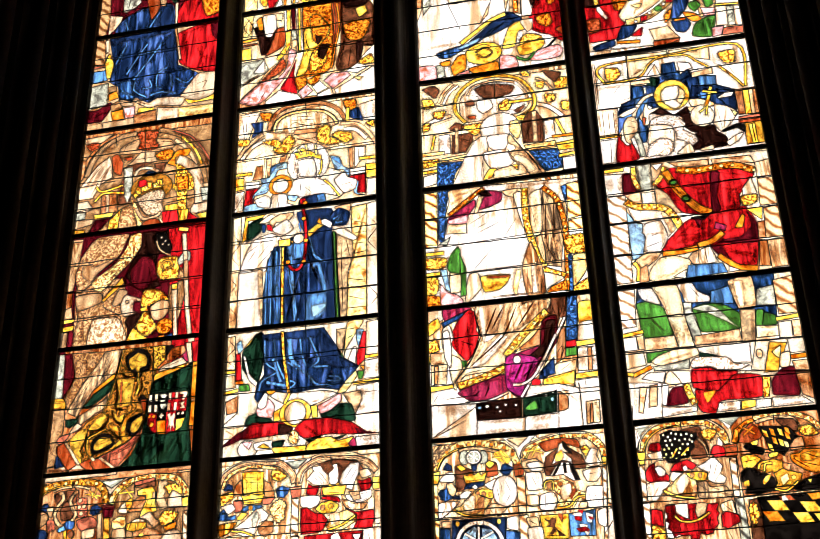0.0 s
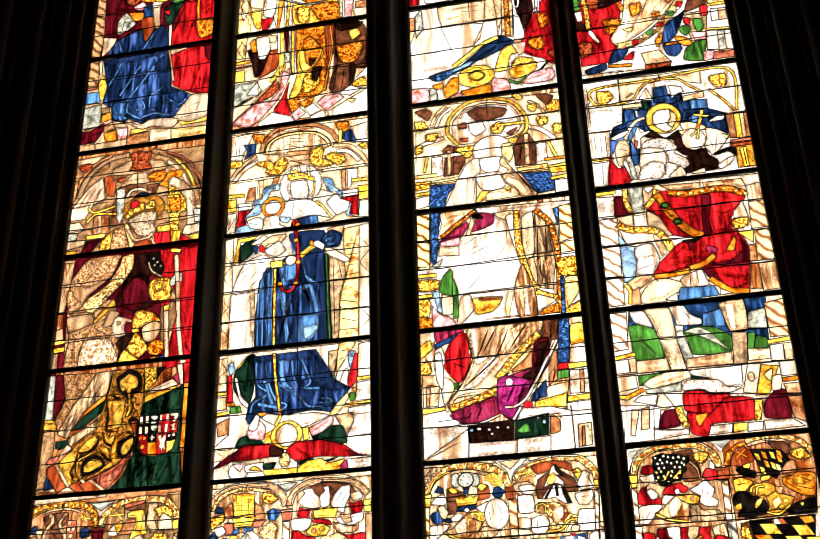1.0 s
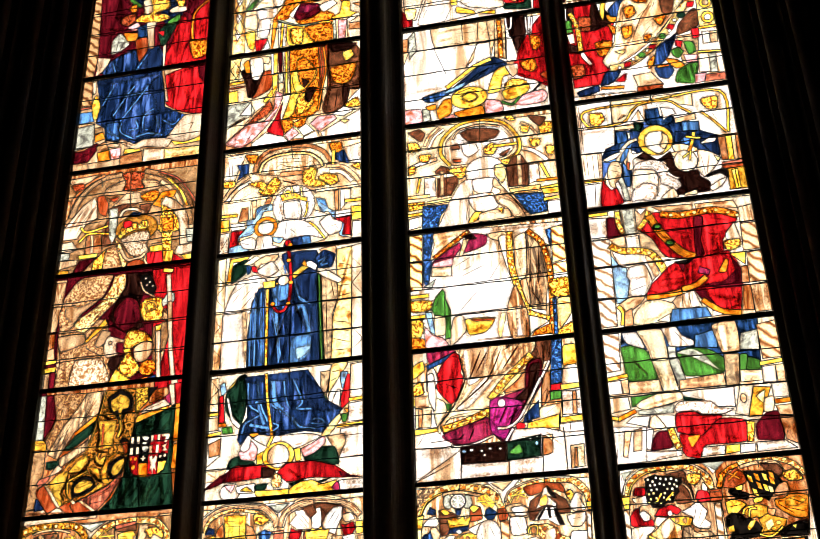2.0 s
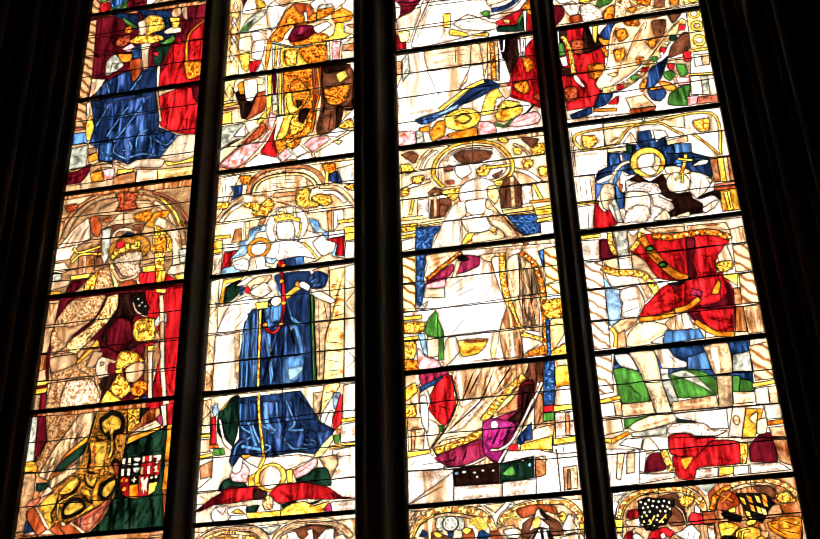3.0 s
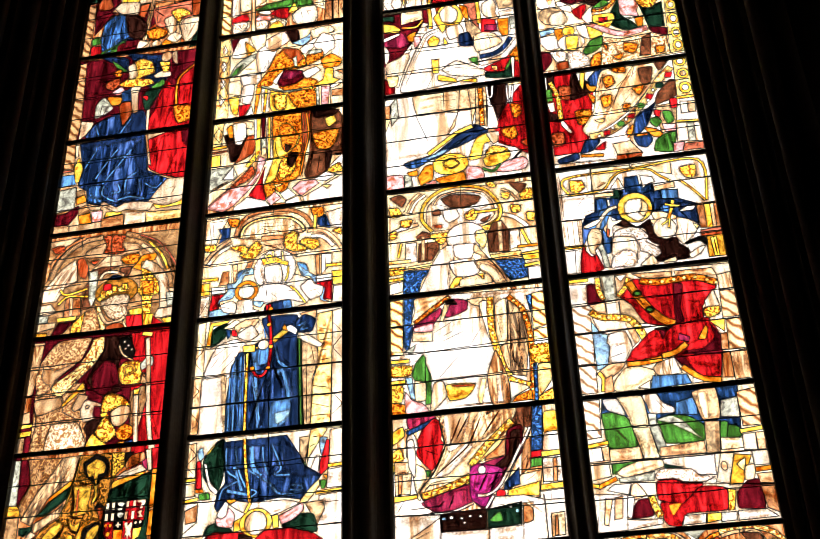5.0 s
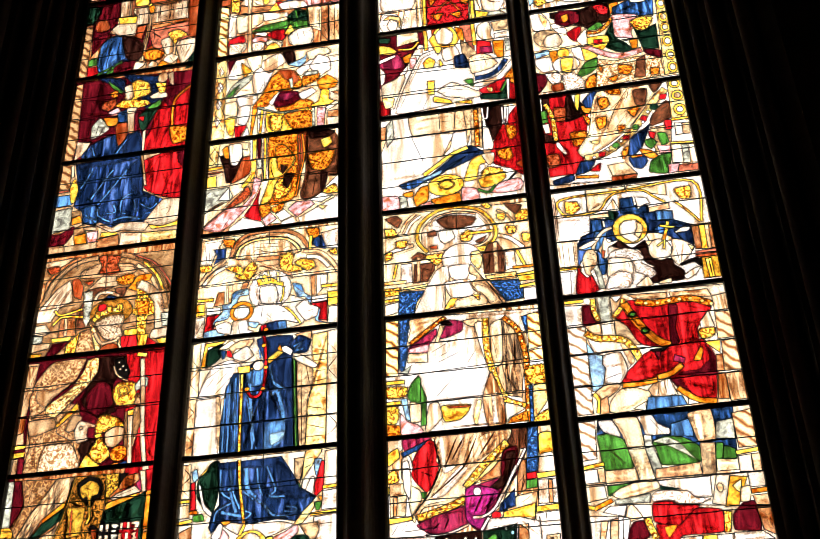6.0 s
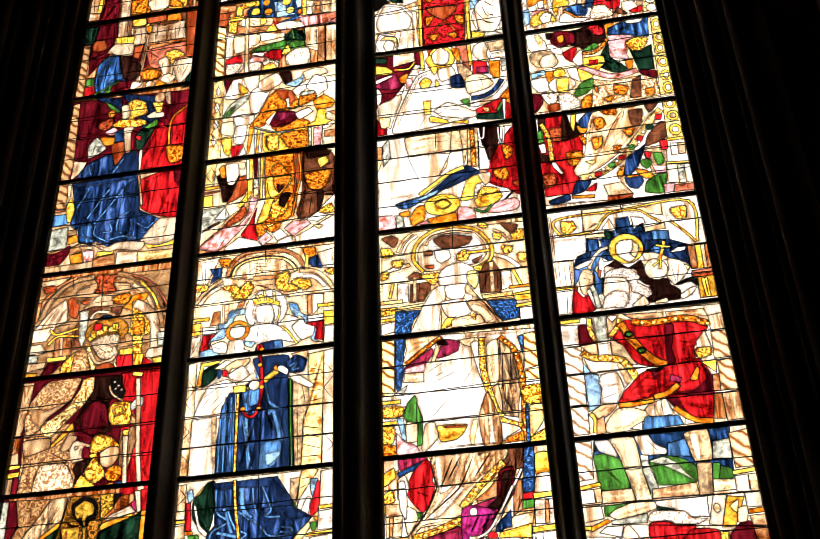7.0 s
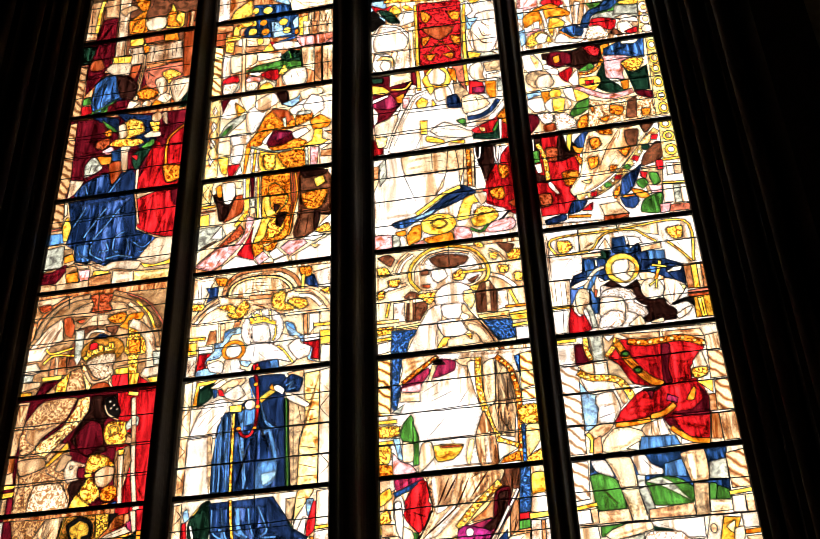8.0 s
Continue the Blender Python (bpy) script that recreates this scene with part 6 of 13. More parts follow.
    d.P("w", 9.1, -42.7, 16.5, -38.1, 23.8, -31.4, 27, -30.9, 32, -35.2, 30.5, -38.2, 26.2, -39.9, 23.3, -46.8, 16.9, -47.4, 11.3, -44.4)
    d.B("y", 1.2, 7.5, -42.6, 11.3, -43.9, 15.7, -44.2, 23.3, -47.3)
    d.S("e", 21.2, -34.4, 24.4, -32.5, 25.6, -37.8, 22, -41.6, lead=0)
    d.W(1.2, 26.1, -34.7, 23.2, -44.8)
    d.P("b", 24.7, -42.9, 29.4, -38.6, 34.8, -39.5, 34.5, -45.6, 29.7, -48.3, 25.9, -46)
    d.T(0.5, 26.4, -45, 33.8, -40.5)
    d.S("ah", 31.9, -31.6, 37.7, -26.3, 42.6, -29.8, 41.1, -34.9, 41.7, -38, 37, -40.7, 33.7, -36.3)
    d.T(0.4, 34.7, -35.4, 39.9, -29.6)
    d.S("yd", -0.3, -39.5, 12.2, -38.3, 7, -44.6, 1.7, -46.3)
    d.S("s", 6, -46.6, 15.7, -46.3, 11.6, -50.1, 5.1, -49.6)
    d.P("d", 44.2, -20, 51.5, -19.6, 51.1, -26.3, 45.7, -26.7)
    d.B("t", 0.7, 44.5, -21.1, 51.3, -20.8, lead=0)
    d.P("fx", 45.7, -27.1, 50, -27.1, 49.9, -48.8, 45.2, -48.9)
    d.P("fx", 45.7, -49.5, 50.4, -49.3, 50.1, -60.8, 45.4, -60.5)
    d.B("t", 4, 49.3, -17.8, 51.9, -10.6, 59.9, -5.5, 69.6, -4.7, 80.3, -5.7, 90.9, -8.2, 97.2, -14.5)
    d.B("f", 1.0, 50.9, -18, 53.5, -10.8, 61, -6.6)
    d.P("B", 61.5, -7.2, 71.7, -4.9, 85.6, -7.2, 89.8, -12.8, 83.4, -18.6, 76, -21.1, 67.5, -17.2)
    d.P("d", 63.3, -21.6, 68.6, -20.5, 68.7, -27.7, 63.3, -26.3)
    d.P("w", 54.7, -16.2, 58.9, -11.2, 57.8, -9, 63.2, -8.4, 65.3, -11.8, 68.6, -15.2, 69.1, -20.5, 64.4, -20.6, 59, -19.7)
    d.T(0.4, 58.9, -11.2, 65.4, -19.1)
    d.T(0.4, 61, -10.4, 67, -18.2)
    d.T(0.4, 57.9, -14.3, 64.3, -19.6)
    d.P("w", 68, -13.6, 71.2, -10.7, 70.1, -8.5, 73.4, -7.7, 74.4, -14.7, 73.9, -20.4, 68.6, -20.5)
    d.P("w", 74.4, -17.8, 77.1, -12.8, 81.4, -8.4, 86.7, -8.3, 86.6, -14.6, 84.5, -18.6, 82.4, -24.7, 76, -22.1)
    d.T(0.4, 82.4, -11.1, 77.1, -19.1)
    d.T(0.4, 85.1, -12.4, 80.3, -20.4)
    d.S("w", 86.6, -13.6, 91.9, -12.5, 94, -16.3, 88.7, -18)
    d.P("y", 63.8, -21.1, 67, -21.9, 68.6, -19.6, 71.3, -21.2, 73.9, -19.3, 76, -21.6, 79, -21.1, 77.6, -26.9, 64.9, -26.4)
    d.T(0.4, 65.5, -25.2, 77.6, -25.4)
    d.P("r", 54.3, -24.5, 55.8, -18.9, 59, -20.7, 62.8, -20.5, 61.2, -25.1, 59.1, -28)
    d.P("r", 85.6, -18.7, 88.7, -19.5, 93.5, -17.8, 94.5, -22.1, 92.3, -26, 87.6, -25.6)
    d.S("w", 51.1, -26.3, 59.1, -25.9, 63.4, -27.3, 61.3, -32.3, 54.9, -33.9, 51.2, -31.5)
    d.S("w", 78.2, -27.5, 86.6, -26.1, 93.9, -25.1, 93.9, -29.7, 87.6, -32.3, 80.3, -30.7)
    d.T(0.4, 80.3, -28.7, 92.9, -26.6)
    d.S("r", 63.4, -28.3, 66.5, -27, 73.9, -28.2, 75, -31.3)
    d.S("sd", 76.1, -29.4, 84.4, -32.1, 91.7, -32.7, 88.6, -36.5, 79.2, -35.7)
    d.P("r", 51.2, -33.1, 54.9, -32.8, 59.7, -36.3, 64.5, -37.2, 67.7, -41, 66.1, -44.9, 63.6, -47.7, 57.3, -48.3, 51.5, -48.4)
    d.W(1.5, 55, -39, 63.5, -42.7)
    d.P("r", 78.2, -34.6, 84.4, -37.7, 93.8, -36.9, 97.4, -38.2, 95.8, -42.1, 94.2, -47.5, 88.5, -47.6, 83.3, -46.7, 85.4, -42.3, 80.2, -38.9)
    d.W(1.2, 86.5, -43.4, 93.8, -39.9)
    d.P("ad", 66.7, -44.9, 69.8, -39.1, 74, -37.4, 79.2, -35.7, 85.5, -39.8, 84.4, -43.2, 76.1, -47.7, 68.8, -48.1)
    d.S("f", 68.7, -38, 74, -37.4, 75, -41.5, 69.8, -44.2, lead=0)
    d.S("y", 60.2, -34.3, 63.4, -30.9, 69.7, -29.9, 74.5, -32.8, 71.9, -36.7, 64.5, -37.2)
    d.O("b", 64.5, -33.6, 1.5, 1.6, lead=0.12)
    d.O("q", 69.7, -33.2, 1.7, 1.4, lead=0.12)
    d.B("y", 1.4, 67.7, -47, 76.1, -44.6, 84.4, -39.7)
    d.P("t", 80.3, -25.6, 86.6, -25.6, 87.6, -30.3, 83.4, -31)
    d.P("f", 95.5, -26.3, 99.6, -26.1, 99.9, -45.4, 95.8, -45.6)
    d.P("y", 94.5, -17.9, 99.2, -17.8, 99.1, -25, 95, -25.2)
    d.P("r", 53.6, -49.5, 88.5, -48.6, 87.4, -63.4, 53.3, -61)
    d.S("w", 69.8, -50.2, 74, -49, 76.1, -54.7, 69.9, -54.2)
    d.S("w", 82.3, -50.6, 87.5, -50.5, 85.4, -55.3)
    d.S("w", 89, -48.6, 99.3, -47.9, 99.1, -64.2, 89.4, -63.5)
    d.T(0.4, 91.6, -49.8, 94.6, -59.9)
    d.L(-2.6, -47, 99.3, -47.4)
    d.L(10.5, -25.7, 35.5, -25.1)
    d.L(22.6, -3.3, 22.9, -7.1)
    d.L(69.6, -3.7, 69.8, -7.9)
    d.P("s", 0, 250.9, 101, 249.9, 100.6, 169.5, -0.7, 169.7)
    d.P("f", 0.8, 249.3, 17.4, 250.5, 10.7, 234.7, 9.7, 230.5, 1.2, 214.5)
    d.T(0.5, 2.8, 247.6, 15, 247.9)
    d.T(0.5, 3.6, 246, 5.9, 229.6)
    d.T(0.5, 6.1, 246.3, 7.7, 230.8)
    d.P("h", 10.3, 241.3, 19.2, 241.4, 19, 233.4, 11, 228.8, 13.1, 235.8)
    d.P("h", 82, 242.2, 90.1, 242.4, 90.8, 230.7, 84.6, 233.1, 81.5, 235.7)
    d.P("w", 87, 244.3, 100, 246.7, 100, 230.1, 91.4, 231.4)
    d.S("sc", 26, 231.7, 28.1, 240.8, 36.7, 246.1, 50.6, 247, 63.3, 244.3, 70.9, 238, 73.5, 231.2, 57.5, 227.8, 42.5, 228.5)
    d.B("b", 3.2, 23.5, 232.1, 25.5, 242.7, 34, 250.2, 49.2, 251.6, 63.1, 249.5, 73.3, 242.8, 79.1, 231.8)
    d.B("a", 2, 27, 231.5, 29.4, 239.9, 37.4, 244.6, 50.7, 245.3, 62.7, 242.9, 69.7, 237.2, 72.3, 231.3)
    d.S("b", 42.4, 230.7, 57.4, 229.9, 57.5, 225.6, 43.2, 226.3)
    d.T(0.6, 42, 241.7, 57.1, 240.1)
    d.T(0.6, 39.5, 239.1, 59.7, 237.3)
    d.T(0.6, 42.2, 235.1, 57.3, 233.9)
    d.T(0.6, 37.3, 232.9, 42.1, 237.3, 49.8, 233.2)
    d.T(0.6, 59.8, 234.6, 64.7, 236.8, 67.3, 232.1)
    d.P("t", 37.5, 227.1, 64.9, 226.7, 67.8, 210.7, 57.8, 217.8, 46.6, 218.7, 38, 214.9)
    d.T(0.6, 42.7, 222.8, 57.6, 222.3)
    d.B("t", 3, 1.9, 213.7, 8.8, 223.4, 19.7, 231.2)
    d.B("f", 3, 4.5, 212.4, 11.5, 221.3, 21.3, 226.3)
    d.B("t", 3, 74.8, 231, 85.9, 229, 94.5, 220.9, 99.7, 211.4)
    d.B("f", 3, 77.3, 226, 85.9, 224.4, 93.3, 215.9)
    d.S("ym", 26.7, 218, 31.6, 220.8, 34.5, 224, 38.8, 227.7, 42.7, 222.8, 41.6, 218.7, 38.1, 213.5, 30.7, 213.2)
    d.S("ym", 18.8, 224.8, 28.8, 225.5, 32.8, 222.1, 31.7, 217.3, 25.3, 221)
    d.S("ym", 58.7, 229, 64.8, 232.4, 68.6, 229, 67.5, 222, 75, 218.1, 73.8, 214.7, 65.2, 215.3, 58.3, 219.8)
    d.S("ym", 68.7, 222.6, 73.6, 225.4, 82.3, 222.7, 83.6, 216.9, 77.5, 214.9)
    d.S("om", 16.2, 249.2, 25.2, 247.9, 24.3, 241.4, 19.1, 242.2)
    d.S("om", 76.9, 249.6, 85.7, 248.9, 85.8, 242.3, 79.6, 240.4)
    d.B("y", 2.4, 80.2, 243.2, 79.7, 231.7)
    d.S("ym", 0.9, 228.9, 9.8, 228.3, 8.8, 223.4, 1.9, 223.7)
    d.S("ym", 92, 228.4, 98.2, 230.3, 98.8, 224.5)
    d.P("b", 15.5, 205.5, 19.9, 205.6, 20.5, 195.1, 13.1, 194.7)
    d.P("t", 22.1, 210.2, 25.8, 210.3, 26.5, 197, 23.5, 196.1)
    d.P("b", 80.6, 210.3, 83.6, 210.5, 83.8, 194.6, 81.4, 194.2)
    d.P("f", 84.9, 210.4, 92.2, 210, 92.2, 203.1, 85, 194.4)
    d.P("b", 33.2, 211.4, 37.5, 212.2, 35.4, 205.5, 31.6, 206)
    d.T(0.5, 20.7, 213.2, 22.3, 194.8)
    d.T(0.5, 87.3, 210, 88.1, 194)
    d.P("w", 8.2, 194, 18.1, 193.4, 18.4, 188.5, 8.5, 188.5)
    d.P("w", 80.8, 193.6, 92.3, 194.1, 92.3, 189.3, 82.1, 188.7)
    d.P("r", 8.6, 187.8, 18.4, 187.8, 15, 182.2, 14.2, 175.5, 7.5, 175.1)
    d.P("r", 80.9, 188.2, 92.3, 188.7, 92.4, 173.9, 86.4, 175.3, 87.5, 183.2)
    d.B("y", 2.4, 0.3, 200.6, 12.7, 200.3)
    d.P("y", -0.2, 197.9, 6.7, 197.7, 7.3, 188.6, 1.1, 188.1)
    d.P("w", 0.6, 186.8, 7.4, 187.3, 7.1, 172.4, 0.4, 171.3)
    d.T(0.5, 0.4, 171.3, 6.4, 183.3)
    d.B("y", 2.4, 88, 200.9, 100, 200.6)
    d.P("y", 92.2, 196.2, 100, 195.8, 100, 185.6, 92.9, 185.2)
    d.P("f", 93.5, 184.4, 100, 184.2, 100.1, 171.5, 92.4, 171.9)
    d.S("f", 63.2, 197.5, 75.4, 193, 80.3, 185.6, 75.8, 174.1, 63.9, 171.7, 58.7, 184.4)
    d.O("w", 52.3, 202.9, 15, 15.8)
    d.S("c", 25.6, 202.7, 28.6, 205.1, 36.6, 206, 37.4, 201, 31.3, 200.5, 29.1, 195.3, 23.5, 183.7, 15, 182.2, 13.5, 177, 13.8, 183, 19.5, 189.7, 19.2, 195.3, 25.3, 195.8)
    d.S("i", 26.2, 202.6, 29.2, 204.3, 36, 205.4, 29.9, 202.8, 26.4, 198.4, lead=0.05)
    d.S("c", 67.9, 205.8, 74, 204.2, 76.6, 197, 81.4, 193.6, 80.9, 188.2, 76.6, 194.2, 71.8, 194.9)
    d.S("i", 69.1, 204.9, 74, 203.5, 75.3, 198.5, 71, 201.9, lead=0.05)
    d.S("c", 82.7, 186.6, 87.5, 183.2, 86.4, 175.3, 92.4, 171.9, 84.7, 174.9)
    d.S("c", 7.5, 175.1, 15.4, 176.7, 22.9, 172.4, 15.8, 170, 8.3, 169.4)
    d.P("y", 42.5, 212.2, 47.9, 215.6, 61.7, 207.4, 61.8, 204.3, 53.1, 207.9, 43.9, 207.1)
    d.B("a", 1.4, 50.3, 218.1, 51.8, 210.2)
    d.B("a", 1.4, 44.9, 215.4, 47.5, 210.1)
    d.B("a", 1.4, 57.2, 216.4, 58, 208.6)
    d.S("w", 45.2, 205.5, 55.6, 206.1, 58.3, 198.1, 56.7, 191.5, 51.3, 190.2, 46.3, 194.3)
    d.B("y", 1.3, 61.8, 203.9, 61.4, 196.3, 59.7, 192.5)
    d.T(0.5, 45.3, 204.1, 45, 195.9, 44, 189.1)
    d.T(0.5, 57, 202.5, 58.4, 194, 57.4, 187.3)
    d.S("w", 41.6, 189.5, 46.3, 192.9, 57.3, 190.7, 65.9, 186.2, 74.6, 174.3, 63.7, 177.3, 49.4, 176, 38.3, 179.7)
    d.B("y", 1.4, 63.5, 187.9, 68.4, 183.1, 74.6, 173.6)
    d.T(0.5, 47.6, 190, 46.8, 179.3)
    d.T(0.5, 58.7, 184.4, 68.4, 184.5)
    d.O("o", 33.1, 188.3, 8.3, 8)
    d.O("w", 33.1, 187.9, 5.6, 5.5)
    d.S("w", 27.3, 181.2, 37, 181.3, 38.6, 173.7, 42.3, 171.9, 37.6, 169.2, 24.3, 169.2, 27, 175.2)
    d.T(0.5, 31.1, 178.7, 32.7, 169.8)
    d.S("c", 38.3, 179.7, 45.7, 178.1, 43.4, 174.4, 39.1, 176.3)
    d.S("U", 48.1, 176.2, 63.7, 177.7, 65.1, 170.2, 68.7, 170, 46.7, 169.2)
    d.S("i", 58.9, 177, 63.7, 177.3, 64.6, 170.9, 60.3, 170.8, lead=0)
    d.S("r", 47, 175.2, 50.6, 176.1, 51.4, 170.4, 47.8, 170.3)
    d.O("o", 50.7, 172.1, 1.7, 1.7)
    d.S("w", 70.7, 186.9, 77.8, 192.7, 79.7, 188.4, 86.3, 184.7, 85.2, 178.2, 78.1, 175.8, 74.5, 179.6)
    d.T(0.5, 75.6, 182.2, 84, 183.7)
    d.S("w", 15.2, 179.4, 22.4, 181.9, 26.2, 179.3, 26, 172, 18, 173.7)
    d.T(0.5, 16.5, 177.9, 22.7, 175.8)
    d.L(0.2, 211.1, 37, 210.9)
    d.L(66.5, 210.9, 100, 211)
    d.L(49.7, 252.3, 50.5, 241.8)
    d.P("s", -0.5, 420.1, 101, 421, 101, 338.4, -0.3, 340)
    d.P("f", 90.2, 409.3, 100.6, 409.1, 101, 338.6, 89.8, 340.2)
    d.P("b", 90.9, 354.2, 100.3, 354.2, 100.3, 347.4, 91, 348.2)
    d.P("b", 93.4, 372.8, 100.2, 372.4, 100.2, 367.7)
    d.P("a", 1, 418.9, 9.4, 422, 11.2, 341.5, 1.1, 340.7)
    d.T(0.8, 8.9, 419.3, 2.3, 401.2, 9.1, 382.8, 2.6, 366.4, 9.2, 351.5, 2.3, 342.5)
    d.T(0.8, 1.9, 416.9, 9.4, 399.9, 2.1, 384.1, 9.6, 365.2, 2.6, 347.5)
    d.P("w", 4.9, 414.5, 7.4, 408.4, 5.3, 404.3, 3.1, 409.3)
    d.P("w", 5, 397.9, 7.8, 392, 5.3, 387.1, 2.8, 392.9)
    d.P("w", 4.8, 380.9, 8, 375.1, 5.1, 370.3, 2.9, 376)
    d.P("w", 4.1, 364.4, 7.7, 358.6, 4.9, 353.9, 2.7, 359.5)
    d.P("m", 9.6, 419.1, 18.1, 420.3, 11.9, 405.8)
    d.S("w", 11.3, 404.1, 16.7, 418.7, 25.3, 418.9, 28.7, 408.1, 22.2, 398.4, 12.2, 400.2)
    d.S("q", 21.2, 415.1, 30.2, 406, 27.6, 402.8, 24.2, 399.8)
    d.S("s", 25.2, 419.9, 38, 420.2, 37.3, 404.7, 31, 404)
    d.S("e", 10.5, 382.6, 14.2, 390.8, 20.8, 397.7, 30.4, 401.4, 30, 396, 21.4, 387.7, 14.9, 380)
    d.S("g", 11.3, 381.5, 14.4, 387.2, 21.1, 393.2, 16.1, 383.3, lead=0.05)
    d.S("w", 30.6, 398.6, 33, 405.5, 41.3, 409.4, 48.5, 406.2, 42.3, 387.5, 37.1, 379.5, 32.7, 383.9)
    d.S("s", 10.3, 375.5, 19.3, 375.7, 20.2, 361.6, 10.3, 365)
    d.S("w", 19.1, 379.2, 27.3, 381.3, 35.7, 379.8, 34.8, 371.1, 22.4, 369.9)
    d.S("y", 10.7, 359.8, 18.9, 360.1, 18.6, 343.1, 14.3, 345.5)
    d.S("w", 21.7, 370, 30.7, 370.1, 29.9, 358.1, 27.6, 351.7, 20.6, 354.6)
    d.P("r", 18.7, 351.5, 28.9, 351.4, 24.1, 340.8, 20.1, 340.6)
    d.P("w", 29, 349.7, 30.8, 341.8, 24.8, 340)
    d.S("D", 54.3, 419.9, 63.4, 419.6, 65.2, 406.7, 59.7, 405.9, 55.9, 414)
    d.S("c", 59.6, 406.8, 70.7, 411.2, 73.4, 414.3, 72.9, 407.1, 68.1, 402.5)
    d.S("w", 65.4, 399.4, 79.1, 409.6, 76.5, 399.1, 69.8, 393.1)
    d.S("s", 73.4, 416.2, 81.7, 419.2, 90.1, 418.5, 93, 412.4, 84.7, 410.3, 76.3, 408.2)
    d.S("w", 76.5, 402.7, 83.2, 412.4, 91.6, 407.1, 93.1, 395.9, 89.1, 393.1, 83.6, 388.7, 78, 397)
    d.S("om", 32.2, 368.1, 39.8, 380.8, 46.1, 395.7, 52.8, 401.7, 64, 399.6, 69.9, 389.5, 69.4, 380.7, 49.6, 377.2, 44.5, 367.7, 36.4, 365.6)
    d.S("n", 51.4, 402, 62.6, 399.9, 68.5, 389.8, 63.1, 385.4, 57.4, 391.8, lead=0.1)
    d.S("w", 38.3, 413.7, 52.1, 420.3, 57.4, 410, 51.3, 405.7, 44.5, 400.6, 38.6, 406.2)
    d.T(0.6, 41.5, 405.7, 48.3, 409.9, 53.8, 412.5)
    d.P("e", 60.1, 391.3, 62.9, 392.6, 63.9, 381.7, 61.8, 382.1)
    d.S("om", 71.2, 392.9, 83.5, 394.2, 83.7, 387, 71.4, 382.1)
    d.S("e", 72.5, 396.2, 82.1, 396.2, 82.2, 392.6, 72.5, 392.6)
    d.S("om", 50.1, 364.9, 71.7, 369.7, 80, 364.8, 77.5, 356.6, 57.1, 358.5)
    d.S("m", 48.6, 368.7, 53.6, 380, 67.4, 377.5, 69.7, 370.1, 61, 364.7, 51.5, 364.3)
    d.S("v", 49.8, 371.9, 55.1, 378, 67.5, 376.6, 60.8, 370.8, lead=0)
    d.S("w", 45.1, 371, 53.6, 380.9, 49.8, 371.9, 48, 367)
    d.S("w", 68.2, 375.6, 78.3, 379.1, 81.8, 374.9, 71.8, 368.5)
    d.S("y", 43.4, 362.6, 54.4, 358.1, 67.9, 360, 77.4, 358.3, 79.1, 342.4, 45.7, 341.4)
    d.S("om", 57.2, 356.8, 77.4, 357.5, 79.4, 341.5, 64.4, 341.6)
    d.S("ym", 46.4, 357, 55.9, 355.3, 55.1, 341.8, 48.3, 343)
    d.P("w", 36.4, 365.6, 43.4, 362.6, 43, 341.9, 37.6, 341.1)
    d.P("y", 39.2, 364.3, 41.3, 363.4, 40.3, 341.5, 38.3, 341.4)
    d.P("o", 32.3, 366.4, 36.4, 366.5, 32.9, 340.3, 31.5, 341.3)
    d.B("e", 1.5, 36.3, 367.4, 53, 359.2, 68, 359.1)
    d.S("o", 82.3, 385.4, 90.5, 390.2, 98.7, 382.4, 96.1, 376.7, 85.2, 376)
    d.S("y", 85.9, 375.9, 92, 374.8, 92.1, 366, 98.9, 362.2, 96.2, 360.1, 77.4, 360.9, 84, 365.8)
    d.P("e", 78.7, 359.5, 81, 359, 81.8, 341.1, 79.4, 341.2)
    d.P("p", 82.8, 358.7, 89.5, 357.9, 88.4, 340.8, 83.1, 341.3)
    d.S("f", 89.5, 357.9, 97.5, 363.3, 99.2, 360.5, 92.2, 355.7)
    d.W(4, 49, 393.4, 40.3, 370.2)
    d.W(3, 66.7, 355.1, 72.4, 342.2)
    d.L(0.2, 380.9, 35.7, 379.8)
    d.L(43.9, 381.8, 71.4, 382.1)
    d.P("s", -0.2, 338.4, 99.7, 336.6, 101, 254.2, -0.1, 260.8)
    d.P("a", 0, 336.1, 8.8, 337.2, 7.6, 315.9, 0.3, 314.7)
    d.T(0.8, 1.3, 337.6, 9, 324.7, 2.9, 315.9)
    d.T(0.8, 8.2, 336.4, 1.5, 325.9, 9, 314.9)
    d.B("q", 2.6, 0.4, 313.5, 12.4, 314)
    d.B("n", 1.4, 0.7, 309.4, 12.7, 309.9)
    d.P("y", 0.3, 306.6, 7.5, 307, 8.3, 296.6, 1, 296.9)
    d.P("e", -0.2, 294.7, 17.6, 295.1, 22.2, 284.2, 0.8, 273.6)
    d.P("w", 10.5, 284.4, 18.3, 295, 19, 283.1)
    d.P("s", 20.9, 284.4, 27.1, 289.6, 27.6, 281.8, 13.7, 274.6)
    d.S("D", 9.6, 324.6, 26.5, 323.4, 29.9, 309.8, 25.1, 301, 16, 299.3, 13.1, 312.6)
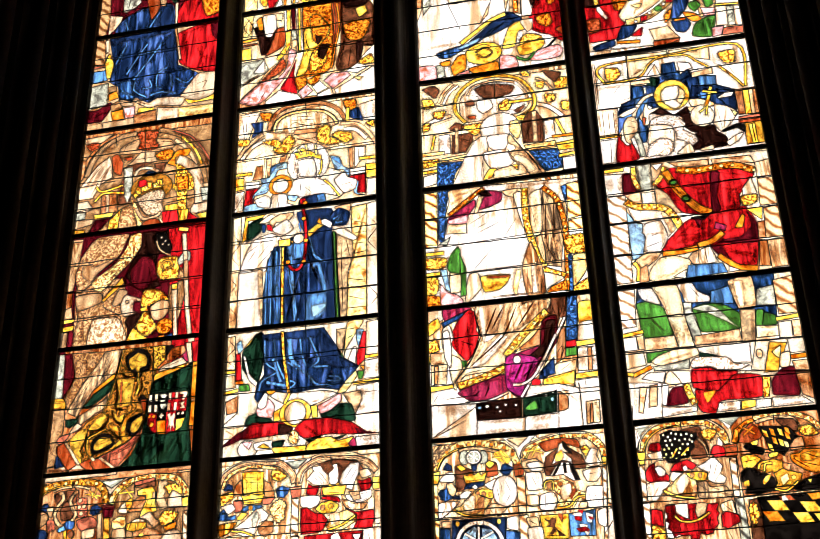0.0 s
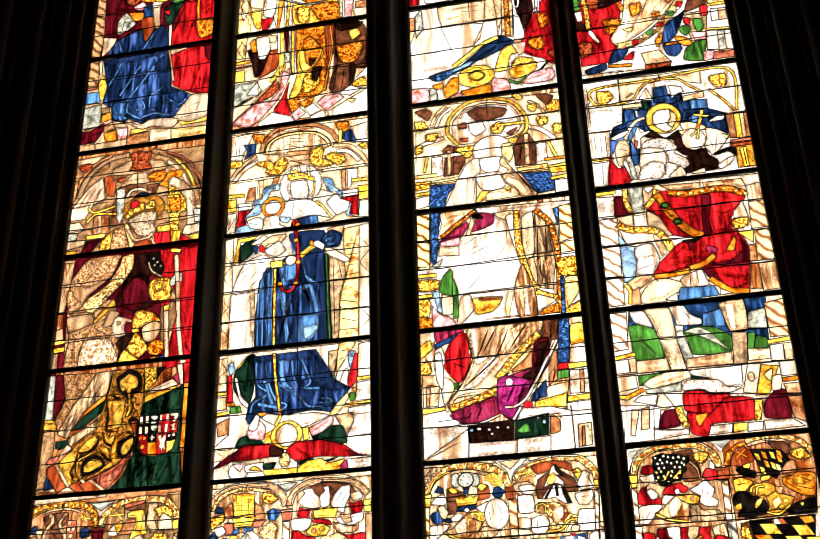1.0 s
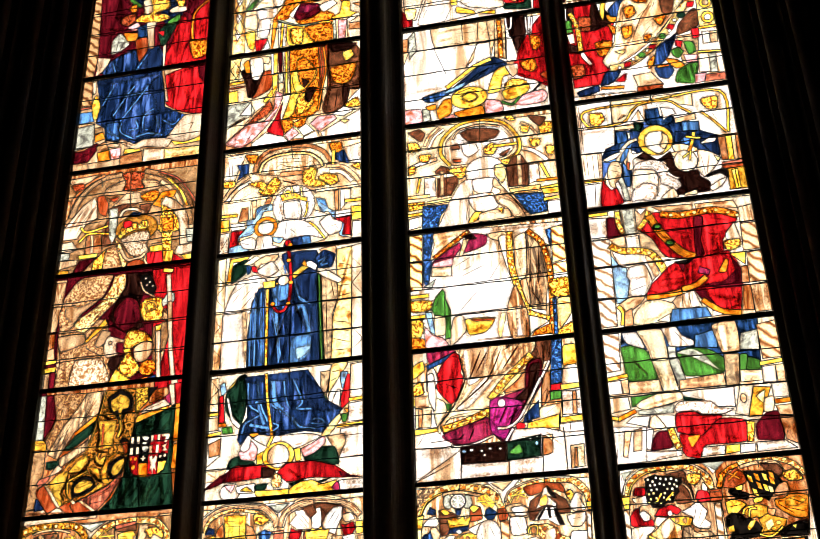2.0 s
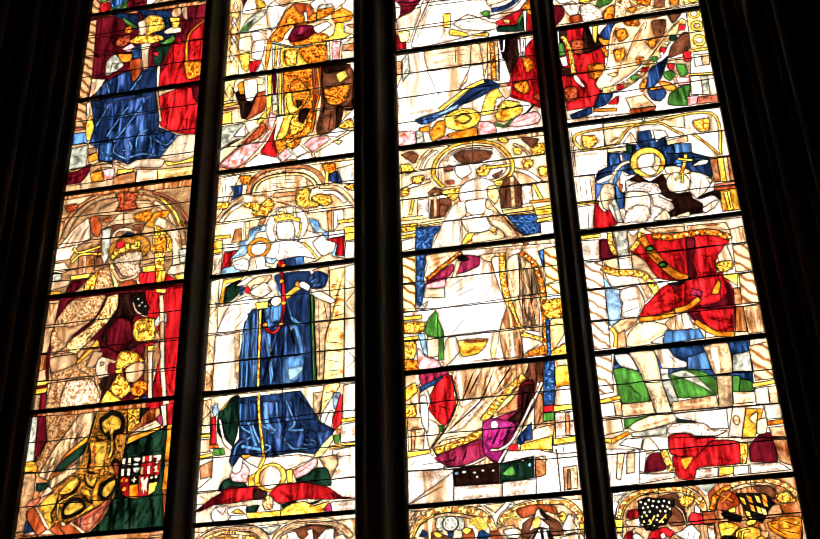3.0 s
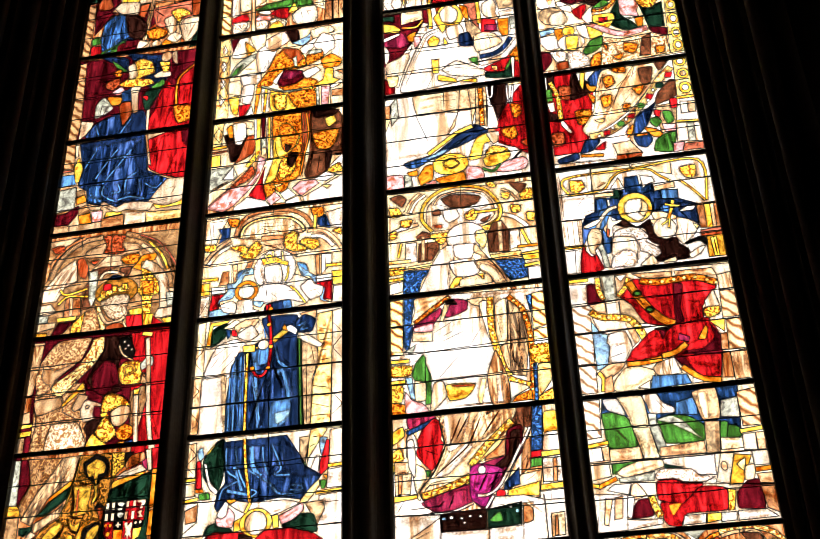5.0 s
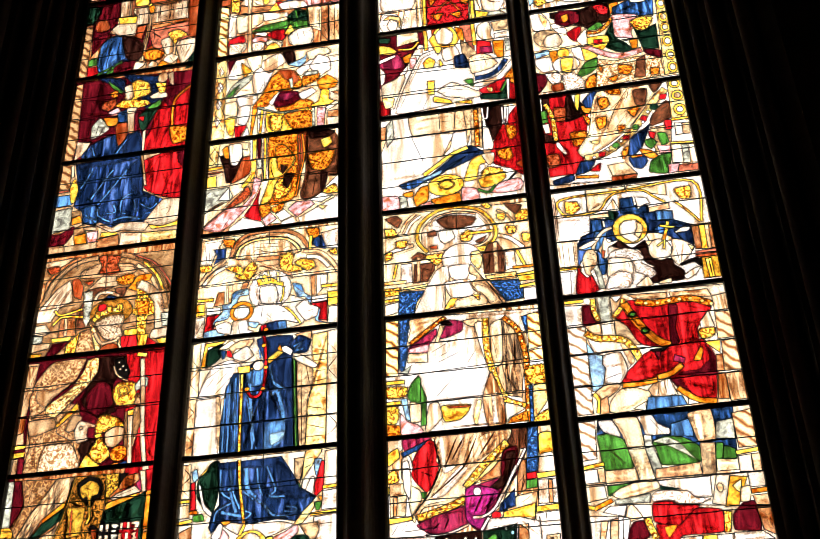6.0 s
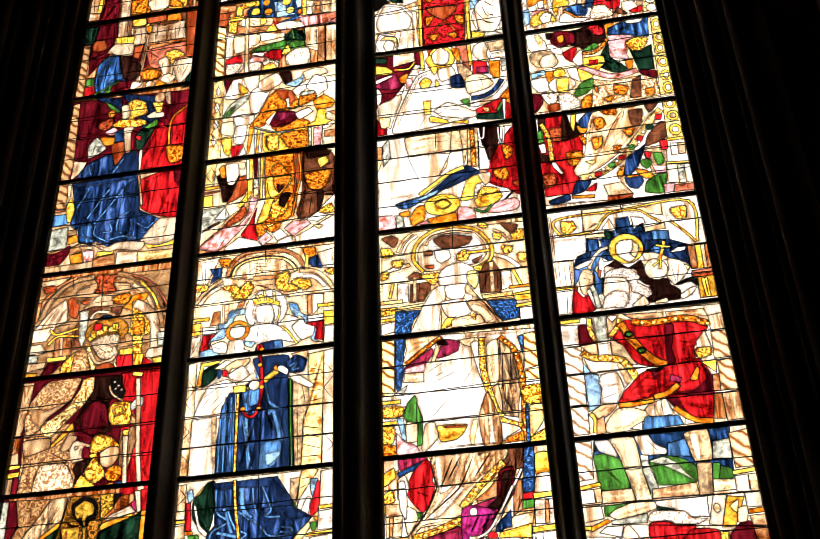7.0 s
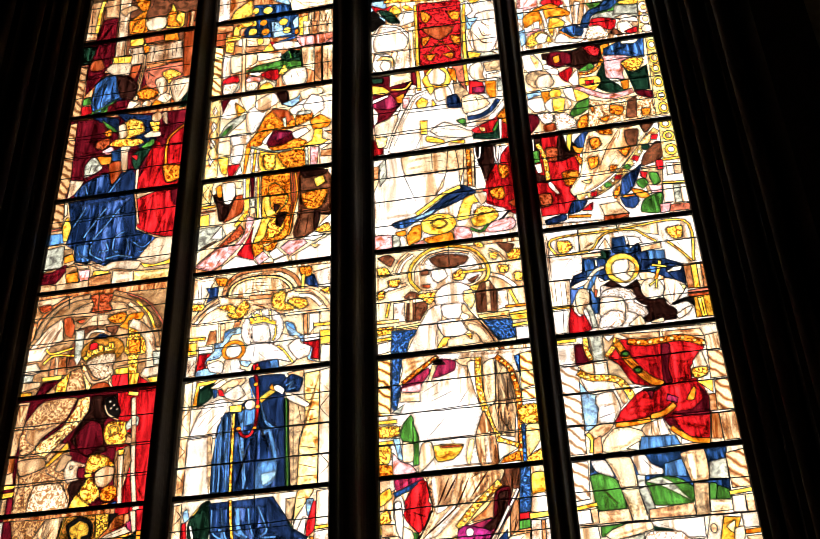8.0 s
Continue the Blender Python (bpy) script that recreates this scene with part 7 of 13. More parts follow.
    d.S("n", 26.7, 320.1, 33.3, 320.6, 32.8, 304.6, 18.8, 297.3, 22.3, 304.7)
    d.S("y", 27.5, 294.3, 34.2, 304.3, 34.5, 297.9, 29.6, 292.4)
    d.S("nm", 27.2, 288.1, 32.1, 293.6, 35.1, 286.8, 29, 280, 13.8, 273.1)
    d.S("o", 11.2, 330.9, 15.1, 333.6, 16.5, 321.8, 13.2, 322.4)
    d.S("s", 15.6, 336.9, 30.6, 334, 30.2, 327.7, 20.7, 331)
    d.S("w", 15.8, 333.5, 25.2, 333.9, 26.6, 321.8, 23, 314.2, 18.3, 315.8)
    d.P("y", 32.5, 336.5, 37.1, 337.4, 37.4, 318.3, 33.5, 317.4)
    d.P("w", 31.8, 336.6, 33.8, 336.8, 34.8, 317.1, 32.8, 317.1)
    d.P("m", 37.1, 337.4, 40.5, 337.6, 40.7, 317.8, 38.7, 318.1)
    d.P("w", 40.5, 337.6, 45.8, 338.4, 47.6, 297.4, 43.7, 297.2)
    d.P("y", 42.5, 337.3, 44.5, 337.3, 45.6, 297.7, 43.9, 297.7)
    d.P("e", 38.1, 317.4, 42.1, 317.6, 41.9, 307.9, 38.5, 308.4)
    d.P("y", 33.5, 316.5, 37.7, 317.5, 37.5, 303.8, 34.5, 297.9)
    d.P("z", 38.6, 308.1, 42.5, 307.8, 42.4, 296.6, 38.5, 295.7)
    d.S("om", 46.5, 337.4, 67.9, 337.6, 70.6, 312.8, 68.9, 281.5, 62.7, 274.8, 49.9, 273.7, 42.1, 275.6, 47.7, 295.8)
    d.S("y", 48.1, 316.6, 66.5, 316.4, 65.5, 307.2, 54.2, 294.8, 49.7, 278.3, 42.7, 276.3, 47.7, 295.8)
    d.S("om", 51.7, 325.8, 58.2, 328, 66.6, 315.1, 63, 304.4, 55.1, 304.1)
    d.S("ym", 53, 291.8, 61.9, 298.3, 64.8, 286.8, 59.9, 279.8, 52.3, 277.9)
    d.S("D", 56.3, 309.6, 61.6, 306.3, 57.9, 300.5, 56.5, 303.9, lead=0)
    d.S("D", 59.2, 300.3, 67, 299.8, 62.2, 287.2, 58.2, 291, lead=0)
    d.S("n", 67.9, 337.6, 75.2, 337, 75.7, 316.8, 72.2, 299.8, 70.1, 281.3, 68.3, 279.7, 69.5, 305)
    d.S("B", 75.9, 336.9, 92.5, 336.2, 99.1, 327.6, 100.3, 293.6, 90.4, 293.6, 88, 280, 75.4, 274.3, 71.4, 280.3, 74.9, 297.7)
    d.S("om", 77.1, 315, 96.6, 316.6, 92.9, 302.7, 87.8, 298.8, 79.9, 301.7)
    d.S("y", 86, 327.4, 92.6, 329.6, 94.6, 323.5, 88.7, 319.5)
    d.S("D", 76.6, 336.5, 96.5, 334.7, 92.5, 330.4, 79.4, 329.3)
    d.S("D", 86.5, 299, 91.7, 296.6, 89.3, 281.4, 86.8, 280.2)
    d.B("n", 1.4, 68.6, 336.2, 70.5, 316.1, 69, 300.3)
    d.B("o", 1.3, 71.9, 335.6, 73.8, 315.5, 71, 296.8, 68.3, 278.5)
    d.T(0.8, 77.5, 295.7, 74.1, 277.6)
    d.T(0.8, 82.7, 294.9, 80.5, 276.6)
    d.W(4, 63.3, 335.4, 66.6, 313.5)
    d.S("p", 37, 300.7, 42.4, 296.6, 37.9, 283.3, 33.1, 274.7, 19.9, 260, 12.5, 255.9, 0.5, 261.1, 15, 274.4, 29.1, 276.9, 35.2, 285.2)
    d.S("r", 42, 290.4, 40.7, 278.2, 43.5, 260.7, 31, 267.1, 36.9, 277.2)
    d.S("w", 89.3, 282.9, 100.7, 294.3, 101, 278, 90.6, 278.1)
    d.S("ym", 88, 281.2, 96.9, 286, 99.5, 277.9, 90.6, 277.8)
    d.P("w", 70.7, 259.9, 88.2, 269.3, 101, 276.4, 101, 254.9, 72.1, 254.9)
    d.P("w", 78.6, 273.8, 86.8, 279.4, 95.7, 275.7, 86.9, 271)
    d.P("p", 62.9, 268.6, 68.4, 273.9, 79.3, 273.7, 82.5, 270.2, 69.5, 260.8)
    d.S("om", 50, 270.6, 60.1, 275.2, 59, 269.2, 54, 266.2)
    d.S("om", 41.5, 275, 49.9, 273.7, 50.2, 267.5, 44, 263.2)
    d.P("p", 44, 262.4, 50.2, 267.5, 54.9, 261.5, 47.5, 255.9)
    d.P("w", 54.1, 265.4, 59.7, 269.1, 65.6, 262.2, 58.1, 258.8)
    d.P("w", 58.2, 258, 68.2, 261.8, 70.2, 255.5, 58.3, 255.5)
    d.P("w", 20, 258.2, 29.8, 266.1, 44.1, 260.6, 47.5, 254.8, 20.2, 254.4)
    d.S("a", 84.4, 268.3, 90.8, 267.4, 88.3, 264.7)
    d.L(47.4, 316.7, 66.5, 315.9)
    d.L(20.2, 296.2, 33.2, 298.1)
    d.L(42.4, 297.4, 86.5, 299)
    d.L(73.1, 317.3, 96.6, 316.6)
    d.P("f", -1, 169.2, 101, 169.2, 99.9, 84.7, -1, 86.5)
    d.P("s", -1, 166.6, 6.2, 167.6, 7.1, 126.6, -1, 126.3)
    d.P("s", -0.7, 126.3, 7.1, 126.6, 6.4, 105.4, -1, 105.7)
    d.P("s", -1, 105.1, 7, 105.3, 5.6, 87, -1, 86.8)
    d.T(0.7, -0.6, 157.3, 6, 147.2, 0.4, 138.9, 6.3, 130.5)
    d.T(0.7, 0.1, 122.4, 4.6, 116.8, -0.4, 111.2)
    d.T(0.7, 0, 102.4, 6.4, 94.4, -0.4, 90.3)
    d.P("y", 7.2, 147.7, 9.3, 166.5, 23.4, 167.3, 19.8, 163.8, 11.3, 163.6, 10.8, 149.2)
    d.S("G", 11.4, 160.9, 21, 164.9, 20.2, 154.5, 10.8, 147.9)
    d.P("a", 82.3, 164.5, 92.9, 165.6, 92.1, 85.6, 79.1, 85.3, 79, 110.3, 83, 127.1)
    d.T(0.7, 83.5, 153.9, 91.7, 151.5)
    d.T(0.7, 83.5, 144.8, 92.3, 144.9)
    d.T(0.7, 82.9, 137.2, 91.7, 137.4)
    d.T(0.7, 83, 129.7, 92.2, 131)
    d.T(0.7, 80.1, 112.6, 91.6, 110)
    d.T(0.7, 79.6, 107.7, 91.6, 103.9)
    d.T(0.7, 79.6, 100.4, 91.5, 96.6)
    d.T(0.7, 79.7, 92, 91.5, 91.8)
    d.P("f", 92.9, 165.6, 101, 167.1, 99.9, 85.9, 92.4, 85.5)
    d.T(0.7, 93.5, 156.4, 99.9, 147.8, 93.4, 138.4, 99.7, 130)
    d.T(0.7, 93.3, 106.1, 99.4, 98.1, 93.2, 91.6)
    d.S("w", 7.1, 126.6, 14.5, 147.4, 27.6, 152.2, 34.9, 147.4, 32.8, 139.9, 25.9, 133.1, 23.9, 124.5)
    d.P("w", 5.9, 125.4, 22.6, 125.9, 22.8, 107.2, 22.6, 85.1, 6.2, 86.2)
    d.S("z", 19.3, 125, 21.7, 125.8, 23.4, 107.1, 22.9, 85.9, 20.8, 102.5, lead=0)
    d.T(0.6, 15.3, 130.6, 26.7, 144.6)
    d.T(0.6, 17.8, 127.8, 28.1, 139.2)
    d.T(0.6, 8.9, 137.8, 22.9, 147.6)
    d.T(0.6, 11.6, 132.4, 17.2, 140.6)
    d.S("s", 18.7, 161.3, 27, 166.8, 30.8, 163.6, 23.6, 160.6)
    d.S("t", 26, 161.6, 33.1, 165.9, 42.8, 165.9, 40.5, 161, 30.9, 159.6, 28.6, 156)
    d.S("w", 28.6, 156, 38.1, 161.3, 43.1, 154.1, 40.8, 151.8, 36.1, 149.8, 30, 152.6)
    d.S("u", 20.6, 159.7, 23.7, 159.3, 23.3, 154.1, 21.5, 153.7)
    d.S("r", 24.3, 159.2, 27.3, 158.8, 28.7, 154, 25, 155.2)
    d.P("u", 23.4, 107.1, 25.9, 131.8, 29.8, 141.6, 33.9, 142.3, 35.8, 86.6, 23.7, 85.5)
    d.B("i", 1.2, 28.1, 139.2, 28.8, 87, lead=0)
    d.B("i", 1.2, 25.1, 124.3, 25.4, 87.4, lead=0)
    d.B("i", 1.2, 31.7, 138.8, 33.4, 88.9, lead=0)
    d.P("h", 34.5, 142.2, 45.6, 149.8, 56.4, 148.4, 69.4, 146.7, 71.8, 86.7, 38.1, 85.1)
    d.S("U", 45.2, 165.6, 69.2, 165.2, 69.4, 146.7, 72, 122.3, 65, 126.9, 57.9, 131.6, 52.9, 143.7, 49.2, 152, lead=0.1)
    d.S("U", 66.2, 123, 72, 122.3, 71.9, 87.5, 69.6, 86.9, lead=0)
    d.S("i", 38.7, 141.7, 50.6, 142.7, 50.8, 132.5, 41.4, 131.1, lead=0.1)
    d.B("i", 2.2, 41.3, 133.7, 43, 114.6, 45.5, 87.5, lead=0)
    d.B("i", 2.6, 55.7, 123.1, 60.3, 125, 65.3, 104.6, lead=0)
    d.S("i", 53.8, 103.5, 65.3, 104.6, 65.5, 92.4, 58.7, 87, 51.9, 86.8, lead=0)
    d.S("c", 56.2, 95.9, 65.4, 97.3, 64.3, 92.6, 57.5, 88.6, lead=0)
    d.B("i", 1.3, 54, 146.1, 57.9, 131.6, 65, 126.9, lead=0)
    d.B("i", 1.2, 47.3, 87.3, 41.9, 112.3, 39.8, 125, lead=0)
    d.B("U", 2, 46.1, 87.5, 50.2, 106.4, 50.9, 126.2, lead=0)
    d.B("i", 1, 56.7, 133, 61.4, 129.2, lead=0)
    d.B("i", 1, 46.6, 157.5, 48, 150.8, lead=0)
    d.P("G", 69.4, 148, 71.8, 147.7, 74.6, 86.4, 71.8, 86.1)
    d.B("g", 0.8, 70.6, 147.2, 73.2, 86.2, lead=0)
    d.S("z", 72.4, 146.3, 82.3, 143.7, 83.5, 128.3, 80.1, 117.5, 79.1, 85.9, 75.2, 85.7, 73.2, 120.9)
    d.T(0.7, 75.3, 143.3, 76.9, 86.3)
    d.T(0.7, 78.8, 141.6, 81.2, 128.6)
    d.S("f", 69.3, 153.2, 76.5, 149.6, 86.4, 141.9, 83.5, 139.7, 71.8, 146.4)
    d.S("t", 71, 166, 81.7, 167.4, 81.1, 161.3, 74, 163)
    d.S("h", 68.1, 159.9, 74, 165, 81.7, 160.6, 78.8, 151.9, 69.3, 152.5)
    d.B("i", 1.2, 69.9, 157, 75.2, 159.5, 71.7, 154.1, 76.4, 154.8, lead=0)
    d.S("w", 59.8, 155.7, 64.5, 158.4, 69.3, 154.5, 68.2, 150.7, 64.6, 153.2)
    d.B("y", 4, 52.8, 147.6, 57.5, 151.5, 62.2, 154.8)
    d.S("o", 59, 156.5, 60.9, 159.5, 62.5, 154.1)
    d.B("r", 2.2, 49.4, 167.7, 50.8, 159.6, 51.7, 143.9, 50.8, 131.2, 47.5, 124.1, 42.8, 124, 39.1, 130.2)
    d.O("o", 49.9, 160.4, 1.7, 1.6)
    d.O("o", 51.7, 143.9, 1.7, 1.5)
    d.O("o", 50.3, 128.5, 1.6, 1.5)
    d.O("o", 39.7, 129.5, 1.7, 1.5)
    d.O("w", 46.7, 145.8, 3.8, 3.6)
    d.P("y", 32.6, 146.4, 40.9, 146.6, 41.1, 141.4, 33.3, 141.8)
    d.P("y", 41, 145.3, 43.4, 144.3, 42.3, 142.5)
    d.B("ym", 2, 36, 140.8, 36.3, 113, 36.7, 85.9)
    d.L(-1, 147, 29, 146.8)
    d.L(-1, 126.3, 26.1, 126.7)
    d.L(39.1, 127.6, 100.2, 126.8)
    d.L(-1, 105.7, 65.3, 105.2)
    d.L(72.2, 106.2, 100.1, 105.3)
    d.P("f", -1, 82.8, 100.7, 82.5, 100.4, 0, -1, 1)
    d.P("s", -1, 80.6, 6, 81.1, 6.7, 58.2, -1, 58.5)
    d.T(0.7, -0.7, 81.2, 5.9, 73, 0.2, 66.2, 6.6, 59.4)
    d.B("y", 2.2, -1, 56.7, 7.3, 56.9)
    d.P("f", -0.9, 54.2, 6.9, 54.6, 7.3, 46.1, -1, 45.8)
    d.B("y", 2.2, -1, 42.8, 9.2, 44.2)
    d.P("f", -1, 41.7, 9.3, 41.8, 9.4, 29.4, -1, 21.1)
    d.P("b", 1.3, 37.2, 9.4, 40.6, 9.4, 30, 2.4, 28.9)
    d.P("s", -1, 20, 9.9, 20.1, 14.5, 20.8, 10.3, 13.2, -0.8, 13)
    d.P("r", 6.7, 68.6, 9.7, 68.9, 11.3, 50.5, 7.1, 50.9)
    d.P("o", 7.1, 50.3, 11.9, 50.5, 12.6, 48, 7.2, 48.2)
    d.S("g", 9.6, 47.1, 11.4, 47.5, 15.6, 47.7, 16.9, 43.4, 10.4, 43.4)
    d.S("c", 7, 75.4, 9.9, 77.5, 11.4, 71.2, 8.5, 69)
    d.S("G", 11.5, 69.9, 21.2, 81.5, 24.9, 79.9, 24.6, 57.6, 21.5, 47.1, 16.6, 51.2, 11.4, 58.9)
    d.S("y", 11.4, 71.2, 20, 81.2, 15.5, 74.4)
    d.S("w", 11.7, 66.2, 13.5, 66, 16.4, 54.8, 22.1, 47.6, 20.4, 46, 15.4, 51.3)
    d.P("z", 72.6, 78.1, 79.6, 78.5, 76.2, 59.4, 72.7, 64.6)
    d.S("a", 79.6, 82.2, 90.1, 82.5, 82, 69.7, 78.5, 64, 77.4, 59.3)
    d.T(0.7, 79.6, 77.3, 85.5, 77.9)
    d.T(0.7, 79.1, 71.2, 83.1, 73.2)
    d.S("c", 85.5, 76.6, 90.1, 76.1, 90.1, 65.2, 86.6, 65.5, 85.5, 70.5)
    d.P("r", 89.6, 75, 92.5, 74.6, 91.2, 56.7, 85.5, 51.3, 85.5, 59.7)
    d.S("w", 83.2, 64.7, 85.5, 64.5, 84.3, 53.8, 79.7, 55.5)
    d.B("g", 1.4, 72.7, 65.8, 78.6, 55.6)
    d.S("g", 86.1, 48.9, 90.1, 48.5, 88.9, 43.9, 86.6, 44.1)
    d.S("o", 87.8, 52.3, 90.7, 52, 90.1, 49.1)
    d.P("f", 91.9, 81.4, 100.3, 82, 99.5, 59.4, 91.2, 57.8)
    d.B("y", 2.2, 90.7, 57.9, 100.1, 58.3)
    d.P("w", 90.7, 55.5, 100.1, 56.3, 100, 43.9, 90.1, 43.8)
    d.B("y", 2, 83.2, 41.3, 100.5, 42.5)
    d.P("w", 85.5, 39.5, 100.5, 41, 100.3, 22, 84.4, 21.2)
    d.P("z", 76.4, 35.8, 87.8, 36.4, 88.9, 31.1, 84.4, 21.2, 81, 28.4)
    d.T(0.6, 85.5, 34.9, 99.1, 35.3)
    d.P("h", 23.7, 80, 64.3, 80.5, 72.7, 67.1, 76.2, 59.4, 86.9, 52.4, 83.2, 48, 74.1, 38.3, 62.6, 40.4, 42.9, 38.8, 29.9, 42.5, 22, 35, 20.1, 38.9, 21.5, 47.1, 26, 52.6)
    d.S("U", 60.7, 79.6, 72.7, 67.1, 75.1, 59.6, 85.5, 52.8, 74, 52.5, 64.6, 58.2, lead=0)
    d.S("U", 23.7, 80, 41.7, 80.3, 60.7, 80.1, 59.6, 74.6, 43, 75.2, 26.2, 75.8, lead=0)
    d.B("i", 1.2, 25.6, 75.8, 26.8, 61, 34.2, 54.2, 25, 49.1, 22.9, 42.2, lead=0)
    d.B("i", 1.2, 31.6, 76.4, 33.9, 61.5, 39.1, 48.9, lead=0)
    d.B("i", 3, 41.8, 75.3, 43.4, 61.7, 48.3, 55.1, lead=0)
    d.B("i", 1.2, 49, 74.5, 50.4, 63.4, 53, 55.9, lead=0)
    d.B("i", 1.2, 54.9, 75.1, 61.1, 59.8, 57.6, 55.4, 67, 54.4, lead=0)
    d.B("i", 1.2, 41.1, 59.5, 53.1, 51.1, 60.2, 43.2, 69.5, 41.7, lead=0)
    d.B("i", 1, 67.1, 44.9, 74, 44.2, 74, 46.6, 68.2, 47.7, lead=0)
    d.B("i", 2, 31.5, 62.9, 36.8, 46.8, lead=0)
    d.B("i", 2, 27.4, 47.7, 41.6, 43.9, lead=0)
    d.B("i", 1, 42.7, 47.4, 46.2, 45.2, 42.8, 42.4, lead=0)
    d.B("ym", 2, 37.1, 80.8, 38.7, 62.2, 42.3, 39.1)
    d.S("G", 14.5, 20.2, 16.6, 26.4, 22.3, 28.2, 23.6, 25.8, 30.6, 23.9, 31.9, 20.9)
    d.S("G", 62.8, 23.2, 74.2, 29.1, 82.1, 28.3, 84.4, 17.6, 67.4, 19.2)
    d.S("w", 31.1, 41.4, 44.1, 39, 64.9, 38.7, 73, 36.1, 67.3, 33.2, 55.9, 29.7, 39.6, 32.4, 28.9, 39.3)
    d.S("p", 21.6, 30.6, 29, 36.9, 33.3, 31.8, 31.8, 24.4, 23, 25.8)
    d.S("p", 61, 29.2, 67.3, 32, 75.2, 35.9, 75.8, 31.2, 69.6, 26, 62.8, 23.8)
    d.W(2, 62.8, 26.7, 73, 32.6)
    d.S("o", 27.6, 41.7, 31.1, 42.6, 34.1, 41.1, 30.1, 39.1)
    d.S("w", 22.1, 32.9, 26.5, 40.7, 28.9, 39.3, 28, 32.3, 24.6, 30.3)
    d.S("a", 73, 36.1, 78.6, 43.7, 84.9, 49.6, 85.5, 45.4, 78.7, 36.7, 74.1, 35.8)
    d.P("y", 32.8, 27.8, 38, 30.2, 37.6, 22.1, 33.1, 21.4)
    d.P("y", 56.4, 29.6, 60.4, 29.8, 61.1, 22.2, 57.7, 21.4)
    d.O("y", 46.7, 25.9, 10.1, 9.1)
    d.O("w", 46.7, 25.9, 6.9, 7.4)
    d.B("y", 1.8, 42.9, 39.1, 39.6, 32.4)
    d.S("r", 14.6, 18.5, 20.3, 22, 37.7, 21, 44.7, 15.8, 35.7, 13.2, 21.9, 12.1, 10.3, 11.8, -1, 7.7)
    d.S("m", -1, 7.7, 10.1, 16.4, 17, 18.5, 13.8, 12.6, lead=0)
    d.S("r", 46.5, 15.6, 52.6, 20.8, 67.4, 21.1, 82.1, 16.9, 91.1, 10.4, 100.2, 8.5, 81.1, 9.4, 67.6, 10.7, 52.9, 9.2)
    d.S("m", 84.4, 13.3, 91.1, 10.4, 100.2, 8.5, 86.6, 9.5, lead=0)
    d.S("D", 36.6, 19.9, 44.7, 17.5, 44.8, 13.5, 36.8, 13.1)
    d.O("w", 17, 5.8, 6.4, 5.7)
    d.S("p", 13.3, 10.1, 19.7, 10.1, 17.6, 5.7)
    d.S("w", 20.9, 8.8, 32.3, 10.1, 32.5, 4.4, 22.2, 4.8)
    d.S("l", 23.3, 6.1, 27.2, 8.3, 31.4, 4.9)
    d.S("G", 32.9, 8.9, 40.4, 9.4, 38.2, 5.1, 32.5, 6.1)
    d.S("y", 32.5, 5.3, 45, 5, 54.1, 4.8, 53.7, 0.1, 36.1, 0)
    d.S("am", 42.6, 10.3, 44.7, 15.5, 48.8, 13.1, 48.4, 6.4, 43.9, 6.8)
    d.S("G", 54, 8.2, 63.1, 9.6, 57.5, 5.6)
    d.S("y", 54.8, 0, 54.1, 4.8, 60.8, 8.7, 68.7, 9.1, 74.4, 6.3, 83.3, 7.8, 80, 1.4, 67.7, 0.6)
    d.S("G", 71, 7.8, 78.8, 9.3, 74.3, 7.2)
    d.W(2.5, 56.4, 3.5, 65.4, 7.1)
    d.P("v", 80, 3.6, 83.3, 7.2, 86.6, 3.6, 83.3, 0.3)
    d.P("w", 84.4, 7.5, 100.2, 7.7, 100.1, 0, 85.5, 0.1)
    d.L(24.4, 61.2, 73.9, 60.9)
    d.L(-1, 20.9, 15.1, 20.8)
    d.L(53.8, 9.3, 54, 0.1)
    return d


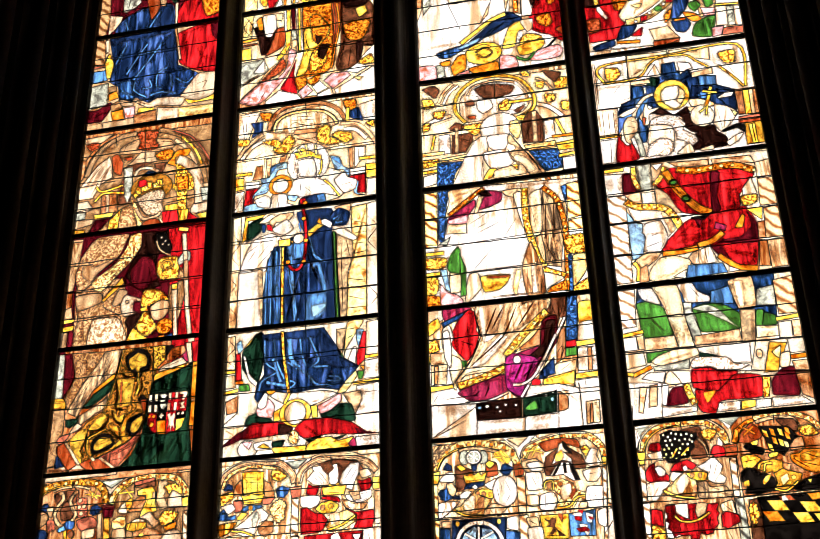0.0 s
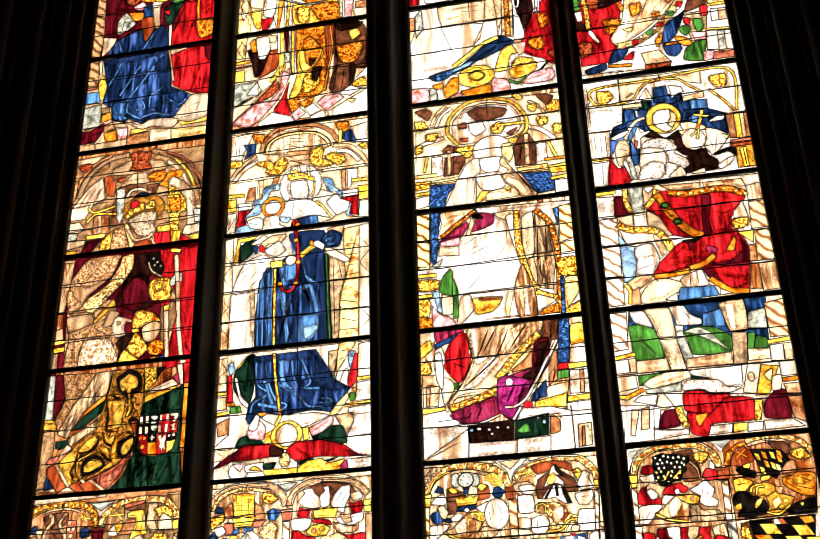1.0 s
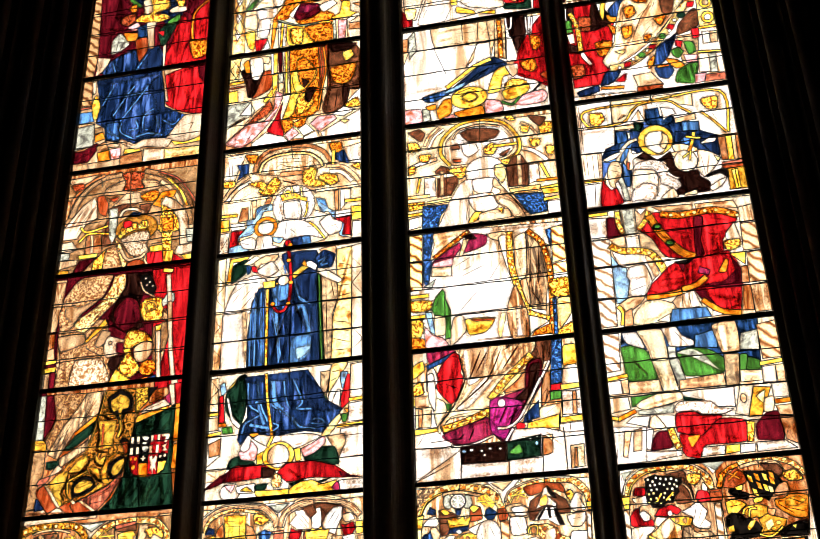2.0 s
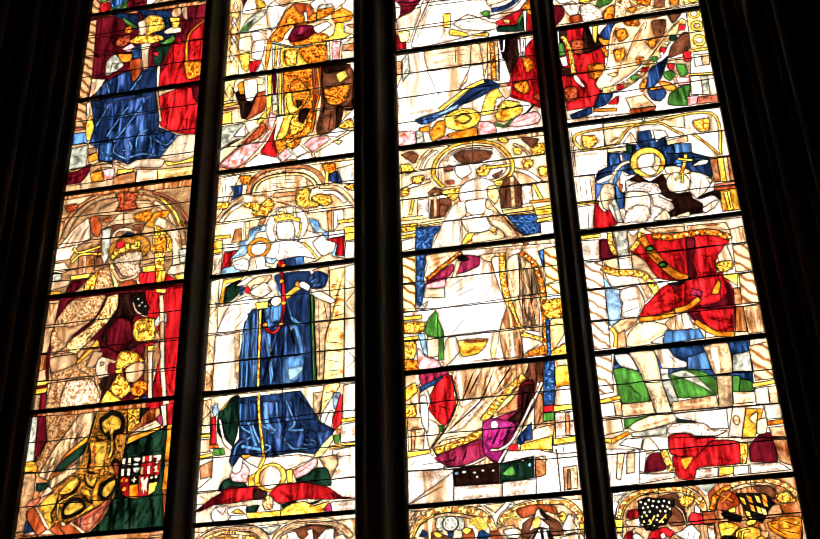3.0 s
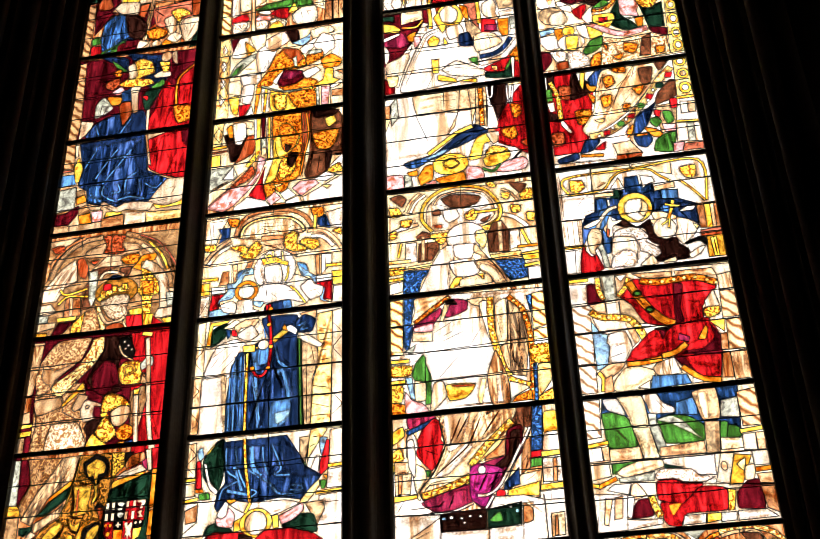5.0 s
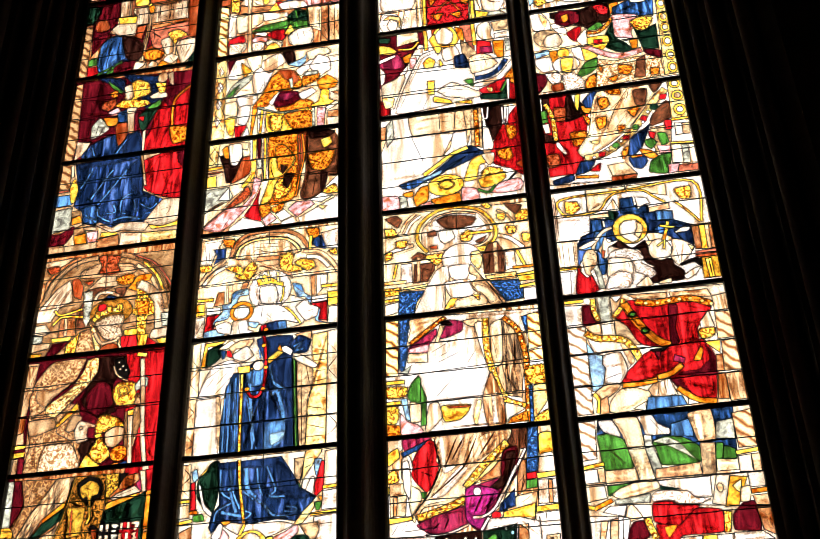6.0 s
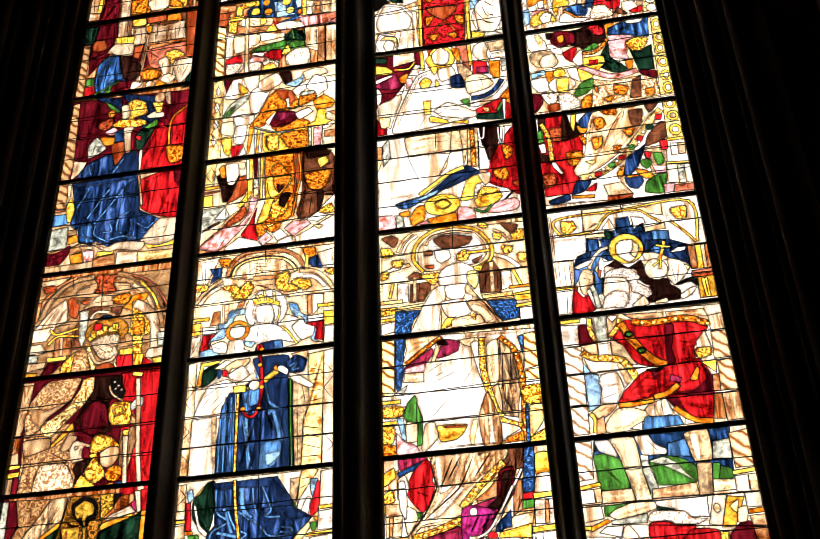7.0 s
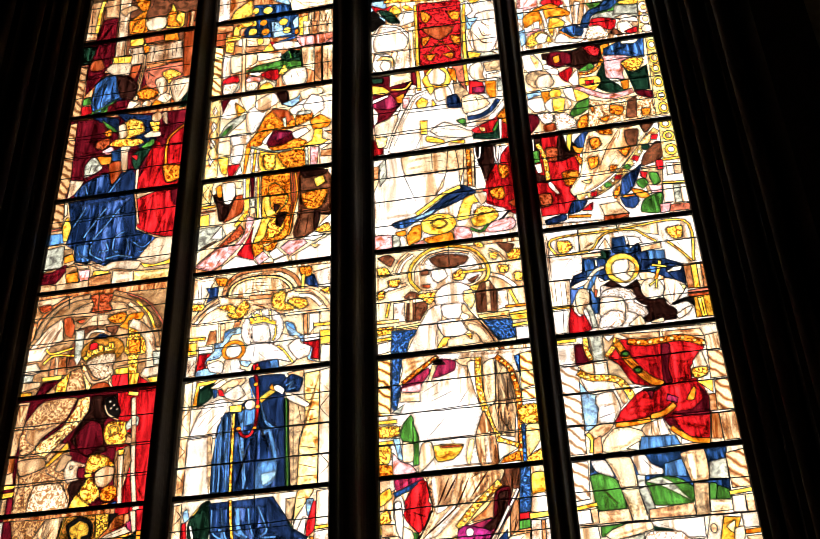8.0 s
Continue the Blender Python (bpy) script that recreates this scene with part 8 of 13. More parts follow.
def alms_light():
    d = Light()
    d.P("sc", -1, 0, 101, 0, 101, 253.8, -1, 253.8)
    d.P("sc", -1, 253.8, 101, 253.8, 101, 600, -1, 600)
    d.S("sd", 58.5, 205.1, 63.5, 202.5, 71.4, 189.2, 80.4, 174.3, 85.6, 158.5, 85.9, 153.6, 77.9, 159.7, 67.6, 176.2, 59.6, 187.6)
    d.T(0.9, 63.2, 197.4, 73.7, 180.3, 81.1, 164.2)
    d.P("sc", -1.1, 83.5, 9.5, 83.7, 10, 25.3, -1, 23.6)
    d.S("w", 1.2, 87.8, 9.9, 92.8, 10.7, 77.6, 0.7, 74.2)
    d.S("y", 0, 74.3, 6.5, 78, 7.7, 71.9, 0.5, 66.8)
    d.S("ym", -0.4, 61, 4.6, 64.8, 7.1, 57.2, 0.1, 55)
    d.P("y", -0.7, 53.6, 11.8, 53.7, 11, 49.5, -0.1, 49.2)
    d.P("w", -0.1, 48.5, 11.6, 48.7, 14.5, 34.7, 0, 33.4)
    d.P("y", 0.1, 34.1, 14.4, 34, 15, 30.4, 0.4, 30.5)
    d.P("w", 0.4, 30.5, 28, 33.3, 24.6, 21, 27, 1.6, -0.4, 1.4)
    d.P("w", 0.3, 22, 28, 20.7, 27, 1.6, -0.1, 2)
    d.S("v", 9.5, 83.7, 16.6, 84.4, 23.6, 85.1, 27.7, 81.6, 21.8, 74.8, 10.6, 76.1)
    d.B("u", 3, 9.1, 73.2, 19.1, 77.3, 26.2, 80.2)
    d.S("r", 19, 75.1, 26.3, 81.7, 32.3, 76.5, 29.8, 67.9, 32.3, 63.2, 29.1, 54.8, 23.3, 48.1, 15.4, 57.7, 13.7, 65.3, 16, 69.5)
    d.S("w", 9, 70.3, 13.3, 72.8, 15.8, 65, 12.6, 56.6, 8.6, 58.5)
    d.S("g", 19.2, 48.6, 23.3, 48.1, 22.4, 44.6, 19.7, 44.9)
    d.S("s", 12.5, 53.7, 19.2, 50, 20.3, 44.1, 14.5, 34.7, 12.7, 42.1)
    d.S("s", 29.3, 85.1, 74.8, 84.9, 73.4, 76.1, 48.4, 58.4, 39.6, 47.8, 24.3, 40.8, 18.6, 35.7, 15.6, 30.4, 14.5, 34.7, 23.1, 45.3, 32.1, 60.3, 32.3, 76.5)
    d.S("bd", 55.5, 82.7, 74.7, 84.1, 72.8, 76.2, 58.4, 66.1, 48.6, 61.3, lead=0.2)
    d.B("y", 4.5, 73.3, 73.9, 65.4, 68.2, 56.5, 57.5, 47.1, 48.4)
    d.S("Bd", 74.7, 83.4, 85.6, 83.6, 84.3, 68.9, 77.8, 55.1, 73.6, 70.2)
    d.P("bd", 78.4, 62.3, 83.8, 63.1, 82.2, 44.6, 76.6, 41)
    d.S("b", 56.2, 53.2, 69.2, 64.8, 69.6, 53.2, 57.3, 50.2)
    d.S("a", 47.9, 51.2, 58, 60.3, 67.7, 63.5, 56.1, 51.8)
    d.B("w", 2, 81.7, 70, 78.3, 60.9, 65.7, 36.5, 56, 31.9, 50.6, 30.7)
    d.S("m", 73.8, 71.6, 79, 69.5, 78.1, 59.4, 68.7, 41.8, 64, 49.5, 68.2, 51.9)
    d.S("v", 46.8, 44.2, 55.8, 47.5, 69.5, 51.7, 72.2, 51.4, 65.7, 36.5, 52, 30.9, 54.5, 29.2, 60.5, 30, 55.3, 21.5, 51.5, 23.2, 46.5, 28.6)
    d.P("Ud", 67.1, 37.7, 76.6, 41, 75.9, 32.6, 65.3, 32.3)
    d.B("y", 4.6, 17.1, 32.3, 28, 34.8, 39, 37.9, 46, 41.4)
    d.S("v", 16.9, 28.8, 27.9, 31.9, 44.4, 38, 46.6, 30, 46.4, 27.2, 38.2, 23.9, 27.4, 22.2, 19.5, 25.8)
    d.B("w", 1.8, 24.7, 21.7, 35.4, 22.1, 46.3, 25.9)
    d.P("um", 86.2, 83.5, 92.3, 83.5, 90.4, 55.1, 83.1, 54.5)
    d.P("r", 83.1, 54.5, 90.4, 54.9, 90.1, 50.9, 82.7, 50.3)
    d.P("g", 82.7, 50, 90, 50.2, 89.5, 45.2, 82.2, 44.6)
    d.S("y", 92.5, 78.3, 100, 78.8, 100.2, 67.1, 92, 65.1)
    d.S("w", 92, 65.1, 100, 65.6, 100.9, 54, 90.3, 53.7)
    d.P("y", 89, 53.9, 100.9, 54.2, 101, 51.1, 89.1, 50.3)
    d.P("w", 89.3, 50.2, 101.2, 50.8, 100.8, 32.8, 88.5, 33.4)
    d.P("y", 87.2, 33.5, 100.9, 34.2, 100.8, 30.7, 86.9, 30.1)
    d.P("w", 86.1, 29.4, 101.2, 30, 101.5, 1.3, 87.5, 1.3)
    d.P("sd", 76.6, 41, 88.6, 42.5, 85.8, 26, 64.9, 26.7)
    d.P("y", 68, 32, 86.7, 35.7, 86, 27.4, 67.6, 27.9)
    d.O("r", 63.6, 30.4, 2.9, 2.5)
    d.P("w", 57.2, 28.9, 76.9, 28.3, 89.6, 24.2, 103.8, 24.2, 101.8, 1.3, -0.4, 1.6, 27.9, 19.3, 55.3, 21.5)
    d.P("w", 27.4, 10.4, 55.8, 9.7, 55.2, 1.7, 27, 1.6)
    d.P("w", 55.8, 10.4, 75.4, 10.6, 74.6, 1.2, 55.2, 1.7)
    d.P("mk", 27.9, 19.3, 54.7, 22.2, 53.9, 10.6, 27.5, 10.8)
    d.P("G", 55.3, 21.5, 75.2, 24.3, 74.2, 11.4, 54.5, 10.1)
    d.S("g", 56.6, 20.7, 64.1, 15.8, 72.4, 21.8, 69.3, 15.3, 63.9, 13.1, lead=0.12)
    d.O("w", 29.8, 18, 2.1, 1.1, lead=0)
    d.O("w", 35.9, 18.5, 1.9, 1.1, lead=0)
    d.O("w", 43.1, 17.8, 1.6, 1, lead=0)
    d.O("w", 41, 15, 1.1, 1, lead=0)
    d.O("w", 45.6, 18.4, 1.1, 1.1, lead=0)
    d.O("w", 50.8, 17.6, 1.2, 1.1, lead=0)
    d.O("w", 71.8, 21.9, 2.1, 1.1, lead=0)
    d.B("w", 1.5, 72.5, 23.2, 73.4, 17.6, 72.7, 12.2, lead=0)
    d.P("s", 75.8, 23.6, 81.7, 23.6, 80.8, 12.8, 74.8, 11.3)
    d.S("b", 76.5, 23.5, 81.4, 19.5, 80.8, 12.8, 75.5, 11.9)
    d.P("s", 91.4, 15.8, 99.2, 16.4, 98.5, 3, 90.8, 2.3)
    d.P("b", 93.8, 14.2, 95.1, 14.4, 94.7, 3.3, 92.7, 2.8)
    d.T(1.2, 42.9, 81.2, 35, 62.9)
    d.T(1.2, 55.4, 81.2, 45.9, 61.6, 24.4, 43.7)
    d.T(1.2, 66.5, 82.9, 55.8, 67.8)
    d.T(1.2, 47.1, 80.7, 39.3, 66.8)
    d.T(0.9, 32.3, 63.2, 26.1, 49.3)
    d.T(1.2, 56.9, 44.5, 50.7, 32.4)
    d.T(1.2, 63.7, 45.2, 57.3, 31.7)
    d.T(1.2, 70.7, 50.2, 64.6, 39.4)
    d.T(1, 30.4, 28.9, 26.2, 25.1)
    d.T(1, 35.9, 31.1, 32.9, 24.4)
    d.T(1.6, 76.1, 66.9, 72.3, 52.9)
    d.T(0.8, 19.8, 61.6, 27.9, 57.8)
    d.T(0.5, 19.9, 34.2, 22.5, 32.5)
    d.L(10, 25.3, 28.9, 26.2)
    d.L(-0.3, 63.9, 13, 64.6)
    d.L(27.5, 11.1, 26.9, 0.9)
    d.L(32.3, 63.2, 63.7, 64)
    d.L(88.5, 27.1, 88.7, 1.2)
    d.P("c", 0.3, 521.1, 14.4, 518, 12.2, 480.9, 0.4, 471.2)
    d.P("c", 76.6, 475.2, 88, 476.7, 81.2, 458.2, 76.9, 457.1)
    d.P("ym", 11.6, 522.9, 72.8, 509.1, 72.7, 494.5, 11.1, 501.8)
    d.P("r", 38, 493.8, 71.9, 493.6, 70.8, 425.4, 62.5, 425.2, 51.7, 430.2, 38.3, 426.3)
    d.S("nd", 46.5, 489.9, 61.8, 492.7, 65.5, 481.6, 59.4, 472.8, 55.9, 459.6, 47.2, 455.4, 44.4, 474, lead=0.3)
    d.S("n", 39.8, 485.2, 47.1, 485.7, 43.6, 472.2, 38.8, 459.2, lead=0.2)
    d.S("n", 64.6, 490.1, 72.5, 490.4, 71.6, 462.2, 67.6, 467, lead=0.2)
    d.S("n", 40.7, 433.4, 52.5, 448.4, 55.4, 448.8, 65.9, 436, 65.4, 428.4, 51.7, 430.2, lead=0.2)
    d.B("y", 1.2, 40.9, 439.2, 46.9, 449.6, 46, 459.7, lead=0)
    d.B("y", 1.2, 65.1, 473.6, 58.6, 457, 69.3, 446.9, lead=0)
    d.B("y", 1.4, 46.4, 436.1, 54.6, 448, 61.7, 436.8, lead=0)
    d.S("o", 58.5, 455.1, 69.9, 458.6, 70.5, 444.7, 64.6, 438.2)
    d.P("a", 33.7, 466.2, 37, 466.5, 37.8, 413.2, 35.1, 413.7)
    d.P("a", 72.6, 492.4, 76.2, 492.7, 75.7, 426.3, 71.5, 426.2)
    d.S("k", 0.7, 493.7, 8.1, 494.1, 7.2, 486.1, 12.1, 478.9, 0.4, 471.2)
    d.S("r", 0.8, 500.9, 11, 495.6, 18.4, 498.1, 13.8, 490.8, 5.1, 491.7)
    d.S("eh", 5.1, 492.7, 13.9, 492.9, 19.4, 481.4, 23.7, 478.4, 20.8, 476, 12.2, 482.9)
    d.S("y", 15.3, 492.5, 19.9, 497.8, 25.5, 490.3, 23.8, 482.5, 18, 481.7)
    d.S("y", 26.3, 494.3, 30, 495.6, 37, 487.8, 34, 484.4)
    d.S("w", 25.4, 488.3, 37, 487.8, 35.2, 476, 23.5, 472.4, 17.9, 475.6)
    d.S("w", 0.3, 465.2, 9.2, 477.5, 23.5, 472.4, 30.4, 462.9, 29.4, 453.2, 15.7, 446.3, 0.1, 447.5)
    d.S("w", 79, 491, 103, 487.8, 101.7, 469.8, 87.6, 470.8, 81.7, 466, 76.6, 475.2, 74.4, 485.8)
    d.S("w", 73.1, 488.2, 78.9, 489, 82.4, 478, 76.5, 473.2, 74, 479.8)
    d.S("wd", 84.6, 467.4, 101.5, 467.8, 100.3, 434.7, 93.1, 430.4, 81, 434.8, 77.1, 449.2)
    d.S("y", 79.7, 490.9, 88.9, 488.8, 83, 486)
    d.P("e", 75.5, 434, 93.3, 432.3, 100.7, 430.7, 100.4, 426, 76.4, 426.2)
    d.P("y", 76.1, 433.9, 86.2, 429.9, 84.6, 426.4, 76.4, 426.2)
    d.S("w", 1.4, 437.5, 4.3, 444.7, 14.2, 442.7, 18.3, 436, 16.7, 426.8, 11.1, 426, 1.2, 426.1)
    d.P("w", 21.4, 445.1, 31.3, 445, 33.4, 425.3, 18, 425.6)
    d.P("s", 30.5, 464.9, 34, 464.2, 34.8, 425.1, 30.6, 424)
    d.B("y", 1.6, 38.3, 426.3, 46.1, 430.4, 55.8, 428.5, 61, 423.6)
    d.T(0.5, 9.2, 436.9, 11.2, 433.6)
    d.T(1, 85.6, 461.2, 88.9, 448.7, 97.3, 448.9)
    d.T(1, 80.9, 454.3, 88.4, 441, 96.6, 439.3)
    d.T(1, 87.2, 464.8, 95.1, 457.2)
    d.T(0.8, 9.1, 471.4, 14.9, 472.2)
    d.L(0.4, 467.2, 37.8, 470.4)
    d.L(30.5, 464.9, 30.6, 424)
    d.P("sc", -0.7, 0.5, 102.8, 1.4, 102.2, -68.7, -1.8, -61.4)
    d.P("w", -0.3, -1.7, 8.5, -2.5, 3.1, -9.3, -0.3, -16.3)
    d.P("w", 41.4, -2.3, 50.9, -11.5, 60.6, -2, 61.6, -2.1, 51, -16.6, 50.1, -16.5)
    d.S("sd", 84.7, -43.4, 93.1, -36.2, 101.1, -38.8, 100.8, -45.6, 86.4, -46.5)
    d.P("y", 96.4, -18, 101.3, -17.4, 101.3, -22.5, 96.4, -22.6)
    d.P("s", 98.4, -22.7, 101.8, -22.5, 101.4, -44.7, 97.2, -43.4)
    d.P("U", 10.2, -48, 41.1, -47.4, 39.5, -64.3, 10.1, -62.2)
    d.B("w", 4, 12.6, -62.4, 13.3, -56.6, 18.6, -51.1, 26.6, -49.7, 33.3, -53.2, 36.9, -59.3, 37.6, -64.1)
    d.B("w", 3, 26.1, -49.7, 25.7, -63.3)
    d.S("u", 2.6, -50.9, 9.6, -50.4, 9.1, -62.1, 3.2, -61.7)
    d.S("w", 90.6, -52.6, 100.7, -46.6, 100.3, -68.6, 91, -67.9)
    d.T(0.7, 94.6, -60.6, 100, -53.3)
    d.L(25.9, -1.9, 24.8, -6)
    d.L(-1.3, -45.2, 101.3, -45.7)
    d.S("bd", 58.2, 204.7, 61.2, 205.5, 66.5, 196.9, 74.7, 183.4, 80.6, 173.3, 84, 162.8, 73.9, 175.7, 63.1, 182.6, 59, 189.8)
    d.S("s", 30.7, 83.7, 74.9, 83.7, 73, 75.2, 53.2, 56.3, 47.4, 41.4, 21.6, 39, 17.6, 31.7, 15.9, 35.7, 24.4, 46.4, 31.5, 64.1)
    d.S("w", 32.5, 82.8, 47.6, 83, 41.4, 62.9, 33.8, 59.8, lead=0.06)
    d.S("sd", 53.8, 82.9, 73.6, 82.6, 71.7, 74.1, 52.6, 64.3, 46.4, 65, lead=0.06)
    d.S("w", 43.8, 62.7, 48.6, 60.8, 34.2, 45.4, 26.8, 44.9, lead=0.06)
    d.S("b", 55.4, 52.2, 60.8, 59.4, 69.2, 66.1, 69.2, 54.5)
    d.S("a", 46.6, 47.9, 53.4, 58.9, 68.6, 65.8, 63.2, 59.1, 54.2, 52.3)
    d.B("ym", 4.6, 46.9, 48.9, 55.9, 59.3, 63.8, 66.7, 73.5, 75.2)
    d.B("ym", 4.6, 17.1, 32.7, 28.8, 35.4, 40, 39.3, 46.5, 42.5)
    d.S("m", 70, 68.9, 78.8, 71.9, 78.4, 55.9, 69.4, 45.2, 67.9, 53.1)
    d.B("w", 1.7, 83.8, 70, 77.7, 58.5, 70.7, 46.3, 66.5, 37.8, 57.7, 32.4, 50.3, 30.9)
    d.S("v", 47.8, 47.5, 67.9, 53.1, 69.8, 46.4, 62.7, 33.1, 50.3, 30.6, 57.7, 29.8, 59.4, 28.4, 55.7, 21.2, 51, 23, 45.5, 31.1)
    d.S("v", 18.5, 30, 45.9, 37.4, 46.7, 26.2, 37.8, 23, 24.5, 22.5)
    d.B("w", 1.5, 22, 22.1, 34.1, 21.8, 47, 26.1)
    d.O("w", 54, 45.6, 2.1, 3.1)
    d.P("s", 1.1, 55.5, 12.4, 54.9, 12.1, 47.7, 1.1, 47.6)
    d.P("s", 1.1, 47.4, 11.5, 47.6, 10.3, 35, 1.1, 34.6)
    d.P("b", 3.3, 46.7, 5.8, 46.8, 4.8, 35.5, 2.9, 35.1)
    d.P("w", 89.6, 49.7, 100.9, 49.5, 100.6, 34.5, 88.8, 35.1)
    d.P("b", 95.5, 49, 97.8, 49, 97.1, 34.8, 94.7, 34.8)
    d.S("w", 9.2, 67.9, 13, 68.8, 14.3, 56.7, 13.2, 45, 9.8, 51.9)
    d.W(1.7, 38.7, 80.7, 35.2, 63.6)
    d.W(1.7, 47.5, 81.6, 41.4, 64.2)
    d.W(1.7, 59.9, 80.8, 50.1, 64.6, 30.5, 45.8)
    d.W(1.7, 67.1, 78.6, 56.3, 65.2)
    d.W(1.7, 57.3, 44.2, 51.7, 33.3)
    d.W(1.7, 62.3, 46.2, 59, 35)
    d.W(1.7, 52.4, 43.4, 49.4, 34.8)
    d.W(1.7, 28.6, 31.8, 25.8, 25.7)
    d.W(1.7, 36, 33.6, 34.4, 26.1)
    d.W(1.7, 42.2, 35.5, 41.6, 26.7)
    d.T(0.5, 60.5, 22.3, 57.7, 16.3)
    d.T(0.5, 65.2, 21.8, 65.9, 15.5)
    d.W(3, 32.1, 74.7, 32.8, 63.9)
    d.W(4, 64.4, 74.9, 51.2, 61.8, 35.6, 47.8)
    d.W(3, 73.5, 65.9, 69.7, 49.3)
    d.W(3, 24.5, 74.2, 26.1, 55.4)
    d.W(3, 14.3, 71.4, 18.6, 54.9)
    d.W(3, 72.3, 51.6, 66.6, 39.3)
    d.S("w", 0.6, 434.8, 5.6, 443.3, 15.3, 440.4, 18.2, 433.1, 16.4, 425, 3.9, 425.6)
    d.S("a", 4.1, 437.9, 8.4, 441.8, 16.7, 439.1, 17.9, 432.2, 16.4, 427.8, 15.2, 435.6, 9.7, 437.7)
    d.S("f", 6.8, 431.6, 9.7, 437.7, 15.2, 433.7, 14.3, 426.4, 9.5, 425.5)
    d.B("a", 2, 39.1, 426.1, 46.8, 429.6, 56.3, 428.3, 61.5, 423.5)
    d.P("sc", -0.3, -2.5, 101.3, -3.7, 96, -64.5, -1.2, -57.5)
    d.B("am", 5, 0.7, -17.9, 4.6, -10, 13.6, -4.5, 26, -3.5, 39.1, -5.7, 46.9, -11.6, 50, -17.5)
    d.B("y", 1, 2.3, -17.5, 6.1, -10.6, 14.6, -6.1, 24.9, -5.2)
    d.B("z", 2, 15.6, -6.8, 24.8, -6, 35.9, -8.6, 42.8, -12.8)
    d.S("zm", 1.2, -3.9, 11.6, -2.7, 4.1, -10.4, 0.8, -15.4, lead=0.1)
    d.S("y", 35.8, -10.1, 41, -8.5, 45.7, -14.1, 43.5, -17, 38.6, -14.5, lead=0.1)
    d.B("y", 0.8, 35.2, -12.1, 45.7, -14.1, lead=0.08)
    d.B("y", 0.8, 38.9, -9.4, 42.5, -16.4, lead=0.08)
    d.P("w", 41.5, -1.3, 60.7, -1.5, 51.9, -11.5, 50.6, -15.5, 48.1, -8.1)
    d.P("z", 43.9, -2.3, 56.6, -1.8, 50.7, -7.3)
    d.S("B", 13.1, -15.9, 16.7, -16.2, 23.2, -18.8, 23.5, -22.4, 13.8, -23.7)
    d.S("B", 13.3, -23.6, 18.4, -24, 18.6, -29.6, 13.5, -30.7)
    d.S("n", 31.4, -15.9, 37, -15.4, 37.9, -22.6, 31, -23.6)
    d.S("y", 14.1, -16, 16.7, -15.2, 19.7, -18, 16.6, -19)
    d.S("y", 30.9, -15.9, 33.1, -14.2, 36.5, -15.9, 33.3, -18.7)
    d.O("e", 18.7, -11.2, 2.9, 4.3)
    d.O("e", 29.8, -11.9, 2.8, 4.1)
    d.O("e", 24.4, -11.4, 4.7, 4.5)
    d.O("w", 24.4, -11.4, 4.1, 4, lead=0.1)
    d.O("e", 24.4, -11.4, 3.1, 3, lead=0.08)
    d.B("w", 0.7, 24.5, -8.3, 24.2, -14.5, lead=0)
    d.B("w", 0.7, 21.8, -9.7, 26.9, -13.2, lead=0)
    d.B("w", 0.7, 21.6, -12.7, 27.1, -10.2, lead=0)
    d.P("U", 22.5, -16.2, 26.2, -16.1, 25.2, -19.5, 23.2, -19.3)
    d.P("y", 17.5, -20.7, 20.2, -21.9, 21.6, -20, 24, -21.7, 27, -20.2, 28.1, -22, 31.7, -20.3, 29.9, -25.8, 18.9, -26.6)
    d.T(0.4, 19.3, -25.1, 29.9, -24.8)
    d.P("U", 17.8, -29.6, 19.2, -27, 24.8, -26.1, 29.9, -26.2, 29.2, -28.5, 24.6, -29.6)
    d.S("w", 22.2, -28.9, 24.3, -27.4, 25.9, -29.2, 24.4, -30.4)
    d.P("U", 6.1, -17.4, 8.1, -13.4, 11.1, -15.4, 11.2, -18.3)
    d.S("w", 3.6, -23.8, 7.3, -19.8, 11.4, -19.2, 13, -23.1, 11.2, -25, 7.6, -24.7)
    d.P("u", 2.8, -30.9, 4.4, -29, 7, -28.7, 7.6, -26.2, 9.1, -26.1, 9.4, -31.4, 13.4, -32.8, 14.8, -35.4, 10.8, -34.6, 6.7, -36.1, 4.2, -34.5)
    d.S("t", 7.6, -26.2, 11.2, -25.3, 13.5, -29.7, 11.8, -33.4, 9.2, -31.9)
    d.S("U", 10.8, -34.1, 15.4, -32.9, 15.3, -35.4)
    d.S("w", 14.9, -32.9, 18.5, -30.7, 22, -31.4, 19.9, -34.8, 15.8, -35)
    d.P("ad", 10.5, -40.6, 15.6, -39, 20.4, -34.3, 24.6, -30.6, 28.1, -30.4, 33.8, -36.4, 28.9, -43, 28.3, -46.4, 21.8, -46.2, 13.9, -43.8)
    d.S("f", 17.2, -38.1, 21.4, -33.9, 23.9, -34.6, 23, -42.5, 18, -42.6, lead=0)
    d.S("b", 25.3, -35.7, 29.4, -35.1, 28, -41.9, 24.9, -43.7, lead=0)
    d.B("y", 1.3, 11, -40.8, 17.9, -44.6, 28.3, -45.9)
    d.S("y", 24, -32.1, 28.7, -30, 34.1, -30.4, 35.4, -34, 33.3, -36.4, 28.4, -34.5)
    d.O("b", 25.7, -32.5, 1.1, 1.2, lead=0.1)
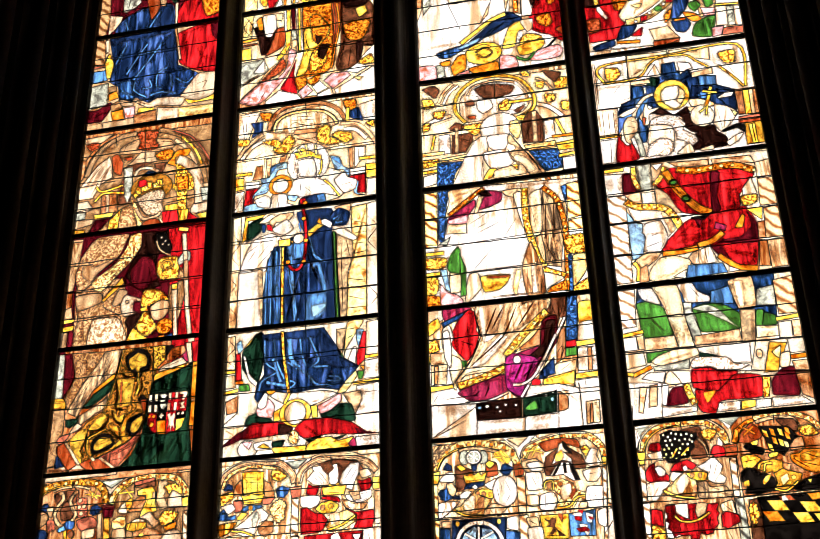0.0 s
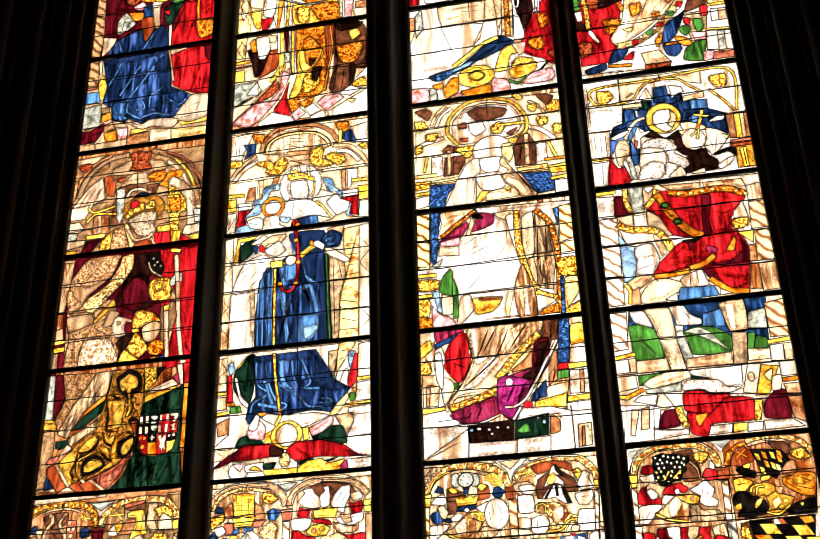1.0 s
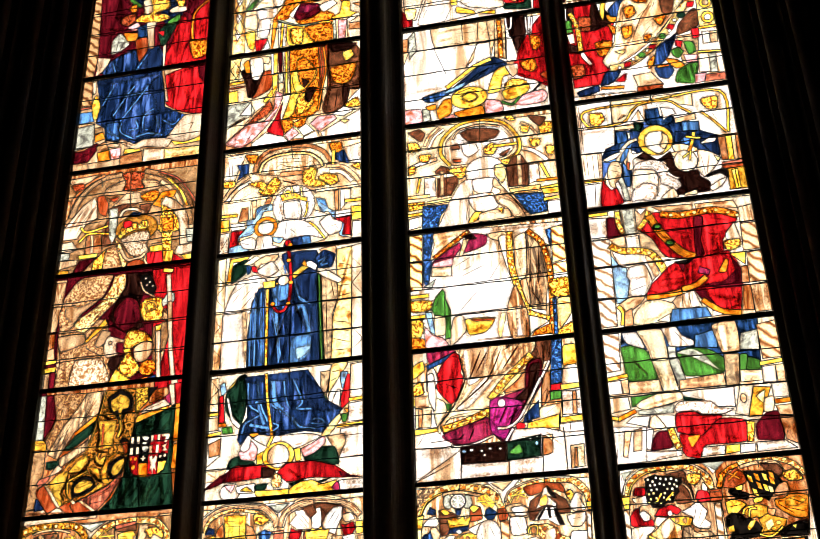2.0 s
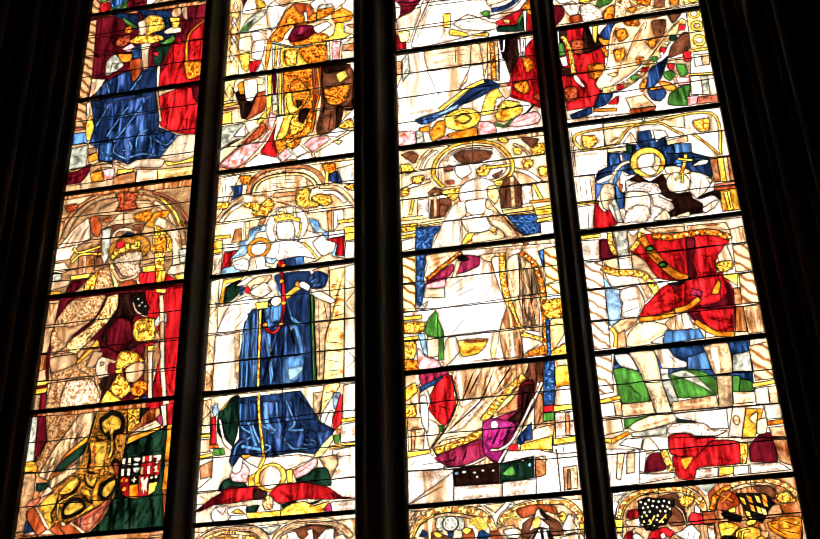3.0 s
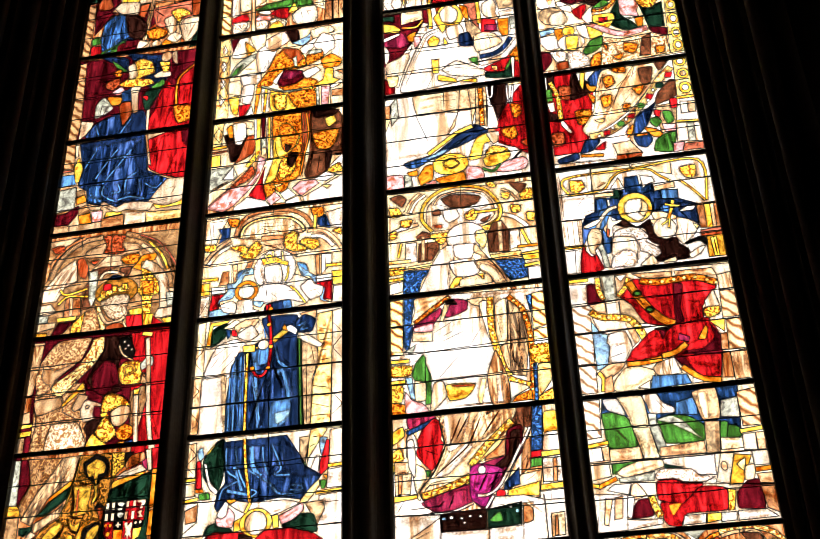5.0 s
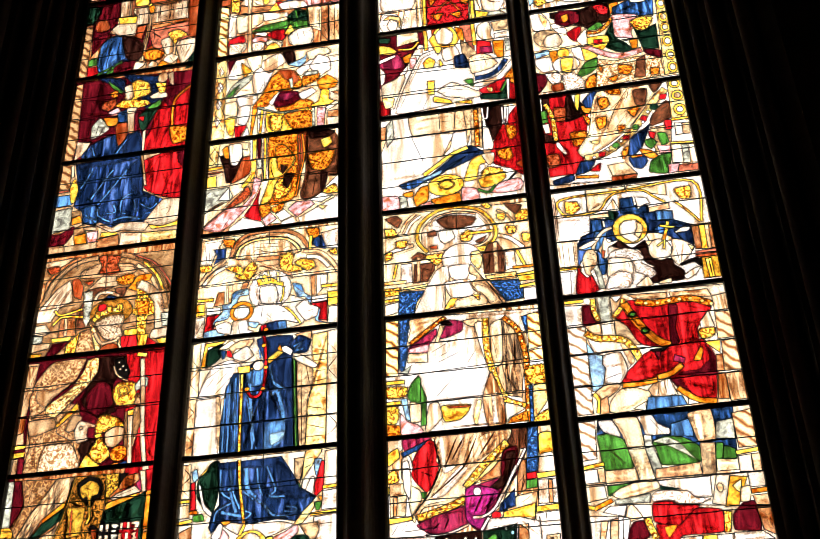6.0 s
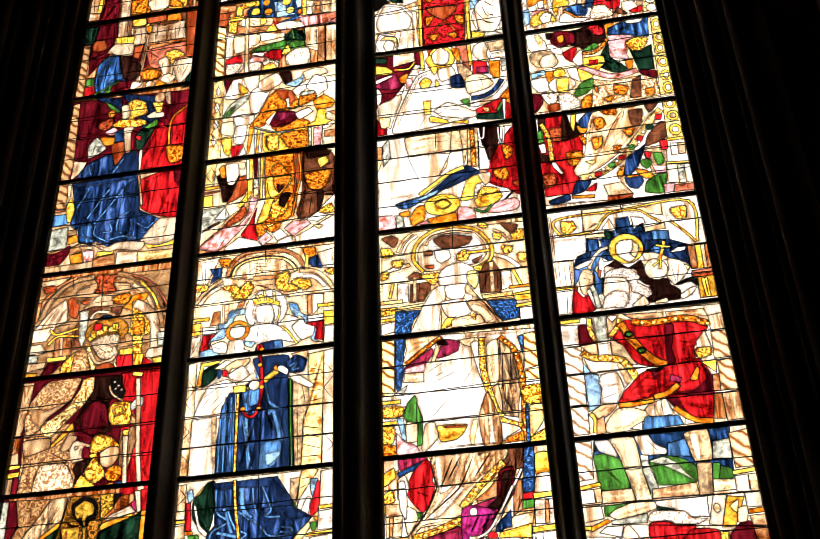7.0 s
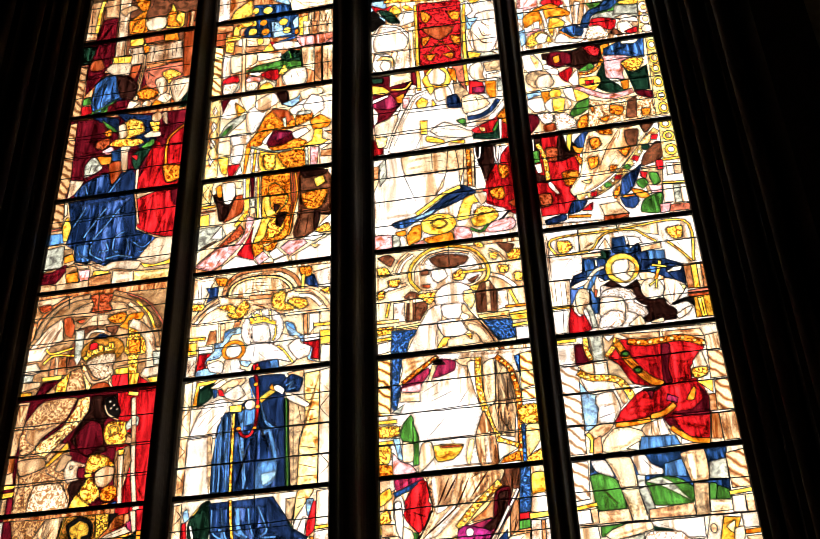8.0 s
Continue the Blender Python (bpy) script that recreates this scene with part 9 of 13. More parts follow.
    d.O("b", 29, -33.2, 1.2, 1.4, lead=0.1)
    d.O("q", 32.7, -33.8, 1, 1.5, lead=0.1)
    d.P("u", 39.2, -21.2, 40.5, -17.2, 43, -16.7, 46.8, -19.8, 44.1, -23.3, 41.1, -23.4)
    d.S("w", 29.8, -28, 34.9, -25.4, 40.1, -23.8, 38.9, -26.8, 33.6, -31.4)
    d.O("w", 41.3, -32.5, 7.1, 9.1)
    d.T(0.4, 36.7, -29.6, 38.1, -38.7)
    d.T(0.4, 41.9, -27, 44.4, -33.3)
    d.T(0.4, 44.4, -34.3, 41, -40)
    d.T(0.4, 38.9, -26.8, 39.6, -31.9)
    d.S("wd", 2.6, -36.9, 14.7, -36.4, 10, -41.5, 2.8, -46)
    d.W(1, 7.1, -38.3, 3.8, -45)
    d.S("sd", 28.9, -43, 33.7, -38.9, 41.9, -42, 36.7, -46.6, 28.8, -46.4)
    d.T(0.4, 31.1, -40.2, 33.8, -45.3)
    d.P("n", 46.7, -17.8, 54.3, -17.1, 52.2, -24.3, 47.5, -24.6)
    d.B("B", 0.7, 46.9, -19.1, 53.9, -18.7, lead=0)
    d.T(0.5, 49.4, -19, 49.6, -23.8)
    d.T(0.5, 51.4, -18.9, 50.8, -23.9)
    d.P("tx", 48, -25, 53.2, -24.9, 52.6, -46.8, 48.3, -46.7)
    d.P("y", -0.9, -18.8, 4.3, -17.9, 3, -25.3, -0.6, -25.5)
    d.P("ax", -0.6, -25.7, 2.7, -25.6, 2.3, -45.9, -0.8, -45.9)
    d.P("sx", 48, -47.2, 53.4, -47, 53.3, -61.4, 47.5, -61)
    d.P("ax", -0.8, -46.5, 3.2, -46.4, 2.3, -57.7, -0.7, -57.5)
    d.B("am", 4, 52.7, -14.2, 55, -9.8, 61.3, -6.2, 75.6, -3.4, 89.4, -4.1, 96.7, -10.4, 99, -16.7)
    d.B("y", 0.9, 54.2, -14.8, 58.1, -9.5, 66.4, -5.6)
    d.B("f", 1.0, 51.8, -13.6, 54.1, -8.1, 62.5, -4.2, 75.7, -1.8, 89.5, -2.8)
    d.S("z", 51.5, -16.6, 59.6, -15.3, 64.4, -18.8, 64, -23.8, 54.1, -23)
    d.B("y", 0.8, 55, -10.8, 65.1, -9.6, lead=0.08)
    d.B("y", 0.8, 57.7, -14.1, 62.3, -6.8, lead=0.08)
    d.B("y", 0.8, 56.1, -8.8, 64.8, -12.7, lead=0.08)
    d.P("B", 64.2, -20.3, 65.7, -14.8, 71.9, -10.8, 79.9, -11, 86.3, -15.6, 88.3, -20.9, 87.6, -23.3, 80.8, -22.7, 68.7, -26.2, 64.8, -25.4)
    d.S("n", 62.3, -6.3, 74.5, -4.3, 84.2, -6.2, 85.7, -11.5, 78.1, -8.7, 65.9, -11.8)
    d.S("w", 54.5, -17.9, 60.5, -16.9, 64.4, -18.8, 63.1, -22.7, 57.1, -22.2)
    d.S("w", 53.6, -23.4, 62, -23.6, 62.8, -32.8, 54.4, -33.1)
    d.T(0.4, 56.9, -25.2, 59.4, -31.5)
    d.S("ym", 85.7, -11.5, 88.9, -9.7, 91.4, -14, 88.2, -16.8)
    d.S("w", 87.5, -18.8, 91.6, -12, 95.4, -13.4, 94.1, -16.3, 96.5, -21.6, 90.6, -22.6)
    d.P("w", 68.7, -19.7, 72.3, -12.3, 73.7, -8.1, 76.3, -6.5, 78.9, -10.4, 80.6, -14.1, 75.8, -12.6, 80.3, -17.1, 80.1, -19.1, 75.3, -17.7, 71.8, -18.4)
    d.S("y", 71.2, -14.3, 74.9, -11.5, 75.6, -14.7, 74.3, -17.6, 71.4, -17.9, lead=0.08)
    d.P("k", 75.3, -6.6, 77.2, -7.6, 79.4, -10.9, 81.1, -13.9, 78.7, -13.4, 76.4, -10.7, lead=0.1)
    d.P("w", 67.2, -26.1, 71.7, -19.9, 74.3, -18.6, 80.1, -19.1, 81.6, -24.3, 84.1, -29.5, 80.2, -29.7, 74.6, -25.7)
    d.P("k", 68.8, -25.2, 72.7, -19.5, 74.2, -19.1, 71.9, -23, 69.9, -26.3, lead=0.08)
    d.P("k", 75, -19.2, 76.7, -19, 76.9, -24.9, 75.5, -25.3, lead=0.08)
    d.P("k", 78.6, -19.2, 80.5, -20.2, 84.1, -29.5, 81.2, -29.3, 79.2, -23.6, lead=0.08)
    d.P("am", 62.4, -30.7, 65.1, -27.9, 70.5, -28.4, 74.4, -28.2, 80, -31.2, 80.7, -34.7, 87.7, -37.8, 86.4, -41.1, 82.1, -40.3, 78.8, -45.4, 70, -45.7, 69.3, -43.2, 72.6, -38.5, 69, -34.3, 63.2, -33.8)
    d.S("f", 73.1, -32.6, 78.1, -31, 78.6, -36, 74.4, -40.6, 72.6, -38.5, lead=0)
    d.S("n", 79.8, -34.1, 81.6, -35.3, 78.3, -40, 77.5, -37.9, lead=0)
    d.B("y", 1.4, 69.6, -44.7, 77, -43.8, 81.3, -39.2, 87.1, -38.7)
    d.O("b", 66.3, -31.5, 1.4, 2, lead=0.12)
    d.O("b", 72.7, -31.1, 1.4, 1.4, lead=0.12)
    d.B("y", 1.0, 63.3, -32.8, 64.5, -29.4, 68.5, -29.2, 68.5, -34.2)
    d.S("w", 61, -36.6, 68, -35.2, 70.5, -39.8, 67.6, -46, 60.4, -44.4)
    d.T(0.4, 63.9, -36.8, 63.4, -43.7)
    d.S("w", 86, -24.7, 95.4, -23, 95.9, -27.5, 92.7, -31.2, 87.9, -30.8)
    d.T(0.4, 87.3, -26.8, 93.2, -26.3)
    d.S("w", 87.6, -33.8, 98.1, -34.7, 96.9, -46.3, 87.4, -45.6, 85.8, -42.5)
    d.T(0.4, 90.3, -36, 93.3, -44.1)
    d.T(0.4, 88.3, -36.8, 88.6, -43.7)
    d.S("t", 82.9, -42.3, 86.8, -42.6, 86, -45.5, 81.7, -45.6)
    d.S("s", 53.2, -36, 60, -36.5, 59.6, -42.4, 53.7, -42)
    d.P("y", 96.9, -17.6, 99.8, -17.6, 99.4, -22.3, 97.4, -22.1)
    d.P("fx", 96.9, -23.1, 99.3, -23, 96, -64.5, 94.2, -64.3)
    d.P("U", 10.3, -47, 41.4, -47.4, 39.7, -60.4, 9.3, -58.2)
    d.B("w", 2.5, 12.7, -58.5, 15, -53.8, 19.6, -50.2, 25.6, -49.2, 31.5, -51.1, 36.1, -55.3, 38.3, -60.3)
    d.P("w", 24.2, -48.1, 28.2, -48.1, 27.5, -51, 24.3, -51)
    d.B("w", 1.4, 25.1, -51.6, 24.9, -59.4, lead=0.1)
    d.P("c", 15.2, -58.7, 16.9, -54.9, 22.5, -51.4, 24, -52.5, 23.1, -59.2, lead=0.1)
    d.P("c", 26.9, -52.7, 32.3, -53.6, 35, -58.2, 35.4, -60.1, 27, -59.5, lead=0.1)
    d.B("w", 1.2, 26.1, -58.5, 33.2, -55.1, lead=0.1)
    d.B("w", 1.2, 16.9, -54.9, 23.1, -58.8, lead=0.1)
    d.O("y", 13.2, -49.2, 1.2, 1.6, lead=0.1)
    d.O("y", 36.8, -49.5, 1.2, 1.6, lead=0.1)
    d.P("u", 3.1, -50.9, 9, -51.9, 8.8, -58.2, 2.3, -57.7)
    d.S("t", 4.2, -47.5, 9.2, -47.4, 9.1, -51.4, 4.6, -50.5)
    d.P("u", 40.3, -54.7, 48.3, -56.2, 48, -61, 39.7, -60.4)
    d.S("w", 41.5, -47.9, 47.9, -47.4, 47.4, -55.2, 41.1, -53.7)
    d.P("y", 59.7, -47.8, 76.1, -48.1, 74.9, -62, 61.1, -61)
    d.S("B", 62.4, -50, 65.2, -51.2, 66.3, -49.8, 68.7, -50.5, 67.8, -54.8, 71.8, -58.9, 73.1, -60.4, 69.8, -59.7, 68.6, -56.7, 66, -59, 64.7, -58.4, 66.8, -55.2, 63.5, -54.4, 65.1, -53.1, lead=0.1)
    d.S("n", 69.8, -48.1, 72.7, -48.3, 71.9, -52.2, lead=0.1)
    d.P("i", 75.8, -48.1, 90.7, -46.8, 89.8, -61.2, 76, -60.6)
    d.S("w", 77.6, -48.2, 80.5, -48, 83.9, -47.2, 82.7, -50.1, 79.3, -49.8, lead=0.08)
    d.S("r", 79.3, -49.8, 83.1, -50.6, 82.4, -52.9, 79.2, -51.7, lead=0.08)
    d.S("w", 85.3, -48.3, 89, -49.6, 88.1, -53.9, 85.8, -53.2, lead=0.08)
    d.S("r", 81.1, -46.5, 84, -46.8, 83.3, -48.7, lead=0.08)
    d.S("r", 86.5, -50.4, 89.7, -51.6, 87.7, -52.4, lead=0.08)
    d.S("w", 81.3, -54.3, 85.6, -55.1, 84.9, -57.5, 82.4, -58.7, lead=0.08)
    d.S("r", 79.7, -56.6, 84.5, -56, 86.7, -58.1, 81.4, -58.6, lead=0.08)
    d.S("w", 83.8, -58.3, 86.6, -59, 85, -60.8, lead=0.08)
    d.S("w", 92, -47.9, 96.9, -46.3, 95.9, -56.8, 91.8, -54.6)
    d.S("z", 52.3, -48.7, 58.6, -48.7, 59.2, -54.1, 53.9, -53.7)
    d.T(0.5, 53.2, -49.8, 57.8, -53)
    d.S("w", 52.8, -54.6, 60.6, -54.2, 61, -62, 53.3, -61.4)
    d.L(-1.8, -46.1, 97, -45.8)
    d.L(25.5, -2.4, 25.7, -5.6)
    d.L(74.7, -1.2, 74.9, -5.4)
    d.L(81.2, -23.3, 99.3, -22.8)
    d.P("s", -0.3, 252, 101, 248.5, 100.1, 169.6, -0.1, 171.3)
    d.B("t", 2, 12.9, 235.9, 16.9, 244.1, 23.3, 249.8)
    d.B("f", 2, 16, 234, 19.9, 242.2, 26.9, 247.8)
    d.B("w", 3, 1.5, 218.8, 8.9, 222, 21.2, 224.5)
    d.B("t", 1.8, 79.2, 244.7, 85, 240.8, 90.3, 232.7)
    d.B("w", 3, 77.8, 224.6, 87, 220.3, 94.6, 212.1)
    d.S("w", 26.8, 229.4, 28.4, 237.9, 36.7, 246.2, 51.5, 248.3, 65.9, 244.6, 72.6, 235.5, 73.8, 226.6, 66.7, 219.1, 30.6, 217.4)
    d.S("B", 37.7, 242.4, 44, 245.1, 53.7, 244.6, 64.5, 241.1, 61.7, 235.7, 54.4, 233.9, 43.5, 234.9)
    d.T(0.6, 37.1, 242.5, 44, 245.8, 53.8, 245.7, 65.1, 241.7)
    d.B("t", 1.3, 32.7, 238.7, 37.9, 245.3, 51.5, 247.3, 64.7, 244)
    d.S("ym", 53.5, 228.3, 59.1, 231.7, 62.4, 227.6, 59.7, 222.3, 53.8, 223.2)
    d.B("y", 2.2, 60.1, 228.7, 69.7, 228.4, 76.9, 228.7)
    d.S("B", 63.3, 221.7, 70.7, 224.9, 66.7, 219.1)
    d.S("B", 31.2, 233.1, 36.2, 234.5, 37.2, 230, 31.7, 230.1)
    d.S("n", 31.8, 222.2, 37.1, 221.8, 37.3, 219.2, 33.1, 219.9)
    d.B("y", 2.6, 30.6, 217.4, 24.8, 225.4, 23.9, 232.8, 26, 239.8, 31.8, 246.3, 40.6, 250.8, 54.1, 251.3, 67.3, 246.6, 75.1, 236.5, 77.4, 227.5, 75.1, 220.7, 66.5, 216)
    d.S("ym", 63.6, 216.7, 71.3, 217.3, 73.6, 212.4, 65.1, 213.4)
    d.S("w", 38.6, 233.5, 47.1, 233.9, 49.4, 226.7, 42.9, 222.7, 39.4, 226.1)
    d.S("B", 2.1, 248.7, 9.6, 250.5, 13.9, 246.1, 10.6, 240, 5.7, 244.4)
    d.S("ym", 1.3, 239.9, 8.1, 239.6, 10.4, 233.4, 3, 232.3)
    d.S("ym", 9.1, 229.2, 17.6, 228.7, 15, 222.6, 9.6, 224.1)
    d.S("ym", 1.5, 220.3, 6.4, 221, 5.7, 215.4, 1.4, 214.6)
    d.S("ym", 79, 241.8, 85, 241.5, 83.4, 236, 79.3, 237.3)
    d.S("ym", 91.2, 242.8, 100.7, 242, 98.8, 234.3, 91.6, 233.9)
    d.S("ym", 84.2, 230.8, 91.3, 229.7, 89.7, 224.2, 85, 224.9)
    d.S("ym", 94.3, 223.5, 100.2, 222.6, 99.1, 216.3, 95, 217)
    d.S("B", 84.5, 249.7, 96.3, 246.4, 92.1, 239.7, 87.6, 244.1)
    d.S("ym", 68.8, 251.5, 73.7, 251.5, 75.8, 247.4, 71, 247.5)
    d.P("B", 19.6, 214.7, 24, 218.4, 29.3, 216.1, 28.6, 212, 20.2, 212.5)
    d.P("B", 21.2, 208.8, 35.1, 208.9, 34.8, 202.7, 29.7, 194.4, 20.1, 194.3)
    d.P("z", 23.2, 214.2, 25.4, 213.9, 24.7, 194.4, 22.5, 194.7, lead=0.05)
    d.T(0.6, 27.6, 217.1, 26.3, 194.1)
    d.P("w", 12.2, 210.1, 19.5, 210.2, 19.6, 195.1, 11.8, 195.5)
    d.B("y", 1.8, 9.2, 210.6, 6.9, 199.7)
    d.S("ym", 27.5, 215, 40.7, 215.2, 41.1, 209.5, 36.1, 206, 31.5, 210.9)
    d.P("B", 67.3, 210.5, 71.4, 218.4, 77.4, 219.6, 81.6, 211.2, 80.9, 194.6, 67.5, 195.2)
    d.P("z", 74.8, 218.6, 77.4, 218.9, 76.9, 195.2, 74.3, 195.3, lead=0.05)
    d.T(0.6, 72, 218.3, 71, 195.4)
    d.T(0.6, 79.7, 214.3, 78.9, 194.9)
    d.P("w", 82.1, 210.4, 88.5, 210.2, 88.7, 197.6, 81.6, 195.9)
    d.B("y", 2, 89.8, 211.4, 94.6, 198.1)
    d.O("w", 53, 209.8, 13.2, 11.5)
    d.S("a", 59.8, 213, 65.2, 213.7, 67.1, 206.3, 64.2, 199.1, 59.3, 206.1)
    d.B("a", 2.6, 0.4, 196.4, 15.4, 196.2)
    d.P("ym", 0.3, 192.3, 11.7, 192.1, 11.6, 186.6, 0.8, 186)
    d.B("y", 2.4, 0.1, 182.7, 11.5, 183.1)
    d.P("w", 0.7, 179.9, 10.2, 181.3, 9.4, 173.3, 0.5, 171.8)
    d.P("a", 13.5, 191.8, 30.8, 192.8, 30.1, 189.5, 13.4, 189.1)
    d.P("um", 10.4, 188.8, 28.2, 187.7, 22, 179.7, 19.9, 171.2, 9.4, 171.3)
    d.P("a", 68, 193.7, 88.4, 194.2, 88.6, 189.4, 69.4, 189.4)
    d.P("um", 70.6, 189, 89.1, 188.2, 92, 180.8, 91.3, 173.5, 80.4, 172.4, 74.7, 181.9)
    d.B("o", 2, 86.4, 197.3, 100.9, 197.2)
    d.P("y", 88.3, 192.2, 100.5, 193.2, 99.9, 186.4, 90.1, 186.5)
    d.B("y", 2.4, 89.8, 182.4, 100.8, 183.3)
    d.P("w", 92, 180.8, 100.6, 180.9, 100.3, 171.6, 91.7, 171.5)
    d.P("w", 39.7, 204.7, 45.6, 204.6, 43.8, 193, 41.1, 185.2, 40.4, 170.2, 19.9, 171.2, 28.3, 189.7, 35.3, 201.9)
    d.S("w", 44.4, 204.1, 57.5, 204.3, 58.3, 199.3, 55.6, 192.7, 50.8, 191.8, 45.1, 195.6)
    d.S("w", 41.4, 192, 56.8, 192.6, 60.8, 182.5, 56, 179.1, 45.5, 179.9, 42.3, 185.1)
    d.S("z", 59.2, 204, 64, 195.7, 69.4, 188.1, 75.7, 179, 80.3, 171.7, 70.5, 171.4, 66.3, 177.6, 59.8, 184, 57.8, 189.7, 62, 191.8, 61.6, 194.6, 58.2, 196.5, 57.3, 200.8)
    d.S("s", 62.3, 187.7, 69.1, 184, 74.3, 175.2, 70.6, 173, 65.4, 180.5, 59.8, 184.6, lead=0.05)
    d.W(3, 62.8, 194.5, 77.6, 173.4)
    d.S("y", 44.3, 179.3, 49, 178.7, 45.1, 172.5, 39.9, 171.9)
    d.S("s", 47.7, 177.5, 57.2, 179.6, 66.4, 179, 68.3, 172.7, 56.7, 172, 47.4, 171.9)
    d.S("ym", 59.5, 179.9, 63, 180.1, 62.7, 175.7)
    d.T(0.5, 41.4, 192, 38.1, 170.8)
    d.T(0.5, 57.8, 189.7, 61.5, 183.7)
    d.L(0, 234.2, 23.9, 234.2)
    d.L(50.7, 233, 101, 233.2)
    d.L(0.1, 211.9, 20.1, 211.8)
    d.L(66.2, 212.1, 100.4, 211.9)
    d.L(28.3, 191.1, 70.6, 189.9)
    d.L(51.7, 252.7, 51, 233.7)
    d.P("w", 0.1, 169.2, 101, 164.5, 100.5, 86.2, -0.5, 87.1)
    d.P("ax", 0.7, 167.1, 9.2, 167.3, 8.6, 147, 0.5, 147.6)
    d.P("ax", 0.5, 147.1, 8.9, 146.6, 8.1, 127.2, 0.1, 127.6)
    d.B("y", 2.6, -0.1, 122.6, 12.1, 122.5)
    d.S("ym", -0.1, 119.8, 13.8, 118.8, 12.4, 111.9, 0.2, 112.1)
    d.B("y", 2.4, 0.1, 108.3, 9.3, 108.4)
    d.S("ym", 0, 106.4, 7.5, 105.5, 7.9, 97.3, 0.1, 88.2)
    d.S("om", 0.3, 94.4, 9.5, 92.2, 9.9, 86.6, 0.1, 86.8)
    d.P("um", 9.8, 167.2, 17.7, 168.2, 14.9, 154.9, 15.1, 144.2, 11.7, 127.5, 8.9, 133)
    d.S("s", 17.1, 166.9, 39.4, 167, 33.1, 160.7, 23.2, 152.5, 14.1, 147.6, 16.8, 158.8)
    d.W(3, 20, 162.4, 33.3, 164.8)
    d.W(3, 17.3, 156, 26, 161.7)
    d.B("om", 3, 16.5, 148.7, 27, 156.8, 40, 165.9)
    d.S("v", 15.1, 143.5, 17.1, 147.9, 33, 158, 34, 153.8, 29, 147.1, 26.9, 141.3)
    d.S("p", 16.4, 145.3, 27.8, 147.2, 27.6, 141.9, 16.9, 142.6, lead=0)
    d.S("v", 35.7, 150.9, 39.1, 159.9, 41.7, 163.7, 51.1, 161, 50.1, 154.4, 41, 150.9)
    d.S("D", 36.2, 162.3, 41.7, 163.7, 44.4, 159.5, 38.5, 159.7)
    d.P("z", 32.6, 147.9, 36.1, 160.3, 39.7, 159.8, 35, 148.3)
    d.P("s", 15.1, 142.2, 27.5, 141.3, 27.3, 134.7, 14.3, 135.6)
    d.P("e", 9.3, 129, 16.6, 133.4, 14, 127.2)
    d.S("z", 51.1, 161.7, 63.1, 162.2, 63.8, 156, 55.6, 157.1)
    d.L(0.1, 129.5, 24.6, 126.9)
    d.T(0.5, 28.7, 140.4, 43.3, 148.6)
    d.T(0.5, 31.9, 132.8, 48.7, 139.9)
    d.T(0.5, 33.9, 137.2, 40.5, 140.3)
    d.T(0.5, 46.8, 125.8, 30.8, 108.5)
    d.T(0.5, 58.6, 157.3, 58.3, 142.6)
    d.T(0.5, 50.4, 127.9, 59.4, 141.2)
    d.L(24.6, 127.2, 93.2, 129.7)
    d.L(21.5, 107, 92.5, 108.1)
    d.L(36.2, 148.4, 91.4, 148.3)
    d.S("f", 58.6, 158, 65.1, 157.8, 67.6, 125.8, 63.5, 132.8)
    d.P("zd", 77, 158.9, 84.7, 152.5, 91.3, 147.7, 90.8, 134.6, 86.3, 115.8, 84.7, 103.4, 75.3, 105.8, 73.9, 117.3, 73.7, 130.2, 75.3, 136.5)
    d.S("s", 68.6, 156, 75.9, 159.1, 75.3, 136.5, 74.2, 128.8, 69.3, 124.3, 67.9, 137.5)
    d.P("td", 67.5, 124.5, 74.1, 127.6, 75.6, 117.1, 75.3, 105.8, 73.2, 107.3)
    d.W(4, 72.1, 155.6, 71.4, 130.5)
    d.W(4, 83.1, 146.1, 81.1, 107.6)
    d.T(0.7, 78.8, 152, 75.6, 117.1)
    d.T(0.7, 83.5, 151.4, 82.5, 131.7)
    d.B("ym", 4.2, 66, 161.8, 65.3, 151.1, 65.6, 137.8, 67.6, 125.8, 71.2, 111.3, 74.7, 104.6)
    d.B("om", 3.6, 77.2, 161, 84.7, 152.5, 87.5, 144.2, 89.3, 130.8, 89.1, 115.5, 88.3, 99.3, 86.2, 87.2)
    d.S("td", 60.6, 106.2, 66.9, 123.3, 72.1, 108.7, 73.4, 102.2, 73.9, 87.4, 62.7, 87.2)
    d.P("w", 66.3, 106.8, 69.6, 108.9, 69.5, 87.9, 66.1, 87.7, lead=0.05)
    d.B("ym", 3.6, 74, 103.4, 79.4, 100.5, 86.5, 97.4)
    d.S("f", 74.4, 100.9, 85.8, 96.1, 76.4, 90.8, 74.2, 88.6)
    d.P("om", 74.4, 87.1, 77, 90.7, 86.8, 94.5, 87.3, 87.7)
    d.S("a", 54.1, 93.3, 57, 104.2, 59.8, 103.8, 56, 88.2, lead=0.1)
    d.S("y", 34.6, 103, 43.2, 103.3, 52.9, 102.1, 50.9, 97.4, 46.1, 93, 37, 92.2, 34.9, 96.7)
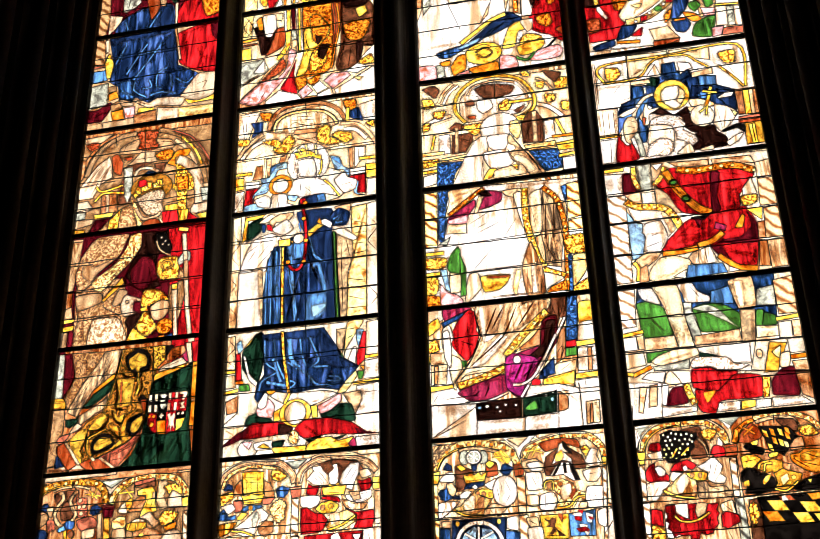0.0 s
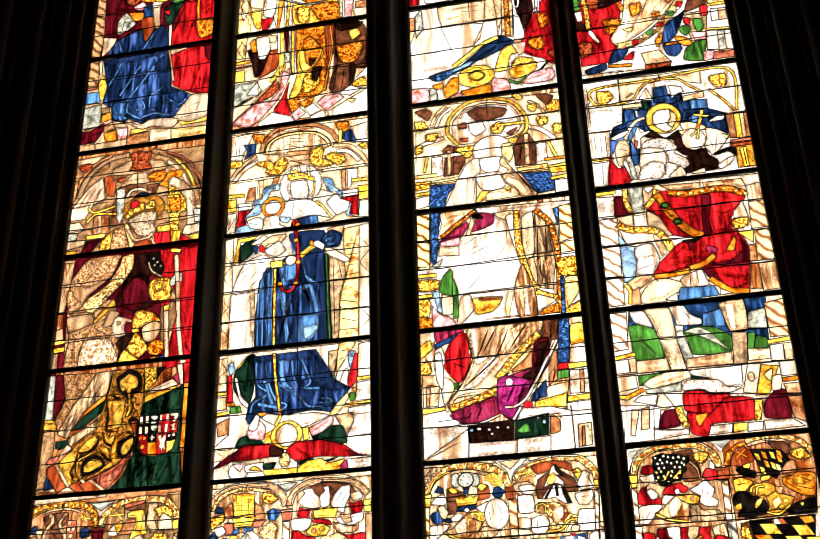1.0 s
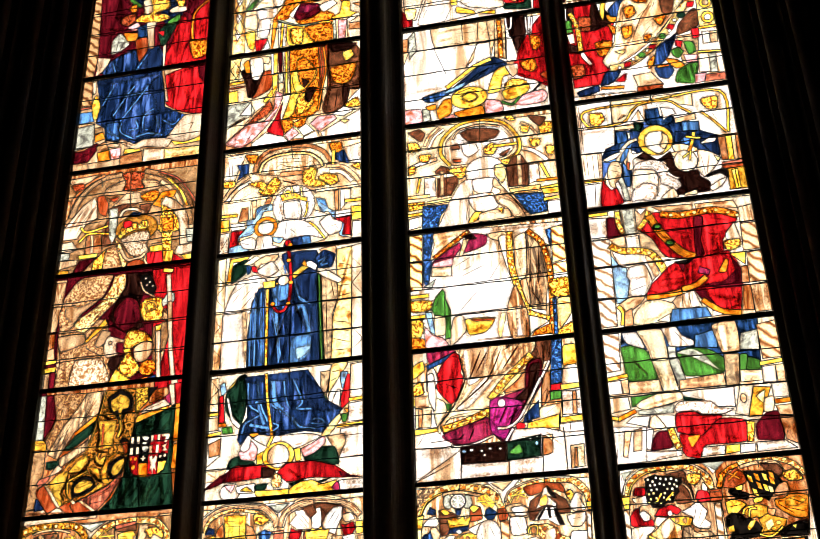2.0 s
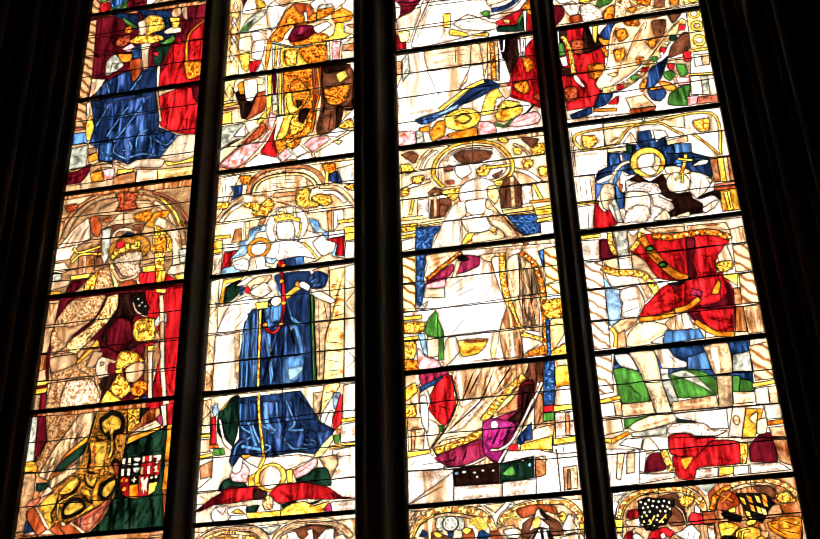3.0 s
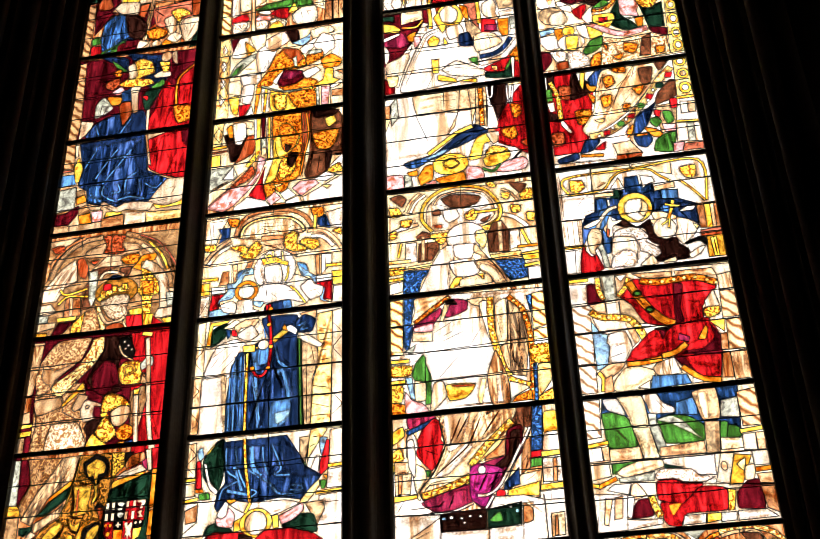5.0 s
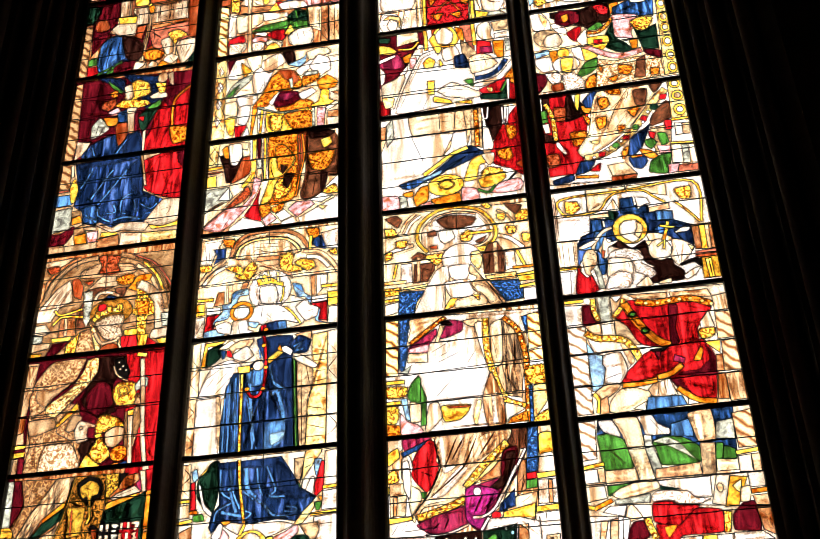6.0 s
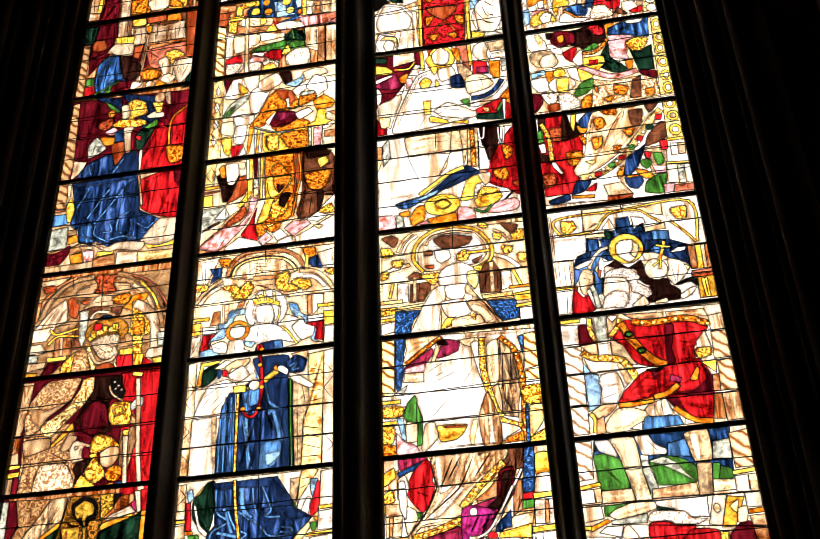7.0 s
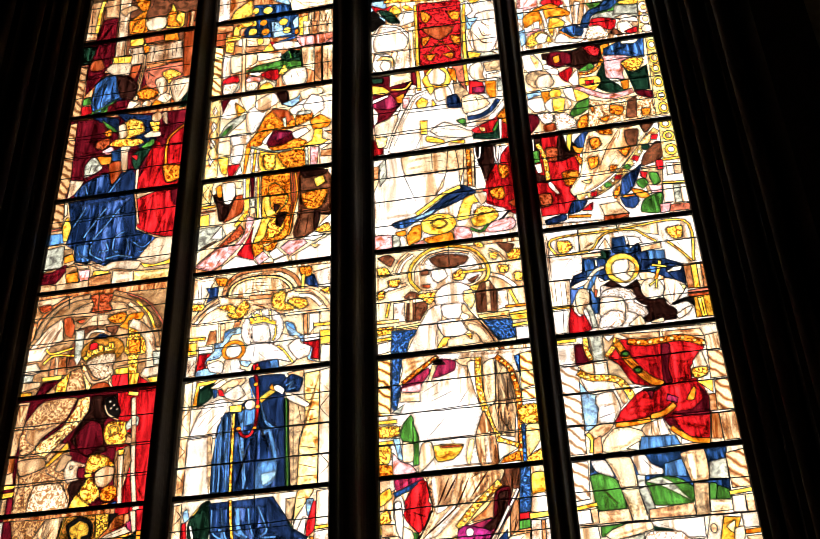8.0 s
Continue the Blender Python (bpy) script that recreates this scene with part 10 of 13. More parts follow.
    d.S("n", 38.6, 102.8, 52.3, 101.8, 50, 100.6, 40.8, 101, lead=0.1)
    d.W(3, 36, 95.4, 49.7, 96.3)
    d.S("f", 27.2, 105.1, 33, 105.7, 34.8, 95.5, 25.3, 86.1, 24.4, 91.7)
    d.S("g", 13.6, 112.4, 16.2, 120.4, 21, 125.7, 22.6, 121.6, 21.5, 107, 15.8, 108.3)
    d.P("g", 22, 121, 25.7, 110.3, 25, 91.7, 21.5, 91.1, 22.1, 107)
    d.S("s", 15.2, 107.8, 22, 105.7, 21.6, 94.5, 15.3, 94.6)
    d.P("c", 9.4, 111, 13.5, 110.5, 15.3, 95.2, 12.5, 96.8)
    d.S("p", 9.1, 100.9, 13, 95.5, 19.8, 92.2, 23.1, 86.9, 9.3, 86.3)
    d.P("um", 88.8, 159.8, 92.5, 160.9, 91.2, 146.4)
    d.P("ax", 92.5, 160.9, 101, 162.4, 100.2, 137.3, 91.5, 135.8)
    d.P("ax", 91.4, 135.1, 100.7, 135.9, 100.5, 128.1, 91.4, 128)
    d.S("ym", 87.3, 120.8, 90.5, 124.2, 100.7, 124.3, 100.1, 111.6, 89.4, 112.3)
    d.S("a", 92.1, 110.1, 100.5, 110.3, 99.5, 99.2, 90.8, 89.1)
    d.S("ym", 90.8, 89.1, 100.1, 94.2, 99.9, 85.7, 90.5, 85.8)
    d.P("um", 89.4, 111.6, 91.6, 111.4, 90.6, 86.7, 88.5, 86.4)
    d.P("w", -1, 420.1, 101, 421.7, 101, 340.6, -0.1, 340.1)
    d.P("m", -0.3, 419.9, 36.8, 420, 36.3, 405.4, 23.8, 395.1, 20.7, 383.2, 19.3, 378.1, -0.3, 367.8, 0.8, 403.1)
    d.S("y", 0.3, 411.5, 9.1, 408.8, 13.8, 403.4, 11.7, 401, 0.8, 402.2)
    d.S("G", 0, 419, 9.3, 418, 7.9, 413.1, 0.3, 414.2)
    d.S("v", 0, 394.2, 13.1, 400.8, 18.3, 394.3, 19.5, 387, 11.4, 384.9, 0.6, 388.7)
    d.S("w", 0.1, 396.4, 11.7, 400.1, 12.3, 397.8, 0.7, 392.9)
    d.S("o", 18.4, 396.1, 25.2, 399.3, 23.6, 389.8, 19.6, 390.5)
    d.P("p", 23.7, 394.2, 29.1, 394.1, 27.4, 381.9, 23.5, 384.4)
    d.P("s", 14.2, 420.8, 30.7, 420.3, 31, 411, 13.9, 407.9)
    d.B("y", 2, 14.5, 405.1, 25.4, 403.9, 31, 410.1)
    d.P("w", 25.9, 397.4, 30.9, 407.3, 34.9, 405.6, 33.2, 395.1)
    d.B("y", 3, 35.8, 421.2, 36.6, 412.7, 36.7, 399.8)
    d.P("d", 62.7, 420.4, 73.6, 420.1, 73.1, 391, 67.2, 403)
    d.P("n", 41, 421.1, 49.2, 422.2, 46.3, 418.1, 42, 411.6)
    d.B("y", 3, 72.9, 420.3, 73.8, 398.1)
    d.S("f", 1.7, 370.9, 11.2, 375.3, 18, 380.1, 19.8, 374.5, 16.2, 364.7, 12, 351.8, 10.6, 347, 4, 347.8, 2.2, 360.4)
    d.S("f", 15.3, 378.9, 22.2, 388.2, 20, 379.8)
    d.S("f", 0.6, 388.7, 4.6, 382.7, 3.8, 374, 1.1, 371)
    d.P("r", 0.2, 357.3, 7.9, 347.8, 7.8, 341.5, 0.2, 341.2)
    d.S("a", 2.2, 358.7, 10.8, 357.1, 9.3, 348.9, 4, 348.1)
    d.S("w", 31.9, 395.4, 45.5, 399.9, 57.6, 399.4, 63.6, 387.5, 70.6, 372, 74.7, 354, 69.1, 346.6, 30, 341.5, 11.8, 342.5, 20.4, 370.9)
    d.S("y", 41.1, 406.3, 42.9, 417, 47.8, 421.9, 57.3, 420, 62.1, 407.6, 59, 401, 54.9, 399.9, 45.6, 400.8)
    d.S("y", 39.2, 410.3, 43.5, 415, 48.2, 399.4, 45.3, 394.6, 41.6, 402.5)
    d.S("w", 44.1, 414.9, 50.6, 421.9, 57.7, 414, 56.5, 405.1, 52.4, 402.8, 45.8, 405.4)
    d.B("y", 2, 39.1, 423, 51, 423, 59.6, 423)
    d.S("o", 59.3, 419.3, 65.2, 416.2, 65.7, 401.5, 62.1, 407.6)
    d.S("z", 63.3, 405.6, 74.4, 390.7, 68.6, 381.2, 63.8, 391)
    d.S("w", 48.1, 398.5, 59, 400.1, 61.7, 389.6, 50.3, 386.5)
    d.S("U", 57.7, 389.5, 65.1, 390.8, 67.9, 381.3, 67.7, 377, 57.9, 378.8)
    d.S("y", 33.6, 387.8, 38.5, 392.3, 43, 387.8, 40.7, 382.1, 35.4, 382.2)
    d.S("y", 46.4, 389, 48.8, 383.2, 46.1, 381.9)
    d.P("y", 36.2, 368.9, 41.5, 368.7, 41, 355.1, 36.4, 355.9)
    d.S("y", 40.9, 353.4, 52.3, 347.9, 53.5, 344.3, 40.7, 348)
    d.S("y", 56.1, 345.2, 67.7, 345.1, 67.5, 341.5)
    d.S("f", 43.7, 358, 54.5, 364.6, 69.6, 355, 74.6, 352.3, 74.3, 347.3, 64, 347.5, 49.9, 351.7)
    d.T(0.5, 45.1, 361.2, 56.7, 357.3, 69.6, 354.1)
    d.T(0.5, 43.5, 354.6, 52.8, 356.3)
    d.S("g", 63.7, 364.6, 70.2, 365.2, 69.8, 357.5)
    d.S("s", 68.9, 386.5, 77, 389.4, 84.7, 385.2, 89.3, 377.2, 83.8, 373, 70.5, 370.3, 68.4, 377.7)
    d.T(0.6, 71.4, 384.2, 79.3, 384.5, 81.3, 375.3)
    d.S("f", 76.8, 417.6, 84.5, 421.6, 87.3, 413.7, 86.1, 406.5, 88.4, 400.6, 84.3, 399.6, 78, 404.5, 75.7, 410.5)
    d.P("r", 75.2, 403.2, 85.6, 399.4, 86.8, 387.5, 74.3, 389)
    d.P("v", 77.4, 395.6, 86.6, 394.7, 86.2, 388.5, 77, 389.9)
    d.P("o", 87, 400, 95.6, 399.2, 94.3, 382.5, 90.3, 381.5, 87.5, 388.2)
    d.P("z", 87, 419.3, 100.6, 420.3, 100.4, 409.2, 89, 409.6)
    d.P("w", 88.8, 406.9, 100.9, 408.2, 100.5, 401.9, 89.2, 402.3)
    d.P("e", 96.4, 400.9, 101, 399.8, 100.7, 388.3, 96.1, 388.3)
    d.S("r", 74.7, 354, 90.8, 361.3, 100.7, 371.6, 101, 341.6, 95.7, 341.4, 94.3, 357.2, 91.2, 349.3, 82, 347.6, 75.8, 350.4)
    d.S("w", 69.9, 359.2, 88.5, 365.2, 99.9, 378.7, 101, 373.2, 92.1, 361.9, 76.2, 356.3)
    d.B("h", 3.8, 71.8, 365.2, 82, 366.1, 90.2, 371.5, 95.7, 379.9)
    d.S("om", 93.5, 362.6, 100.7, 371.6, 101, 359.2, 100.5, 354.4)
    d.S("G", 75.7, 349.6, 88.5, 348.1, 94.1, 353.9, 94.4, 341.7, 75.4, 344.6)
    d.B("g", 2.4, 89.9, 349.6, 95.9, 360.4)
    d.S("w", 94.5, 359.8, 96.9, 360.2, 95.4, 341.8, 94.2, 342)
    d.S("a", 79.9, 354.8, 83.8, 354.1, 83.8, 350.3, 81, 350.8)
    d.L(24, 379, 57.8, 377.9)
    d.L(2.2, 358.7, 43.7, 358)
    d.T(0.5, 38.4, 357.2, 31.3, 341.2)
    d.T(0.5, 22.9, 365.2, 14.4, 344.6)
    d.P("w", -1, 338.4, 101, 334.2, 101, 254.8, -0.6, 255)
    d.S("s", 20.7, 334.3, 24.7, 338.4, 53.1, 337.7, 57.9, 330.2, 53.3, 316.3, 42, 318.3, 24.1, 318.1)
    d.W(3, 24.5, 331.1, 34.9, 332.6, 52.9, 332.8)
    d.W(3, 25.5, 324.4, 37.2, 325.6)
    d.S("t", 55.7, 337.2, 63.3, 335.9, 64.8, 317.6, 53.4, 317.1, 50.2, 304, 44.8, 297.8, 53.3, 316.3)
    d.P("z", 61, 338.4, 67.3, 338.4, 66, 317.4, 62.7, 303.5, 62.5, 321.2)
    d.P("b", -0.2, 330.5, 4.4, 330.5, 3.5, 318.4, -0.4, 318.2)
    d.P("e", 4.4, 331.3, 9, 337.1, 10, 318.9, 4.7, 311.7)
    d.P("s", -0.4, 318.2, 4.1, 318.2, 0.1, 306)
    d.P("z", 67.2, 336.9, 74.9, 336.3, 73.1, 299.9, 65.2, 302.8)
    d.B("om", 3.4, 70, 335.5, 70.1, 321.5, 69.7, 301.5)
    d.S("D", 74.9, 337.2, 90.1, 335.8, 89, 321.5, 81.6, 305.1, 77.5, 318.6)
    d.S("r", 81.5, 304.3, 90.3, 321.3, 100.1, 333.5, 101, 312.7, 100.7, 272.4, 91.9, 278.4, 86, 280.9, 80.1, 284.9, 78.4, 296.1)
    d.P("w", 74.7, 324, 78.6, 316.8, 81.3, 301.9, 80.3, 296.6, 73.6, 297.7)
    d.B("w", 1.5, 74.9, 336.3, 75.5, 327.1, 78, 326.7, 79.3, 336.4)
    d.B("w", 1.5, 89.4, 334.6, 89.3, 324.7, 91.3, 317.9, 93.8, 333.8)
    d.S("om", 90.6, 317.2, 97.3, 315.2, 98, 307.9, 92.7, 304)
    d.S("om", 83.3, 295.3, 92.1, 297, 93.9, 288.8, 90, 285.6, 84.2, 289.7)
    d.S("n", 95.9, 282.3, 100.9, 284.6, 100.6, 277.4)
    d.W(4, 82.6, 301.7, 89.9, 316.5)
    d.S("U", 58.8, 301, 65.2, 303.1, 73.5, 296.2, 70.7, 291.2, 64.4, 290.6, 50.5, 285.1, 40.4, 282.2, 31.6, 279, 45.8, 290.6)
    d.S("u", 12.8, 276.6, 30.4, 280.7, 44.2, 283.8, 49.4, 288.4, 60.9, 294.3, 40.3, 279.9, 30.2, 276.1, 22.6, 272, 16.4, 272.2)
    d.S("c", 27.8, 278.8, 43, 284.8, 41.6, 281.2, 30.3, 277.6, lead=0.05)
    d.B("y", 3.2, 30.4, 282.2, 40.7, 289.8, 51.1, 297.5, 62.6, 301.9)
    d.S("y", 64.4, 290.6, 72.1, 294, 77.8, 286.9, 70.3, 285, 67.1, 273.3, 58.5, 273.1)
    d.S("w", 72.1, 294, 80.8, 294.2, 80.2, 286.5, 76.4, 284)
    d.O("y", 45.5, 271.4, 12.8, 9.1)
    d.B("q", 1, 40, 273, 46.3, 275.8, 51.6, 271.2, 45.9, 267.8, 40.9, 271.1)
    d.T(0.7, 35.1, 275.3, 46.4, 278.9, 56, 272)
    d.S("ym", 71.1, 278.7, 76.3, 282.5, 84.6, 279.6, 86.7, 274.6, 70.7, 272.7)
    d.S("y", 68.9, 273, 85.6, 276.4, 87.7, 272.2, 83.7, 267.6, 76.3, 265, 70.2, 265.2)
    d.B("k", 1.1, 82.5, 267, 88.6, 268.3, 95.2, 274.8)
    d.S("p", 76, 260.5, 83.7, 267.6, 96, 269.4, 99.3, 265.1, 96.4, 259.5, 84.3, 258.5)
    d.B("g", 2, 67.7, 264.1, 74.8, 260.7, 80, 265.9)
    d.S("p", 56.9, 267.3, 66.6, 265, 68.4, 256.5, 56.3, 255.4)
    d.S("p", -1, 267.4, 11.3, 266.9, 12.3, 256.3, -0.3, 255.5)
    d.S("o", 22.4, 263.7, 27.6, 272, 33.2, 272.6, 32.7, 260.6, 24.6, 255.9)
    d.S("o", 34.5, 260.3, 43.2, 261.9, 54.3, 263.2, 55.1, 255.6, 39.2, 255.1)
    d.P("e", 12.6, 266.7, 17.5, 266.7, 18.5, 256.8, 12.9, 255.9)
    d.S("o", 15.1, 268.6, 21.9, 269.8, 22.4, 265.2, 16.9, 265.3)
    d.P("p", 25.8, 256.9, 34.5, 259.6, 35.6, 256)
    d.W(2, 79.7, 262.2, 94.5, 265.8)
    d.L(9.9, 318.1, 79.9, 317.4)
    d.L(0, 297.3, 81, 297.3)
    d.L(22.8, 317.5, 30.3, 294.7)
    d.L(43.5, 338.4, 43.4, 322.1)
    d.P("D", 27.3, 21.1, 54.4, 22, 53.7, 10.3, 27.4, 10.4)
    d.P("G", 55.2, 21.4, 74.2, 23, 73.8, 11.3, 54.8, 10.5)
    d.O("c", 29.4, 18.1, 1.3, 1)
    d.O("w", 33.9, 18.5, 1.3, 1)
    d.O("w", 39.9, 17.5, 1, 0.8)
    d.O("w", 44.9, 18.4, 1, 0.8)
    d.O("w", 41.4, 14.8, 0.9, 0.8)
    d.O("w", 50.9, 17.8, 0.9, 0.8)
    d.O("w", 68.7, 21.8, 1, 0.9)
    d.O("c", 72.3, 19.2, 1, 1.3)
    d.S("g", 56.2, 15.1, 61.9, 19.6, 63.7, 14.4, 59.3, 13.7, lead=0.1)
    d.S("D", 72.2, 68.3, 77.9, 69, 76.6, 59.4, 70.7, 48.2, 63.8, 45.3, 61.7, 47.9, 70.1, 55.3)
    d.S("V", 46.5, 47.1, 51.8, 50.1, 63.9, 46.5, 65.8, 42.8, 58.5, 33.1, 54.5, 22.6, 47.1, 27.3, 45.7, 33.1)
    d.P("h", 66.5, 36.9, 75.4, 45.3, 75.2, 34.9, 68.4, 33.3)
    d.B("w", 1.8, 77.7, 59.9, 70.6, 47, 63, 34.9, 56.1, 30.4, 50, 30.4)
    d.B("w", 1.8, 59.3, 29.5, 54.4, 22)
    d.O("w", 53.4, 45.8, 2.4, 2.8)
    d.W(2, 50.4, 45.5, 47.3, 30.7)
    d.W(2, 59.3, 44.6, 53.7, 27.8)
    d.P("rm", 39.6, 495.6, 73.7, 491.2, 70.5, 425.4, 38.4, 425.3)
    d.S("om", 40.8, 487.2, 49, 479.4, 45.8, 472, 41.7, 474.9)
    d.S("om", 63.3, 482.3, 72.9, 478.2, 69.6, 469, 64.2, 474.1)
    d.S("n", 41.4, 467, 55.4, 466, 66.5, 463.7, 63.3, 456.5, 54.7, 450.6, 44, 460.6)
    d.S("om", 40.9, 455.4, 47.9, 455.8, 41.9, 445.5)
    d.S("om", 63.2, 454.6, 71.3, 451, 70.1, 441.6, 65.5, 446.4)
    d.B("o", 1, 46.5, 438.8, 55.9, 448.4, 63.7, 437.2)
    d.S("om", 41.6, 436, 51.2, 435.9, 46.8, 429.3)
    d.S("om", 56.7, 434.8, 64.9, 435, 63.2, 428.8)
    d.B("y", 2.4, 36.7, 494.2, 36.9, 460.1, 36.4, 426.7)
    d.B("y", 2.4, 76.3, 487.5, 74.2, 452.3, 73.9, 425.7)
    d.S("w", 80, 456.9, 85.2, 473.5, 100.6, 474.2, 101, 446.6, 94.6, 430.8, 82.6, 433.3)
    d.T(0.5, 87.6, 467.1, 96.2, 451.5)
    d.T(0.5, 85.4, 455.8, 96.9, 443.7)
    d.T(0.5, 83.3, 444.6, 95.2, 438.3)
    d.S("c", 78, 469.1, 86.3, 469.3, 80.2, 460.8)
    d.S("w", 1.6, 457.7, 7.6, 474.2, 21.7, 471.2, 29.8, 457.7, 26.7, 446.7, 4.3, 447.4)
    d.S("G", 6.5, 494.6, 17.9, 489.1, 24, 476.7, 14.8, 478.7)
    return d


def ford_light():
    d = Light()
    d.P("sc", -1, 0, 101, 0, 101, 253.8, -1, 253.8)
    d.P("wc", -1, -90, 101, -90, 101, 0, -1, 0)
    d.P("wc", -1, 253.8, 101, 253.8, 101, 600, -1, 600)
    d.P("p", 2, 490.3, 18.8, 490.7, 16.9, 471, 1.5, 468.4)
    d.P("w", 0.5, 472.6, 5.9, 471.4, 3.7, 446.4, 0.8, 445.1)
    d.P("c", 0.3, 447.1, 5.2, 448, 5.2, 432.8, 0.9, 429.9)
    d.P("c", 0.7, 467.6, 5.6, 467.5, 5.5, 459.6, 0.8, 460.6)
    d.P("s", 43.2, 485.2, 56.6, 482.2, 49.4, 444.4, 42, 444.1)
    d.P("g", 54.7, 466.6, 94.8, 463.7, 92.9, 450.5, 59.9, 453.8)
    d.P("e", 59.9, 453.8, 93.7, 456.1, 92.1, 444.9, 73.5, 445, 54.8, 445.2)
    d.P("e", 75.5, 460.1, 94, 458, 91.9, 447.8, 74.3, 450.7)
    d.S("yh", 78.7, 463.4, 95.1, 465.6, 92.7, 458.3, 80.9, 459.9)
    d.S("r", 20.2, 476.2, 31.8, 481.7, 37.4, 470.4, 24.8, 467.3)
    d.S("r", 20, 474.3, 26.2, 480.9, 36.3, 472.7, 30.1, 466.1)
    d.S("o", 5, 461.7, 15.4, 469.3, 28.1, 472.5, 41.7, 459.7, 38.6, 456.4, 25.1, 457.4, 16.2, 449.6, 13.9, 453.9, 5.4, 449.9)
    d.P("w", 17.9, 466.8, 20.8, 468.1, 23.5, 448, 20.7, 446.7)
    d.S("y", 24.9, 455.5, 30.5, 456.2, 36.6, 450.1, 34.7, 445.6, 27.9, 445.2, 25.6, 436.1, 23.1, 444.3)
    d.P("w", 12.3, 454.3, 16.8, 455.3, 16.7, 447.5, 12.6, 447.4)
    d.P("w", 45.7, 470.6, 50.3, 469.6, 45.5, 445.3, 42.2, 446)
    d.B("u", 6, 74.2, 470.3, 66.1, 460.2, 57.5, 456.2, 52.7, 449.5, 50.2, 440.4)
    d.B("u", 6, 77.6, 465.6, 70, 459.4, 64.6, 458.6)
    d.S("p", 6, 442.1, 13.3, 447.3, 19.7, 444, 16.8, 441.8, 8.5, 439.7)
    d.S("yh", 4.5, 432.9, 7.2, 440, 15.7, 443.9, 22.1, 440.6, 25.1, 430.5, 19.8, 431.6, 14.4, 430.9, 7.4, 427.6)
    d.S("f", 12.3, 437, 16.8, 441.8, 21.9, 438.8, 19.8, 431.6, 14.4, 430.9)
    d.S("Uk", 30.8, 440.7, 37.4, 445.1, 42.7, 444.9, 48.9, 440.7, 46.8, 433.6, 38.9, 435.2, 33.9, 438.2)
    d.S("u", 30.8, 440.7, 37.4, 445.1, 42.8, 445.8, 49.5, 439.6, 47.3, 432.5, 38.8, 434.3)
    d.B("o", 2, 31.5, 440.6, 36.3, 435.7, 42.4, 430.7, 50.1, 428.1)
    d.S("w", 28.3, 435.5, 32.6, 438.4, 39.8, 431.2, 48.9, 429.3, 44.6, 426.5, 27.6, 429.1)
    d.S("r", 54.4, 441.5, 56.6, 448.7, 64.7, 448.9, 74.8, 444.8, 72, 433.9, 61.9, 437.9)
    d.S("fh", 50.6, 432.7, 54.4, 441.5, 62.3, 440.7, 67.7, 431, 65.9, 427.7, 51.4, 427.9)
    d.S("w", 75.1, 446.6, 82, 449, 89.5, 445.4, 91.3, 439.3, 81, 441.5)
    d.S("f", 75.6, 440.8, 83.6, 441, 86.6, 434.6, 84.3, 427.5, 76.7, 429.2, 74.8, 435.2)
    d.S("r", 79.5, 430.4, 89.2, 434.1, 89, 428.4, 84.3, 427.5)
    d.S("Bd", 72.3, 435.8, 77.9, 428.9, 76.4, 427.3, 69, 430.8)
    d.P("am", 95, 469.6, 104.8, 467.4, 102, 427.6, 90.2, 427.2)
    d.O("w", 97.3, 453.4, 4, 6.1, lead=0.2)
    d.O("w", 96.8, 441, 3.9, 5.6, lead=0.2)
    d.O("w", 96.6, 430.6, 3.9, 4.1, lead=0.2)
    d.O("a", 97.3, 453.4, 2.1, 3, lead=0.1)
    d.O("a", 97.1, 440.9, 2.1, 3, lead=0.1)
    d.T(0.5, 16.4, 438, 18.3, 436.7)
    d.T(0.6, 78.9, 436.2, 81.6, 436.1)
    d.T(0.8, 37.2, 443.2, 37.7, 436.4)
    d.T(0.8, 42.6, 444, 41.7, 435.6)
    d.L(69.6, 455.6, 54.7, 454.9)
    d.P("sc", 0.7, 4.1, 102.6, 1, 89.1, -74.7, -3.2, -68.2)
    d.P("w", 0.8, -0.4, 8.8, -0.1, 1.1, -11.7)
    d.P("tc", 0.1, -1.1, 52.3, -1.3, 53.3, -22.6, 49.6, -74.1, -3.6, -70.3, -1.8, -17.7)
    d.P("bc", 52.3, -1.3, 103.1, -1.2, 96.2, -45.2, 53.8, -45.9, 53.3, -22.6)
    d.P("w", 0.6, -1.6, 9.6, -1.1, 3.8, -6.1, 1.5, -12.5, -0.3, -15.7)
    d.P("e", 1.5, -3.1, 7.4, -2.2, 2.5, -7.7, lead=0.1)
    d.P("e", 46.1, -1.2, 58.5, -1.1, 51.5, -7.2, lead=0.1)
    d.P("w", 48, -2.5, 51.4, -7.8, 57.4, -1.8, 53.1, -6.3, lead=0.08)
    d.B("am", 4.5, 2.3, -17, 5.5, -9, 13.6, -3.1, 26.3, -1.8, 38.7, -2.5, 47.1, -8.8, 48.9, -16.3)
    d.B("y", 1.0, 3.6, -16.6, 7.6, -9.2, 15, -4.4, 25.6, -3.5)
    d.B("f", 1.0, 1.4, -15.8, 4.1, -7.8, 12.7, -1.4, 25.5, -0.4, 39.9, -1.3, 48.3, -7.5)
    d.W(2, 25.2, -2.6, 38.5, -3.8)
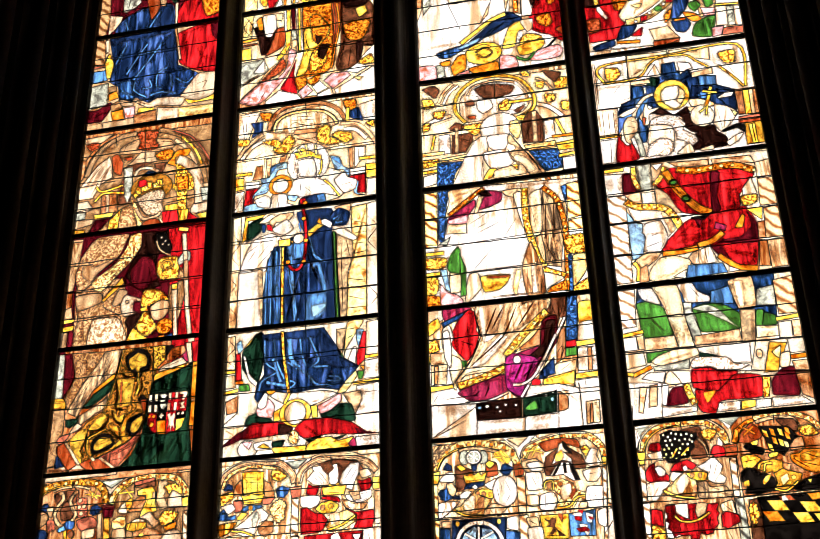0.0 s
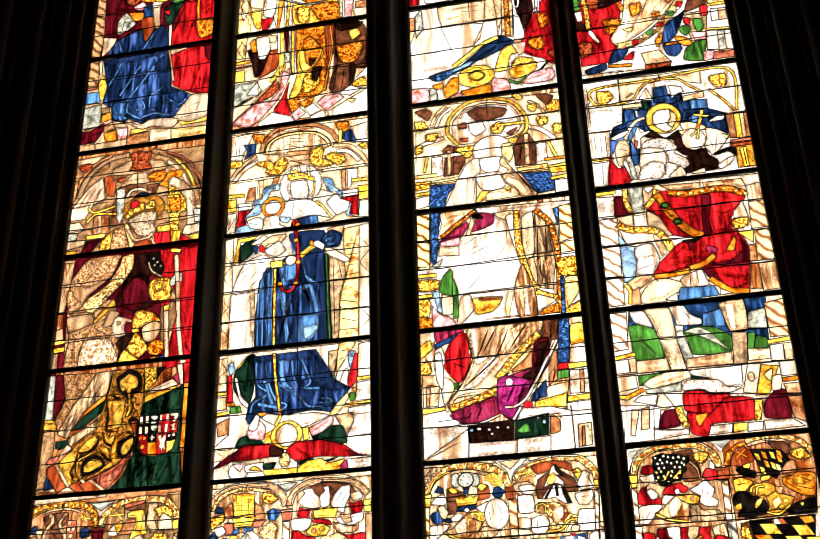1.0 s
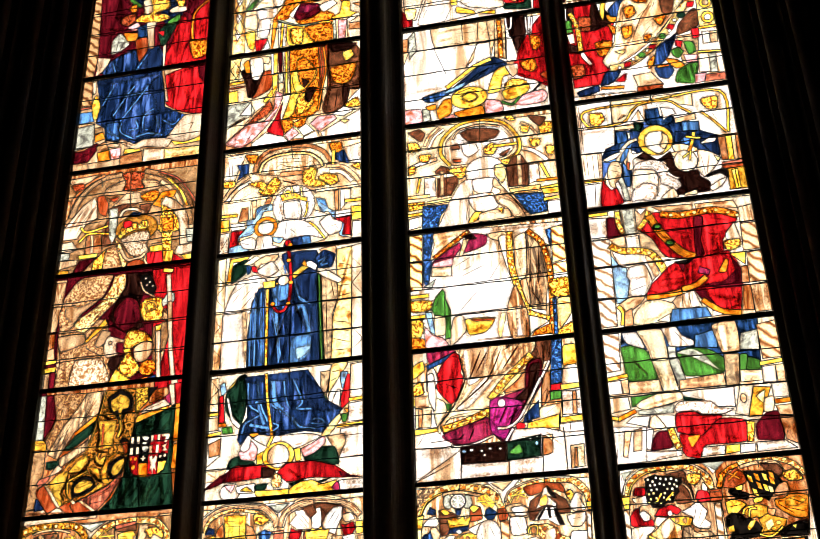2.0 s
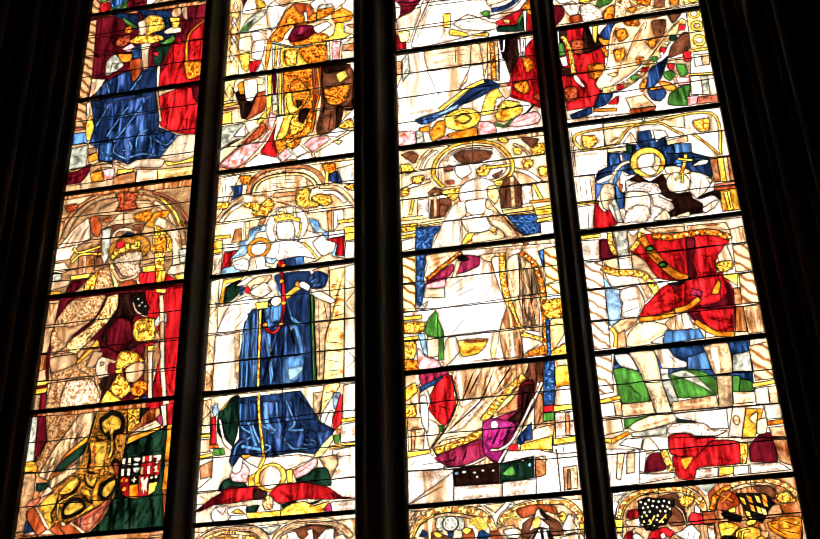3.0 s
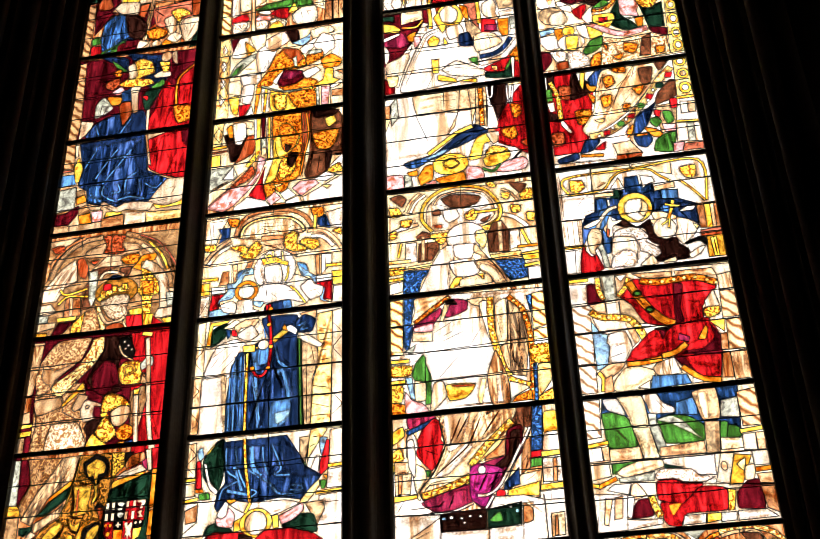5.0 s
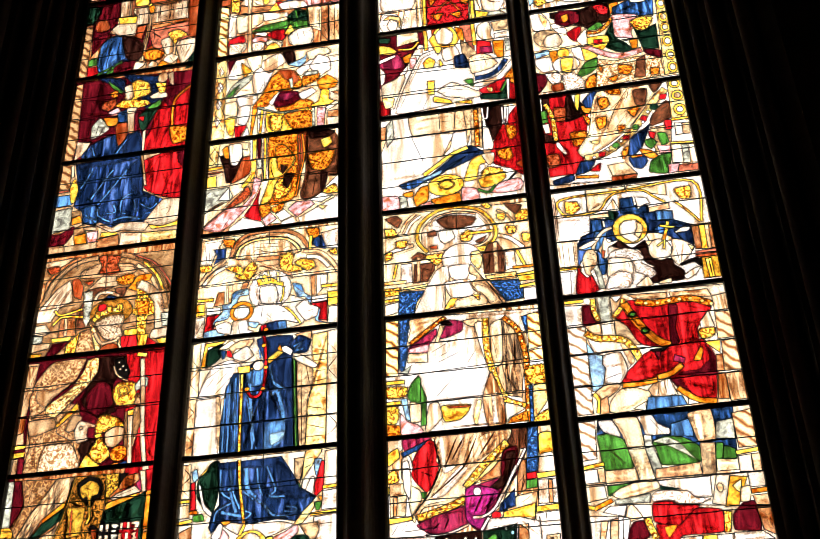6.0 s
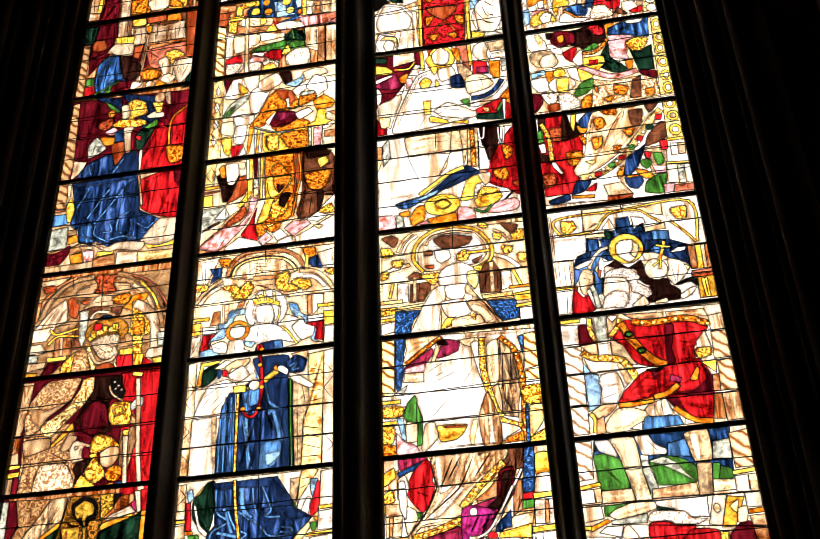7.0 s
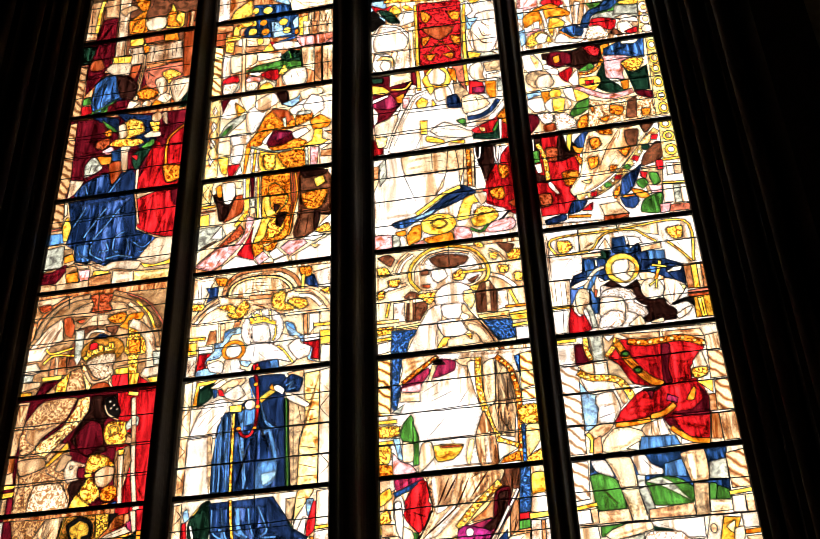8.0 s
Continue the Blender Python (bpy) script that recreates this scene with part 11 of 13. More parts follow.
    d.S("B", 24.7, -6.7, 35.3, -4.6, 37.3, -9.2, 38.9, -15.9, 38.6, -22.4, 29.8, -22.9, 28.6, -16.1)
    d.B("z", 1.2, 33.9, -11.6, 37.4, -15.8, 38.6, -22.4)
    d.W(2, 32, -14.2, 37.2, -21.2)
    d.S("ym", 36.1, -8, 39.2, -6.6, 44.3, -7.1, 44.4, -9.9, 41.3, -13.4, 37.4, -12)
    d.T(0.4, 36.8, -9.2, 43.5, -8.7)
    d.T(0.4, 39.1, -7.2, 40, -12.2)
    d.P("k", 13.7, -7.6, 15.8, -6.7, 19.6, -5.6, 21.6, -6.4, 25.7, -7, 28.8, -7.1, 31.2, -8.7, 34, -8.4, 34.2, -11.1, 31.5, -13.6, 31.9, -16.4, 29.1, -18.8, 28.1, -22, 23.7, -22.2, 22.3, -24.7, 16.7, -24.3, 15, -21.9, 13.2, -19.1, 14.3, -15.9, 13.3, -12.5, 14.3, -9.9)
    d.O("f", 15.6, -8.1, 0.6, 0.7, lead=0)
    d.O("f", 18.1, -9.4, 0.6, 0.7, lead=0)
    d.O("f", 20.2, -7.4, 0.6, 0.7, lead=0)
    d.O("f", 22.6, -8.1, 0.6, 0.7, lead=0)
    d.O("f", 25.4, -8.7, 0.6, 0.7, lead=0)
    d.O("f", 28.4, -8.6, 0.6, 0.7, lead=0)
    d.O("f", 31, -9.7, 0.6, 0.7, lead=0)
    d.O("f", 16.5, -11.5, 0.6, 0.7, lead=0)
    d.O("f", 19.1, -11.4, 0.6, 0.7, lead=0)
    d.O("f", 21.8, -10.9, 0.6, 0.7, lead=0)
    d.O("f", 24, -11.8, 0.6, 0.7, lead=0)
    d.O("f", 27.2, -11.4, 0.6, 0.7, lead=0)
    d.O("f", 29.7, -12, 0.6, 0.7, lead=0)
    d.O("f", 16.9, -14.2, 0.6, 0.7, lead=0)
    d.O("f", 19.8, -14, 0.6, 0.7, lead=0)
    d.O("f", 25.6, -14.2, 0.6, 0.7, lead=0)
    d.O("f", 28.3, -14.4, 0.6, 0.7, lead=0)
    d.O("f", 30.9, -13.2, 0.6, 0.7, lead=0)
    d.O("a", 15.3, -16.5, 0.6, 0.7, lead=0)
    d.O("a", 17.8, -16, 0.6, 0.7, lead=0)
    d.O("a", 16, -19.3, 0.6, 0.7, lead=0)
    d.O("a", 18.1, -21.5, 0.6, 0.6, lead=0)
    d.O("a", 14.7, -21.2, 0.6, 0.6, lead=0)
    d.O("a", 19.1, -19, 0.6, 0.7, lead=0)
    d.O("a", 23.1, -18.9, 0.6, 0.6, lead=0)
    d.O("a", 26, -20.2, 0.6, 0.6, lead=0)
    d.O("a", 27.9, -17.7, 0.6, 0.7, lead=0)
    d.O("a", 21.2, -21.7, 0.6, 0.6, lead=0)
    d.O("a", 23.9, -16.5, 0.6, 0.7, lead=0)
    d.B("y", 0.9, 22.2, -16.4, 18.8, -21.5, lead=0)
    d.B("y", 0.9, 28.6, -16.3, 24.1, -20.6, lead=0)
    d.S("r", 6.6, -16.3, 8.1, -12.3, 13, -12.3, 13.7, -15, 12.3, -17.9, 8.8, -17)
    d.P("w", 5.5, -18.4, 9.2, -17.6, 13.5, -16.9, 14.2, -22.4, 10.2, -22.6, 6.8, -25.2, 7.7, -21.6)
    d.S("r", 2.9, -29.9, 5.8, -24.9, 9, -23.9, 9, -28.4, 11.7, -31.4, 14.5, -30, 16.3, -32.3, 15.7, -35.2, 11.4, -34, 7.2, -34.7, 3.8, -33.4)
    d.S("w", 8.7, -26.8, 11.4, -25.4, 14.5, -28.4, 13.8, -31, 10.7, -31.3)
    d.S("w", 3.6, -35, 13.5, -34.2, 16.4, -35.5, 11.7, -40.4, 7.6, -44.8, 2.5, -43.9)
    d.W(1.5, 10.7, -36.1, 5.7, -43.1)
    d.S("r", 16.9, -29.1, 19.7, -25.1, 26.7, -23.3, 31.5, -26.6, 28.9, -29.3, 26.5, -28, 23.8, -29.7, 19.7, -29.1)
    d.S("w", 23.9, -27.4, 25.7, -26.4, 26.5, -28.6, 24.6, -29.6, lead=0.1)
    d.S("w", 16.1, -32.3, 17.8, -29.4, 22.2, -30.1, 23.7, -30.5, 19, -34.6, 16, -34.2)
    d.P("ad", 11.6, -39.3, 16.7, -36.6, 20.5, -32.6, 24.8, -29.8, 29.4, -30, 30.9, -33.5, 29.9, -38.7, 30.1, -41.9, 28.3, -45.4, 22.8, -45, 16.9, -43.5, 12.6, -41.5)
    d.S("f", 19.4, -35.7, 23.1, -31.2, 26.2, -31, 26.6, -35.3, 22.3, -41.3, 19.8, -41.1, lead=0)
    d.S("b", 28.2, -38.6, 30.7, -37.7, 29.5, -41.8, 27, -43.7, lead=0)
    d.B("y", 1.2, 12.1, -39.6, 19, -43.1, 28.7, -44.9)
    d.S("y", 25.2, -30.7, 31.9, -30.2, 36.6, -31.6, 35.2, -35.5, 31.2, -35.4, 27.3, -33.7)
    d.O("b", 28.4, -32, 1, 1.3, lead=0.12)
    d.O("b", 32.6, -32.6, 0.9, 1.4, lead=0.12)
    d.S("w", 31.7, -27.7, 35.5, -25.9, 41.1, -22.6, 44.1, -26.6, 45.3, -28.3, 43.7, -32.5, 46.2, -34.8, 45, -37.9, 40, -37.6, 36.3, -35, 36.8, -31.3)
    d.T(0.4, 39.6, -25.7, 37.7, -32)
    d.T(0.4, 42.5, -27, 39.5, -34.2)
    d.T(0.4, 43.2, -32.4, 40.2, -36.4)
    d.S("zd", 31, -36.7, 35.2, -36, 37.7, -39.4, 45.3, -39.5, 47.9, -45.4, 30.9, -45.1)
    d.T(0.5, 30.9, -37.2, 38.1, -43.6)
    d.T(0.4, 34.9, -38.1, 42.4, -41.8)
    d.S("r", 39.8, -20.6, 41.9, -16.7, 46, -16.6, 48.2, -19.5, 47.7, -22.7, 42.5, -23.3)
    d.S("w", 44, -16.2, 45.1, -12.1, 47.1, -15, 46.7, -17.2)
    d.P("n", 48, -16.7, 54.7, -16.5, 54.3, -22.7, 52.1, -23.8, 47.8, -23.7)
    d.B("B", 0.6, 48.4, -18.1, 54.8, -17.9, lead=0)
    d.P("fx", 49.4, -24.6, 53, -24.2, 52.3, -45.8, 48.8, -46)
    d.P("ex", 48.9, -46.7, 53.7, -46.5, 54, -70.4, 49.1, -70.5)
    d.P("y", -0.1, -17, 4.8, -17, 3.6, -23.9, 0.9, -24.1)
    d.P("fx", 0.4, -24.5, 3.6, -24.2, 3, -44.4, 0.2, -44.8)
    d.P("wx", 0.1, -45.8, 3.9, -45.7, 2.6, -69.8, -0.4, -69.5)
    d.W(1.5, 50.4, -47.7, 50.3, -69.1)
    d.S("w", 11.7, -48.3, 17.4, -47.4, 24, -47.7, 23.4, -55.9, 20.3, -63.9, 11.1, -65.3)
    d.S("z", 27.5, -48, 33.5, -48, 36.2, -50.2, 31.3, -56.5, 27.6, -54.7)
    d.S("sc", 41.4, -49.1, 47.6, -47.5, 48.5, -54.8, 41.8, -53.2)
    d.T(0.4, 42.4, -49.1, 47.2, -53.6)
    d.P("r", 4.1, -49.5, 7, -49.3, 10.4, -50.8, 10.1, -59.1, 7.3, -59.4, 3.3, -57)
    d.P("r", 11.8, -48, 16.9, -47.7, 17.3, -52.4, 21.5, -55.3, 23.9, -56, 23.9, -51.8, 23.9, -47.9, 28.5, -47.8, 27.4, -52.1, 28.4, -55.8, 32.7, -53.6, 34.4, -48.5, 40.4, -48.6, 38.8, -52, 40.2, -54.1, 38.3, -56.6, 38.9, -59.7, 36.5, -62, 35.2, -64.5, 31.6, -65.2, 28.8, -64, 27.9, -67, 23.5, -66.7, 23.3, -64.6, 20.2, -64.9, 17.3, -63.9, 14.7, -65.3, 13.8, -61.9, 11.8, -60.2, 12.9, -57.7, 11.1, -56, 12.6, -53.6, 11.4, -50.9)
    d.B("y", 1.3, 16.1, -53.5, 19.3, -56.7, 24.2, -57.5, 29.4, -56.4, 35, -53.2)
    d.T(0.5, 28.1, -58.3, 27, -66.4)
    d.T(0.4, 18.1, -57.6, 18.5, -62.8)
    d.T(0.4, 35.6, -54.8, 32.5, -62.8)
    d.P("r", 40.7, -55, 43.3, -53.3, 46.6, -54.1, 50.1, -55.9, 50.3, -59.5, 47.1, -60.8, 43.4, -62.6, 40.6, -61.3)
    d.T(0.4, 43.3, -63.6, 45.3, -69.8)
    d.S("ym", 3.4, -58, 10.3, -60.1, 10.1, -69.3, 3.7, -68.8)
    d.P("om", 51.8, -15.5, 54.3, -8.6, 60.1, -4.2, 66.6, -2.1, 65, -5.2, 59.7, -6.9, 56.5, -11, 55, -16.3)
    d.P("n", 55.5, -15.8, 57.7, -10, 64, -5.1, 67.6, -8.8, 68.9, -13.2, 64.2, -17.1, 58.2, -16.6)
    d.B("o", 0.8, 58.9, -12.3, 64.7, -7.4, lead=0.08)
    d.B("o", 0.8, 59.5, -8, 65, -11.8, lead=0.08)
    d.B("am", 3, 65.4, -3.1, 75.8, -1.3, 86.8, -2.4, 94.7, -5.9, 99.7, -11.8)
    d.B("z", 2, 66.1, -5.3, 75.5, -3.5, 85.4, -4.4, 88.6, -9.6)
    d.S("B", 77.3, -4.8, 86.3, -5.1, 88.6, -9.6, 87.1, -12.8, 81.5, -10.1)
    d.S("ym", 87.9, -10.7, 94.7, -9.1, 98.6, -14.9, 90.6, -15.2)
    d.S("k", 57.9, -18.7, 60.2, -16.8, 64, -18.7, 68.7, -20.8, 67.2, -23.8, 61.4, -22.3)
    d.S("y", 61.8, -16.4, 66, -15.4, 65.3, -18.3, 62.6, -18.1)
    d.P("k", 67.7, -7.7, 75.7, -8.4, 83.1, -9.1, 87.6, -15.5, 82.9, -19.4, 78.5, -25.4, 76.3, -23.6, 71, -22, 70.4, -16.6, 68.6, -11.6)
    d.P("y", 68.9, -9.8, 71.4, -10.9, 72, -14.8, 69.7, -13.7, lead=0.1)
    d.P("o", 72.7, -9.2, 75.2, -10.3, 75.8, -14.3, 73.5, -13.2, lead=0.1)
    d.P("y", 77, -9.6, 79.5, -10.7, 80, -14.7, 77.8, -13.6, lead=0.1)
    d.P("o", 80.6, -9.1, 83.1, -10.2, 83.6, -14.2, 81.4, -13.1, lead=0.1)
    d.P("y", 70.7, -17.7, 73.1, -18.8, 73.7, -22.7, 71.5, -21.7, lead=0.1)
    d.P("o", 73.3, -14.2, 75.7, -15.3, 76.3, -19.2, 74, -18.1, lead=0.1)
    d.P("y", 76.6, -15.6, 79, -16.6, 79.5, -20.6, 77.3, -19.5, lead=0.1)
    d.P("a", 79.2, -16.9, 81.6, -18, 82.1, -21.9, 79.9, -20.8, lead=0.1)
    d.P("o", 80.4, -11.9, 82.8, -13, 83.3, -16.9, 81.1, -15.9, lead=0.1)
    d.S("b", 82.4, -19.9, 85.4, -16.4, 89.5, -15.7, 89.4, -22.1, 82.4, -22.5)
    d.S("o", 81.5, -25.1, 86.5, -24.5, 89.4, -22.6, 99, -24, 97, -35.4, 90.1, -35.3, 84.8, -31.7, 81.8, -28.9)
    d.S("q", 86.9, -25.6, 93.1, -24, 97.6, -26.5, 92.2, -29.2, 87.3, -28.8, lead=0.1)
    d.T(0.7, 82.6, -27.3, 90.5, -33.3)
    d.T(0.6, 87.1, -29.8, 96.4, -32.7)
    d.T(0.6, 89, -24.7, 97.2, -28.6)
    d.S("y", 55.5, -24.4, 59.3, -23.1, 63.2, -24, 66.3, -26.4, 63.4, -28.8, 61.1, -30.8, 56.1, -30.9, 55.6, -27.6)
    d.T(0.5, 56.6, -27.2, 63.8, -26.2)
    d.S("y", 70.2, -24.1, 73.4, -22.5, 75.8, -23.5, 74.4, -25.5, 70.9, -26.1)
    d.P("k", 54.3, -32.8, 57.6, -30.5, 62.1, -31.1, 64.6, -33.7, 67.5, -34.5, 71.1, -36.9, 72.1, -40.1, 69.9, -44.1, 61.8, -45.5, 55, -44.4, 56.6, -40.9, 54.1, -37.6)
    d.S("y", 64.8, -39, 66.8, -36, 69.9, -35.2, 68.4, -38.2, 65.6, -40.6, lead=0.1)
    d.S("q", 55, -38.2, 57.9, -37.3, 57.8, -40.5, 55.1, -40.8, lead=0.1)
    d.P("q", 63.3, -30.9, 66.1, -27.5, 72.8, -26.7, 77, -28.4, 76.8, -32.1, 73.4, -35, 70.6, -33.7, 67.5, -34.5, 65.3, -32.7)
    d.B("y", 1.4, 63.7, -31.8, 65.5, -28.5, 70.1, -27.8)
    d.B("y", 1.2, 66.7, -33.4, 67.9, -29.2, 71.4, -29)
    d.P("q", 71.4, -34.8, 76.8, -32.1, 80.5, -34, 86.1, -36, 85, -39.1, 79.7, -44.4, 76.7, -45.1, 69.9, -44.1, 72.6, -40.1)
    d.S("a", 74.5, -37.2, 78.3, -35.4, 78.7, -38.6, 75.3, -41.4, lead=0)
    d.S("b", 77.3, -29.5, 81.1, -30.4, 79.5, -33.9, 76.8, -32.1)
    d.O("y", 81.3, -37.7, 1.2, 1, lead=0.1)
    d.O("y", 78.4, -40.6, 1.2, 1, lead=0.1)
    d.O("y", 82.3, -40.9, 1, 0.9, lead=0.1)
    d.B("y", 1.2, 70.6, -43.1, 76.7, -44.6, 83.4, -40)
    d.S("k", 84.9, -40.1, 89.1, -38.4, 96.7, -36.9, 95.2, -45.1, 83.5, -45.2, 80.8, -43.9)
    d.S("y", 88.4, -39.6, 90.4, -39.3, 89.5, -41.5, lead=0.1)
    d.P("k", 60.8, -47, 95, -46.1, 89.9, -74.9, 61.4, -72.9)
    d.P("y", 65.4, -49.1, 73.4, -49.5, 76.5, -55.3, 68.6, -54.9, lead=0.1)
    d.P("y", 82, -51, 89.9, -51.4, 93, -57.2, 85.1, -56.8, lead=0.1)
    d.P("o", 62.1, -54.8, 70.1, -55.2, 73.3, -60.9, 65.3, -60.5, lead=0.1)
    d.P("y", 77.5, -56.5, 85.4, -56.9, 88.4, -62.6, 80.6, -62.2, lead=0.1)
    d.P("y", 88.1, -57.8, 95.9, -58.2, 98.9, -63.9, 91.2, -63.5, lead=0.1)
    d.P("n", 71.8, -47.5, 77.8, -47, 80.2, -50.1, 73.4, -50, lead=0.1)
    d.P("o", 86.6, -47, 93, -46.8, 94.3, -50.2, 88.9, -50.8, lead=0.1)
    d.P("f", 73.1, -47.4, 75.3, -47.1, 76.8, -50, 73.4, -50, lead=0.08)
    d.P("B", 56.2, -48.2, 60.5, -47.5, 61.8, -54.8, 61.7, -70.9, 55, -70.5)
    d.S("ym", 55.8, -51.2, 58.2, -49.3, 60.2, -50.7, 60.3, -53.6, 61.5, -56.8, 59.3, -58.7, 58.3, -62.6, 56.5, -60.5, 55.3, -56.8)
    d.T(0.5, 57.9, -51.4, 57.6, -59.5)
    d.L(26, -0.4, 26, -6.2)
    d.L(76.4, -0.8, 76.1, -6.3)
    d.L(-0.2, -45.3, 53.3, -45.8)
    d.L(53.7, -46.4, 95.2, -45.1)
    d.L(38.4, -23.2, 53.7, -23.2)
    d.L(55.8, -22.8, 83.3, -23.1)
    d.P("w", -1, 253.8, 101, 252.5, 101, 169.2, -1, 170.9)
    d.P("h", 44.9, 241.1, 53.2, 241.4, 53.5, 234.2, 61.2, 235.3, 63.3, 228, 77.4, 226.5, 76.4, 219.7, 89, 213.2, 86.1, 194.9, 79.9, 194.3, 74.3, 205.6, 57.9, 211.1, 39.6, 204.8, 31.8, 212.1, 24.1, 210.2, 27.8, 199.1, 30.9, 194.1, 29, 184.1, 24.6, 183.2, 25, 202.5, 21.1, 206.1, 12.3, 206.6, 16.3, 214.4, 22.3, 216.6, 23.5, 227.2, 33.5, 226.4, 37.7, 234.4, 43.8, 232.6)
    d.P("u", 44.9, 241.1, 53.2, 241.4, 53.6, 233.4, 61.1, 234.6, 61.2, 228.3, 55, 226.9, 44, 229.5)
    d.P("i", 66.5, 228.2, 77.4, 226.5, 77, 219.6, 66.6, 220.5)
    d.P("u", 24.1, 227.1, 31, 226.5, 30.7, 218.4, 24.2, 217.1)
    d.P("U", 61.7, 221.2, 73.9, 219.3, 66.8, 212.8, 59.9, 212.3)
    d.P("u", 64.4, 213.9, 69.3, 217.8, 72, 210.5, 65.1, 210)
    d.P("i", 12.3, 206.6, 23.7, 206.9, 25.5, 217.6, 33.6, 216.4, 31.5, 209.8, 25.7, 202.4, 16.4, 203.8)
    d.P("h", 13.2, 205, 18.9, 203.4, 15.8, 197.8, 11.9, 191, 12.1, 198.4)
    d.P("u", 25.7, 202.4, 31.1, 195.6, 29, 184.1, 25.2, 183.1)
    d.P("U", 75.9, 216, 89, 213.2, 86.1, 194.9, 76.2, 209.8)
    d.P("G", 33.5, 226.4, 37.6, 233.6, 42.8, 229.7, 39.6, 224.7)
    d.P("s", 23.7, 251.8, 49.3, 250.8, 49.3, 246, 40.9, 245, 30.6, 233.9, 22.3, 233.7)
    d.P("s", 50.6, 251, 76, 250.4, 75.6, 239.3, 64.7, 242.7, 60.1, 245.8, 50, 246.3)
    d.P("t", 23.9, 231.1, 36, 231.5, 36.2, 227.6, 23.6, 228)
    d.P("t", 62.5, 231.2, 75.9, 233, 75.8, 228.3, 67.7, 228, 62.6, 227.3)
    d.P("w", 34.4, 233.3, 40.5, 241.8, 43.7, 231.9, 40.5, 231.6)
    d.P("w", 55, 241.1, 62.3, 239.1, 63.7, 234.9, 59.7, 234, 55.5, 230.8)
    d.B("y", 1.7, 7.4, 232.1, 5.6, 245.9, 48.9, 247.6, 93.9, 248.2, 94.5, 215.4)
    d.B("y", 1.5, 8, 232, 29.3, 233.4, 36.7, 242.4, 44.9, 246.7, 60.1, 245.8, 66.9, 239.9, 73.6, 234.1)
    d.B("y", 1.5, 79.8, 233.9, 87.1, 225, 93.6, 215.5)
    d.S("ym", 8.6, 243.8, 16.3, 243.3, 18.2, 237.5, 12.6, 232.9, 8.4, 235.9)
    d.S("ym", 81.3, 243.9, 91.5, 244.6, 90.6, 235.3, 84.9, 234.7, 81.8, 239.1)
    d.L(-1, 231.9, 36.6, 230.6)
    d.L(23, 251.9, 22.9, 233.6)
    d.L(49.5, 252.4, 50, 246.7)
    d.L(63.4, 233.4, 100.9, 233.6)
    d.T(0.5, 10, 220, 16, 228.4, 18.6, 223.3)
    d.T(0.5, 12.2, 216.6, 21.2, 218.3, 24.3, 217.8)
    d.T(0.5, 83.2, 231.8, 85.9, 225.2)
    d.T(0.5, 85.9, 232.9, 89.6, 224.6)
    d.T(0.5, 1.4, 249.8, 3.5, 231.9)
    d.P("f", -1, 212.4, 13.5, 211.8, 12.1, 192.4, -0.4, 192.7)
    d.T(0.5, 3.4, 211.8, 3.4, 192.9)
    d.T(0.5, 7.2, 211.7, 6.9, 192.9)
    d.T(0.6, 10.4, 212, 10.2, 192.7)
    d.W(2.4, 11.8, 212.8, 10.8, 191.9)
    d.W(1.6, 0.9, 212.2, 1.5, 193.2)
    d.B("y", 2.2, -0.5, 191.3, 13.8, 191)
    d.P("w", -0.7, 189.1, 13.6, 189.2, 10.8, 180.8, 8.6, 171.7, -0.6, 171.9)
    d.T(0.6, 6.7, 188.7, 5.5, 171.7)
    d.P("b", 87.2, 213.5, 100.1, 213.7, 99.9, 194.3, 87.3, 194.7)
    d.P("y", 92, 213.2, 95.7, 213.2, 95, 194.3, 91.4, 194.4)
    d.P("t", 95.7, 213.2, 98.2, 213.3, 97.4, 194.2, 95, 194.3)
    d.P("d", 87, 193.2, 99.8, 193.8, 99.6, 190.6, 86.6, 190.4)
    d.P("n", 86.6, 190.4, 99.9, 190.6, 99.6, 187.7, 86.9, 188.5)
    d.P("q", 89.2, 187.8, 100.1, 188.4, 99.8, 172.5, 89.1, 172.5)
    d.P("y", 92, 186.6, 95.7, 187.2, 95.7, 173, 92.7, 172.8)
    d.T(0.8, 94, 187.8, 94.4, 172.5)
    d.O("y", 48.4, 216.4, 11.2, 11.8)
    d.S("f", 42.1, 219.7, 45.7, 223, 53.2, 222.6, 56.7, 216.6, 54.6, 210.1, 52.3, 206.7, 48.4, 205.7, 43.4, 210.3, 41.5, 214.4)
    d.S("z", 53.1, 221.8, 56.6, 218.2, 56.2, 212.9, 53.2, 208.8, 50.6, 212.3, 53, 216.5)
    d.S("D", 34.7, 204.8, 40.6, 207.7, 47.9, 201.3, 56.5, 206, 57.5, 199.9, 49, 200.4, 42.9, 201.3)
    d.S("D", 49.1, 201.1, 58.2, 200.5, 58, 194.6, 62.4, 191, 71.9, 189.6, 72.5, 185.1, 77.7, 180, 76.7, 173.6, 62.3, 173.2, 55.2, 174.2, 54, 183.4, 60.4, 185.4, 57, 187.3, 52.8, 192.4, 53, 198.3)
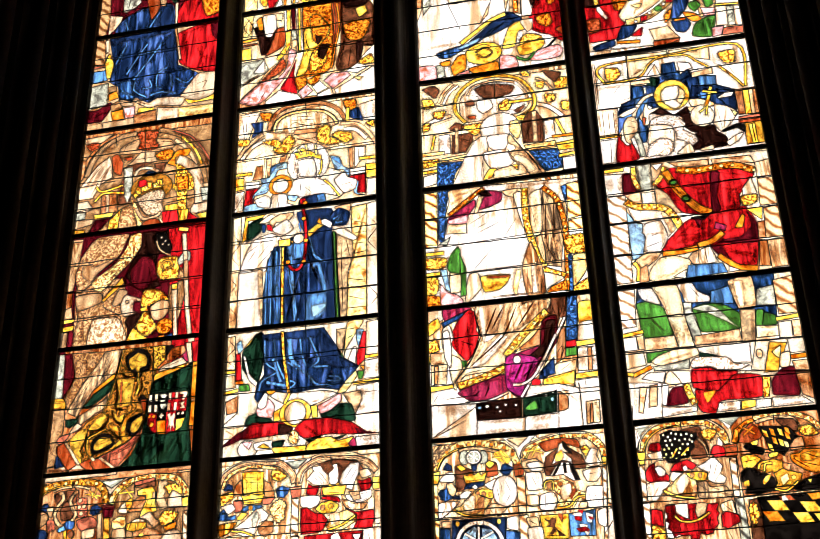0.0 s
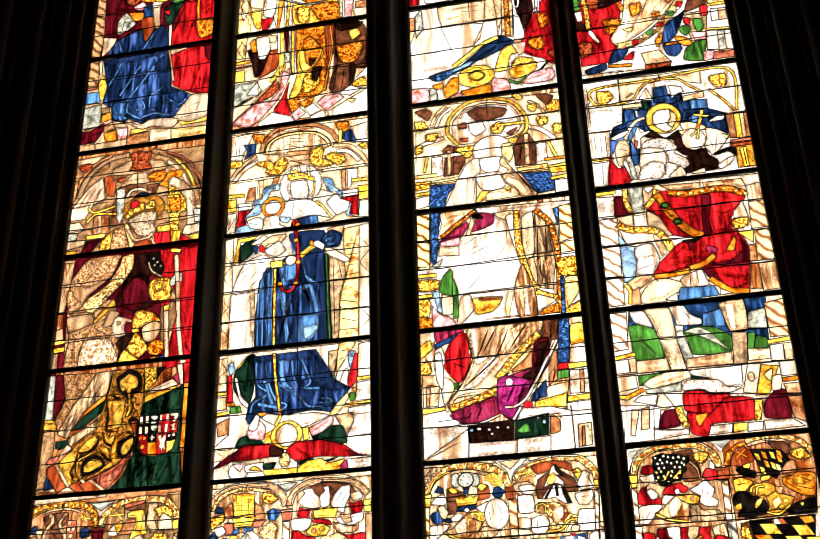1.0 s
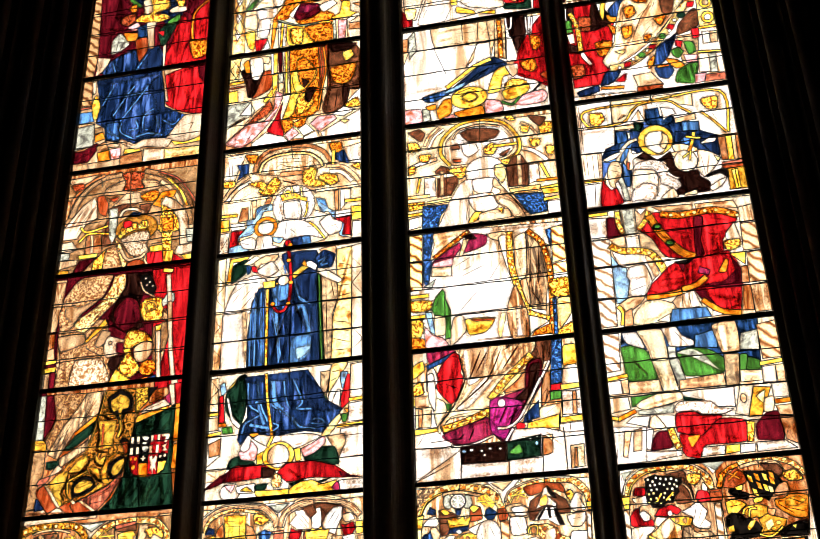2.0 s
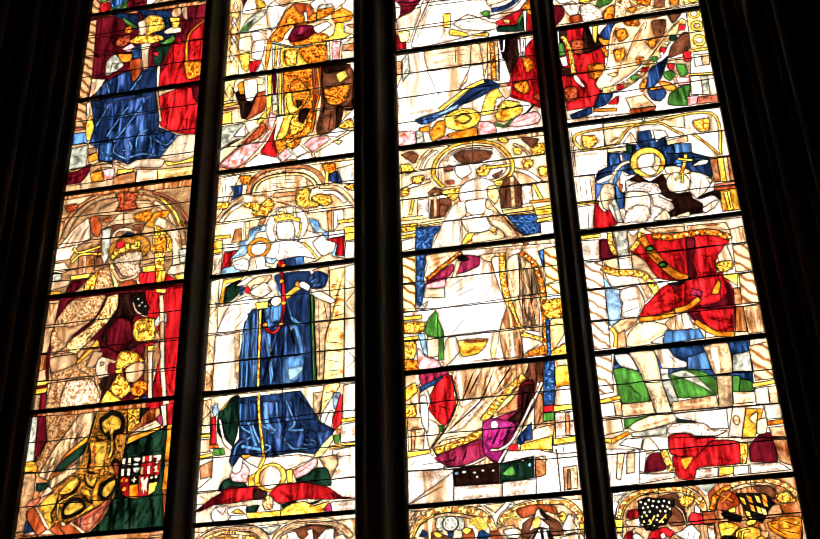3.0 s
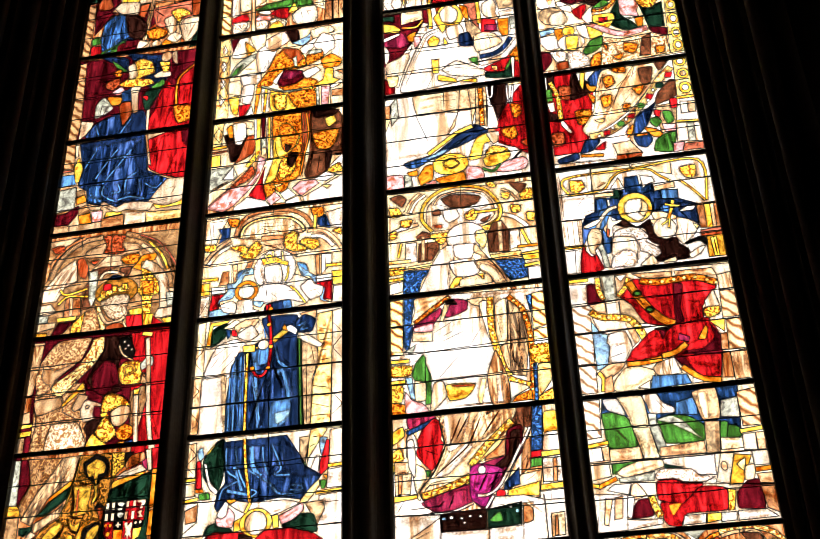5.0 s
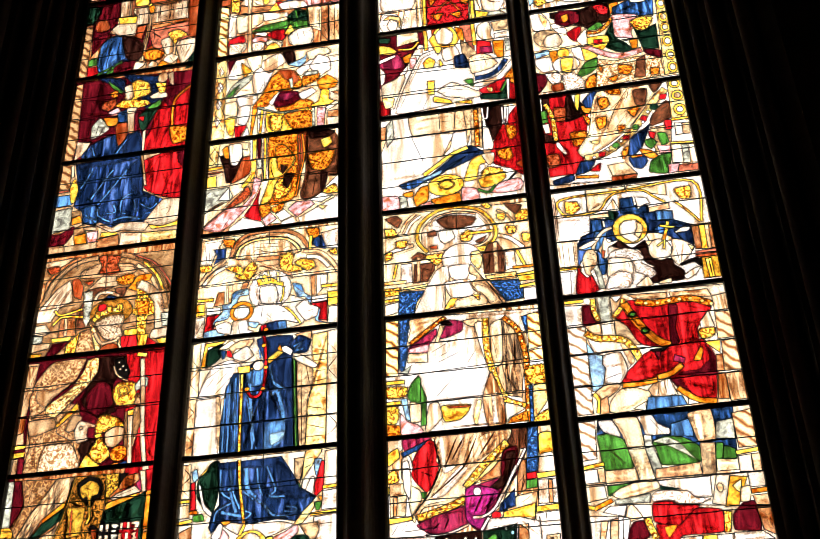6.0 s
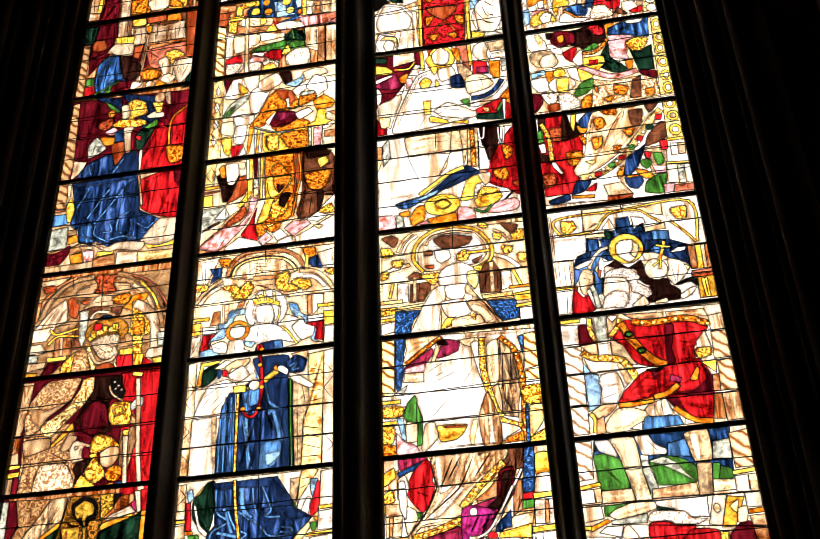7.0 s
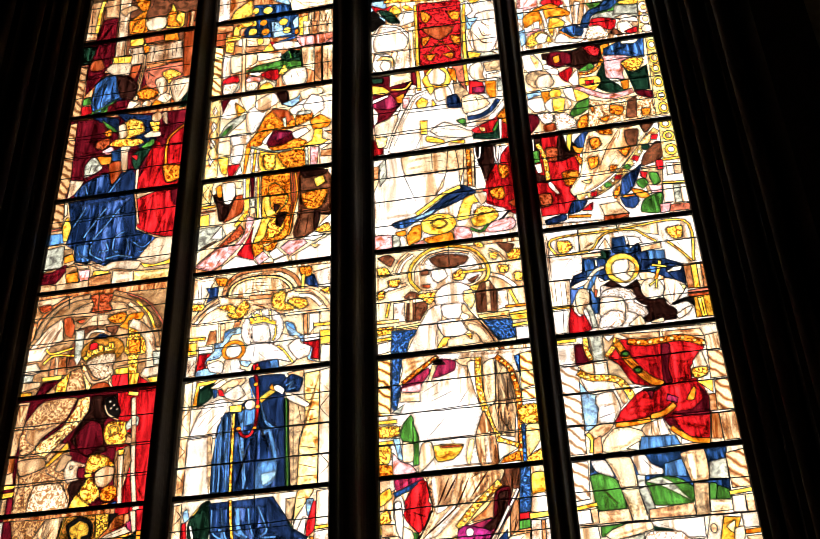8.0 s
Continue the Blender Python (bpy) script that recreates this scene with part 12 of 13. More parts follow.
    d.S("s", 58.5, 211, 65.2, 210.8, 73.2, 206.5, 74, 203.4, 66.8, 204.5, 59.6, 205.6)
    d.S("t", 57, 205.2, 64.4, 204.8, 58.9, 201.2)
    d.O("f", 65.2, 197.7, 7.4, 8.2)
    d.B("y", 2.2, 73.2, 218.7, 70.8, 210.7, 68.2, 204.3)
    d.B("y", 1.8, 67.5, 216.1, 72, 214.7, 76.7, 213.3)
    d.B("y", 1.2, 63.8, 200.4, 69.2, 204.1)
    d.B("y", 1.2, 69.3, 204.9, 67.7, 197.9)
    d.S("f", 73.6, 204.9, 81.2, 202.3, 87, 196.9, 81.6, 189.6, 75.3, 183.9, 71, 191.2, 73, 196.8)
    d.P("a", 83.1, 199, 87, 196.9, 84.8, 194.3)
    d.W(1.6, 80.5, 201.7, 76.8, 185.9)
    d.T(0.4, 74.9, 201, 76.1, 185.3)
    d.S("k", 76.1, 185.3, 85, 188.4, 89.6, 187, 89.3, 181.2, 84.6, 185.5, 77.1, 183.7)
    d.S("f", 77.2, 176.4, 83.8, 180.5, 88.1, 181.3, 84.3, 176.1, 78.5, 173.3)
    d.S("w", 76.2, 209.8, 82.9, 213.4, 86.4, 212.1, 84.7, 209.3, 77.3, 208.9)
    d.B("e", 3.4, 22.6, 192.4, 24.6, 183.2, 25.7, 173.6)
    d.B("f", 2.6, 37, 218.9, 31.1, 216.8, 25.3, 210, 22.7, 203.6)
    d.B("f", 1.6, 32.1, 225.1, 32.1, 220)
    d.S("s", 15.9, 199.3, 19, 204.1, 23.3, 203.5, 25.1, 198, 23.8, 192.2, 19.5, 186.9, 20.8, 182.3, 16.3, 185.9, 15.3, 193.4)
    d.T(0.5, 19.3, 201.8, 24.6, 198.8)
    d.T(0.5, 17.9, 197.5, 23.6, 195.2)
    d.S("f", 13.6, 206.5, 20.9, 209.9, 26, 210.7, 22.4, 206.6, 15.9, 204.6)
    d.S("f", 29.4, 207.9, 31.9, 212.8, 33.2, 208.1, 40.1, 208.5, 36.7, 206, 32.6, 203.6, 31.8, 197, 28.6, 196)
    d.P("n", 28.2, 202.8, 30.5, 201.7, 29.2, 195.9, 28.1, 196.8)
    d.S("r", 12, 191.7, 13.4, 187.8, 16.6, 182.9, 19.8, 183.9, 23.5, 173.2, 19, 171.2, 9.2, 171.6, 9.6, 181)
    d.S("wh", 32.6, 198.3, 35.4, 200.9, 43, 202, 50.1, 199.5, 54.2, 193.7, 52.4, 189.5, 59, 184.1, 60.2, 179.6, 55.5, 176.6, 52.4, 180.7, 47.9, 182.8, 47.4, 188.7, 44.4, 193.6, 37.2, 195.4, 32.2, 194.7)
    d.S("f", 31.6, 194.8, 37.2, 195.4, 45, 193.5, 46.6, 187.4, 44.5, 176, 40.5, 173, 35.7, 173.6, 30.8, 173.6, 30.2, 178.1, 29.7, 184)
    d.S("wh", 30.5, 180.9, 37.2, 185.1, 44.2, 182.6, 45.1, 175.9, 40.4, 172, 33.2, 173, 27.7, 172.9)
    d.T(0.4, 38.4, 199.7, 48.4, 196, 52.2, 188)
    d.T(0.4, 36.9, 197.7, 44.7, 195.8, 48.2, 185.7)
    d.S("f", 46.5, 172.6, 54.6, 178.9, 57.3, 172.5, 52.4, 171.3)
    d.S("s", 61.8, 173.9, 68.6, 175.5, 68.7, 172.3, 61, 172.5)
    d.P("f", -1, 169.2, 101, 166.7, 100.5, 86.7, -1, 85.5)
    d.B("y", 2.5, 0.1, 166, 12.2, 166)
    d.P("w", -0.1, 163.7, 11.2, 162.9, 10.2, 147.6, -0.4, 148.2)
    d.P("wx", -0.5, 147.4, 11.5, 147.4, 10.7, 128.6, -0.7, 128.5)
    d.P("wx", -0.5, 127.8, 11.3, 127.8, 9.9, 106.7, -1, 107.2)
    d.P("wx", -0.8, 106.5, 10.4, 106.3, 9.6, 87.5, -0.9, 87.3)
    d.S("m", 11.1, 162.2, 16.5, 162.2, 17.7, 155.1, 21, 149.2, 12.9, 148, 10.3, 148.3)
    d.P("t", 10.8, 147.5, 20.9, 148.5, 21.2, 140, 15.4, 141.5)
    d.P("z", 29.8, 151.1, 36.9, 144.8, 41.9, 133.6, 44, 130.3, 35.1, 131.4, 29.3, 136.7)
    d.P("e", 19.8, 168.1, 29.1, 167.6, 28.8, 148.9, 20.9, 148.5)
    d.P("f", 21.4, 147.6, 29.3, 147.6, 29.4, 137.4, 21.1, 139.3)
    d.W(3, 29, 168.4, 28, 136.9)
    d.W(2, 20.7, 169.2, 20.9, 137.8)
    d.B("ym", 3.2, 18.3, 166.7, 18, 158.1, 20.4, 150.4)
    d.P("w", 29.1, 166.8, 36.4, 166.6, 32.5, 162.4)
    d.S("r", 36.2, 160.3, 41.8, 162.7, 64.9, 157.9, 85.6, 157.4, 89.8, 151.4, 83.3, 143.2, 79.2, 137.7, 78.5, 129.6, 73.2, 128, 61.7, 128, 54.6, 127.5, 45.3, 130.1, 41.4, 134.4, 36.9, 144.8, 30.5, 151.8)
    d.B("ym", 3, 37.4, 164.1, 34.5, 157.4, 29.2, 151.7)
    d.P("t", 39.7, 166.9, 64.7, 165.4, 64, 161.2, 45.7, 162.1)
    d.P("t", 65.9, 165.3, 89.4, 164.6, 91.1, 159, 66.6, 160.8)
    d.B("om", 4.6, 44.3, 161.1, 54.5, 158.6, 65, 159.2, 78.1, 159.2, 90.2, 153.7)
    d.S("m", 64.6, 156.4, 69.6, 155, 66, 139.4, 67.1, 129.6, 61.8, 128.8, 62.9, 144.4)
    d.B("o", 5, 37, 161, 40.5, 152.7, 45.2, 143.7, 53.4, 132.8, 61.1, 128.1)
    d.O("k", 41.4, 152.2, 2.8, 2.3)
    d.O("g", 41.4, 152.2, 1.9, 1.5)
    d.O("k", 47.6, 139.9, 2.8, 2.4)
    d.O("g", 47.6, 139.9, 1.9, 1.6)
    d.S("w", 11.9, 139.7, 20.1, 136.7, 31.6, 134.2, 35.7, 130.6, 38.2, 120.7, 33, 114.7, 26.4, 123.6, 20.2, 125.9, 15.2, 128)
    d.S("t", 31.5, 133.7, 35.7, 130.6, 38.6, 120.3, 35.9, 117.3, 33.6, 124.2, lead=0.1)
    d.B("ym", 4.6, 11, 142.9, 17.7, 138.2, 26.7, 137, 34.2, 134.6, 38.7, 128.8, 42, 120.2)
    d.S("r", 44.4, 123.6, 49.9, 125.9, 61.6, 127.3, 73.3, 128.8, 81.2, 130, 84.9, 122.1, 86.4, 116.1, 85.2, 104.7, 82, 89.6, 72.6, 88.6, 66.5, 93.5, 61.2, 99.1, 57.4, 107.4, 66, 114.3, 51.1, 107.5, 40.8, 106.5, 28.5, 104.4, 32.7, 112.6, 37, 116.4)
    d.S("m", 81.3, 127, 87.1, 116, 84.8, 104.8, 63.6, 107.1, 65.2, 109.3, 75.4, 110, 82.8, 116.6, lead=0)
    d.S("m", 58.4, 105.8, 63.9, 104.5, 68.1, 95.4, 72.7, 89.6, 66.5, 93.5, 61.2, 99.1, lead=0)
    d.S("k", 48.7, 126.4, 55.1, 126.7, 61.1, 128.1, 56.1, 124.3, 50.4, 124.8)
    d.S("m", 51, 125, 54.7, 123.8, 52.7, 118.9)
    d.P("v", 62.6, 121.3, 68.5, 118.3, 67.4, 114.9, 61.4, 117.1)
    d.S("o", 78.4, 124.4, 80, 122.8, 77.6, 115.8, 73.3, 116.3)
    d.W(4, 43.7, 118.5, 54.2, 120.1, 65, 124.7)
    d.W(4, 36.3, 110.7, 50.6, 113.3, 61.5, 117.8)
    d.W(5, 77.2, 153.2, 74, 141.4, 75.9, 129.2)
    d.W(5, 42.4, 147.1, 51.4, 136.8, 55.4, 128.8)
    d.W(4, 63.3, 104.5, 73.6, 99, 83.8, 96.4)
    d.L(62.4, 107.5, 101, 106.9)
    d.L(46.5, 148.1, 86.8, 148.8)
    d.B("o", 3.6, 29, 104.1, 40.5, 104.4, 50.2, 105.8)
    d.B("o", 3.6, 50.4, 107.2, 58.9, 109.1, 66, 114)
    d.B("o", 3.6, 61.2, 99.1, 66.6, 93.9, 72.2, 89.8, 82.3, 87.9)
    d.P("w", 81.2, 142, 87.5, 149.5, 89.5, 137.9, 87.3, 136.6, 81.1, 137.5)
    d.S("ym", 79.7, 136.9, 89.3, 137.1, 88.5, 132, 82.4, 129.8, 79.5, 131.7)
    d.P("y", 81.4, 127.7, 91, 128, 89.5, 119.4)
    d.P("b", 86.8, 118.2, 91.2, 118.4, 89.9, 107, 85.6, 107.5)
    d.P("bd", 86, 106.1, 90.9, 105.5, 89.8, 88.7, 83.2, 89.4)
    d.P("sc", 91.1, 159, 100.4, 160.5, 99.6, 148.6, 91.2, 148.2)
    d.P("tx", 91.1, 147.5, 100.7, 147.7, 100, 129, 89.9, 128.9)
    d.P("tx", 91.5, 127.2, 100.4, 127.8, 100.5, 107.1, 89.9, 107)
    d.P("tc", 90.3, 105.5, 100.3, 106.4, 100, 87.5, 90.2, 87.2)
    d.P("c", 10.9, 136.1, 15.8, 127.2, 19.5, 126, 19.5, 120.1, 20.4, 117, 17.8, 105.7, 13.6, 102.6, 10.9, 102.2, 10.7, 116.8)
    d.S("w", 20.8, 125.8, 30.7, 126.8, 33.6, 114.7, 28, 105.9, 18.6, 107.1, 20.4, 117, 18.8, 120.2)
    d.T(0.5, 22.9, 116.7, 29.6, 118.8)
    d.T(0.5, 19.5, 109.8, 30.2, 112.9)
    d.W(2.5, 20.6, 118.5, 32.2, 118.5)
    d.S("t", 11.4, 100.7, 19, 105.6, 27.9, 105.2, 24.8, 100.6, 16.6, 95.8)
    d.S("s", 20.9, 94.6, 27.5, 101.7, 36.4, 102, 45.9, 97.4, 41.3, 91.5, 34.5, 87.4, 23, 86.6, 18.9, 88.5)
    d.W(3, 23.4, 89.4, 32.3, 89.8, 41.9, 95.7)
    d.B("y", 2.6, 11.4, 100.7, 14.1, 96.1, 12.8, 87.8)
    d.P("b", 14.7, 96.1, 19.4, 98.4, 19.3, 87.1, 13.6, 86.6)
    d.P("wd", 46.7, 103, 57.2, 106, 60.5, 94.9, 50.4, 94, 45.6, 95.3, 43.7, 99.8)
    d.P("i", 43, 94.9, 62.9, 93.9, 65, 87.4, 40.6, 86.4)
    d.P("f", 33.3, 88.3, 41.4, 92.2, 40.6, 86.4)
    d.P("f", 66.2, 91.4, 72.5, 87.9, 65.6, 87.3)
    d.T(0.5, 49.9, 103.3, 49.3, 94.8)
    d.T(0.5, 53.8, 104.3, 54.3, 95)
    d.L(-0.5, 128.2, 46.4, 128.5)
    d.P("s", -0.6, 420.8, 101, 421.7, 101, 341.7, -0.6, 342.3)
    d.P("a", 94.1, 422.7, 101, 422.7, 100.8, 343.6, 90.2, 343.1)
    d.O("y", 97.4, 412.7, 3.5, 5.4)
    d.O("f", 97.4, 412.7, 2, 3)
    d.O("y", 97.2, 399.1, 3.5, 5.3)
    d.O("f", 97.2, 399.1, 2, 3)
    d.O("y", 96.9, 388.4, 3.5, 4.5)
    d.O("f", 96.9, 388.4, 2, 2.6)
    d.O("y", 96.7, 374.7, 3.7, 5.4)
    d.O("f", 96.7, 374.7, 2.1, 3.1)
    d.O("y", 96.8, 361.3, 3.6, 5)
    d.O("f", 96.8, 361.3, 2.1, 2.8)
    d.O("y", 96.5, 349.5, 3.6, 5.3)
    d.O("f", 96.5, 349.5, 2, 3)
    d.P("D", 15.3, 419.5, 38.4, 418.4, 49.3, 421.8, 62.4, 420.9, 58.8, 403.3, 43.8, 397.2, 35.3, 402.5, 15.4, 413.9)
    d.S("w", 0.7, 420.6, 8.2, 421.8, 14.4, 410.4, 13.5, 401.4, 4.9, 401.3, 0.8, 406.7)
    d.S("a", 6.7, 420.3, 12.6, 412.6, 10.5, 404.8, 8.5, 411.6, lead=0.05)
    d.S("m", 18.8, 415, 22, 419.9, 31.8, 418.9, 36.6, 414.2, 35.7, 406.1, 26.2, 403.5, 18.7, 407.7)
    d.S("o", 23.4, 414.1, 28.2, 415.9, 28.1, 409.5, 24.6, 407.4)
    d.S("D", 38.2, 416.6, 46.5, 420.5, 49.5, 412.5, 49.3, 399.7, 41.2, 397.7, 36.9, 405.8)
    d.S("rm", 46.5, 420.5, 53.3, 421.9, 59.1, 416, 57, 409.1, 50.7, 411.3, 48.7, 416.3)
    d.P("o", 59.6, 419.6, 67.1, 421.8, 65.6, 415.6, 59.5, 408.6)
    d.P("u", 61.7, 415.5, 72.9, 420.6, 92.5, 421.2, 90.3, 401.4, 60.9, 409.2)
    d.S("f", 75.7, 421.9, 88.7, 421.9, 85.4, 417.1, 76.4, 418)
    d.P("G", 72.8, 401.3, 80, 388.2, 90.9, 393.2, 89.8, 368.7, 78.6, 370)
    d.S("G", 51.3, 385, 59.9, 401.2, 61.1, 385.7, 67.4, 380.1, 71.1, 370.6, 61, 370.8, 51.7, 377.9)
    d.S("p", 60.8, 408.3, 78.5, 404.7, 72.3, 388, 72.7, 381.7, 60.4, 385.9, 60.3, 399.3)
    d.W(4, 75.7, 403.5, 69.3, 385)
    d.S("g", 41.1, 396.8, 49.7, 403.3, 53.1, 399, 47.5, 395.6)
    d.B("om", 3, 40.2, 394.3, 47.2, 393, 54.1, 397, 59.7, 404.9)
    d.S("ym", 72.5, 398.7, 80.7, 402.4, 89.4, 399.8, 84, 389.2, 76.4, 389.8)
    d.S("y", 40.2, 389, 54.4, 388.8, 55.5, 382.4, 48.7, 374.1, 40.5, 380.9)
    d.P("r", 44.4, 386, 50.8, 385.5, 50.2, 380.8, 44.5, 381.4)
    d.S("f", 61, 384.9, 70.2, 382.2, 71.4, 372.3, 67.1, 378.4)
    d.S("o", 70.1, 381.3, 75.8, 381.1, 74.6, 372.5, 70.8, 372.4)
    d.S("z", 2.2, 400.1, 9.1, 403.2, 18.6, 399.5, 21.1, 392.7, 16.6, 386.5, 6.2, 386.7, 1.5, 393)
    d.S("f", 11, 396.5, 19, 397.6, 22, 389, 18.3, 384.4, 9.9, 385.1, 7.8, 390)
    d.S("w", 14.7, 406.7, 18.7, 407.7, 25.9, 400.8, 25.3, 395.5, 19.1, 398.5)
    d.S("r", 26.2, 397.1, 35.2, 401.7, 36.8, 398.6, 32.2, 387, 27.5, 391.5)
    d.S("f", 32.4, 388.7, 40, 398, 39.6, 383.8, 36.7, 380.8)
    d.S("m", 78.6, 370, 90.8, 366.8, 89.7, 359.8, 80.4, 365)
    d.B("p", 5, 36.7, 380.8, 46.2, 374.2, 60.5, 367.1, 77.4, 369.9)
    d.P("c", 0.4, 380.7, 9.7, 382.5, 15.9, 379.5, 1.2, 375.3)
    d.S("o", 11.4, 380.4, 17.2, 380.1, 16.8, 369.7, 12.2, 368.9)
    d.S("w", 0.5, 374.6, 11.5, 375.1, 12.9, 362.7, 5.1, 361.6, 0.6, 368.5)
    d.O("y", 21.5, 377.6, 4.4, 5.2)
    d.O("w", 22.2, 366.1, 9.8, 7.8)
    d.S("y", 19, 371.9, 27.9, 371.1, 25.2, 358.6, 19, 359.8)
    d.S("w", 27.6, 380.8, 34.1, 381.3, 36.3, 366.9, 29.2, 371.7)
    d.S("y", 35.2, 379.3, 41.2, 375.5, 45.8, 371.1, 44.2, 368.5, 36.3, 366.9)
    d.S("g", 30, 356, 36.1, 365.2, 45.4, 367.7, 45.1, 360, 38.7, 354.4, 32.1, 352.2)
    d.S("wh", 6.2, 359.6, 12.6, 360.2, 18, 356.6, 16.7, 350, 10.3, 349.5)
    d.S("wh", 18.6, 356.5, 26.4, 357.6, 33.6, 348.6, 32.9, 342.8, 19.6, 341.4)
    d.S("m", -0.8, 360.9, 6.1, 358.8, 7.3, 351.8, 3.6, 345.7, 0.1, 343)
    d.S("n", 10.1, 347.9, 17.8, 349, 18.4, 342.6, 10.7, 341.4)
    d.P("sm", 45.3, 366.9, 57.4, 362.8, 77.8, 364.1, 80.4, 364.5, 89.7, 359.8, 90.2, 343.1, 40.8, 340.2)
    d.S("om", 59.5, 359, 69, 355.5, 65.5, 347.7, 58.4, 350.7)
    d.S("om", 44.6, 361.8, 47.9, 357.8, 46.1, 353)
    d.S("om", 81, 351.6, 87, 350.4, 86.1, 344.7, 80.6, 344.9)
    d.S("om", 50.4, 347.2, 58.1, 349.1, 54.8, 343)
    d.P("B", 72.3, 360.9, 79.1, 364.7, 76.8, 344.3, 68.7, 344.2)
    d.S("om", 35.6, 349.9, 42.4, 353.7, 40.8, 340.2, 33.3, 340.6)
    d.W(3, 50, 364.3, 57.3, 342.5)
    d.L(-0.1, 382.6, 33.1, 383.3)
    d.L(33, 382.4, 91.7, 381.5)
    d.L(94.4, 403.3, 100.3, 403.9)
    d.L(93.2, 382.9, 100.9, 383.2)
    d.L(92.1, 363.1, 100.8, 363.1)
    d.P("w", 0.4, 338.4, 101, 338.4, 100.6, 253.8, -1, 259.3)
    d.P("r", 1.7, 338.4, 23, 338.4, 30.3, 325.9, 33.4, 320.5, 29.8, 300.3, 22.1, 286, 26.1, 279.2, 21.1, 266.4, 0.8, 266.4, -0.4, 297.6)
    d.P("D", 1.7, 338.4, 6.7, 338.4, 6.6, 325.2, 1.4, 316.4)
    d.P("g", -0.3, 324.8, 4.1, 325.7, 4.3, 314.3, -0.2, 313.5)
    d.P("w", -0.2, 312.7, 4.8, 313.4, 5.2, 304.6, 1.5, 304.4)
    d.P("D", 0.2, 304.6, 6.7, 301.1, 8.4, 294.5, 0.1, 297.2)
    d.S("D", 20.4, 337.6, 30.3, 325.9, 30.5, 316.9, 16.5, 313, 17.7, 329.8)
    d.W(5, 15.4, 314, 12.3, 273.8)
    d.W(5, 25.3, 313.8, 18.7, 288.1)
    d.B("ym", 3.4, 3.5, 331.6, 7.3, 320.2, 8.1, 308.8, 8.1, 296.9)
    d.S("w", 7.9, 295.4, 10.3, 295, 14.7, 284.9, 12.8, 284.2, 8.1, 291.5)
    d.S("nm", 9.2, 326.4, 17.8, 324.9, 16, 313.9, 9.3, 315)
    d.S("nm", 0.2, 285, 8.7, 285.2, 8.9, 275.9, 1.5, 274.1)
    d.S("om", 18.4, 302.3, 30, 301.9, 28.7, 291.1, 20.2, 290.2)
    d.P("f", 22.3, 338.1, 26.1, 338.2, 24.2, 327)
    d.S("y", 26.1, 338.2, 29.2, 337.7, 26.1, 321, 24.2, 327)
    d.S("o", 28.4, 325.4, 36.1, 322.4, 33, 317.3, 29.6, 319.5)
    d.S("h", 30.1, 329.2, 36.5, 336.3, 40.9, 336.4, 37.4, 323, 31.3, 323.3)
    d.S("s", 40.8, 335.6, 62.9, 338.1, 76.6, 338.4, 88.3, 338.4, 70.5, 313.9, 58.9, 300, 42.7, 287.2, 26.1, 279.2, 22.1, 286, 31, 300.1, 34.3, 317.1)
    d.S("om", 28.7, 317.3, 33.7, 312.4, 31.8, 306.3)
    d.S("om", 40.6, 329, 47, 330.3, 48.5, 322.7, 41.9, 319)
    d.S("om", 37.3, 311.7, 44.8, 312.8, 43.7, 304.2, 38.5, 302)
    d.S("om", 46.5, 336.2, 56.5, 336.8, 57, 331, 49.7, 332.3)
    d.S("om", 52, 302.8, 56.9, 302.7, 54.9, 297.6, 51.3, 297.4)
    d.S("a", 31.3, 292.2, 38, 292.6, 35.8, 289.1)
    d.S("om", 59.8, 315.8, 68.6, 317.5, 63.7, 308.7)
    d.S("B", 65.9, 332.6, 75.7, 332.5, 72.4, 318.4, 66.5, 319.5)
    d.S("B", 77.6, 337.1, 87.4, 336.9, 80, 328.4)
    d.W(3, 64.1, 337.9, 46.3, 305.4)
    d.W(3, 51.5, 317.3, 32.9, 285.7)
    d.T(0.8, 64.1, 337.9, 51.7, 318.9, 42.9, 298.1)
    d.B("a", 5.4, 26.1, 278.4, 37, 279.7, 47.2, 284.9, 58.1, 293.9, 69.6, 307.7, 78.8, 320.5, 88.2, 330.2)
    d.P("r", 83.9, 326.1, 88.7, 325.5, 86.8, 320.7, 82.7, 321.7)
    d.O("G", 78.4, 315.4, 3, 2.7)
    d.P("r", 68.7, 309.4, 73.3, 307.8, 70.9, 303.5, 67.2, 305.7)
    d.O("g", 63.7, 299.7, 2.6, 2.3)
    d.P("r", 54.4, 293.7, 59.2, 293.7, 57.4, 289.3, 53.4, 290.8)
    d.O("g", 48.3, 286.3, 2.6, 2.4)
    d.P("r", 36.1, 282.1, 40.9, 282.1, 39.7, 277.7, 35.6, 277.9)
    d.O("w", 73.5, 311.8, 1.1, 1.4)
    d.O("w", 69, 303.3, 1.1, 1.4)
    d.O("w", 52.1, 289.5, 1.1, 1.4)
    d.O("w", 42.3, 283.7, 1.1, 1.4)
    d.O("w", 32.6, 278.1, 1.1, 1.3)
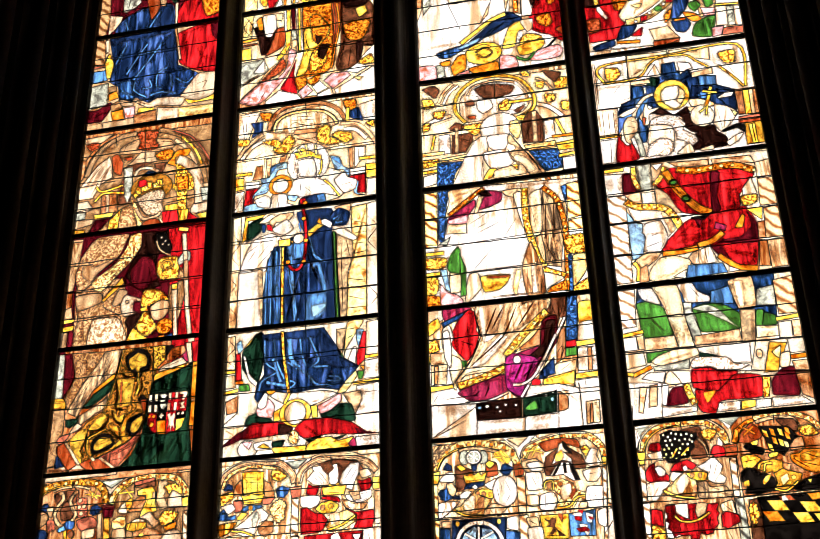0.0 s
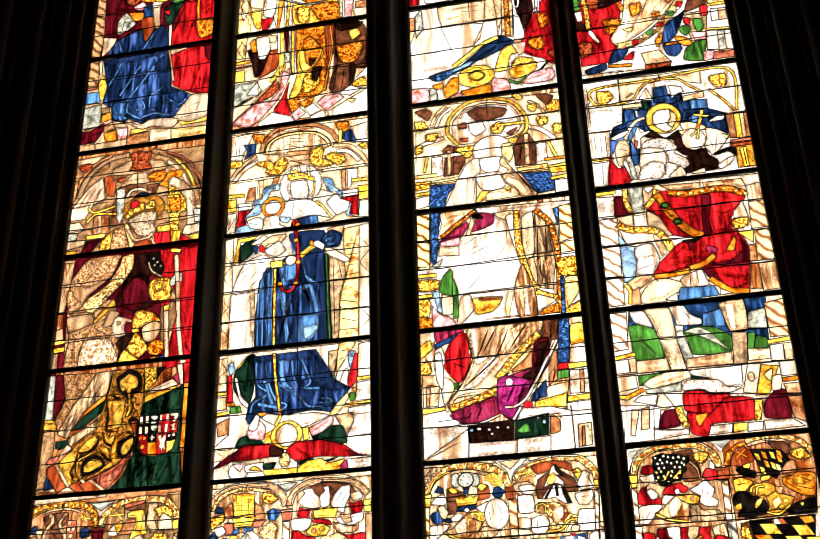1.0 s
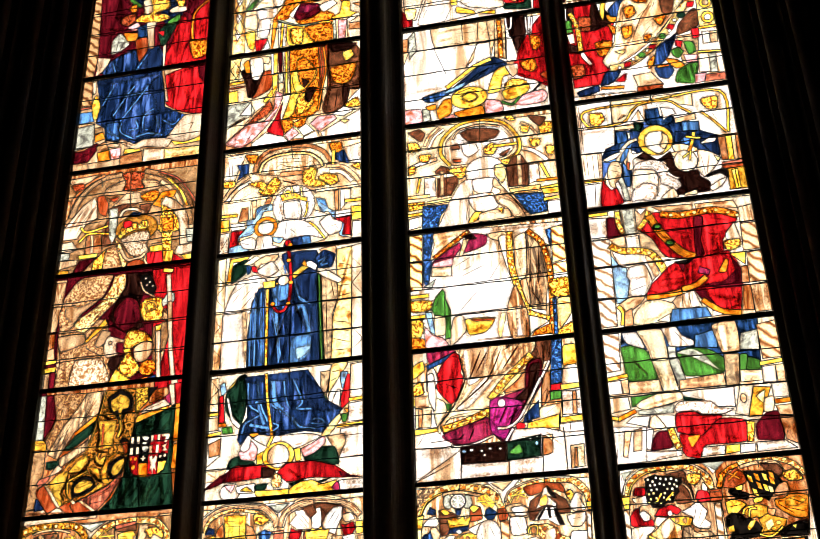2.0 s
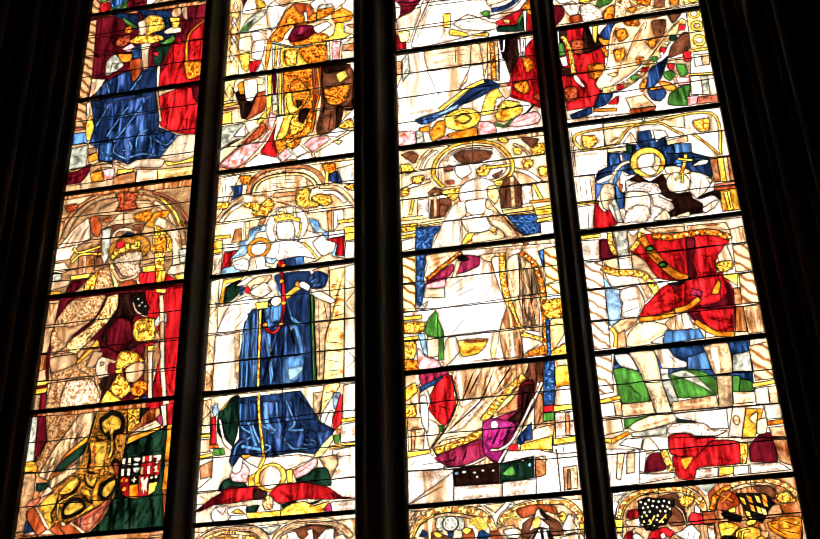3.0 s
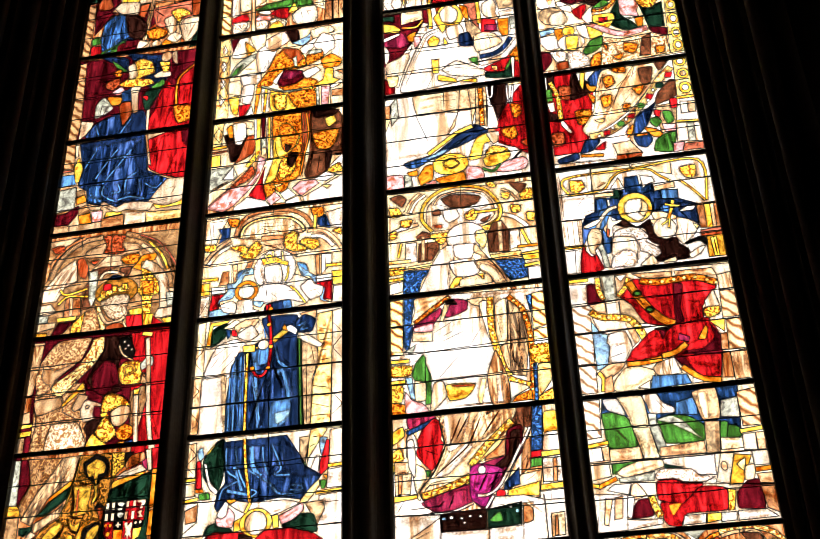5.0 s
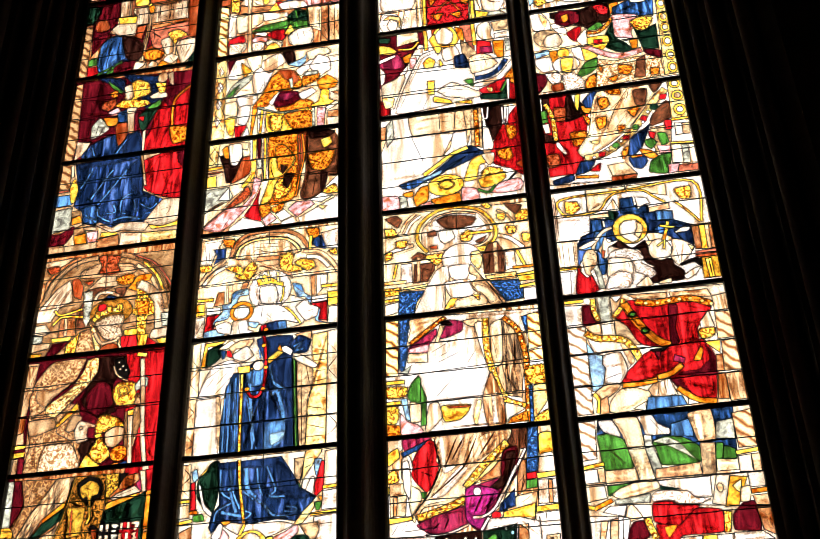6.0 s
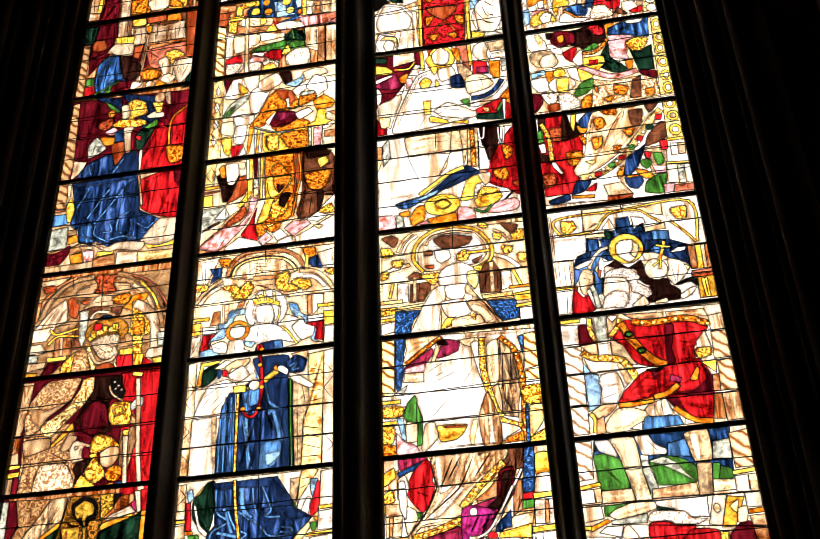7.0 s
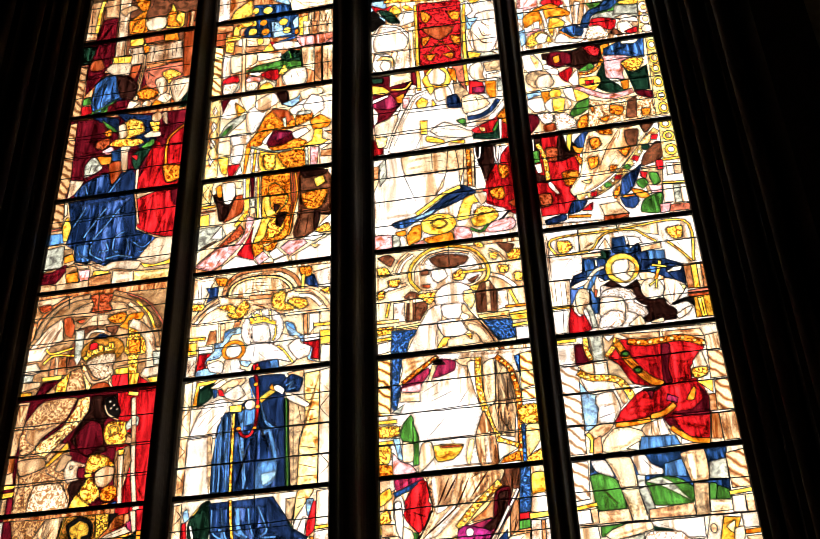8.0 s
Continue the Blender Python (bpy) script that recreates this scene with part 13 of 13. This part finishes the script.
    d.S("B", 75.8, 308.2, 85.9, 319.2, 90.4, 316.8, 88.4, 304.3, 78.1, 299.8, 73.2, 299.1)
    d.S("h", 58.8, 290.7, 68.1, 296.9, 73.5, 300.7, 66.1, 283.2, 60.4, 276.5, 55.6, 275.8)
    d.S("o", 63.4, 280.6, 71.3, 277.8, 76.1, 270.9, 69.1, 271.3, 65.1, 275.8)
    d.S("om", 51.3, 279.6, 56.8, 284.8, 55.2, 277.4, 51.7, 273.4)
    d.S("U", 55.4, 274.3, 65.1, 275.8, 67.6, 269.3, 63.4, 264, 57.7, 265.7)
    d.B("o", 1.8, 57.2, 274.5, 64.9, 274.7)
    d.P("s", 40.6, 270, 52.6, 271, 59.3, 260.2, 42.9, 260.6)
    d.P("n", 42.3, 260.4, 59.3, 259.9, 58.2, 256.7, 41.7, 256.1)
    d.S("h", 23.4, 276.6, 32.8, 275, 27.1, 266.9, 18.6, 265.3, 19.6, 268.9)
    d.S("U", 2.8, 262.6, 16.3, 266.4, 16.9, 261.1, 4.8, 258.6)
    d.S("r", 28.4, 267.5, 36.2, 273, 34.8, 266.4)
    d.B("o", 2.4, 18.4, 263.5, 33.6, 261.8)
    d.P("z", 73, 297.6, 87.5, 298.2, 84.3, 274.1, 74.3, 274.2, 72.6, 286.8)
    d.S("g", 67.8, 286.8, 72.8, 288.3, 75.7, 283.9, 71.5, 279.3, 68.4, 282.8)
    d.S("g", 77, 292.2, 82.8, 291.2, 83.9, 283.3, 78.9, 281.1)
    d.S("g", 69.9, 268.9, 76.5, 273.1, 83.6, 273.4, 82.3, 265.4, 78.7, 257.1, 67.5, 260.1)
    d.P("r", 71.4, 294.7, 76.5, 293.1, 74.4, 287.2, 71.3, 290.1)
    d.S("r", 83.3, 302.1, 88.1, 302, 87.4, 294.3, 83.3, 294.2)
    d.P("p", 75.4, 281.7, 84.6, 280.1, 83.7, 274.2, 76.7, 274.6)
    d.P("a", 90.3, 338.4, 101, 338.4, 99.6, 303.2, 88.7, 301.9)
    d.O("y", 95.3, 334.2, 4, 4.2)
    d.O("f", 95.3, 334.2, 2.3, 2.4)
    d.O("y", 95.6, 323.1, 4, 4.4)
    d.O("f", 95.6, 323.1, 2.2, 2.4)
    d.O("y", 95.4, 310.3, 4.2, 5)
    d.O("f", 95.4, 310.3, 2.3, 2.6)
    d.B("y", 2.2, 88.1, 302, 100.7, 302.2)
    d.P("f", 89.9, 298.6, 99.9, 297.6, 99, 288.4, 89.5, 288.5)
    d.P("t", 94.6, 298.2, 99.9, 297.6, 99, 288.4, 94.2, 288.3)
    d.B("y", 1.6, 84.9, 282.1, 100, 280.6)
    d.P("f", 84.7, 280.9, 100.9, 278.9, 100, 263.2, 83.4, 265.2)
    d.P("e", 91.7, 280, 96.3, 279.5, 95.4, 263.7, 90.8, 264.1)
    d.P("p", 80.4, 264.2, 88, 264.4, 85.7, 257.4, 79.7, 256.6)
    d.P("d", 87.5, 263, 100.4, 262.4, 99.4, 256.6, 85.9, 257.1)
    d.L(0.1, 296.7, 27, 296.9)
    d.L(30.7, 297.8, 68.5, 299.9)
    d.L(29.3, 317.2, 73.6, 318.2)
    d.L(50.5, 255.7, 57.8, 258.2)
    d.P("f", -1, 84.2, 101, 84.6, 100.2, 1.7, -1, 1.2)
    d.P("u", 11.5, 84.6, 90.5, 84.6, 88, 57, 9.9, 73.3)
    d.P("i", 53.6, 76.4, 65.9, 79, 65.2, 67.2, 52.4, 68.6)
    d.P("e", 79.4, 74.8, 89.1, 76.4, 88.5, 63.4, 77.1, 64.6)
    d.S("g", 9.9, 73.3, 17.2, 73.8, 25.1, 69, 28.8, 51.7, 12.2, 51.5, 10.6, 64)
    d.S("g", 41.4, 66.5, 48.9, 69, 59.3, 67.2, 67.6, 60.5, 66.1, 51, 45.2, 51.3, 43, 60.5)
    d.S("e", 41.4, 66.5, 50, 68.2, 56.5, 64.3, 62.2, 55.9, 66.2, 51.6, 57.8, 57.6, 48.2, 63.9, lead=0.1)
    d.S("g", 77.1, 61.4, 81.1, 60.9, 78.9, 51.6, 75.5, 51.9)
    d.S("g", 81.5, 59.6, 87.9, 56.4, 87, 51.4, 79.5, 51.5)
    d.P("e", 36.7, 62.5, 41.6, 63.3, 45.2, 47.5, 39.8, 46.8)
    d.P("e", 36.7, 71, 41.5, 71.1, 41, 63.3, 36.8, 63.1)
    d.P("s", 12.1, 50.9, 29.8, 51, 30.6, 43.3, 11.2, 43.3)
    d.P("t", 40.8, 49.2, 66.1, 51, 66.6, 43.4, 40, 43.6)
    d.P("s", 75.5, 51.9, 88, 50.6, 87.5, 44.4, 74.9, 44.4)
    d.P("w", 40.4, 42.3, 70.5, 42.3, 69.6, 30, 57.2, 31.2, 41.1, 39.1)
    d.P("G", 41.6, 39, 52.2, 36.1, 41.7, 35.3)
    d.P("g", 12.2, 42, 28.7, 42.2, 14.9, 35.4, 12, 35.7)
    d.P("e", 15.2, 32.9, 35.9, 35.2, 35.1, 29.7, 15.5, 30.4)
    d.S("w", 11.6, 82.5, 20.1, 82.2, 23.8, 73.1, 22.9, 71.2, 13.8, 75.5)
    d.S("wd", 34.7, 82.8, 42.7, 84, 46.5, 77.2, 52.5, 73.2, 51.5, 70, 38.5, 70.8, 36.9, 76.9)
    d.S("s", 20.2, 83.1, 34.1, 82.9, 36.1, 75.7, 36.2, 63.2, 26.8, 63.6, 25, 73)
    d.S("z", 21.3, 82, 25.6, 72.9, 27.7, 64.1, 24.8, 71.7, lead=0)
    d.P("s", 26.7, 62.9, 36.7, 62.5, 39.9, 43, 31.2, 43.2)
    d.S("s", 14.4, 36.1, 18.9, 39.4, 31.2, 43.2, 40.4, 42.3, 41.5, 37.8, 33.6, 35.4, 19.3, 33.1)
    d.W(2.4, 27.8, 62.2, 31.4, 45.1)
    d.W(2.4, 18.4, 35.1, 38.8, 39.3)
    d.S("z", 64, 82.1, 77.3, 83.3, 78.2, 71, 76.9, 63.3, 67.6, 63.7, 65.1, 73.8)
    d.P("z", 68, 63, 76.7, 62.1, 74.1, 43.2, 66.5, 42.7)
    d.S("s", 67.2, 80.2, 72.1, 81, 70.8, 65.3, 68.5, 65.6, lead=0)
    d.W(2.4, 74.7, 61, 72.4, 43.4)
    d.S("wh", 36.2, 33.3, 39.5, 36.1, 47.6, 35.9, 56.6, 34.4, 60.5, 30.3, 68.3, 28.9, 62.2, 26.4, 50.9, 27.5, 46.7, 29.8, 36.9, 30.1)
    d.P("f", 74, 42.6, 81.3, 41.9, 75.9, 23.9, 68.9, 25.8)
    d.P("q", 81.2, 41.2, 90.6, 39.7, 83.1, 23.2, 75.8, 23.3)
    d.S("a", 81.8, 35, 86.9, 38.2, 85.1, 30.9)
    d.O("t", 74.7, 34.7, 1.8, 2.7)
    d.S("m", 78.9, 18.2, 85.7, 24.8, 92.4, 24.7, 92.7, 8.5, 85, 8.6, 78.5, 9.8)
    d.S("s", 86.1, 33.3, 91.3, 34, 89.7, 25.6, 84.7, 25.5)
    d.S("r", 36.2, 29, 46.6, 29.2, 50.8, 26.9, 61.5, 25.9, 57.6, 19, 49, 15, 35.8, 18)
    d.S("r", 36.7, 16.7, 49, 15, 59.4, 23.7, 73.3, 21.7, 72.3, 9.2, 50.3, 8.8, 45.9, 1.9, 39.3, 3.1, 37, 6.5)
    d.S("o", 41, 14.5, 47.9, 15.1, 42.4, 8.4, lead=0)
    d.W(3, 37.2, 19.7, 56.5, 19.1)
    d.W(3, 57.9, 14.1, 70.8, 10.5)
    d.S("m", 20.2, 12.8, 24.4, 19.1, 31.3, 19, 31.7, 9.4, 19.6, 8.7)
    d.B("ym", 4, 32.1, 20.8, 33.1, 15.2, 35.6, 8.4)
    d.P("ym", 74.3, 21, 78.6, 20, 76.1, 8.8, 72.7, 8.6)
    d.S("s", 21.5, 27.3, 24.7, 29.5, 29.4, 21.7, 23.4, 19.8, 20, 20.1)
    d.S("w", 18.4, 21.5, 22.4, 21.1, 19.7, 9.3, 17, 10.7)
    d.P("w", 16.7, 8.3, 36.5, 7.1, 36.1, 4.2, 16.5, 2.2)
    d.P("w", 48.5, 7.8, 60.3, 7.9, 59.5, 2.7, 46.5, 2.4)
    d.P("y", 60.9, 7.9, 68.7, 7.8, 68, 3.7, 60, 2.6)
    d.P("w", 68.7, 7.8, 77, 7.6, 76.2, 2.9, 67.8, 2.5)
    d.P("w", 77.7, 8.1, 93.2, 7.9, 98.8, 3, 77.3, 2.6)
    d.P("wx", -1, 82.9, 9.8, 82.9, 8.3, 59, -1, 58.1)
    d.B("y", 2.4, -1, 53.6, 12, 55.4)
    d.P("w", -1, 52.3, 7.5, 52.6, 7.7, 44.3, -1, 44)
    d.P("t", 7.5, 52.6, 11.7, 52.9, 11.8, 43.9, 8.3, 44.3)
    d.P("f", -1, 43.3, 10.5, 42.8, 11.3, 34.5, -0.7, 32.6)
    d.B("o", 2.6, 3, 28.5, 14, 33)
    d.B("y", 2.4, -1, 30.1, 3.6, 29)
    d.P("w", 7.9, 26.2, 11.8, 29.5, 21.7, 29.2, 19.7, 22.6)
    d.P("w", -0.4, 24.5, 18.6, 22.7, 16.5, 2.2, -1, 1.9)
    d.P("t", 6.2, 21.4, 10.2, 21, 6.1, 5.7, 3.9, 6.5)
    d.P("t", 11.5, 21.5, 16.2, 22.3, 14.5, 9.1, 9.9, 8.9)
    d.P("tx", 89, 79.3, 100.4, 81, 99.6, 57.6, 89.2, 57.5)
    d.B("y", 2.6, 87, 54.5, 99.8, 55.7)
    d.P("f", 87.8, 52.5, 95.3, 53, 94.5, 42.4, 87.2, 43.1)
    d.P("t", 95.3, 53, 100.5, 53.1, 99.6, 42.5, 95.1, 42.6)
    d.P("f", 91.1, 42.1, 100.7, 42, 99.6, 33.2, 91.2, 33.4)
    d.B("o", 2.8, 91.3, 30.9, 100.4, 31.3)
    d.P("t", 91.4, 28.5, 101, 28.7, 100.3, 22.1, 92.6, 22.9)
    d.P("b", 92.4, 21.7, 100.2, 21.5, 99.8, 5.2, 93.8, 8.4)
    d.L(26.8, 63.6, 89.1, 63.3)
    d.L(-1, 43.3, 40.5, 42.9)
    d.L(40.5, 43.5, 101, 42.3)
    d.L(15.5, 30.4, 99.6, 21.6)
    return d


DESIGNS = [mitre_light(), mantle_light(), alms_light(), ford_light()]


# ---------------------------------------------------------------- cutting and leading the panels
def ridge(verts, faces, a, b, w, y0=-0.0005, high=0.0035):
    """One length of came: a low rounded ridge from a to b, in front of the glass and behind it."""
    d = (b - a)
    if d.length < 1e-6:
        return
    d = d.normalized()
    n = Vector((-d.y, d.x)) * w
    a, b = a - d * w * 0.6, b + d * w * 0.6
    k = len(verts)
    for p in (a, b):
        for off, y in ((-1.0, y0), (-0.5, y0 - high), (0.5, y0 - high), (1.0, y0)):
            verts.append((p.x + n.x * off, y, p.y + n.y * off))
    for i in range(3):
        faces.append((k + i, k + i + 1, k + 5 + i, k + 4 + i))
    faces.append((k, k + 4, k + 7, k + 3))


def build_panel(light, x_left, row, label):
    v0, v1 = row * RISE * 100, (row + 1) * RISE * 100
    lo, hi = v0 + 0.2, v1 - 0.2
    home = tagged(new("stained_glass_panel"), label, "stained glass", "stained glass panels")
    home.location = (x_left, 0, ZA + row * RISE)
    pts, edges, is_lead = [], [], []

    def chain(p, closed, lead=False):
        k = len(pts)
        pts.extend(Vector(q) for q in p)
        n = len(p)
        for i in range(n if closed else n - 1):
            edges.append((k + i, k + (i + 1) % n))
            is_lead.append(lead)

    chain([(-0.3, lo), (100.3, lo), (100.3, hi), (-0.3, hi)], True)
    here = [c for c in light.cut if min(q[1] for q in c[1]) < hi and max(q[1] for q in c[1]) > lo]
    for tone, ring, lead in here:
        chain(ring, True)
    for line in light.leads:
        if min(q[1] for q in line) < hi and max(q[1] for q in line) > lo:
            chain(line, False, True)
    ov, oe, of, _, oe_from, _ = delaunay_2d_cdt(pts, edges, [], 0, 0.02, True)
    ov = np.array([tuple(v) for v in ov])
    tri = np.array([f for f in of if len(f) == 3])
    mid = ov[tri].mean(axis=1)
    keep = (mid[:, 0] > -0.3) & (mid[:, 0] < 100.3) & (mid[:, 1] > lo) & (mid[:, 1] < hi)
    tri, mid = tri[keep], mid[keep]
    owner = np.full(len(tri), -1)
    for i, (tone, ring, lead) in enumerate(here):
        owner[inside(ring, mid)] = i
    lead_edge = {tuple(sorted(e)) for e, src in zip(oe, oe_from) if any(is_lead[k] for k in src)}
    # pieces: neighbouring triangles of one cut, up to the leads
    root = list(range(len(tri)))

    def find(i):
        while root[i] != i:
            root[i] = root[root[i]]
            i = root[i]
        return i

    by_edge = {}
    for i, f in enumerate(tri):
        for k in range(3):
            by_edge.setdefault(tuple(sorted((int(f[k]), int(f[(k + 1) % 3])))), []).append(i)
    cv, cf = [], []
    for e, fs in by_edge.items():
        same = len(fs) == 2 and owner[fs[0]] == owner[fs[1]]
        if same and e not in lead_edge:
            root[find(fs[0])] = find(fs[1])
            continue
        a, b = (Vector((ov[k][0] / 100, (ov[k][1] - v0) / 100)) for k in e)
        if len(fs) == 1:
            w = 0.004
        elif same:
            w = 0.0030
        else:
            w = here[max(owner[fs[0]], owner[fs[1]])][2] / 100
        if w > 0:
            ridge(cv, cf, a, b, w)
    groups = {}
    for i in range(len(tri)):
        groups.setdefault(find(i), []).append(i)
    mv, mf, muv = [], [], []
    for g in groups.values():
        tone = here[owner[g[0]]][0] if owner[g[0]] >= 0 else "sc"
        ids = sorted({int(k) for i in g for k in tri[i]})
        at = {k: n for n, k in enumerate(ids)}
        n = len(ids)
        verts = [(ov[k][0] / 100, y, (ov[k][1] - v0) / 100) for y in (0.0, 0.003) for k in ids]
        front = [tuple(at[int(k)] for k in tri[i]) for i in g]
        count = {}
        for f in front:
            for k in range(3):
                count[tuple(sorted((f[k], f[(k + 1) % 3])))] = count.get(tuple(sorted((f[k], f[(k + 1) % 3]))), 0) + 1
        faces = front + [tuple(n + k for k in f[::-1]) for f in front]
        faces += [(f[k], n + f[k], n + f[(k + 1) % 3], f[(k + 1) % 3]) for f in front for k in range(3) if count[tuple(sorted((f[k], f[(k + 1) % 3])))] == 1]
        # matt along the leads of this piece, wiped away towards its middle
        p = ov[tri[g]] / 100
        size = math.sqrt(abs(((p[:, 1, 0] - p[:, 0, 0]) * (p[:, 2, 1] - p[:, 0, 1]) - (p[:, 2, 0] - p[:, 0, 0]) * (p[:, 1, 1] - p[:, 0, 1])).sum()) / 2)
        if tone[0] != "k" and size > 0.02:
            wide = min(max(0.22 * size, 0.004), 0.034)
            inward, rim = {}, []
            for f in front:
                for k in range(3):
                    e = (f[k], f[(k + 1) % 3])
                    if count[tuple(sorted(e))] == 1:
                        a, b, c = (Vector((verts[q][0], verts[q][2])) for q in (e[0], e[1], f[(k + 2) % 3]))
                        nrm = Vector((a.y - b.y, b.x - a.x)).normalized()
                        nrm = nrm if nrm.dot(c - a) > 0 else -nrm
                        rim.append(e)
                        for q in e:
                            inward[q] = inward.get(q, Vector((0, 0))) + nrm
            for e in rim:
                k = len(mv)
                for q, v in ((e[0], 1.0), (e[1], 1.0), (e[1], 0.0), (e[0], 0.0)):
                    o = inward[q].normalized() * wide * (1 - v)
                    mv.append((verts[q][0] + o.x, -0.0002, verts[q][2] + o.y))
                    muv.append((0.5, v))
                mf.append((k, k + 1, k + 2, k + 3))
        mesh_ob("glass_piece", verts, faces, [glass_tone(tone), CLEAR], home, [0] * len(front) + [1] * (len(faces) - len(front)))
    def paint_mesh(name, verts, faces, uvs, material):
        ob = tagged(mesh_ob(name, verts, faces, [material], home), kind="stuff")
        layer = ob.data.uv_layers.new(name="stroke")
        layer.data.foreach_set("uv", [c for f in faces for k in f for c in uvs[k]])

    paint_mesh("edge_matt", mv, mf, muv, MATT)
    mesh_ob("lead_came", cv, cf, [LEAD], home)
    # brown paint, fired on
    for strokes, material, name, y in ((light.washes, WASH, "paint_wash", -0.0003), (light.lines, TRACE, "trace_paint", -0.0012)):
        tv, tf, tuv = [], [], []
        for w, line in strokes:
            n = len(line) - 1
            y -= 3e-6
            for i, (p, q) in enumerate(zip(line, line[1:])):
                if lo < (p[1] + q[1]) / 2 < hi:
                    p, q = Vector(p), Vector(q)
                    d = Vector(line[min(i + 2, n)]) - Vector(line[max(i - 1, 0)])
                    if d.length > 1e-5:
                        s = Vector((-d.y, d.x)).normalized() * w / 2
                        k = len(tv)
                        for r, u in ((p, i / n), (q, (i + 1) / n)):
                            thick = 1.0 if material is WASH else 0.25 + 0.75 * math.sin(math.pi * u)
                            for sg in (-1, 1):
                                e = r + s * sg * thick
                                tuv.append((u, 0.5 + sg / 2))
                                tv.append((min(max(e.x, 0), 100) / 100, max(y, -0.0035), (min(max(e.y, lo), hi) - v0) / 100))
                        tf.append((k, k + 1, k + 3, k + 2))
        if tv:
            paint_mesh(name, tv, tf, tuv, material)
    return home


WORDS = ["crested helmets and shields under arches", "robe's hem over a stone plinth", "robe between stone columns",
         "head under a round stone arch", "kneeling robes on a tiled floor", "robed company with gifts", "company before a hall",
         "upper hall with pillars"]
for n, (design, x_left, own) in enumerate(zip(DESIGNS, LIGHTS, ("gold and red", "blue and white", "white and purple", "red and white"))):
    brushwork(design, random.Random(40 + n))
    for row in range(-1, 7):
        build_panel(design, x_left, row, own + " leaded glass panel, " + WORDS[row + 1])
